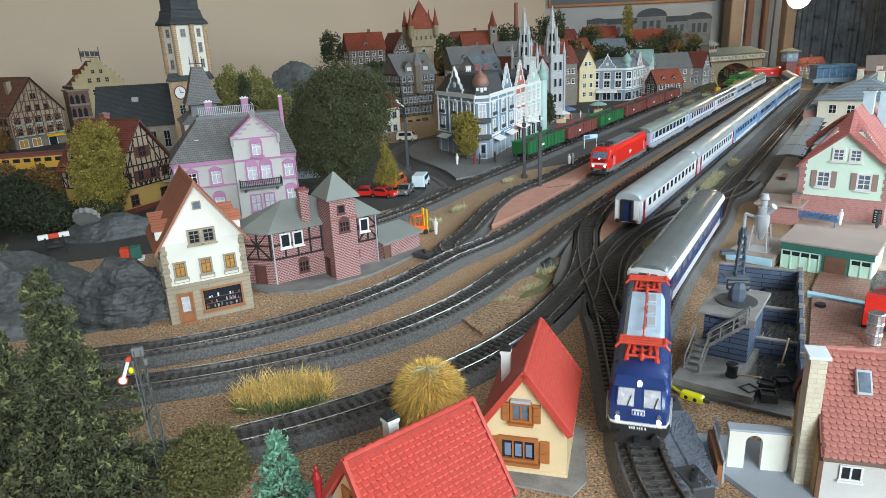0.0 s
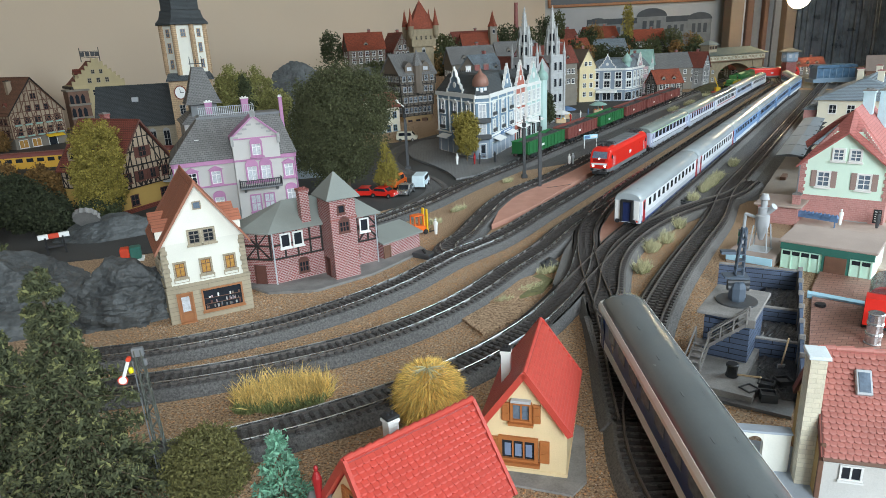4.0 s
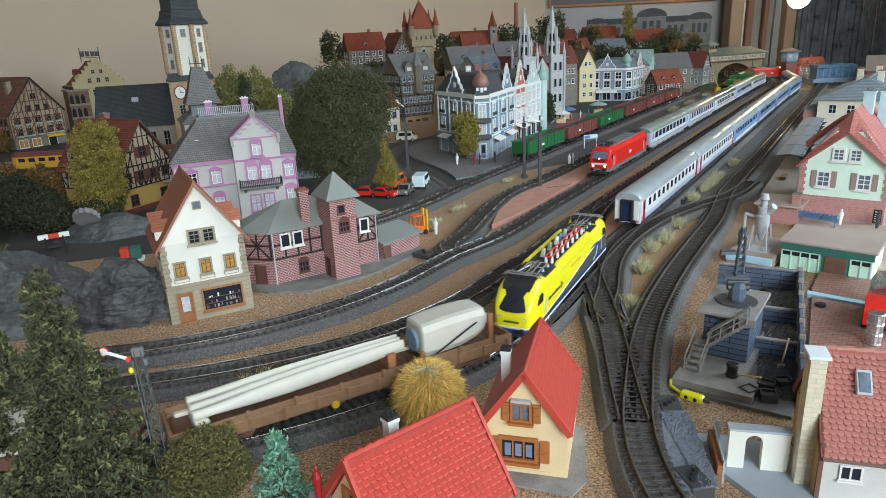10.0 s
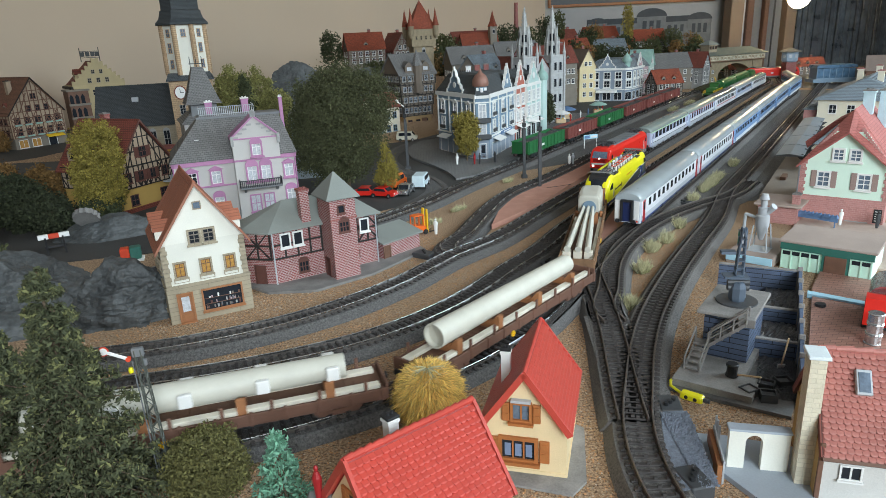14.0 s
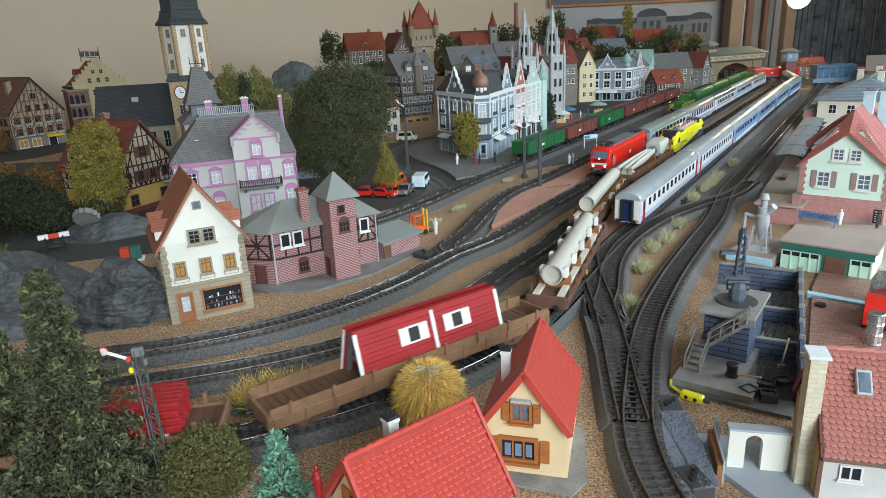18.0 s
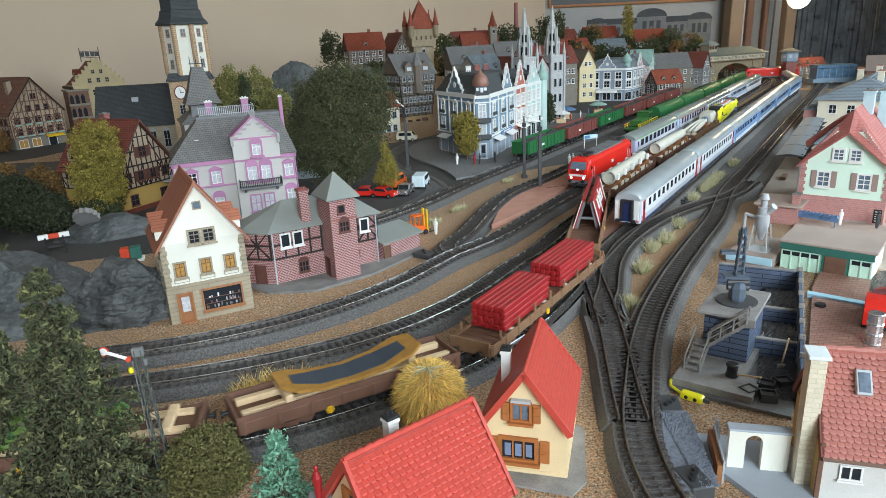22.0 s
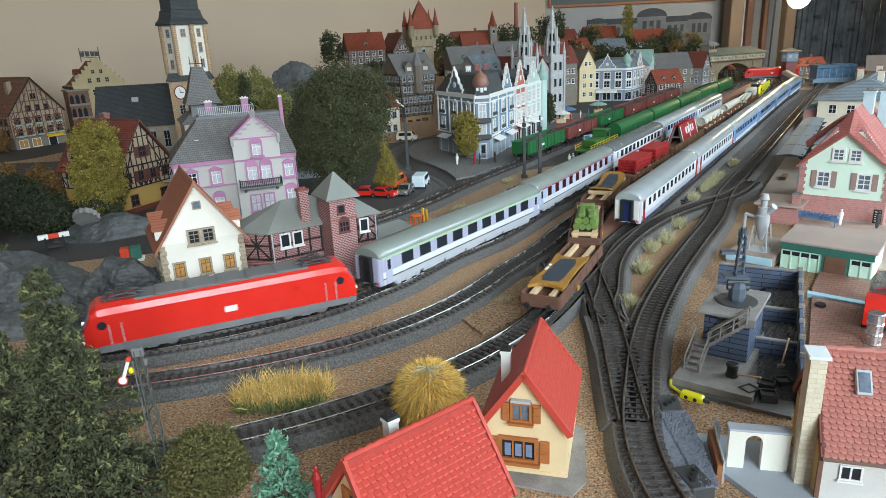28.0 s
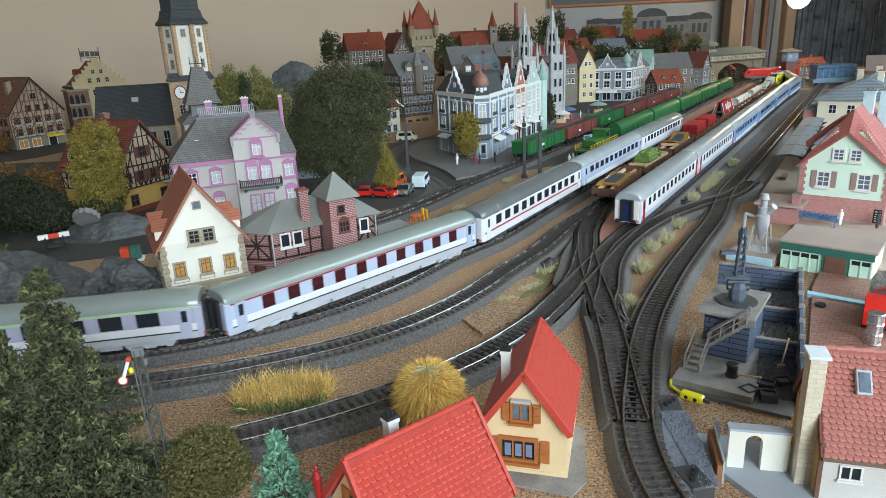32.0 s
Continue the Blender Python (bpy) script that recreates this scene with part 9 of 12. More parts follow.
    for x in (-0.070, -0.020, 0.030, 0.080, 0.13, 0.18, 0.24, 0.30):
        part("canopy_post", cyl(B(), (x, -0.010, 0.006), (x, -0.010, 0.053), 0.0014, n=8), darkgrey, c)
        part("canopy_bracket", prism(B(), [(-0.020, 0.052), (0.0, 0.052), (-0.010, 0.043)], x - 0.0008, x + 0.0008, "x"), darkgrey, c)
    part("bench", bx(B(), -0.05, -0.02, 0.010, 0.018, 0.006, 0.013, 0.0006), darkwood, c)
    b = thing("station_hall", "cream station hall with blue-grey slate hip roof", "station building", pose(0.890, 1.400, 0, 0, 0, -38))
    walls(b, 0.16, 0.32, 0, 0.074, cream)
    hip_roof(b, 0.16, 0.32, 0.074, 0.040, blueslate, 0.008, 0.002, 0.18)
    grid_windows(b, side_of("F", 0.16, 0.32), 0.16, (0.045,), 4, 0.013, 0.017, white, glass, 0.012)
    grid_windows(b, side_of("L", 0.16, 0.32), 0.32, (0.010, 0.045), 7, 0.013, 0.017, white, glass, 0.012)
    for x, y in ((0.02, 0.10), (-0.025, 0.16), (0.03, 0.22), (0.0, 0.28)):
        chimney(b, x, y, 0.088, 0.128, 0.006, cream, brickplain)
    m = thing("station_wing", "low station wing with blue-grey roof and brick end", "station building", pose(0.655, 1.02, 0, 0, 0, -38))
    walls(m, 0.13, 0.17, 0, 0.050, cream)
    hip_roof(m, 0.13, 0.17, 0.050, 0.030, blueslate, 0.007, 0.002, 0.06)
    grid_windows(m, side_of("L", 0.13, 0.17), 0.17, (0.012,), 5, 0.012, 0.022, redtimber, glass, 0.01)
    e = thing("brick_pavilion", "dusky red brick pavilion beside the station hall", "station building", pose(0.826, 1.475, 0, 0, 0, -38))
    walls(e, 0.024, 0.06, 0, 0.050, stationred)
    hip_roof(e, 0.024, 0.06, 0.050, 0.008, blueslate, 0.004)


def workshop():
    h = thing("garage_workshop", "low workshop with mint doors, dark green fascia and brown felt roof", "garage", pose(0.375, 0.610, 0, 0, 0, -41.1))
    w, d = 0.080, 0.062
    walls(h, w, d, 0, 0.026, mint)
    part("fascia", bx(B(), -w / 2 - 0.001, w / 2 + 0.001, -0.002, 0.0005, 0.0205, 0.0275), darkgreen, h)
    part("roof", bx(B(), -w / 2 - 0.003, w / 2 + 0.003, -0.003, d + 0.003, 0.0275, 0.0300, 0.0006), brownfelt, h)
    for u0, u1 in ((-0.039, -0.005), (0.022, 0.039)):
        n = 4 if u1 - u0 > 0.02 else 2
        g = part("garage_door", bx(B(), u0, u1, -0.0014, 0.0003, 0.0004, 0.0200), minttrim, h)
        for i in range(n + 1):
            x = u0 + (u1 - u0) * i / n
            part("door_batten", bx(B(), x - 0.0006, x + 0.0006, -0.0022, -0.001, 0.0004, 0.0200), minttrim, g)
        for i in range(n):
            x = u0 + (u1 - u0) * (i + 0.5) / n
            part("door_pane", bx(B(), x - 0.0034, x + 0.0034, -0.0019, -0.001, 0.0150, 0.0190), glass, g)
    part("door_frame", bx(B(), -0.003, 0.021, -0.0016, 0.0003, 0.0002, 0.0205), darkgreen, h)
    part("brown_door", bx(B(), -0.0005, 0.0185, -0.0022, -0.001, 0.0004, 0.0195, 0.0003), darkwood, h)
    # dust extractor on the roof
    lp = thing("loading_dock", "low brown dock with light blue edge beside the workshop", "loading dock", pose(0.375, 0.610, 0, 0, 0, -41.1))
    part("deck", bx(B(), -0.090, -0.0445, -0.012, 0.064, 0.0, 0.0112, 0.0004), brownfelt, lp)
    part("blue_edge", bx(B(), -0.090, -0.0445, -0.0136, -0.0122, 0.0030, 0.0108, 0.0003), skyblue, lp)
    part("green_door", bx(B(), -0.088, -0.086, 0.016, 0.028, 0.0112, 0.0270, 0.0003), darkgreen, lp)
    c = thing("dust_extractor", "grey cyclone dust extractor with chimney on a low dock", "dust extractor", pose(0.375, 0.610, 0.0112, 0, 0, -41.1) @ pose(-0.0640, 0.0120, 0) @ Matrix.Diagonal((1.05, 1.05, 1.14, 1)))
    part("cyclone", lathe(B(), [(0.0022, 0.010), (0.0060, 0.022), (0.0066, 0.023), (0.0066, 0.033), (0.0050, 0.034), (0.0050, 0.040), (0.0030, 0.041), (0.0030, 0.047), (0.0046, 0.048), (0.0028, 0.053)], 16), lightgrey, c, smooth=True)
    bm = B()
    for a, b in ((-1, -1), (1, -1), (1, 1), (-1, 1)):
        cyl(bm, (a * 0.0085, b * 0.0085, 0), (a * 0.0062, b * 0.0062, 0.024), 0.0007, n=5)
    bx(bm, -0.0095, 0.0095, -0.0095, 0.0095, 0.0, 0.0012)
    part("stand", bm, lightgrey, c)
    bm = B()
    cyl(bm, (-0.005, 0, 0.030), (-0.017, 0.002, 0.032), 0.0016, n=8)
    cyl(bm, (-0.017, 0.002, 0.032), (-0.018, 0.002, 0.0), 0.0016, n=8)
    cyl(bm, (0.004, 0, 0.036), (0.010, -0.002, 0.043), 0.0026, 0.0034, n=8)
    part("duct", bm, lightgrey, c)
    cur = thing("kiosk_awning", "blue wavy awning frame in front of the station house", "awning", pose(0.447, 0.773, 0.0, 0, 0, -50))
    bm = B()
    for k in range(14):
        x = -0.030 + k * 0.0045
        cyl(bm, (x, 0, 0.014 + 0.001 * (k % 2)), (x + 0.004, 0, 0.0165), 0.0028, n=6)
    bx(bm, -0.032, 0.033, -0.001, 0.001, 0.010, 0.015)
    part("scalloped_edge", bm, signblue, cur)
    for x in (-0.029, 0.030):
        part("leg", cyl(B(), (x, 0, 0), (x, 0, 0.012), 0.0008, n=6), signblue, cur)
    # paved yards
    flat("yard_paving", [(0.252, 0.412), (0.345, 0.575), (0.375, 0.615), (0.47, 0.53), (0.38, 0.32)], 0.0030, brownpave, "brown brick paving of the coal yard")
    flat("yard_kerb", [(0.328, 0.553), (0.332, 0.560), (0.42, 0.482), (0.416, 0.475)], 0.0048, skyblue, "light blue strip across the yard")
    flat("station_forecourt", [(0.36, 0.66), (0.46, 0.82), (0.62, 0.70), (0.52, 0.55)], 0.0026, mat("pale_brown_floor", (0.40, 0.31, 0.26), 0.8, var=0.2, scale=30), "pale brown forecourt in front of the station house")


sooty = mat("sooty_concrete", (0.25, 0.24, 0.23), 0.85, var=0.5, scale=90, bump=0.6, col2=(0.42, 0.395, 0.37))


def coal_store():
    yaw = -36
    m = pose(0.204, 0.432, 0, 0, 0, yaw)
    h = thing("coal_store", "blue-black planked coal stage with concrete deck and stairs", "coal stage", m)
    part("base_slab", prism(B(), [(-0.026, -0.047), (0.026, -0.047), (0.026, -0.020), (0.016, -0.020), (0.016, 0.062), (-0.020, 0.062), (-0.026, 0.0)], 0.0, 0.0075, "z"), sooty, h)
    part("base_plate", prism(B(), [(-0.026, -0.053), (0.050, -0.050), (0.047, 0.02), (0.0, 0.02), (-0.028, 0.0)], 0.0002, 0.0026, "z"), mat("coal_dusted_plate", (0.115, 0.113, 0.112), 0.85, var=0.5, scale=120, bump=0.6), h)
    part("stage_wall", bx(B(), -0.0185, 0.0125, 0.0, 0.050, 0.0075, 0.0425), coalplank, h)
    part("deck", bx(B(), -0.0225, 0.0165, -0.008, 0.052, 0.0425, 0.0450, 0.0006), sooty, h)
    part("deck_edge", bx(B(), 0.006, 0.0172, -0.0095, -0.0075, 0.0390, 0.0455, 0.0004), sooty, h)
    part("turntable", cyl(B(), (-0.002, 0.022, 0.0449), (-0.002, 0.022, 0.0462), 0.0145, n=28), darkgrey, h)
    # stairs up the front, in two flights
    st = part("stair_upper", B_stairs(0.012, -0.013, 0.0425, -0.0125, 0.0200, 5, -0.0105, -0.0035), sooty, h)
    st2 = part("stair_lower", B_stairs_y(-0.0225, -0.0125, -0.0035, 0.0200, -0.030, 0.0075, 5), sooty, h)
    part("stair_landing", bx(B(), -0.0225, -0.0125, -0.0105, -0.0015, 0.0188, 0.0204), sooty, h)
    bm = B()
    for (x0_, z0_, x1_, z1_) in ((-0.0125, 0.0200, 0.012, 0.0425),):
        for y in (-0.0110, -0.0030):
            cyl(bm, (x0_, y, z0_ + 0.010), (x1_, y, z1_ + 0.010), 0.0008, n=5)
            cyl(bm, (x0_, y, z0_ + 0.005), (x1_, y, z1_ + 0.005), 0.0006, n=5)
            for k in range(4):
                t = k / 3
                x, z = x0_ + (x1_ - x0_) * t, z0_ + (z1_ - z0_) * t
                cyl(bm, (x, y, z), (x, y, z + 0.010), 0.0007, n=5)
    for x in (-0.0228, -0.0122):
        cyl(bm, (x, -0.0035, 0.030), (x, -0.030, 0.0175), 0.0007, n=5)
        cyl(bm, (x, -0.030, 0.0075), (x, -0.030, 0.0178), 0.0007, n=5)
        cyl(bm, (x, -0.0035, 0.020), (x, -0.0035, 0.030), 0.0007, n=5)
    part("stair_railing", bm, sooty, h)
    # bins to the right
    bins = thing("coal_bins", "open blue-black planked coal bins half full of coal", "coal bin", m @ pose(0.0440, 0.020, 0, 0, 0, 8.5) @ pose(-0.043, -0.020, 0))
    x0_, x1_ = 0.0165, 0.043
    for y in (0.178, 0.098, 0.034):
        part("bin_divider", bx(B(), x0_ - 0.042 if y > 0.15 else x0_ - 0.008, x1_, y - 0.0012, y + 0.0012, 0.0, 0.0225 if y > 0.15 else 0.0155), coalplank, bins)
        part("divider_cap", bx(B(), x0_ - 0.042 if y > 0.15 else x0_ - 0.008, x1_, y - 0.0017, y + 0.0017, 0.0225 if y > 0.15 else 0.0155, 0.0237 if y > 0.15 else 0.0167), sooty, bins)
    for k in range(7):
        y0_ = -0.034 + k * 0.0303
        part("bin_wall", bx(B(), x1_ - 0.0012, x1_ + 0.0012, y0_, y0_ + 0.0283, 0, 0.0235), coalplank, bins)
        part("wall_post", bx(B(), x1_ - 0.0022, x1_ + 0.0022, y0_ + 0.0283, y0_ + 0.0303, 0, 0.0270, 0.0004), sooty, bins)
    rng = random.Random(9)
    for yb, ya in ((0.100, 0.176), (0.036, 0.096), (-0.03, 0.032)):
        bm = B()
        n = 14
        vs = [[bm.verts.new((x0_ + (x1_ - x0_ - 0.002) * i / n, yb + (ya - yb) * j / n, 0.0012 + (0.012 if yb > 0 else 0.004) * (0.25 + 0.75 * math.sin(math.pi * min(1, j / n * 0.9 + 0.1)) * (0.4 + 0.6 * i / n)) + rng.uniform(-0.0011, 0.0011))) for j in range(n + 1)] for i in range(n + 1)]
        for i in range(n):
            for j in range(n):
                bm.faces.new((vs[i][j], vs[i + 1][j], vs[i + 1][j + 1], vs[i][j + 1]))
        tagged(part("coal", bm, coal, bins), kind="stuff")
    heap = lambda y0h, y1h, top: (lambda x, y: 0.002 + top * math.sin(math.pi * min(1, max(0, (y - y0h) / (y1h - y0h) * 0.9 + 0.1))) * (0.4 + 0.6 * (x - x0_) / (x1_ - x0_)))
    for yb, ya, top, k in ((0.100, 0.176, 0.010, 1), (0.036, 0.096, 0.010, 2), (-0.03, 0.032, 0.004, 3)):
        nr = np.random.RandomState(k)
        at_ = [(x, y, heap(yb, ya, top)(x, y)) for x, y in zip(nr.uniform(x0_ + 0.001, x1_ - 0.002, 1500), nr.uniform(yb, ya, 1500))]
        grains("coal_layer", bins, at_, 0.0005, 0.0013, coal, k)
    # crane on the stage
    c = thing("coal_crane", "dark grey slewing coal crane with lattice jib", "crane", m @ pose(-0.002, 0.022, 0.0462, 0, 0, 25))
    part("crane_house", lathe(B(), [(0.0055, 0), (0.0062, 0.002), (0.0062, 0.010), (0.0048, 0.014), (0.0040, 0.0145)], 8), mat("blue_grey_iron", (0.10, 0.13, 0.17), 0.55, 0.3) if "blue_grey_iron" not in MATS else MATS["blue_grey_iron"], c)
    bm = B()
    for s in (-1, 1):
        cyl(bm, (s * 0.003, 0, 0.010), (s * 0.0012, -0.004, 0.056), 0.0008, n=5)
        cyl(bm, (s * 0.003, 0.004, 0.010), (s * 0.0012, -0.001, 0.056), 0.0008, n=5)
    for k in range(8):
        z = 0.014 + k * 0.0055
        bx(bm, -0.0026, 0.0026, -0.0034, 0.0036, z, z + 0.0008)
    cyl(bm, (0, -0.003, 0.056), (0, -0.010, 0.050), 0.0007, n=5)
    bx(bm, -0.011, 0.006, -0.006, 0.006, 0.018, 0.0195)
    bx(bm, -0.014, -0.004, -0.003, 0.003, 0.036, 0.038)
    part("jib", bm, MATS["blue_grey_iron"], c)
    for z in (0.004, 0.008):
        part("winch_drum", cyl(B(), (-0.0075, 0, z + 0.006), (0.0075, 0, z + 0.006), 0.0026, n=10), darkgrey, c)
    # small stove, shovel and tubs on the slab
    b = thing("oil_drum", "small black drum on the coal stage slab", "drum", m @ pose(0.008, -0.024, 0.0075))
    part("drum", lathe(B(), [(0.0038, 0), (0.0044, 0.0006), (0.0036, 0.003), (0.0036, 0.0065), (0.0044, 0.009), (0.0036, 0.0098), (0.0006, 0.0098)], 12), black, b)
    s = thing("coal_shovel", "long-handled coal shovel leaning in the bin", "shovel", m @ pose(0.034, 0.010, 0.008, 20, 0, 30))
    part("handle", cyl(B(), (0, 0, 0), (0, 0.002, 0.024), 0.0007, n=6), palewood, s)
    part("blade", prism(B(), [(-0.0026, 0), (0.0026, 0), (0.0022, -0.006), (-0.0022, -0.006)], -0.0004, 0.0004), lightgrey, s)
    s2 = thing("wooden_bar", "pale wooden bar leaning on the slab", "bar", m @ pose(0.019, -0.028, 0.0125, 0, 70, -30))
    part("bar", cyl(B(), (0, 0, -0.011), (0, 0, 0.011), 0.0007, n=6), palewood, s2)
    for k, (x, y) in enumerate(((0.030, -0.022), (0.034, -0.036), (0.039, -0.012), (0.022, -0.036))):
        t = thing("coal_tub", "small dark coal tub filled with coal", "coal tub", m @ pose(x, y, 0.001, 0, 0, 20 * k), group="coal tubs")
        bm = B()
        for a, b_, c_, d_ in ((-0.005, 0.005, -0.0045, -0.0038), (-0.005, 0.005, 0.0038, 0.0045), (-0.005, -0.0043, -0.0038, 0.0038), (0.0043, 0.005, -0.0038, 0.0038)):
            bx(bm, a, b_, c_, d_, 0, 0.0075)
        part("tub", bm, darkgrey, t)
        part("coal", bx(B(), -0.0042, 0.0042, -0.0037, 0.0037, 0.0002, 0.0060, 0.0006), coal, t)


def B_stairs(x_top, dummy, z_top, x_bot, z_bot, n, y0, y1):
    bm = B()
    for k in range(n):
        t = (k + 0.5) / n
        x, z = x_bot + (x_top - x_bot) * t, z_bot + (z_top - z_bot) * t
        bx(bm, x - abs(x_top - x_bot) / n * 0.55, x + abs(x_top - x_bot) / n * 0.55, y0, y1, z - 0.0006, z + 0.0006)
    for y in (y0, y1):
        prism(bm, [(x_bot, z_bot - 0.002), (x_bot, z_bot + 0.001), (x_top, z_top + 0.001), (x_top, z_top - 0.002)], y - 0.0005, y + 0.0005)
    return bm


def B_stairs_y(x0, x1, y_top, z_top, y_bot, z_bot, n):
    bm = B()
    for k in range(n):
        t = (k + 0.5) / n
        y, z = y_bot + (y_top - y_bot) * t, z_bot + (z_top - z_bot) * t
        bx(bm, x0, x1, y - 0.0022, y + 0.0022, z - 0.0006, z + 0.0006)
    for x in (x0, x1):
        prism(bm, [(y_bot, z_bot - 0.002), (y_bot, z_bot + 0.001), (y_top, z_top + 0.001), (y_top, z_top - 0.002)], x - 0.0005, x + 0.0005, "x")
    return bm


# --- tiled roofs whose tiles are told apart
def tile_roof(parent, w_slope, length, m, tile_m, tw, th, name="tile", limit=300, lip=0.0013):
    """Rows of rounded tiles on a slope: local x along the eave, y up the slope, z out of it."""
    def make():
        bm = B()
        poly = [(-tw * 0.48, th * 1.15), (-tw * 0.48, th * 0.30)] + [(tw * 0.48 * math.cos(a), th * 0.30 - th * 0.30 * math.sin(a) * -1 * -1) for a in [math.pi - math.pi * i / 4 for i in range(1, 4)]] + [(tw * 0.48, th * 0.30), (tw * 0.48, th * 1.15)]
        n = len(poly)
        up = [bm.verts.new((x, y, lip if y < th * 0.6 else 0.0001)) for x, y in poly]
        dn = [bm.verts.new((x, y, -0.0001)) for x, y in poly]
        bm.faces.new(up)
        for i in range(n):
            bm.faces.new((up[i], up[(i + 1) % n], dn[(i + 1) % n], dn[i]))
        return bm
    me = cached("tile_%s_%.4f_%.4f" % (tile_m.name, tw, th), make, tile_m)
    rows, cols = int(w_slope / th), int(length / tw)
    base = np.array([v.co for v in me.vertices])
    bf = [tuple(p.vertices) for p in me.polygons]
    count, verts, faces = 0, [], []
    for r in range(rows - 1, -1, -1):
        for c in range(cols):
            x = -length / 2 + tw * (c + (0.5 if r % 2 else 0.25) + 0.12)
            if x > length / 2 - tw * 0.4:
                continue
            y = th * r
            if count < limit:
                share(name, me, parent, m @ pose(x, y, 0))
                count += 1
            else:
                k = len(verts)
                verts += [tuple(v + np.array((x, y, 0))) for v in base]
                faces += [tuple(i + k for i in f) for f in bf]
    if verts:
        ob = new("tiles", mesh_of("tiles", verts, faces, tile_m))
        ob.parent = parent
        ob.matrix_basis = m.copy()
        tagged(ob, kind="stuff")


def near_cottage():
    """Front-gabled cottage with bright red roof and shutters."""
    h = thing("cottage", "cream gabled cottage with bright red tiled roof and brown shutters", "house", pose(0.0413, 0.3205, 0.0, 0, 0, -16))
    w, d, hz, rise = 0.046, 0.064, 0.034, 0.032
    walls(h, w, d, 0.0, hz, mat("sand_cream_render", (0.72, 0.56, 0.33), 0.8, var=0.08, scale=60, bump=0.4, bscale=1400))
    cm = MATS["sand_cream_render"]
    part("plinth", bx(B(), -w / 2 - 0.0006, w / 2 + 0.0006, -0.0006, d + 0.0006, 0, 0.004), cm, h)
    part("gable_wall", prism(B(), [(-w / 2, hz), (w / 2, hz), (0, hz + rise)], 0, 0.0025), cm, h)
    part("gable_wall", prism(B(), [(-w / 2, hz), (w / 2, hz), (0, hz + rise)], d - 0.0025, d), cm, h)
    ang = math.degrees(math.atan2(rise, w / 2))
    sl = math.hypot(rise, w / 2) + 0.0045
    for s in (-1, 1):
        m = pose(0, d / 2, hz + rise + 0.0012) @ Matrix.Rotation(radians(90 * s), 4, "Z") @ Matrix.Rotation(radians(ang), 4, "X") @ pose(0, -sl, 0)
        slab = part("roof_slope", bx(B(), -d / 2 - 0.004, d / 2 + 0.004, 0, sl, -0.0012, 0.0), redroof, h)
        slab.matrix_basis = m
        tile_roof(slab, sl, d + 0.008, Matrix(), redtile, 0.0030, 0.0026)
        verge = part("verge_board", bx(B(), -d / 2 - 0.0050, -d / 2 - 0.0036, 0, sl, -0.0022, 0.0014), redtile, slab)
        verge2 = part("verge_board", bx(B(), d / 2 + 0.0036, d / 2 + 0.0050, 0, sl, -0.0022, 0.0014), redtile, slab)
    for k in range(14):
        y = -0.004 + (d + 0.008) * k / 14
        part("ridge_tile", cyl(B(), (0, y, hz + rise + 0.0014), (0, y + (d + 0.008) / 14 * 0.95, hz + rise + 0.0018), 0.0011, 0.0013, n=8), redtile, h)
    window(h, Matrix(), -0.0040, 0.0112, 0.0185, 0.0120, shutterwood, glass, 3, 1, surround=0.0020, proud=0.0018, shutters=None)
    window(h, Matrix(), -0.0022, 0.0366, 0.0090, 0.0095, shutterwood, blueglass, 2, 1, surround=0.0016, proud=0.0018)
    for u, z, ww, hh in ((-0.0180, 0.0100, 0.0052, 0.0140), (0.0108, 0.0100, 0.0056, 0.0140), (-0.0108, 0.0352, 0.0044, 0.0115), (0.0064, 0.0352, 0.0044, 0.0115)):
        bm = bx(B(), u - ww / 2, u + ww / 2, -0.0016, 0.0002, z, z + hh, 0.0002)
        bx(bm, u - ww * 0.3, u + ww * 0.3, -0.0020, -0.0014, z + hh * 0.12, z + hh * 0.45)
        bx(bm, u - ww * 0.3, u + ww * 0.3, -0.0020, -0.0014, z + hh * 0.55, z + hh * 0.88)
        part("shutter", bm, shutterwood, h)
    part("window_hood", bx(B(), -0.0078, 0.0034, -0.0034, 0.0002, 0.0478, 0.0494, 0.0003), lightgrey, h)
    for u in (-0.0100, -0.0040, 0.0020):
        part("curtain", bx(B(), u - 0.0018, u + 0.0018, -0.0006, -0.0003, 0.0125, 0.0205), mat("blue_curtain", (0.16, 0.21, 0.32), 0.8) if "blue_curtain" not in MATS else MATS["blue_curtain"], h)
    chimney(h, -0.0150, 0.026, hz + 0.004, hz + rise + 0.0010, 0.0026, white, black)
    flat("cottage_plot", [(0.018, 0.316), (0.064, 0.299), (0.074, 0.310), (0.084, 0.362), (0.070, 0.376), (0.030, 0.365)], 0.0018, sooty, "grey slab under the cottage")


redtile = mat("red_roof_tile", (0.49, 0.060, 0.042), 0.42, var=0.1, scale=60, bump=0.1)
pinktile = mat("faded_red_roof_tile", (0.43, 0.165, 0.135), 0.55, var=0.16, scale=60, bump=0.1)


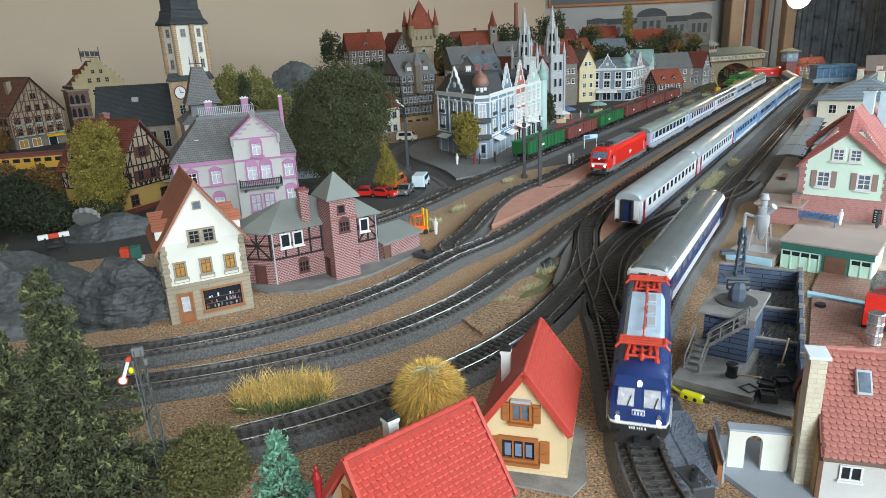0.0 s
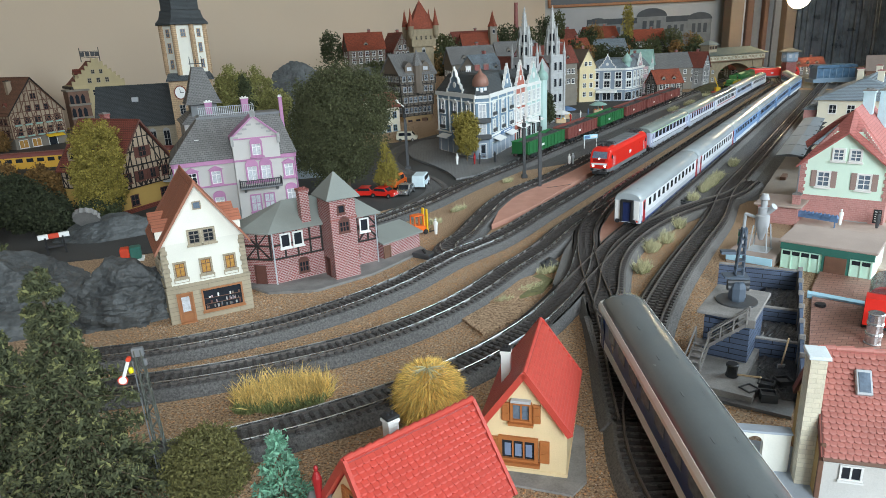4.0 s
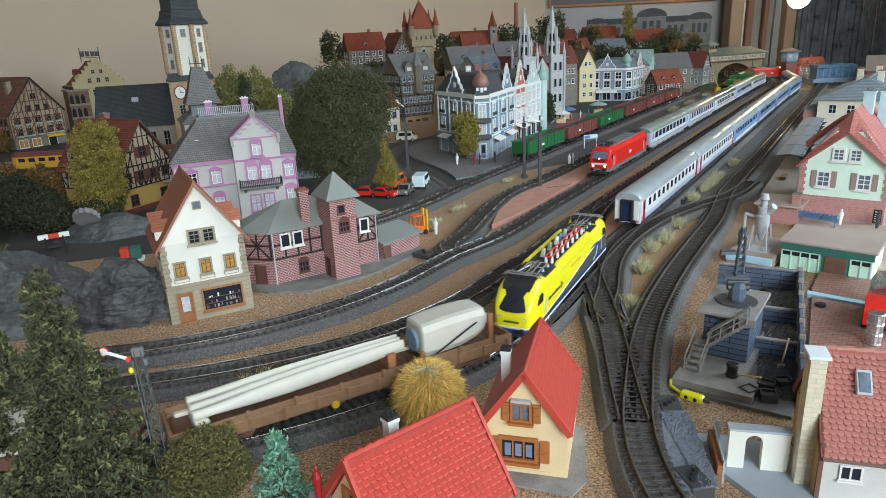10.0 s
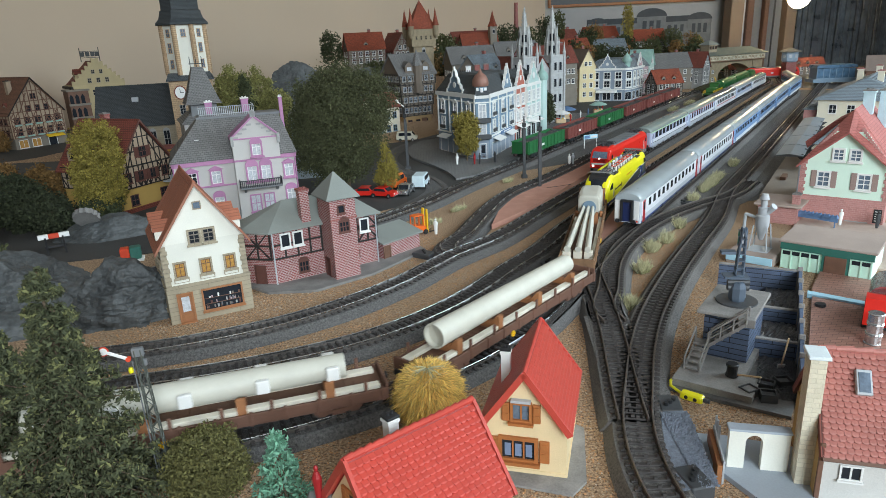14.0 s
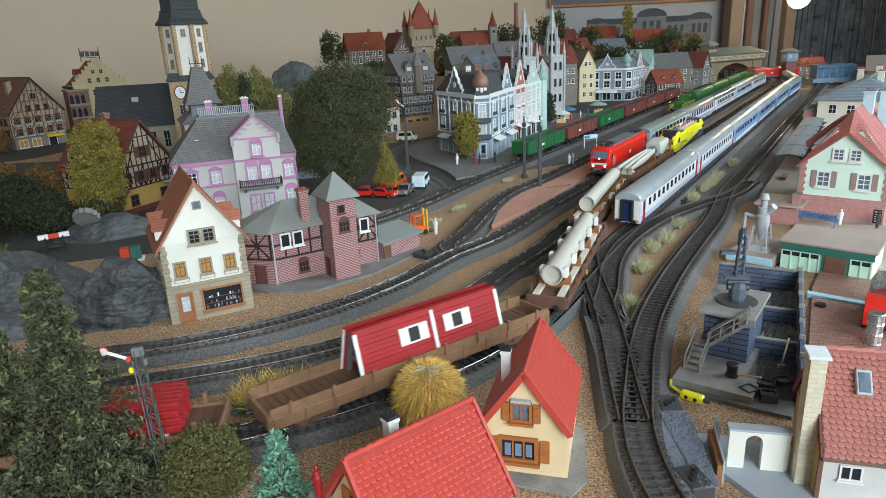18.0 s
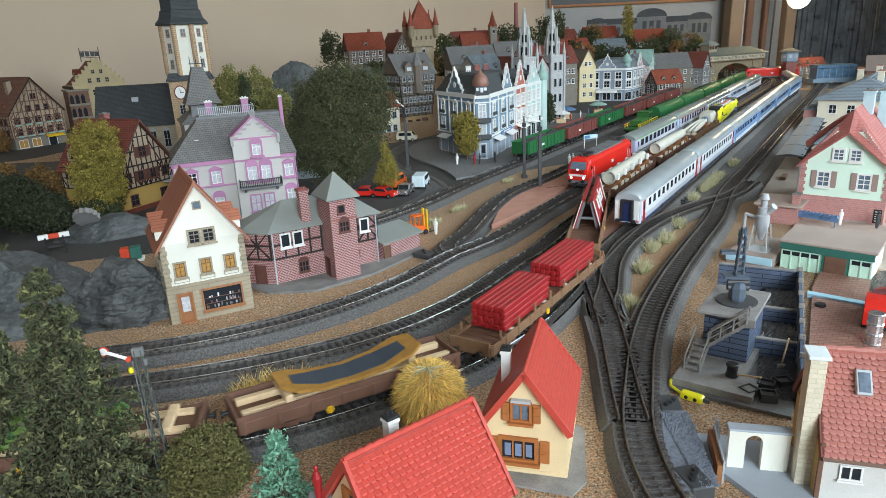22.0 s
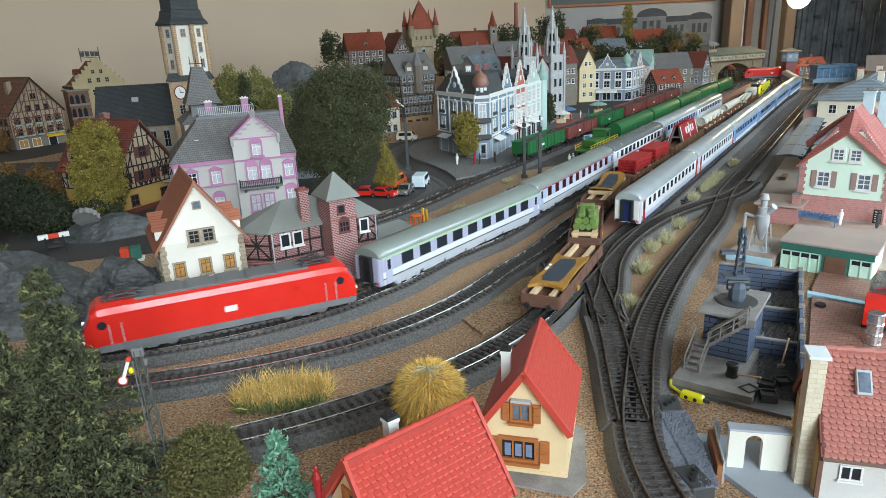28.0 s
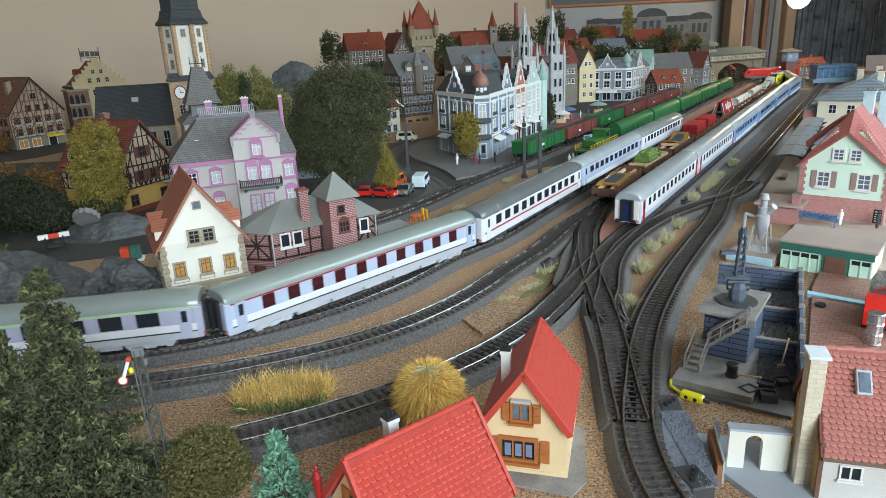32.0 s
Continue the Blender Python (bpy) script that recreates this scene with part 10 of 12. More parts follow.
def near_house():
    """Cottage in front of the camera, seen on its roof."""
    a, b = Vector((-0.047, 0.243, 0)), Vector((0.011, 0.288, 0))
    yaw = math.degrees(math.atan2(b.y - a.y, b.x - a.x))
    L = (b - a).length
    hr = 0.070
    mid = (a + b) / 2
    h = thing("cottage", "sand-coloured cottage with a large bright red tiled roof", "house", pose(mid.x, mid.y, 0, 0, 0, yaw))
    half, rise = 0.026, 0.034
    hz = hr - rise
    cm = MATS["sand_cream_render"]
    part("wall", bx(B(), -L / 2 + 0.004, L / 2 - 0.004, -half + 0.003, half - 0.003, 0, hz), cm, h)
    for s in (-1, 1):
        x = s * (L / 2 - 0.0045)
        part("gable_wall", prism(B(), [(-half + 0.003, hz), (half - 0.003, hz), (0, hr - 0.003)], x - 0.001, x + 0.001, "x"), cm, h)
    ang = math.degrees(math.atan2(rise, half))
    sl = math.hypot(rise, half) + 0.006
    for s in (0, 180):
        m = Matrix.Rotation(radians(s), 4, "Z") @ pose(0, 0, hr) @ Matrix.Rotation(radians(ang), 4, "X") @ pose(0, -sl, 0)
        slab = part("roof_slope", bx(B(), -L / 2, L / 2, 0, sl, -0.0012, 0), redroof, h)
        slab.matrix_basis = m
        tile_roof(slab, sl, L - 0.001, Matrix(), redtile, 0.0034, 0.0029, limit=300 if s == 0 else 60)
        for x in (-L / 2, L / 2):
            part("verge_board", bx(B(), x - 0.0009, x + 0.0009, 0, sl, -0.0022, 0.0013), redtile, slab)
    for k in range(15):
        x = -L / 2 + L * k / 15
        part("ridge_tile", cyl(B(), (x, 0, hr + 0.0004), (x + L / 15 * 0.97, 0, hr + 0.0009), 0.0013, 0.0017, n=10), redtile, h)
    chimney(h, -0.003, 0.014, hr - 0.022, hr + 0.002, 0.0028, white, black)
    G = pose(-L / 2 + 0.0034, 0, 0, 0, 0, -90)
    window(h, G, 0, hz + 0.006, 0.008, 0.008, shutterwood, glass, 2, 2, surround=0.0012, shutters=shutterwood)
    fig = tagged(part("figurine", loft(loft(B(), [[(0.0016 * k * math.cos(q), 0.0012 * k * math.sin(q), z) for q in [2 * math.pi * i / 8 for i in range(8)]] for k, z in ((0.9, 0), (1.2, 0.006), (1.5, 0.011), (0.7, 0.0145))]), [[(0.0011 * k * math.cos(q), 0.0011 * k * math.sin(q), z) for q in [2 * math.pi * i / 8 for i in range(8)]] for k, z in ((0.4, 0.0145), (1, 0.0155), (1, 0.0168), (0.4, 0.0178))]), cargored), "red painted standing figurine beside the cottage", "figurine")
    fig.matrix_basis = pose(-0.064, 0.262, 0.037)
    post = tagged(part("garden_wall_pier", bx(B(), -0.006, 0.006, -0.006, 0.006, 0, 0.037, 0.0008), concrete), "grey pier behind the cottage", "pier")
    post.matrix_basis = pose(-0.064, 0.262, 0.0)


oldochre = mat("ochre_plaster_wall", (0.50, 0.33, 0.13), 0.8, var=0.15, scale=60, bump=0.3)


def corner_house():
    """House at the lower right with faded red tiles and a tall outside chimney."""
    h = thing("tiled_house", "pale brick house with faded red tiled roof and outside chimney", "house", pose(0.205, 0.292, 0, 0, 0, -17))
    w, d = 0.13, 0.050
    x0_, x1_ = -0.014, 0.125
    hz, rise = 0.040, 0.033
    ym = 0.022
    part("wall", bx(B(), x0_, x1_, -0.009, 0.048, 0, hz - 0.0065), cream, h)
    part("lower_wall", bx(B(), x0_ + 0.0008, x1_ + 0.001, -0.0100, -0.0091, 0, hz - 0.009), mat("grey_white_render", (0.60, 0.58, 0.54), 0.8, var=0.1, scale=60, bump=0.3), h)
    for gx in (x0_, x1_ - 0.003):
        part("gable_wall", prism(B(), [(-0.009, hz - 0.0065), (0.048, hz - 0.0065), (0.048, hz), (ym, hz + rise)], gx, gx + 0.003, "x"), oldochre, h)
    part("gable_face", bx(B(), x0_ - 0.0008, x0_, -0.0095, 0.048, 0.0, hz - 0.0065), oldochre, h)
    part("corner_post", bx(B(), x0_ - 0.0012, x0_ + 0.0012, -0.0106, -0.0088, 0.0, hz - 0.004, 0.0002), darkwood, h)
    half = 0.026
    ang = math.degrees(math.atan2(rise, half))
    sl = 0.0565
    L = x1_ - x0_ + 0.001
    cx = (x0_ + x1_) / 2
    for s in (0, 180):
        m = pose(cx, ym, hz + rise + 0.001) @ Matrix.Rotation(radians(s), 4, "Z") @ Matrix.Rotation(radians(ang), 4, "X") @ pose(0, -sl, 0)
        slab = part("roof_slope", bx(B(), -L / 2, L / 2, 0, sl, -0.0014, 0), pinkroof, h)
        slab.matrix_basis = m
        tile_roof(slab, sl, L - 0.001, Matrix(), pinktile, 0.0034, 0.0029, limit=300 if s == 0 else 40)
        for x in (-L / 2, L / 2):
            part("verge_board", bx(B(), x - 0.0009, x + 0.0009, 0, sl, -0.0030, 0.0012), darkredroof, slab)
        if s == 0:
            part("gutter", bx(B(), -L / 2, L / 2, -0.0016, 0.0002, -0.0018, 0.0006), darkwood, slab)
            sx = 0.0055 - cx
            sk = part("skylight", bx(B(), sx - 0.0036, sx + 0.0036, sl - 0.0235, sl - 0.0105, 0.0004, 0.0042, 0.0003), lightgrey, slab)
            part("skylight_pane", bx(B(), sx - 0.0026, sx + 0.0026, sl - 0.0222, sl - 0.0120, 0.0040, 0.0046), blueglass, sk)
    for k in range(16):
        x = cx - L / 2 + L * k / 16
        part("ridge_tile", cyl(B(), (x, ym, hz + rise + 0.0014), (x + L / 16 * 0.97, ym, hz + rise + 0.0020), 0.0014, 0.0018, n=8), pinktile, h)
    # outside chimney stack
    c = part("chimney", bx(B(), x0_ - 0.0085, x0_ - 0.0008, -0.0005, 0.0110, 0, 0.078), palebrick, h, "tall pale brick outside chimney")
    part("chimney_cap", bx(B(), x0_ - 0.0098, x0_ + 0.0006, -0.0018, 0.0124, 0.078, 0.0800, 0.0003), mat("pale_cap", (0.70, 0.76, 0.80), 0.6), c)
    G = pose(x0_ - 0.0008, 0.022, 0, 0, 0, -90)
    for u, z in ((-0.004, 0.040), (-0.006, 0.022)):
        window(h, G, u, z, 0.0022, 0.011, darkwood, glass, 1, 1, surround=0.0006, sill=False)
    window(h, pose(0.0, -0.0100, 0), 0, 0.0172, 0.0086, 0.0070, white, glass, 2, 1, surround=0.001)
    a = thing("archway_wall", "cream garden wall with an arched passage and grey coping", "garden wall", pose(0.1690, 0.3112, 0, 0, 0, -13.7))
    part("wall_left", bx(B(), -0.0155, -0.0068, 0, 0.0045, 0, 0.0270), warmwhite, a)
    part("wall_right", bx(B(), 0.0020, 0.0158, 0, 0.0045, 0, 0.0270), warmwhite, a)
    part("lintel", prism(B(), [(-0.0068, 0.0205)] + [(-0.0024 - 0.0044 * math.cos(t), 0.0205 + 0.0044 * math.sin(t)) for t in [math.pi * i / 10 for i in range(1, 10)]] + [(0.0020, 0.0205), (0.0020, 0.0270), (-0.0068, 0.0270)], 0, 0.0045), warmwhite, a)
    part("coping", bx(B(), -0.0162, 0.0164, -0.0008, 0.0066, 0.0270, 0.0284, 0.0003), palegrey, a)
    part("side_wall", bx(B(), -0.0225, -0.0200, -0.012, 0.024, 0, 0.012), wood, a)
    part("side_rail", bx(B(), -0.0198, -0.0188, -0.012, 0.024, 0, 0.0150), lightgrey, a)
    for y in (0.012, 0.018, 0.023):
        part("iron_post", cyl(B(), (-0.0185, y, 0), (-0.0185, y, 0.022), 0.0007, n=6), lightgrey, a)
    flat("courtyard_slab", [(0.133, 0.352), (0.150, 0.310), (0.160, 0.285), (0.20, 0.262), (0.30, 0.24), (0.30, 0.30), (0.20, 0.33), (0.165, 0.345)], 0.0035, palegrey, "pale blue-grey slab of the courtyard")


shop_house()
signal_box()
villa()
timber_inn()
street_house()
stepped_house()
church()
corner_block()
cathedral()
gate_tower()
tall_timber()
town()
signal_bridge()
station()
workshop()
coal_store()
near_cottage()
near_house()
corner_house()


# ---------------------------------------------------------------- vegetation
def leaves(name, parent, pts, size, material, seed, stretch=1.0, droop=0.0):
    """A crown of small two-triangle leaves, one at each point."""
    rng = np.random.RandomState(seed)
    n = len(pts)
    a = rng.normal(size=(n, 3))
    a[:, 2] -= droop
    a /= np.linalg.norm(a, axis=1)[:, None]
    b = np.cross(a, rng.normal(size=(n, 3)))
    b /= np.linalg.norm(b, axis=1)[:, None]
    c = np.cross(a, b)
    s = size * rng.uniform(0.6, 1.3, n)[:, None]
    p = np.asarray(pts)
    quad = np.stack([p - a * s * stretch, p - b * s * 0.6 + c * s * 0.25, p + a * s * stretch, p + b * s * 0.6 + c * s * 0.25], 1)
    verts = quad.reshape(-1, 3).tolist()
    faces = [f for i in range(n) for f in ((4 * i, 4 * i + 1, 4 * i + 2), (4 * i, 4 * i + 2, 4 * i + 3))]
    ob = new(name, mesh_of(name, verts, faces, material))
    ob.parent = parent
    return ob


def blob_points(blobs, n, seed, shell=0.55):
    """Random points in the outer part of ellipsoids (cx, cy, cz, rx, ry, rz), with an uneven outline."""
    rng = np.random.RandomState(seed)
    w = np.array([b[3] * b[4] + b[3] * b[5] for b in blobs])
    pick = rng.choice(len(blobs), n, p=w / w.sum())
    d = rng.normal(size=(n, 3))
    d /= np.linalg.norm(d, axis=1)[:, None]
    r = shell + (1 - shell) * rng.random_sample(n) ** 0.6
    lump = 1 + 0.13 * np.sin(d[:, 0] * 9 + pick) * np.sin(d[:, 1] * 8 + 2) + 0.10 * np.sin(d[:, 2] * 13 + pick * 2)
    B_ = np.array(blobs)[pick]
    return B_[:, :3] + d * (r * lump)[:, None] * B_[:, 3:]


def trunk(parent, height, r, seed, limbs=5, spread=0.4, start=0.35):
    rng = random.Random(seed)
    bm = B()
    cyl(bm, (0, 0, 0), (rng.uniform(-1, 1) * r * 0.5, rng.uniform(-1, 1) * r * 0.5, height * 0.55), r, r * 0.6, 8)
    cyl(bm, (0, 0, height * 0.55), (0, 0, height * 0.92), r * 0.6, r * 0.15, 7)
    for i in range(limbs):
        a = 2 * math.pi * i / limbs + rng.uniform(-0.4, 0.4)
        z = height * rng.uniform(start, 0.7)
        cyl(bm, (0, 0, z), (spread * height * math.cos(a) * 0.6, spread * height * math.sin(a) * 0.6, z + height * 0.18), r * 0.4, r * 0.1, 5)
    return part("trunk", bm, bark, parent)


def tree(label, x, y, z, height, width, material, seed, shape="round", n=1500, size=0.0026, bare=0.18, category="tree", name="tree", group="", clump=0.0):
    t = thing(name, label, category, pose(x, y, z, 0, 0, seed * 37 % 360), group=group)
    r = width / 2
    trunk(t, height * 0.9, max(0.0014, width * 0.035), seed, 5, 0.25 if shape != "poplar" else 0.1)
    rng = random.Random(seed)
    z0 = height * bare
    if shape == "round":
        blobs = [(0, 0, z0 + (height - z0) * 0.48, r * 0.86, r * 0.86, (height - z0) * 0.47)] + [(math.cos(q) * r * 0.48, math.sin(q) * r * 0.48, z0 + (height - z0) * rng.uniform(0.25, 0.72), r * 0.5, r * 0.5, (height - z0) * 0.24) for q in [rng.uniform(0, 6.28) for _ in range(7)]]
    elif shape == "dome":
        blobs = [(0, 0, height * 0.45, r * 0.90, r * 0.90, height * 0.52), (0, 0, height * 0.22, r * 0.96, r * 0.96, height * 0.34)]
    elif shape == "poplar":
        blobs = [(0, 0, z0 + (height - z0) * 0.46, r * 0.95, r * 0.95, (height - z0) * 0.48)] + [(rng.uniform(-0.3, 0.3) * r, rng.uniform(-0.3, 0.3) * r, z0 + (height - z0) * k, r * 0.75, r * 0.75, (height - z0) * 0.2) for k in (0.22, 0.4, 0.6, 0.75)]
    else:
        blobs = [(0, 0, z0 + (height - z0) * k, r * (1.04 - k), r * (1.04 - k), (height - z0) * 0.12) for k in (0.08, 0.22, 0.36, 0.5, 0.64, 0.78, 0.9)]
    pts = blob_points(blobs, n, seed, 0.6)
    if clump:
        mid = blob_points(blobs, max(40, n // 80), seed + 1, 0.78)
        nr = np.random.RandomState(seed)
        near = mid[nr.randint(0, len(mid), n)] + nr.normal(size=(n, 3)) * clump
        keep = nr.random_sample(n) < 0.86
        pts[keep] = near[keep]
    pts = pts[pts[:, 2] > height * 0.03]
    leaves("crown", t, pts, size, material, seed)
    return t


def spruce(label, x, y, height, width, material, seed, n=9000, size=0.0022, levels=15, branches=11, skirt=0.02, tips=None):
    """A conifer of separate drooping boughs, each a tuft of needles with paler tips."""
    t = thing("spruce_tree", label, "tree", pose(x, y, 0))
    trunk(t, height, width * 0.03, seed, 0)
    rng = np.random.RandomState(seed)
    pts, ends = [], []
    per = n // (levels * branches)
    bm = B()
    for l in range(levels):
        k = l / (levels - 1)
        z = skirt + (height * 0.96 - skirt) * k
        reach = width / 2 * (1 - k) ** 0.85 + 0.0035
        count = max(5, int(branches * (1 - 0.55 * k)))
        for b in range(count):
            a = 2 * math.pi * (b + 0.5 * (l % 2)) / count + rng.uniform(-0.3, 0.3)
            rr = reach * rng.uniform(0.62, 1.16)
            drop = rr * rng.uniform(0.12, 0.42)
            lift = height / levels * rng.uniform(-0.35, 0.35)
            d = np.array((math.cos(a), math.sin(a), 0))
            u = rng.random_sample(per) ** 0.6
            fat = (0.0024 + 0.10 * rr) * (1.15 - 0.75 * u)
            q = d[None] * (u * rr)[:, None] + np.array((-d[1], d[0], 0))[None] * (rng.normal(size=per) * fat)[:, None]
            q[:, 2] = z + lift - drop * u ** 1.4 + rng.normal(size=per) * fat * 0.62
            pts.append(q)
            if tips:
                ends.append(q[(u > 0.72) & (rng.random_sample(per) < 0.3)] + np.array((0, 0, 0.0012)))
            cyl(bm, (0, 0, z), tuple(d * rr * 0.9 + np.array((0, 0, z + lift - drop * 0.8))), 0.0006, 0.0002, 4)
    tagged(part("bough", bm, bark, t), kind="stuff")
    leaves("needles", t, np.vstack(pts), size, material, seed, 1.5, 0.4)
    if tips:
        tagged(leaves("needle_tip", t, np.vstack(ends), size, tips, seed + 1, 1.4, 0.2), kind="stuff")
    return t


def strands(name, parent, roots, dirs, lens, width, material, seed):
    """Thin bent blades from roots."""
    rng = np.random.RandomState(seed)
    n = len(roots)
    side = np.cross(dirs, rng.normal(size=(n, 3)))
    side /= np.linalg.norm(side, axis=1)[:, None]
    L = np.asarray(lens)[:, None]
    mid = roots + dirs * L * 0.55 + rng.normal(size=(n, 3)) * L * 0.06
    tip = roots + dirs * L + rng.normal(size=(n, 3)) * L * 0.14
    v = np.stack([roots - side * width, roots + side * width, mid + side * width * 0.8, mid - side * width * 0.8, tip], 1).reshape(-1, 3)
    faces = [f for i in range(n) for f in ((5 * i, 5 * i + 1, 5 * i + 2, 5 * i + 3), (5 * i + 3, 5 * i + 2, 5 * i + 4))]
    ob = new(name, mesh_of(name, v.tolist(), faces, material))
    if parent is not None:
        ob.parent = parent
    return ob


def grass_patch(label, pts, n, height, seed, material, under, width=0.00035):
    """Tufts of grass scattered in ellipses (x, y, rx, ry, yaw)."""
    rng = np.random.RandomState(seed)
    roots = []
    for x, y, rx, ry, yaw in pts:
        a, r = rng.uniform(0, 2 * math.pi, n), np.sqrt(rng.random_sample(n))
        u, v = rx * r * np.cos(a), ry * r * np.sin(a)
        c, s = math.cos(radians(yaw)), math.sin(radians(yaw))
        roots.append(np.stack([x + u * c - v * s, y + u * s + v * c, np.zeros(n) + 0.0005], 1))
    roots = np.vstack(roots)
    d = rng.normal(size=(len(roots), 3)) * 0.38
    d[:, 2] = 1
    d /= np.linalg.norm(d, axis=1)[:, None]
    ob = strands("grass", None, roots, d, height * rng.uniform(0.45, 1.1, len(roots)), width, material, seed)
    tagged(ob, label, "grass", kind="stuff")
    k = rng.random_sample(len(roots)) < 0.5
    ob2 = strands("grass", None, roots[k], d[k], height * rng.uniform(0.2, 0.5, k.sum()), width, under, seed + 1)
    tagged(ob2, "short green grass at the foot of the tufts", "grass", kind="stuff")


def straw_tree():
    t = thing("straw_tree", "round amber straw-coloured tree beside the inner track", "tree", pose(-0.0135, 0.381, 0))
    trunk(t, 0.03, 0.002, 3, 3)
    rng = np.random.RandomState(4)
    n = 9000
    d = rng.normal(size=(n, 3))
    d /= np.linalg.norm(d, axis=1)[:, None]
    top = np.array((0, 0, 0.042))
    R = 0.0228
    c = np.array((0, 0, 0.0205))
    end = c + d * R * rng.uniform(0.88, 1.04, n)[:, None]
    start = c + d * R * 0.70 + (top - c) * 0.18
    v = end - start
    L = np.linalg.norm(v, axis=1)
    strands("crown", t, start, v / L[:, None], L * 1.3, 0.00042, leaf_amber, 5)
    # unseen ball added inside, so gaps in the crown look brighter
    part("heart", lathe(B(), [(0.0002, 0.0035), (0.0100, 0.0055), (0.0172, 0.0120), (0.0192, 0.0205), (0.0172, 0.0290), (0.0105, 0.0360), (0.0002, 0.0392)], 20), leaf_amber, t, smooth=True)
    n = 60
    a = rng.uniform(0, 2 * math.pi, n)
    dd = np.stack([np.cos(a), np.sin(a), rng.uniform(-0.75, 0.15, n)], 1)
    dd /= np.linalg.norm(dd, axis=1)[:, None]
    strands("top_strand", t, np.tile(np.array((0, -0.006, 0.0428)), (n, 1)) + dd * 0.001, dd, rng.uniform(0.008, 0.016, n), 0.00026, palestraw_m, 6)
    return t


# foreground and middle trees
spruce("tall grey-green spruce in front of the semaphore", -0.198, 0.305, 0.147, 0.092, leaf_grey, 3, 34000, 0.00120, 15, 13, 0.004, leaf_tip)
spruce("grey-green spruce at the layout's edge", -0.256, 0.335, 0.116, 0.085, leaf_grey, 5, 22000, 0.00125, 13, 12, 0.004, leaf_tip)
spruce("small teal plastic fir tree", -0.094, 0.305, 0.045, 0.036, leaf_teal, 7, 3600, 0.0013, 8, 9, 0.003)
tree("rounded olive bush beside the inner track", -0.140, 0.322, 0, 0.0400, 0.049, leaf_moss, 9, "dome", 20000, 0.00095, 0.0, "bush", "bush")
straw_tree()
tree("large dense dark green tree by the car park", -0.152, 1.075, 0, 0.220, 0.168, leaf_big, 11, "round", 90000, 0.0018, 0.10, clump=0.0060)
tree("yellow-green columnar tree in front of the inn", -0.498, 0.960, 0, 0.155, 0.072, leaf_yellow, 13, "poplar", 36000, 0.0017, 0.06, clump=0.0030)
tree("yellow-green conical tree on the car park", -0.083, 1.045, 0, 0.092, 0.042, leaf_yellow, 15, "cone", 6500, 0.0014, 0.24, clump=0.0026)
tree("yellow-green tree before the corner building", 0.056, 1.29, 0, 0.106, 0.048, leaf_yellow, 17, "poplar", 12000, 0.0018, 0.18, clump=0.0028)
tree("dark green rounded tree beside the cathedral", 0.285, 1.73, 0, 0.098, 0.046, leaf_dark, 19, "poplar", 2600, 0.0026, 0.12)
for i, (x, y, h_, w_, m_, lab) in enumerate((
        (-0.60, 0.93, 0.075, 0.085, leaf_deep, "dark green bushy tree on the embankment"), (-0.545, 0.90, 0.055, 0.065, leaf_deep, "low dark green bush on the embankment"), (-0.70, 0.98, 0.085, 0.09, leaf_deep, "dark green bushy tree on the embankment"),
        (-0.50, 0.95, 0.045, 0.05, leaf_dark, "low dark bush by the inn"), (-0.64, 1.06, 0.07, 0.06, leaf_autumn, "brown autumn bush by the street"), (-0.605, 0.80, 0.036, 0.07, leaf_dark, "dark green hedge above the rock"), (-0.555, 0.765, 0.022, 0.045, leaf_olive, "low olive hedge above the rock"), (-0.66, 0.82, 0.045, 0.08, leaf_dark, "dark green hedge above the rock"),
        (-1.15, 1.74, 0.06, 0.06, leaf_autumn, "small brown autumn tree by the street house"), (-0.80, 1.20, 0.055, 0.05, leaf_autumn, "brown autumn bush by the street"), (-0.72, 1.02, 0.05, 0.06, leaf_autumn, "brown autumn bush on the embankment"), (-0.455, 1.53, 0.205, 0.085, leaf_lime, "olive tree behind the villa"), (-0.405, 1.54, 0.198, 0.095, leaf_lime, "olive tree behind the villa"), (-0.355, 1.52, 0.150, 0.06, leaf_lime, "low olive tree behind the villa"), (-0.395, 1.41, 0.180, 0.05, leaf_dark, "dark fir behind the villa"), (-0.42, 2.05, 0.165, 0.04, leaf_dark, "small dark tree by the rocks"))):
    tree(lab, x, y, 0, h_, w_, m_, 30 + i, "cone" if "fir" in lab else "round", int(8000 + 90000 * w_ * h_ * 16), 0.0026, 0.05, clump=0.0046)
tree_rng = random.Random(21)
for i in range(26):
    x = -0.15 + 1.25 * i / 25 + tree_rng.uniform(-0.03, 0.03)
    y = 2.34 + 0.44 * x + tree_rng.uniform(0.0, 0.22)
    m_ = (leaf_dark, leaf_olive, leaf_dark, leaf_autumn)[i % 4]
    tree({"dark_foliage": "dark green", "olive_foliage": "olive green", "brown_autumn_foliage": "brown autumn"}[m_.name] + " tree between the hill houses", x, y, 0.085, tree_rng.uniform(0.08, 0.13), tree_rng.uniform(0.06, 0.10), m_, 200 + i, "round", 900, 0.0046, 0.02, group="trees on the town hill")
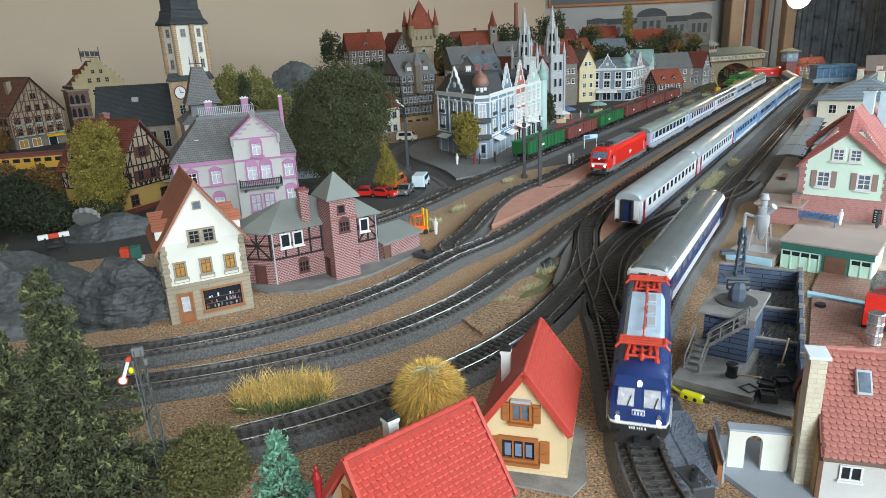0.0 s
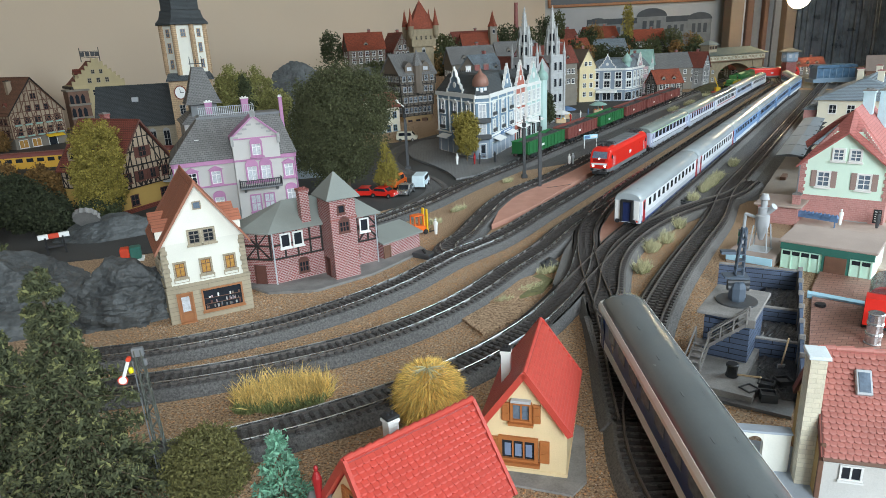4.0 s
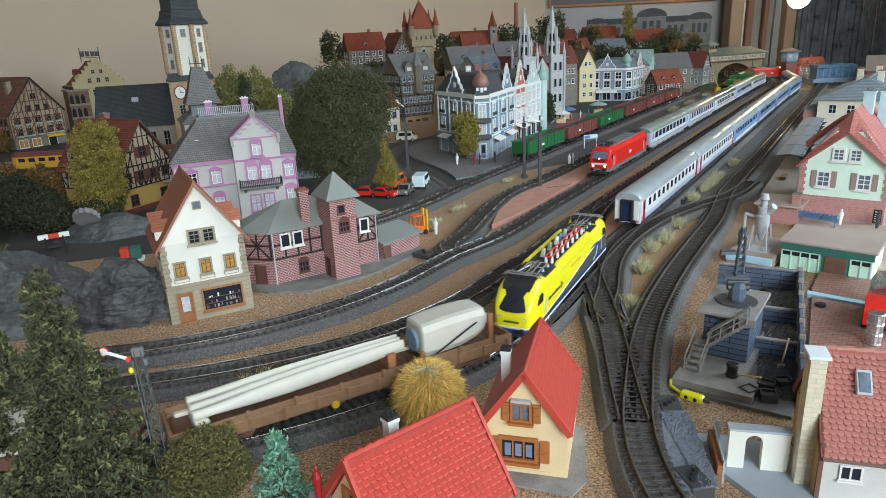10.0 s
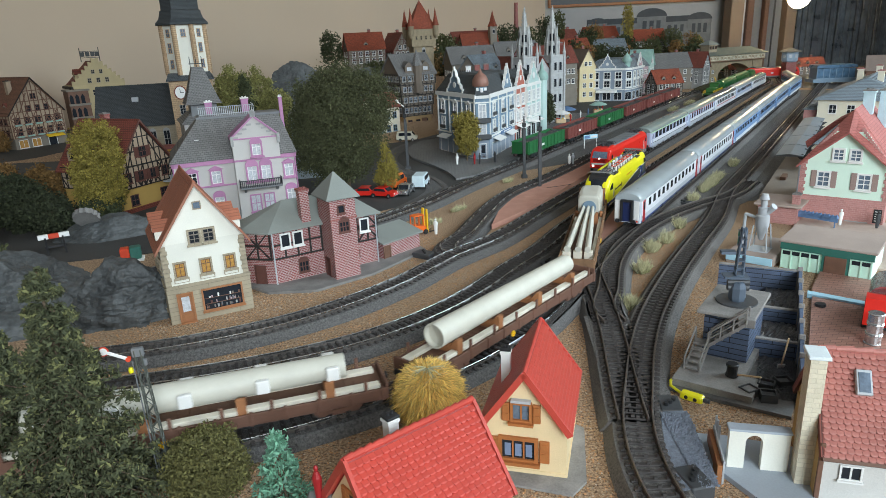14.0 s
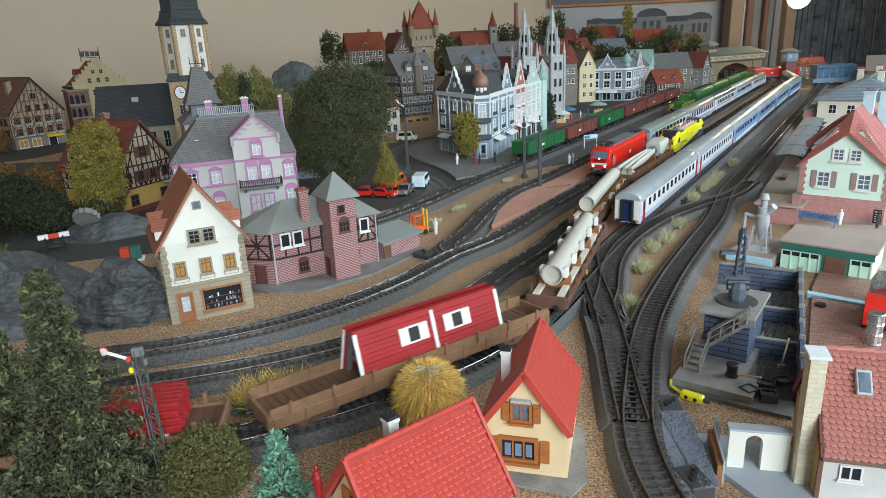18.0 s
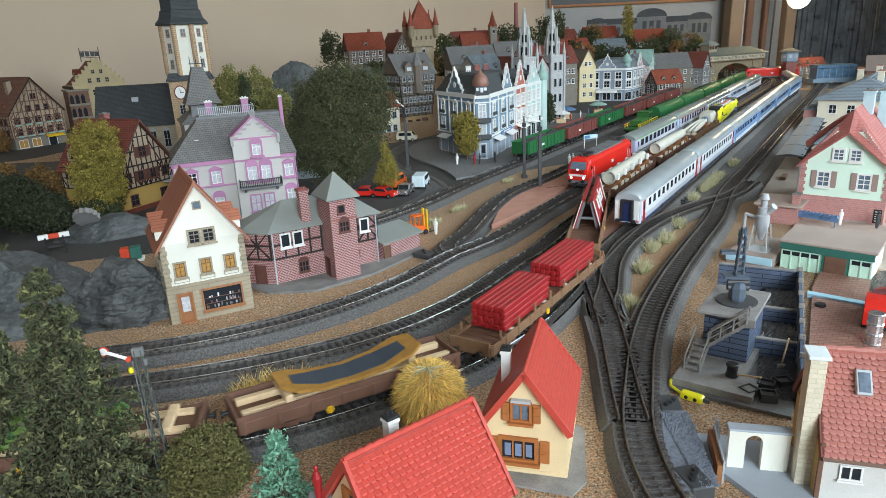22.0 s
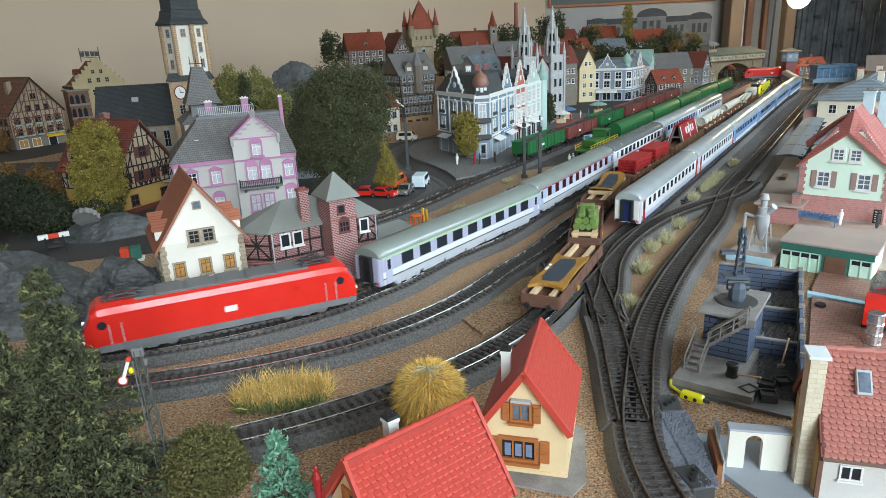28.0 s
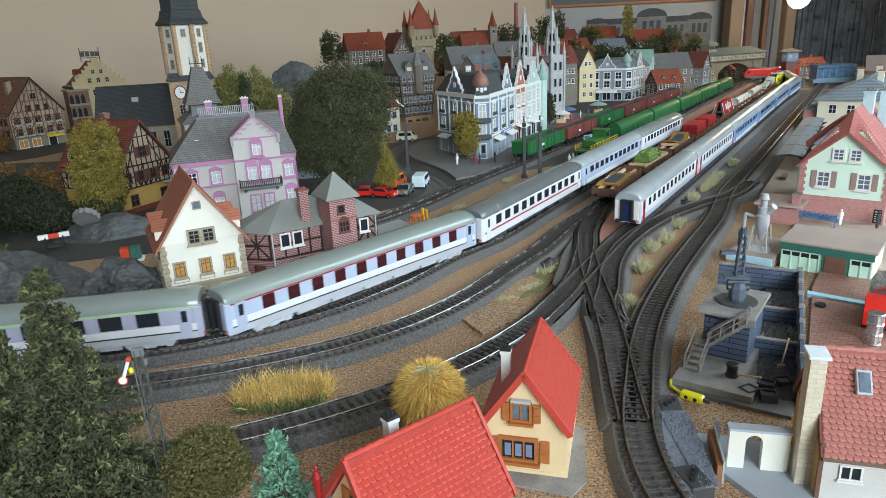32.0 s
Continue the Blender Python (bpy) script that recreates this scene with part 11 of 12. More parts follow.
# trees on the hill
hill_rng = random.Random(8)
for i, (x, y, z, h_, w_, m_, sh, lab) in enumerate((
        (-0.34, 2.30, 0.14, 0.145, 0.075, leaf_dark, "round", "dark tree on the hill"), (-0.30, 2.42, 0.15, 0.10, 0.08, leaf_olive, "round", "olive tree on the hill"),
        (0.05, 2.55, 0.16, 0.09, 0.10, leaf_olive, "round", "olive tree on the hill"), (0.28, 2.62, 0.16, 0.12, 0.10, leaf_dark, "round", "dark tree on the hill"), (0.36, 2.70, 0.16, 0.11, 0.09, leaf_olive, "round", "olive tree on the hill"), (0.44, 2.78, 0.16, 0.15, 0.08, leaf_dark, "round", "dark tree on the hill"),
        (0.40, 2.55, 0.12, 0.10, 0.08, leaf_dark, "round", "dark tree on the hill"), (0.50, 2.80, 0.16, 0.16, 0.07, leaf_olive, "poplar", "tall olive tree on the hill"), (0.62, 2.80, 0.14, 0.11, 0.09, leaf_dark, "round", "dark tree on the hill"), (0.68, 2.92, 0.14, 0.13, 0.09, leaf_autumn, "round", "brown autumn tree on the hill"),
        (0.835, 2.98, 0.13, 0.22, 0.055, leaf_yellow, "poplar", "tall yellow-green poplar on the hill"), (0.80, 2.90, 0.12, 0.10, 0.08, leaf_dark, "round", "dark tree on the hill"), (1.02, 2.95, 0.10, 0.14, 0.10, leaf_olive, "round", "olive tree on the hill"), (1.10, 2.98, 0.09, 0.13, 0.10, leaf_autumn, "round", "brown autumn tree on the hill"), (1.16, 3.04, 0.08, 0.12, 0.09, leaf_yellow, "round", "yellow tree on the hill"), (1.00, 2.80, 0.05, 0.09, 0.08, leaf_autumn, "round", "brown bush on the hill"),
        (0.20, 2.42, 0.10, 0.09, 0.09, leaf_dark, "round", "dark tree between the roofs"), (-0.18, 2.20, 0.10, 0.08, 0.10, leaf_olive, "round", "olive bush below the hill house"), (1.30, 1.85, 0.0, 0.125, 0.12, leaf_lime, "round", "olive tree behind the station"))):
    tree(lab, x, y, z, h_, w_, m_, 60 + i, sh, 1500, 0.0042, 0.05)

# loose sheets between the middle and inner tracks
flat("gravel_sheet", [(0.014, 0.537), (0.030, 0.504), (0.079, 0.546), (0.088, 0.560), (0.060, 0.585), (0.050, 0.580)], 0.0030, gravel, "loose gravel-covered sheet between the curves")
flat("grass_sheet", [(0.062, 0.578), (0.094, 0.594), (0.109, 0.623), (0.100, 0.640), (0.079, 0.627), (0.066, 0.609)], 0.0034, mat("moss_mat", (0.13, 0.125, 0.055), 0.95, var=0.5, scale=300, bump=1.0, bscale=1500), "mossy sheet between the curves")

# grass
grass_patch("clump of golden dry grass between the tracks", [(-0.117, 0.416, 0.034, 0.013, 10)], 2600, 0.020, 3, straw_m, greenstraw_m)
grass_patch("low green grass at the foot of the golden clump", [(-0.139, 0.405, 0.012, 0.007, 8), (-0.110, 0.403, 0.022, 0.004, 10)], 500, 0.010, 13, greenstraw_m, greenstraw_m)
grass_patch("pale green grass tufts between yard and station lines", [(0.205, 0.640, 0.010, 0.007, 50), (0.166, 0.548, 0.006, 0.006, 60), (0.235, 0.705, 0.011, 0.007, 55), (0.262, 0.735, 0.010, 0.006, 55), (0.295, 0.790, 0.007, 0.006, 55), (0.40, 0.975, 0.018, 0.006, 57), (0.45, 1.05, 0.022, 0.008, 57), (0.36, 0.915, 0.014, 0.006, 57), (0.52, 1.15, 0.02, 0.007, 57), (0.425, 1.01, 0.03, 0.008, 57)], 420, 0.014, 5, palestraw_m, greenstraw_m)
grass_patch("pale green grass tufts by the crossing", [(0.108, 0.652, 0.012, 0.006, 30), (0.085, 0.605, 0.016, 0.005, 35), (0.055, 0.575, 0.010, 0.004, 30), (0.118, 0.665, 0.008, 0.008, 0)], 300, 0.007, 7, palestraw_m, greenstraw_m)
grass_patch("dry grass strip beside the goods line", [(0.025, 0.925, 0.016, 0.005, 45), (0.115, 1.10, 0.012, 0.006, 50), (-0.01, 0.86, 0.012, 0.004, 30)], 260, 0.009, 8, palestraw_m, greenstraw_m)
grass_patch("rough grass along the far platform", [(0.80, 2.12, 0.06, 0.012, 57), (0.95, 2.35, 0.06, 0.015, 57), (0.70, 1.98, 0.05, 0.010, 57)], 500, 0.012, 9, palestraw_m, greenstraw_m)

# ---------------------------------------------------------------- ground surfaces
band_line = lambda c, s0, s1, n=2: [on_line(c, s0 + (s1 - s0) * i / (n - 1)) for i in range(n)]
flat("town_street", [(-0.02, 0.99), (-0.30, 0.80), (-0.48, 0.76), (-0.9, 0.95), (-1.6, 1.00), (-2.3, 1.20), (-2.0, 1.66), (-0.9, 2.46), (-0.45, 2.60), (-0.40, 2.1), (-0.1, 2.0), (0.6, 2.75)] + [on_line(-0.575, s) for s in (2.6, 2.0, 1.5, 1.1)], 0.0012, asphalt, "dark grey street surface of the model town")
flat("corner_pavement", [(0.062, 1.150), (0.028, 1.128), (0.016, 1.19), (-0.010, 1.26), (-0.055, 1.36), (-0.075, 1.47), (-0.04, 1.58), (0.12, 1.70), (0.36, 2.02)] + [on_line(-0.572, s) for s in (1.9, 1.4, 1.15)], 0.0050, paving, "raised grey pavement round the corner building")
flat("station_platform", [(0.0639, 0.8175), (0.100, 0.863), (0.1361, 0.9112), (0.1948, 1.0087), (0.2509, 1.1018)] + [on_line(-0.388, s_) for s_ in (1.15, 2.9)] + [on_line(-0.412, s_) for s_ in (2.9, 1.35)] + [(0.2804, 1.2340), (0.2215, 1.1488), (0.1582, 1.0588), (0.1073, 0.9766), (0.0802, 0.8897)], 0.0075, redpave, "red paved platform beside the express line")
flat("platform_tip", [(0.1807, 0.7120), (0.2041, 0.7500), (0.2241, 0.7916), (0.262, 0.862), (0.315, 0.960), (0.335, 1.005), (0.305, 1.012), (0.2646, 0.9465), (0.2361, 0.8938), (0.2051, 0.8301), (0.1899, 0.7872), (0.1833, 0.7334)], 0.0070, redpave, "red paved tip between the diverging tracks")
for a_, b_, c_ in (((0.166, 1.012), (0.206, 1.028), 0.0012), ((0.238, 0.868), (0.262, 0.872), 0.0012)):
    tagged(part("paving_crack", prism(B(), [a_, (b_[0], b_[1] - c_), (b_[0] + 0.002, b_[1] + c_), (a_[0] + 0.012, a_[1] + 2.5 * c_)], 0.0074, 0.0079, "z"), black), "dark open crack in the red paving", kind="structure")
flat("track_apron", [on_line(-0.325, 0.95), on_line(-0.325, 3.0), on_line(-0.275, 3.0), on_line(-0.275, 1.0)], 0.0014, bedgrey, "dark grey strip between the station tracks")
flat("yard_apron", [on_line(-0.235, 0.85), on_line(-0.235, 2.7), on_line(-0.05, 2.7), on_line(-0.05, 1.05), on_line(-0.12, 1.0)], 0.0010, dustbed, "dusty grey strip beside the yard line")
flat("goods_apron", [on_line(-0.56, 1.0), on_line(-0.56, 3.0), on_line(-0.43, 3.0), on_line(-0.43, 1.25)], 0.0010, bedgrey, "grey strip beneath the goods line")
# dark sheet added where the bulb lights the far ground too strongly
flat("far_yard", [(1.36, 2.40), (1.75, 2.20), (2.4, 2.6), (2.4, 3.3), (1.3, 3.2), (1.25, 2.75)], 0.0012, bedgrey, "dark sheet added to dim the far ground under the bulb")
flat("platform_station", [on_line(-0.115, 1.0), on_line(-0.115, 2.0), on_line(-0.03, 2.0), on_line(-0.03, 1.03)], 0.0080, mat("brown_platform", (0.27, 0.22, 0.18), 0.8, var=0.2, scale=30), "brown station platform beneath the canopy")
flat("signal_box_base", [(-0.215, 0.655), (-0.178, 0.625), (-0.13, 0.625), (-0.075, 0.668), (-0.02, 0.742), (-0.035, 0.775), (-0.11, 0.745), (-0.2, 0.73)], 0.0030, concrete, "grey slab under the signal box")
flat("chippings_strip", [(0.133, 0.366), (0.150, 0.366), (0.147, 0.340), (0.143, 0.315), (0.137, 0.296), (0.120, 0.290), (0.124, 0.33)], 0.0082, bluechip, "strip of blue-grey stone chippings")
flat("crossing_bed", [(0.105, 0.60), (0.135, 0.545), (0.16, 0.545), (0.165, 0.60), (0.182, 0.665), (0.20, 0.70), (0.175, 0.735), (0.15, 0.735), (0.135, 0.70)], 0.0076, dustbed, "ballast bed under the crossing")
flat("yard_points_bed", [(0.098, 0.30), (0.108, 0.42), (0.118, 0.52), (0.150, 0.52), (0.172, 0.475), (0.148, 0.40), (0.135, 0.30)], 0.0074, dustbed, "ballast bed under the yard points")
flat("gravel_board", [(0.03, 0.582), (0.055, 0.560), (0.098, 0.622), (0.088, 0.636)], 0.0036, gravel, "loose gravel board between the tracks")


# loose grains on the gravel near the camera
grain_rng = np.random.RandomState(12)
spots = grain_rng.random_sample((60000, 2)) * np.array((0.62, 0.56)) + np.array((-0.34, 0.24))
spots = np.column_stack([spots, np.full(len(spots), 0.0002)])
tagged(grains("gravel_grains", None, spots[:44000], 0.0004, 0.0009, grain_m, 1), "loose tan gravel grains on the board", "gravel")
tagged(grains("gravel_grains", None, spots[44000:], 0.0004, 0.0009, greygrain_m, 2), "loose pale gravel grains on the board", "gravel")
u, v = grain_rng.random_sample(1500), grain_rng.random_sample(1500)
tagged(grains("stone_chippings", None, np.column_stack([0.122 + 0.014 * (1 - v) * 0.6 + 0.010 * v + (0.010 + 0.008 * v) * u, 0.292 + 0.072 * v, np.full(1500, 0.0084)]), 0.0006, 0.0012, bluechip, 3), "blue-grey stone chippings beside the yard line", "stone chippings")

# street rails curving past the corner
path_tramline = make_path([(-0.105, 0.862), (-0.04, 0.965), (-0.005, 1.06), (-0.02, 1.14), (-0.075, 1.24), (-0.105, 1.36), (-0.085, 1.50), (-0.03, 1.62), (0.06, 1.75)])
for o in (-0.0089, 0.0089):
    tagged(part("street_rail", sweep(path_tramline, 0.0, path_tramline[1][-1], [(o - 0.0007, 0.0010), (o - 0.0007, 0.0024), (o + 0.0007, 0.0024), (o + 0.0007, 0.0010)]), railside_m), "rail let into the street surface", kind="structure")
tagged(part("street_track_bed", sweep(path_tramline, 0.0, path_tramline[1][-1], [(-0.019, 0.0008), (-0.019, 0.0018), (0.019, 0.0018), (0.019, 0.0008)]), bedgrey), "dark bed of the street track", kind="structure")


# ---------------------------------------------------------------- rocks and hill
def rock(label, pts_w, height, m, seed, material=None, rough=0.25, n=40):
    """A craggy mass w by d rising to height, broken into leaning slabs."""
    w, d = pts_w
    rng = random.Random(seed)
    planes = []
    for k in range(26):
        q = rng.uniform(0, 2 * math.pi)
        planes.append((Vector((math.cos(q), math.sin(q), rng.uniform(0.15, 1.3))).normalized(), rng.uniform(0.74, 1.0)))
    planes.append((Vector((0.1, -0.1, 1)).normalized(), 0.93))
    off = Vector((seed * 3.1, seed * 1.7, 0))
    bm = B()
    rows = []
    for j in range(n + 1):
        e = math.pi / 2 * (j / n) ** 0.85
        row = []
        for i in range(2 * n):
            q = math.pi * i / n
            v = Vector((math.cos(q) * math.cos(e), math.sin(q) * math.cos(e), math.sin(e)))
            r = min(c / max(0.05, v.dot(nv)) for nv, c in planes)
            r = min(r, 1.25)
            p = Vector((v.x * r * w * 0.5, v.y * r * d * 0.5, v.z * r * height))
            f = noise.fractal(p * 95 + off, 1.0, 2.0, 4)
            g_ = noise.fractal(Vector((p.x * 30 + p.z * 60, p.y * 30, p.z * 150)) + off, 1.0, 2.0, 3)
            k = rough * 0.013 * min(1.0, height / 0.05)
            row.append(bm.verts.new((p.x + v.x * k * (f + g_), p.y + v.y * k * (f + g_), max(0.0, p.z + k * (0.7 * f + 0.4 * g_)) if j else 0.0)))
        rows.append(row)
    for j in range(n):
        for i in range(2 * n):
            bm.faces.new((rows[j][i], rows[j][(i + 1) % (2 * n)], rows[j + 1][(i + 1) % (2 * n)], rows[j + 1][i]))
    ob = part("rock", bm, material or rock_m)
    ob.matrix_basis = m
    return tagged(ob, label, "rock")


rock("dark grey slate rock face beside the outer track", (0.122, 0.072), 0.060, pose(-0.304, 0.585, 0, 0, 0, 6), 1, n=70)
rock("dark grey slate rock behind the spruce", (0.16, 0.10), 0.056, pose(-0.44, 0.635, 0, 0, 0, 18), 2, n=60)
rock("low dark rock beside the outer track", (0.14, 0.05), 0.020, pose(-0.40, 0.56, 0, 0, 0, 10), 3, n=40)
rock("flat grey rock mound by the buffer stop", (0.15, 0.085), 0.030, pose(-0.455, 0.885, 0, 0, 0, 20), 4, n=40)
rock("grey hill rocks behind the villa", (0.30, 0.14), 0.195, pose(-0.385, 2.02, 0, 0, 0, 15), 5, n=44)
rock("grey hill rocks behind the villa", (0.20, 0.12), 0.160, pose(-0.27, 1.96, 0, 0, 0, 15), 12, n=40)
rock("dark rocks under the hill houses", (0.34, 0.12), 0.165, pose(-0.20, 2.17, 0, 0, 0, 20), 6, n=40)
rock("brown earth mound beside the bridge", (0.22, 0.10), 0.030, pose(1.02, 2.50, 0, 0, 0, 30), 7, hill_m, n=30)
tagged(part("hill", loft(B(), [[(x, y, z) for x, y, z in ring] for ring in ([(-0.45, 2.05, 0), (0.9, 2.75, 0), (1.3, 3.0, 0), (1.2, 3.4, 0), (0.55, 3.5, 0)], [(-0.35, 2.25, 0.11), (0.85, 2.85, 0.14), (1.15, 3.05, 0.12), (1.15, 3.38, 0.13), (0.56, 3.48, 0.14)], [(-0.25, 2.4, 0.15), (0.8, 2.95, 0.165), (1.1, 3.12, 0.14), (1.1, 3.37, 0.145), (0.57, 3.46, 0.15)])]), hill_m), "turf covered hill rising to the room wall", kind="structure")

g0 = thing("grindstone", "round toothed grey millstone lying on the rock", "millstone", pose(-0.478, 0.868, 0.030, -50, 10, 20))
bm = B()
teeth = [(0.017 * (1.0 if i % 2 else 0.90) * math.cos(math.pi * i / 14), 0.017 * (1.0 if i % 2 else 0.90) * math.sin(math.pi * i / 14)) for i in range(28)]
prism(bm, teeth, -0.004, 0.004, "z")
part("stone", bm, concrete, g0)
part("hub", lathe(B(), [(0.012, 0.004), (0.010, 0.006), (0.002, 0.005)], 16), concrete, g0)


# ---------------------------------------------------------------- trackside things
def mast_signal(x, y, h, label, arms, yaw=0):
    s = thing("signal_mast", label, "signal", pose(x, y, 0, 0, 0, yaw))
    bm = bx(B(), -0.0026, 0.0026, -0.0026, 0.0026, 0, h * 0.78, 0.0005)
    bx(bm, -0.005, 0.005, -0.005, 0.005, 0, 0.006, 0.0006)
    part("post", bm, darkgrey, s)
    bm = B()
    cyl(bm, (0, 0, h * 0.76), (0, 0, h), 0.0011, n=6)
    bx(bm, -0.003, 0.003, -0.003, 0.003, h * 0.80, h * 0.86, 0.0004)
    part("upper_post", bm, black, s)
    for z, a in arms:
        m = pose(0, -0.003, h * z, 0, a, 0)
        p = part("signal_arm", bx(B(), -0.016, 0.0, -0.0005, 0.0005, -0.0011, 0.0011, 0.0002), white, s)
        p.matrix_basis = m
        d = part("arm_disc", cyl(B(), (-0.017, -0.0008, 0), (-0.017, 0.0008, 0), 0.0030, n=14), white, p)
    return s


mast_signal(0.158, 1.026, 0.118, "dark signal mast with white arm beside the platform", [(0.93, 8)])
mast_signal(0.147, 1.129, 0.110, "dark signal mast with raised white arm by the goods line", [(0.97, 42)])
mast_signal(-0.060, 1.256, 0.122, "dark signal mast with white disc by the street track", [(0.97, 40)])


mastgrey = mat("mast_green_grey", (0.075, 0.08, 0.068), 0.5, var=0.2)


def semaphore():
    s = thing("semaphore", "grey lattice semaphore signal with white and red arm", "semaphore", pose(-0.1650, 0.3262, 0, 0, -1.8, 12))
    h = 0.088
    bm = B()
    for a, b in ((-1, -1), (1, -1), (1, 1), (-1, 1)):
        cyl(bm, (a * 0.0028, b * 0.0022, 0), (a * 0.0016, b * 0.0014, h), 0.00045, n=5)
    for k in range(18):
        z0_, z1_ = h * k / 18, h * (k + 1) / 18
        r0, r1 = 0.0028 - 0.0012 * k / 18, 0.0028 - 0.0012 * (k + 1) / 18
        sgn = 1 if k % 2 else -1
        for b in (-1, 1):
            cyl(bm, (sgn * r0, b * r0 * 0.8, z0_), (-sgn * r1, b * r1 * 0.8, z1_), 0.0003, n=4)
            cyl(bm, (b * r0, sgn * r0 * 0.8, z0_), (b * r1, -sgn * r1 * 0.8, z1_), 0.0003, n=4)
    part("lattice_mast", bm, mastgrey, s)
    part("base", bx(B(), -0.006, 0.006, -0.005, 0.005, 0, 0.003, 0.0006), darkgrey, s)
    bm = bx(B(), -0.0030, 0.0030, -0.0016, 0.0016, h - 0.004, h + 0.001, 0.0004)
    bx(bm, 0.001, 0.0035, -0.001, 0.001, h - 0.010, h - 0.006, 0.0003)
    part("head", bm, midgrey, s)
    bm = B()
    cyl(bm, (-0.0046, -0.0006, 0.001), (-0.0036, -0.0006, h - 0.006), 0.0004, n=5)
    part("pull_rod", bm, midgrey, s)
    part("lamp", lathe(B(), [(0.0012, h - 0.0125), (0.0014, h - 0.011), (0.0010, h - 0.0095)], 8, (-0.0052, -0.001)), loco_yellow, s, "yellow signal lamp")
    arm = part("signal_arm", bx(B(), -0.0125, 0.0005, -0.0004, 0.0004, -0.0009, 0.0009, 0.0002), white, s)
    part("arm_disc", cyl(B(), (-0.0130, -0.0005, 0), (-0.0130, 0.0005, 0), 0.0021, n=16), white, arm)
    part("disc_rim", lathe(B(), [(0.0021, -0.0003), (0.0027, -0.0003), (0.0027, 0.0003), (0.0021, 0.0003)], 16), panto_red, arm).matrix_basis = pose(-0.0130, 0, 0, 90)
    part("arm_pivot", cyl(B(), (0, -0.0012, 0), (0, 0.0012, 0), 0.0013, n=10), panto_red, arm)
    return s, arm


SEMAPHORE, ARM = semaphore()


def switch_box(x, y, yaw, size=(0.010, 0.016, 0.006)):
    b = thing("switch_box", "dark grey point motor box beside the track", "switch box", pose(x, y, 0, 0, 0, yaw), group="point motor boxes")
    part("housing", bx(B(), -size[0], size[0], -size[1], size[1], 0, size[2], 0.0008), darkgrey, b)
    bm = B()
    for k in range(3):
        cyl(bm, (-size[0] * 0.4 + k * size[0] * 0.4, size[1] * 0.3 * (k - 1), size[2]), (-size[0] * 0.4 + k * size[0] * 0.4, size[1] * 0.3 * (k - 1), size[2] + 0.002), 0.0016, n=8)
    part("terminals", bm, black, b)


switch_box(0.1425, 0.376, -8, (0.0070, 0.010, 0.0085))
switch_box(0.112, 0.672, 20, (0.010, 0.013, 0.006))
switch_box(-0.022, 0.722, 55, (0.008, 0.012, 0.006))
switch_box(0.1300, 0.3010, 12, (0.007, 0.010, 0.0090))
switch_box(0.232, 0.722, 40, (0.010, 0.008, 0.006))
switch_box(0.34, 0.905, 57, (0.006, 0.014, 0.004))

yb = thing("yellow_connector", "yellow cable connector box with yellow lead", "cable connector", pose(0.162, 0.386, 0.003, 0, 0, -42))
part("connector", bx(B(), -0.0085, 0.0065, -0.0032, 0.0032, 0, 0.0050, 0.0009), loco_yellow, yb)
for k in (-0.004, 0.002):
    part("socket", cyl(B(), (k, -0.0034, 0.0026), (k, -0.0028, 0.0026), 0.0013, n=10), black, yb)
part("plug", cyl(B(), (0.0065, 0, 0.0026), (0.0105, 0, 0.0026), 0.0014, n=8), darkgrey, yb)
lead = [(-0.0085, 0, 0.0028), (-0.013, 0.002, 0.003), (-0.018, 0.0055, 0.0026), (-0.021, 0.012, 0.0026), (-0.0195, 0.020, 0.0024), (-0.016, 0.026, 0.0024)]
bm = B()
for a, b in zip(lead[:-1], lead[1:]):
    cyl(bm, a, b, 0.0010, n=8)
part("cable", bm, loco_yellow, yb)

bs = thing("buffer_stop", "black buffer stop with white and red bar", "buffer stop", pose(-0.500, 0.822, 0.0, 0, 0, 212))
for x0_, x1_, mm in ((-0.018, -0.006, white), (-0.006, 0.006, panto_red), (0.006, 0.018, white)):
    part("stop_bar", bx(B(), x0_, x1_, -0.0025, 0.0025, 0.0160, 0.0220, 0.0004), mm, bs)
bm = B()
for s in (-1, 1):
    prism(bm, [(0.0, 0.0), (0.003, 0.0), (0.003, 0.018), (0.0, 0.018)], s * 0.010 - 0.001, s * 0.010 + 0.001, "x")
    loft(bm, [[(s * 0.010 - 0.001, 0.002, 0.016), (s * 0.010 + 0.001, 0.002, 0.016), (s * 0.010 + 0.001, 0.002, 0.0185), (s * 0.010 - 0.001, 0.002, 0.0185)], [(s * 0.010 - 0.001, 0.026, 0.0), (s * 0.010 + 0.001, 0.026, 0.0), (s * 0.010 + 0.001, 0.030, 0.0), (s * 0.010 - 0.001, 0.030, 0.0)]])
bx(bm, -0.012, 0.012, 0.008, 0.011, 0.006, 0.009)
part("stop_frame", bm, black, bs)

lb = thing("relay_box", "red and dark green relay box on a white slab", "relay box", pose(-0.376, 0.762, 0, 0, 0, 20))
part("slab", bx(B(), -0.014, 0.014, -0.009, 0.009, 0, 0.0025, 0.0004), white, lb)
part("red_half", bx(B(), -0.0115, -0.001, -0.007, 0.007, 0.0025, 0.0165, 0.0010), panto_red, lb)
part("green_half", bx(B(), -0.0008, 0.0115, -0.007, 0.007, 0.0025, 0.0170, 0.0010), darkgreen, lb)

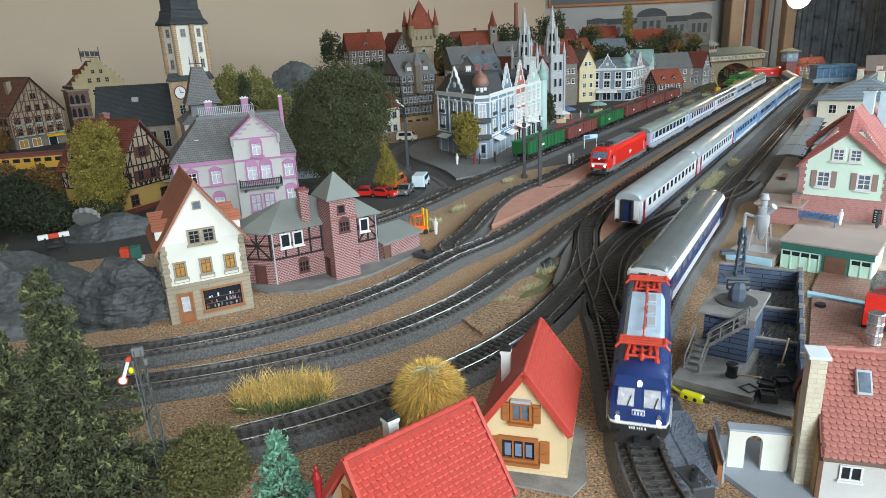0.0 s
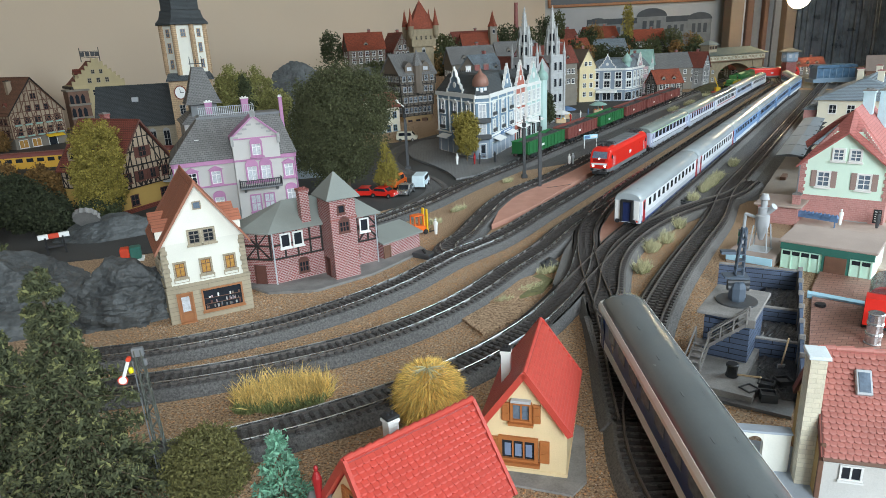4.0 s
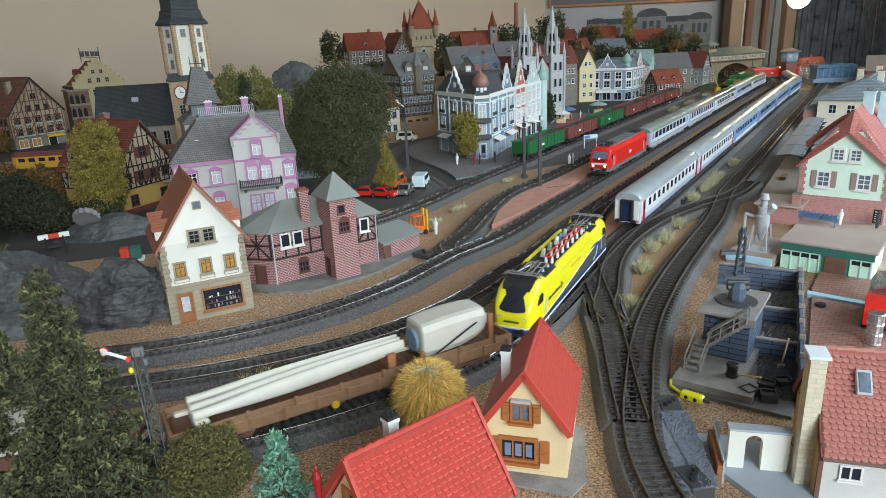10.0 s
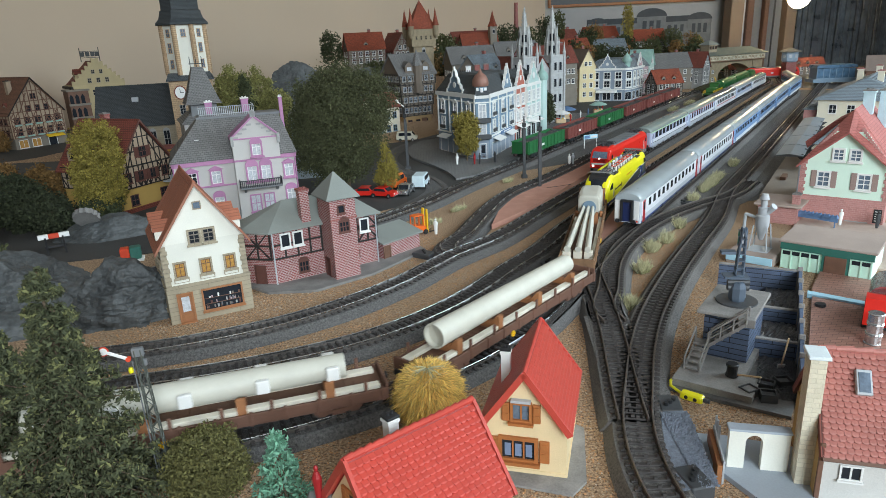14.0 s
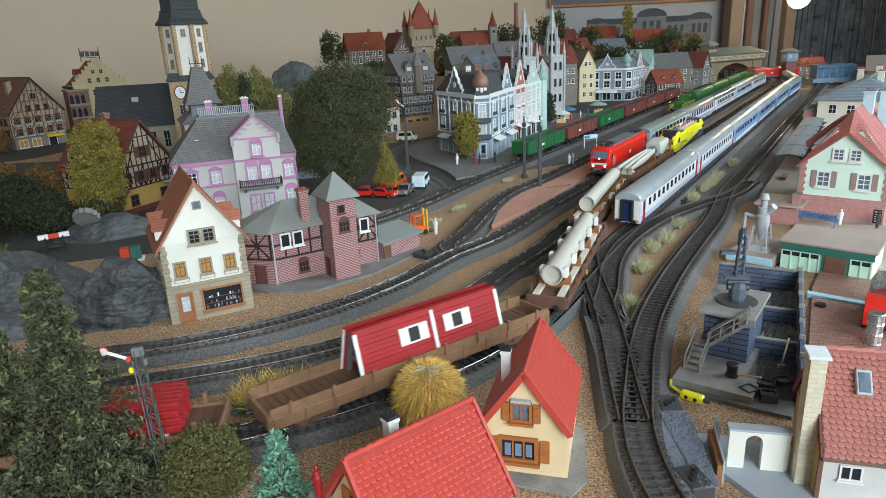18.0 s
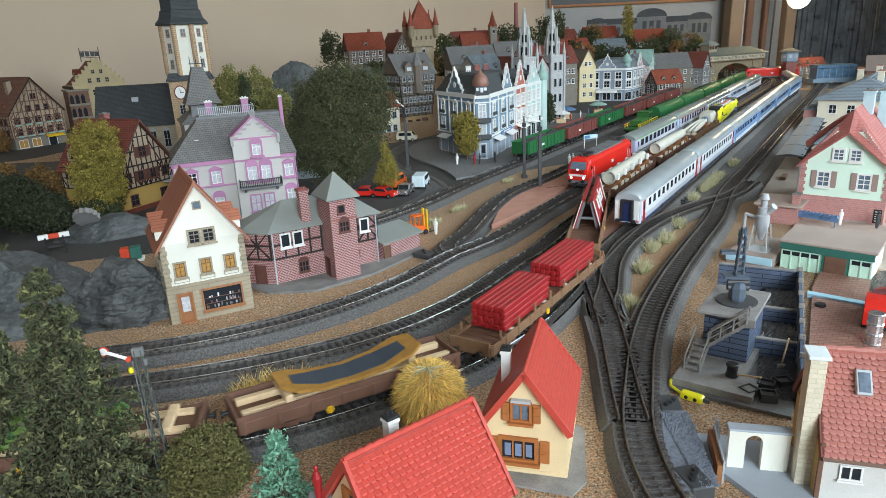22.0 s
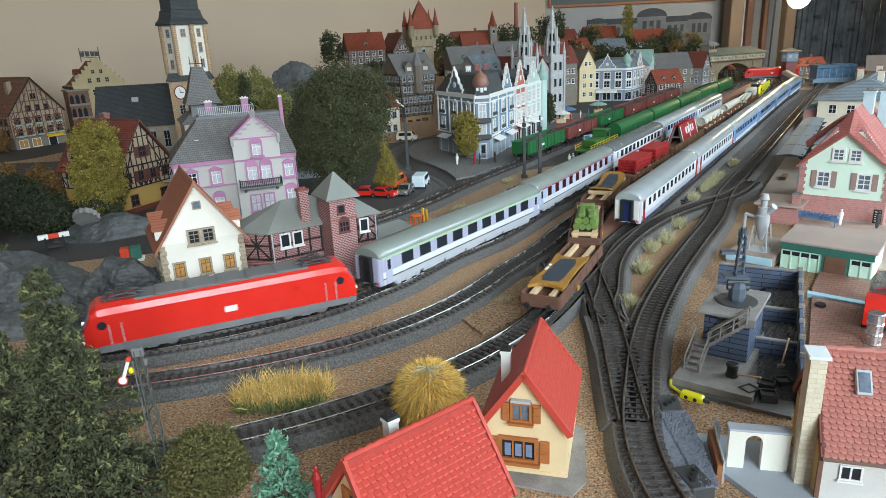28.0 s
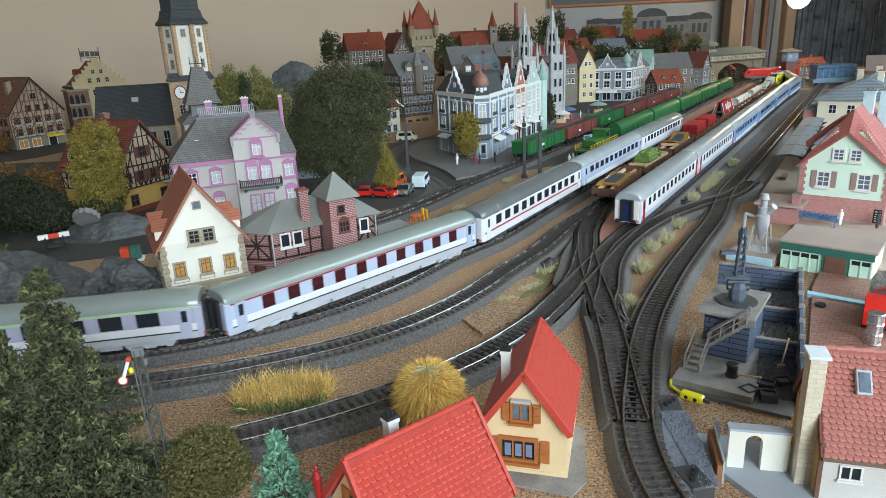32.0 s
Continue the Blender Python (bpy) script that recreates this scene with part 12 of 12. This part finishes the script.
fl = thing("forklift", "orange and yellow forklift truck by the shed", "forklift", pose(-0.028, 0.818, 0, 0, 0, 35))
part("body", prism(B(), [(-0.014, 0.003), (0.004, 0.003), (0.006, 0.010), (-0.002, 0.012), (-0.013, 0.013)], -0.006, 0.006), orange, fl)
part("canopy", bx(B(), -0.012, 0.003, -0.006, 0.006, 0.0245, 0.0260, 0.0004), orange, fl)
for a, b in ((-0.011, -0.005), (-0.011, 0.005), (0.002, -0.005), (0.002, 0.005)):
    part("canopy_post", bx(B(), a - 0.0006, a + 0.0006, b - 0.0006, b + 0.0006, 0.010, 0.0248), orange, fl)
for y in (-0.004, 0.004):
    part("lift_mast", bx(B(), 0.0068, 0.0088, y - 0.0022, y + 0.0022, 0.001, 0.0320, 0.0003), amber, fl)
    part("fork", bx(B(), 0.0088, 0.020, y - 0.0011, y + 0.0011, 0.001, 0.0018), black, fl)
for x, y in ((-0.010, -0.0064), (-0.010, 0.0064), (0.004, -0.0064), (0.004, 0.0064)):
    part("wheel", cyl(B(), (x, y - 0.0012, 0.0032), (x, y + 0.0012, 0.0032), 0.0032, n=14), black, fl)


def figurine(x, y, z, material, label, k=1.0, yaw=0):
    ring = lambda r, z_, e=0.75: [(r * math.cos(q), r * e * math.sin(q), z_) for q in [2 * math.pi * i / 10 for i in range(10)]]
    bm = loft(B(), [ring(0.0016, 0), ring(0.0020, 0.004), ring(0.0023, 0.009), ring(0.0030, 0.0145), ring(0.0026, 0.0165), ring(0.0009, 0.0175)])
    loft(bm, [ring(0.0007, 0.0174, 1), ring(0.0014, 0.0182, 1), ring(0.0015, 0.0196, 1), ring(0.0006, 0.0207, 1)])
    ob = part("figurine", bm, material, smooth=True)
    ob.matrix_basis = pose(x, y, z, 0, 0, yaw) @ Matrix.Scale(k, 4)
    return tagged(ob, label, "figurine")


figurine(-0.008, 0.812, 0, white, "white painted figurine beside the forklift")
figurine(0.236, 1.185, 0.0075, white, "white painted figurine on the red platform")
figurine(0.244, 1.192, 0.0075, lightgrey, "pale grey painted figurine on the red platform")
for i, (x, y, mm, lab) in enumerate(((0.035, 1.255, white, "white"), (0.068, 1.250, cargored, "red"), (0.078, 1.252, darkgrey, "dark grey"), (0.108, 1.262, darkgrey, "dark grey"), (0.152, 1.315, cargored, "red"), (0.156, 1.322, pinkwall, "pink"), (0.20, 1.44, lightgrey, "pale"), (0.36, 1.80, cargored, "red"), (0.40, 1.86, white, "white"), (0.43, 1.90, signblue, "blue"), (0.50, 2.02, cargored, "red"))):
    figurine(x, y, 0.005, mm, lab + " painted figurine on the pavement", yaw=i * 50)
figurine(0.455, 0.722, 0.015, white, "white painted figurine behind the blue awning", 0.9)
figurine(0.512, 0.742, 0.003, darkgrey, "dark painted figurine by the station door")
figurine(0.523, 0.735, 0.003, pinkwall, "pink painted figurine by the station door")


def car(label, body, m, van=False, glass_m=None):
    c = thing("parked_van" if van else "parked_car", label, "van" if van else "car", m)
    L, W = (0.025, 0.0105) if van else (0.023, 0.0098)
    side = [(-L, 0.004), (-L, 0.012), (-L * 0.9, 0.0225), (L * 0.5, 0.0225), (L * 0.78, 0.0135), (L, 0.0118), (L, 0.004)] if van else [(-L, 0.0035), (-L, 0.0095), (-L * 0.72, 0.0105), (-L * 0.45, 0.0160), (L * 0.25, 0.0160), (L * 0.52, 0.0105), (L * 0.97, 0.0090), (L, 0.0035)]
    bm = B()
    loft(bm, [[(x * k, y, 0.0035 + (z - 0.0035) * q) for x, z in side] for y, k, q in ((-W, 0.97, 0.93), (-W * 0.88, 1, 1), (W * 0.88, 1, 1), (W, 0.97, 0.93))])
    part("body", bm, body, c)
    z0_, z1_ = (0.0135, 0.0205) if van else (0.0110, 0.0150)
    xa, xb = (-L * 0.75, L * 0.52) if van else (-L * 0.55, L * 0.36)
    for y in (-W - 0.0001, W + 0.0001):
        part("side_window", prism(B(), [(xa, z0_), (xb, z0_), (xb - 0.002, z1_), (xa + 0.0012, z1_)], y - 0.0004, y + 0.0004), glass, c)
    a, b = ((L * 0.76, 0.0142), (L * 0.53, 0.0215)) if van else ((L * 0.51, 0.0110), (L * 0.28, 0.0155))
    part("windscreen", loft(B(), [[(a[0] + 0.0006, -W * 0.8, a[1]), (a[0] + 0.0006, W * 0.8, a[1]), (a[0] - 0.0008, W * 0.8, a[1]), (a[0] - 0.0008, -W * 0.8, a[1])], [(b[0] + 0.0008, -W * 0.75, b[1]), (b[0] + 0.0008, W * 0.75, b[1]), (b[0] - 0.0006, W * 0.75, b[1]), (b[0] - 0.0006, -W * 0.75, b[1])]]), glass, c)
    for y in (-W * 0.7, W * 0.7):
        part("headlight", cyl(B(), (L - 0.0004, y, 0.0078), (L + 0.0005, y, 0.0078), 0.0013, n=8), white, c)
    part("bumper", bx(B(), L - 0.0006, L + 0.0010, -W, W, 0.0035, 0.0050, 0.0003), silver, c)
    for x in (-L * 0.6, L * 0.6):
        for y in (-W, W):
            w_ = part("wheel", cyl(B(), (x, y - 0.001, 0.0036), (x, y + 0.001, 0.0036), 0.0036, n=14), black, c)
            part("hub_cap", cyl(B(), (x, y - 0.0012, 0.0036), (x, y + 0.0012, 0.0036), 0.0018, n=10), silver, w_)
    return c


car("red parked car beneath the trees", traffic_red, pose(-0.118, 1.040, 0.0012, 0, 0, -10))
car("red parked car on the car park", traffic_red, pose(-0.090, 1.030, 0.0012, 0, 0, -25))
car("silver parked car on the car park", silver, pose(-0.056, 1.045, 0.0012, 0, 0, -105))
car("white and pale blue parked van", mat("white_blue_van", (0.62, 0.74, 0.80), 0.4), pose(-0.032, 1.095, 0.0012, 0, 0, 80), True)
car("cream parked van in the side street", cream, pose(-0.075, 1.615, 0.0012, 0, 0, -5), True)
car("orange-red truck cab on the car park", orange, pose(-0.075, 1.10, 0.0012, 0, 0, 70), True)

tk = thing("red_lorry", "red lorry with silver tank on the brown yard", "lorry", pose(0.352, 0.487, 0.003, 0, 0, -125))
part("cab", prism(B(), [(0.004, 0.006), (0.022, 0.006), (0.022, 0.016), (0.018, 0.027), (0.004, 0.027)], -0.0125, 0.0125), traffic_red, tk)
part("cab_window", bx(B(), 0.0068, 0.016, -0.0128, 0.0128, 0.017, 0.0245), glass, tk)
part("chassis", bx(B(), -0.04, 0.022, -0.009, 0.009, 0.004, 0.008), black, tk)
tube(tk, "tank", -0.042, 0.000, 0.0115, 0.0115, 0.021, material=silver)
for x in (-0.030, -0.020, 0.012):
    for y in (-0.011, 0.011):
        part("wheel", cyl(B(), (x, y - 0.002, 0.005), (x, y + 0.002, 0.005), 0.005, n=14), black, tk)
dr = thing("steel_drum_stack", "stack of shiny steel drums in the yard", "drums", pose(0.325, 0.455, 0.003))
for k in range(3):
    part("steel_drum", lathe(B(), [(0.0055, 0.0085 * k), (0.0060, 0.0085 * k + 0.0006), (0.0055, 0.0085 * k + 0.0012), (0.0055, 0.0085 * k + 0.0072), (0.0060, 0.0085 * k + 0.0078), (0.0052, 0.0085 * k + 0.0084)], 16), silver, dr)
ti = thing("tyre", "black tyre lying on the yard", "tyre", pose(0.326, 0.528, 0.003))
part("tyre_ring", lathe(B(), [(0.0022, 0.0), (0.0042, 0.0), (0.0046, 0.0012), (0.0042, 0.0024), (0.0022, 0.0024)], 16), black, ti)

cs = thing("platform_sign", "blue and white platform sign on a white frame", "sign", pose(0.322, 1.395, 0.0, 0, 0, 20))
part("sign_board", bx(B(), -0.017, 0.017, -0.001, 0.001, 0.0200, 0.0290, 0.0003), skyblue, cs)
part("sign_panel", bx(B(), -0.015, -0.003, -0.0014, 0.0014, 0.0215, 0.0275), signblue, cs)
part("sign_panel", bx(B(), 0.000, 0.015, -0.0014, 0.0014, 0.0225, 0.0265), white, cs)
for x in (-0.015, 0.015):
    part("sign_post", bx(B(), x - 0.0008, x + 0.0008, -0.0008, 0.0008, 0, 0.0205), white, cs)

for x, y, mm, lab in ((0.362, 1.86, signblue, "blue market umbrella over a stall"), (0.47, 1.95, patina, "green market umbrella over a stall"), (0.33, 1.78, white, "white market awning over a stall")):
    s = thing("market_stall", lab, "market stall", pose(x, y, 0.005))
    part("umbrella", lathe(B(), [(0.026, 0.024), (0.0262, 0.0252), (0.012, 0.0315), (0.0008, 0.0345)], 8), mm, s)
    part("pole", cyl(B(), (0, 0, 0), (0, 0, 0.034), 0.0009, n=6), palewood, s)
    part("counter", bx(B(), -0.013, 0.013, -0.007, 0.007, 0, 0.011, 0.0006), palewood, s)
    for k in range(5):
        part("crate", bx(B(), -0.012 + 0.005 * k, -0.008 + 0.005 * k, -0.006, 0.0, 0.011, 0.0135, 0.0003), (orange, cargored, patina, amber, white)[k], s)

# far end of the line
far_loco = copy_thing(EXPRESS[0][0], pose(1.375, 2.78, RAIL, 0, 0, -4))
wt = thing("water_tower", "red brick water tower with grey tank and pale roof", "water tower", pose(1.415, 2.72, 0))
part("tower_shaft", bx(B(), -0.020, 0.020, -0.020, 0.020, 0, 0.080), brickplain, wt)
part("tank", lathe(B(), [(0.026, 0.078), (0.031, 0.084), (0.031, 0.118)], 8), mat("pale_slate_tank", (0.25, 0.31, 0.38), 0.6), wt)
part("tank_roof", lathe(B(), [(0.042, 0.117), (0.042, 0.120), (0.0008, 0.134)], 8), townstone, wt)
for k in range(8):
    a = math.pi / 8 + math.pi * k / 4
    part("tank_pane", bx(B(), -0.006, 0.006, -0.0006, 0.0006, 0.095, 0.108), paleglass, wt).matrix_basis = Matrix.Translation((0.0292 * math.cos(a), 0.0292 * math.sin(a), 0)) @ Matrix.Rotation(a + math.pi / 2, 4, "Z")
gs = thing("glass_shed", "blue glazed engine shed on a steel bridge deck", "shed", pose(1.482, 2.50, 0, 0, 0, -6) @ Matrix.Diagonal((0.8, 0.8, 0.9, 1)))
part("deck_girder", bx(B(), -0.10, 0.10, 0, 0.09, 0.012, 0.026), mat("steel_blue_girder", (0.20, 0.28, 0.36), 0.5), gs)
for k in range(8):
    x = -0.095 + k * 0.027
    part("girder_brace", prism(B(), [(x - 0.010, 0.0), (x - 0.008, 0.0), (x + 0.002, 0.014), (x, 0.014)], -0.001, 0.001), midgrey, gs)
part("frame", bx(B(), -0.085, 0.085, 0.005, 0.085, 0.026, 0.030), MATS["steel_blue_girder"], gs)
for k in range(6):
    part("glazing", bx(B(), -0.083 + k * 0.028, -0.057 + k * 0.028, 0.004, 0.0055, 0.030, 0.068), mat("blue_glazing", (0.06, 0.12, 0.19), 0.3, var=0.6, scale=60) if "blue_glazing" not in MATS else MATS["blue_glazing"], gs)
    part("mullion", bx(B(), -0.0855 + k * 0.028, -0.0830 + k * 0.028, 0.003, 0.085, 0.026, 0.072), MATS["steel_blue_girder"], gs)
part("shed_roof", prism(B(), [(-0.09, 0.070), (0.09, 0.070), (0.085, 0.082), (-0.085, 0.082)], 0.0, 0.09), MATS["blue_glazing"], gs)
for x, y, w_, lab in ((1.33, 2.95, 0.10, "small far house with dark red roof"), (1.62, 2.95, 0.14, "far house with dark red roof and white dormers"), (1.93, 2.55, 0.12, "far brown gabled house")):
    simple_house("far_house", lab, pose(x, y, 0, 0, 0, -6), w_, 0.08, 0.045, 0.032, "x", townstone, darkredroof, (0.012, 0.028), 5, 2, dorm=3 if w_ > 0.13 else 0)
simple_house("far_house", "dark brown boarded house with sloping roof", pose(1.56, 2.32, 0, 0, 0, -30), 0.14, 0.12, 0.06, 0.045, "x", darkwood, mat("grey_brown_boards", (0.26, 0.20, 0.17), 0.8), (0.03,), 4, 3)
# small crane and trailer on the far gravel
tc = thing("track_crane", "small red track crane with yellow jib", "crane", pose(0.99, 2.36, 0.002))
part("base", bx(B(), -0.022, 0.022, -0.010, 0.010, 0.002, 0.010, 0.001), traffic_red, tc)
part("cab", bx(B(), -0.012, 0.004, -0.008, 0.008, 0.010, 0.024, 0.001), amber, tc)
part("jib", cyl(B(), (0.0, 0, 0.018), (-0.018, 0, 0.060), 0.0016, 0.0010, n=6), amber, tc)

# ---------------------------------------------------------------- on the walls
mu = thing("wall_mural", "grey printed panorama of a domed palace on the back wall", "wall print")
Y = 3.615
part("sheet", bx(B(), 0.66, 1.475, Y, Y + 0.004, 0.10, 0.338), mat("print_pale_grey", (0.34, 0.345, 0.35), 0.9, var=0.15, scale=6), mu)
palace = mat("print_grey", (0.165, 0.175, 0.180), 0.9, var=0.25, scale=40)
palace_dark = mat("print_dark_grey", (0.060, 0.068, 0.075), 0.9, var=0.25, scale=40)
part("palace_wing", bx(B(), 0.80, 1.44, Y - 0.004, Y - 0.001, 0.10, 0.262), palace, mu)
part("palace_roof", bx(B(), 0.80, 1.44, Y - 0.006, Y - 0.0045, 0.255, 0.283), palace_dark, mu)
for x, r, z in ((1.135, 0.075, 0.285), (1.385, 0.062, 0.262), (0.855, 0.05, 0.262)):
    part("palace_block", bx(B(), x - r, x + r, Y - 0.009, Y - 0.0065, 0.10, z), palace, mu)
    part("palace_dome", prism(B(), [(x + r * 1.05 * math.cos(a), z + r * 0.55 * math.sin(a)) for a in [math.pi * i / 12 for i in range(13)]], Y - 0.009, Y - 0.0065), palace_dark, mu)
    for k in range(3):
        part("palace_window", bx(B(), x - r * 0.62 + k * r * 0.48, x - r * 0.34 + k * r * 0.48, Y - 0.0105, Y - 0.009, z - 0.065, z - 0.02), palace_dark, mu)
for k in range(16):
    x = 0.90 + k * 0.033
    if abs(x - 1.135) > 0.085 and abs(x - 1.385) > 0.07:
        part("palace_window", bx(B(), x - 0.008, x + 0.008, Y - 0.0060, Y - 0.0042, 0.205, 0.240), palace_dark, mu)
pf = thing("picture_frame", "dark wooden frame of a wide picture on the back wall", "picture frame")
part("frame_bottom", bx(B(), 0.60, 1.46, Y - 0.02, Y + 0.004, 0.349, 0.362, 0.002), wood, pf)
part("picture", bx(B(), 0.61, 1.455, Y - 0.008, Y + 0.003, 0.362, 0.62), darkgrey, pf)
for x in (0.605, 1.455):
    part("frame_side", bx(B(), x - 0.007, x + 0.007, Y - 0.02, Y + 0.004, 0.362, 0.64, 0.002), wood, pf)
part("frame_top", bx(B(), 0.60, 1.46, Y - 0.02, Y + 0.004, 0.62, 0.633, 0.002), wood, pf)

bulb = thing("light_bulb", "glowing round light bulb hanging by a flex", "light bulb", pose(1.520, 2.90, 0.328) @ Matrix.Diagonal((0.78, 0.78, 0.78, 1)))
part("globe", lathe(B(), [(0.003, -0.060), (0.024, -0.056), (0.044, -0.040), (0.056, -0.016), (0.058, 0.004), (0.050, 0.028), (0.034, 0.046), (0.016, 0.056)], 24), lamp_glow, bulb, smooth=True)
part("socket", cyl(B(), (0, 0, 0.055), (0, 0, 0.11), 0.018, 0.015, n=14), white, bulb)
part("flex", cyl(B(), (0, 0, 0.11), (0, 0, 1.43), 0.003, n=6), darkgrey, bulb)
part("bracket_screw", cyl(B(), (0.05, 0, 0.004), (0.075, 0, 0.008), 0.006, n=8), silver, bulb)
ca = thing("hanging_cable", "dark cable hanging down the far wall", "cable")
part("cable", cyl(B(), (1.665, 3.40, -0.02), (1.672, 3.40, 0.62), 0.004, n=6), black, ca)
pi = thing("red_pole", "red-brown pole standing behind the layout", "pole", pose(2.10, 3.10, -0.95))
part("pole", cyl(B(), (0, 0, 0), (0.04, 0, 2.3), 0.035, n=14), stationred, pi)


def motions():
    train(GOODS_TRAIN, path_c, [(0, 2.922), (32, 6.141)], 1)
    train(EXPRESS, path_a, [(0, 3.95), (20.6, 3.95), (21.5, 3.90), (22, 3.855), (23, 3.745), (24, 3.62), (25, 3.494), (25.5, 3.432), (27.5, 3.188), (28, 3.13), (30, 2.905), (31, 2.783), (32, 2.68)], -1)
    train(COMMUTER, path_e, [(0, 2.684), (2, 2.868), (3.5, 3.0), (6, 3.199), (6.5, 3.244), (32, 5.214)], 1)
    train(GREENS, path_t1, [(0, 2.03), (10.4, 2.03), (11.0, 1.99), (20, 1.076), (22, 0.884), (23, 0.776), (24, 0.676), (25, 0.600), (25.6, 0.588), (32, 0.588)], -1)
    low, high = pose(-0.0045, -0.003, 0.0845, 0, -66, 0), pose(-0.0045, -0.003, 0.0845, 0, 30, 0)
    walk(ARM, [(0, low), (4.1, low), (4.3, pose(-0.0045, -0.003, 0.0845, 0, -15, 0)), (4.5, high), (24.1, high), (24.25, pose(-0.0045, -0.003, 0.0845, 0, -15, 0)), (24.4, low), (32, low)])
    train(TRAM, path_tram, [(0, 1.775), (10, 2.275), (13, 2.45), (18, 2.72), (32, 2.72)], 1)


motions()
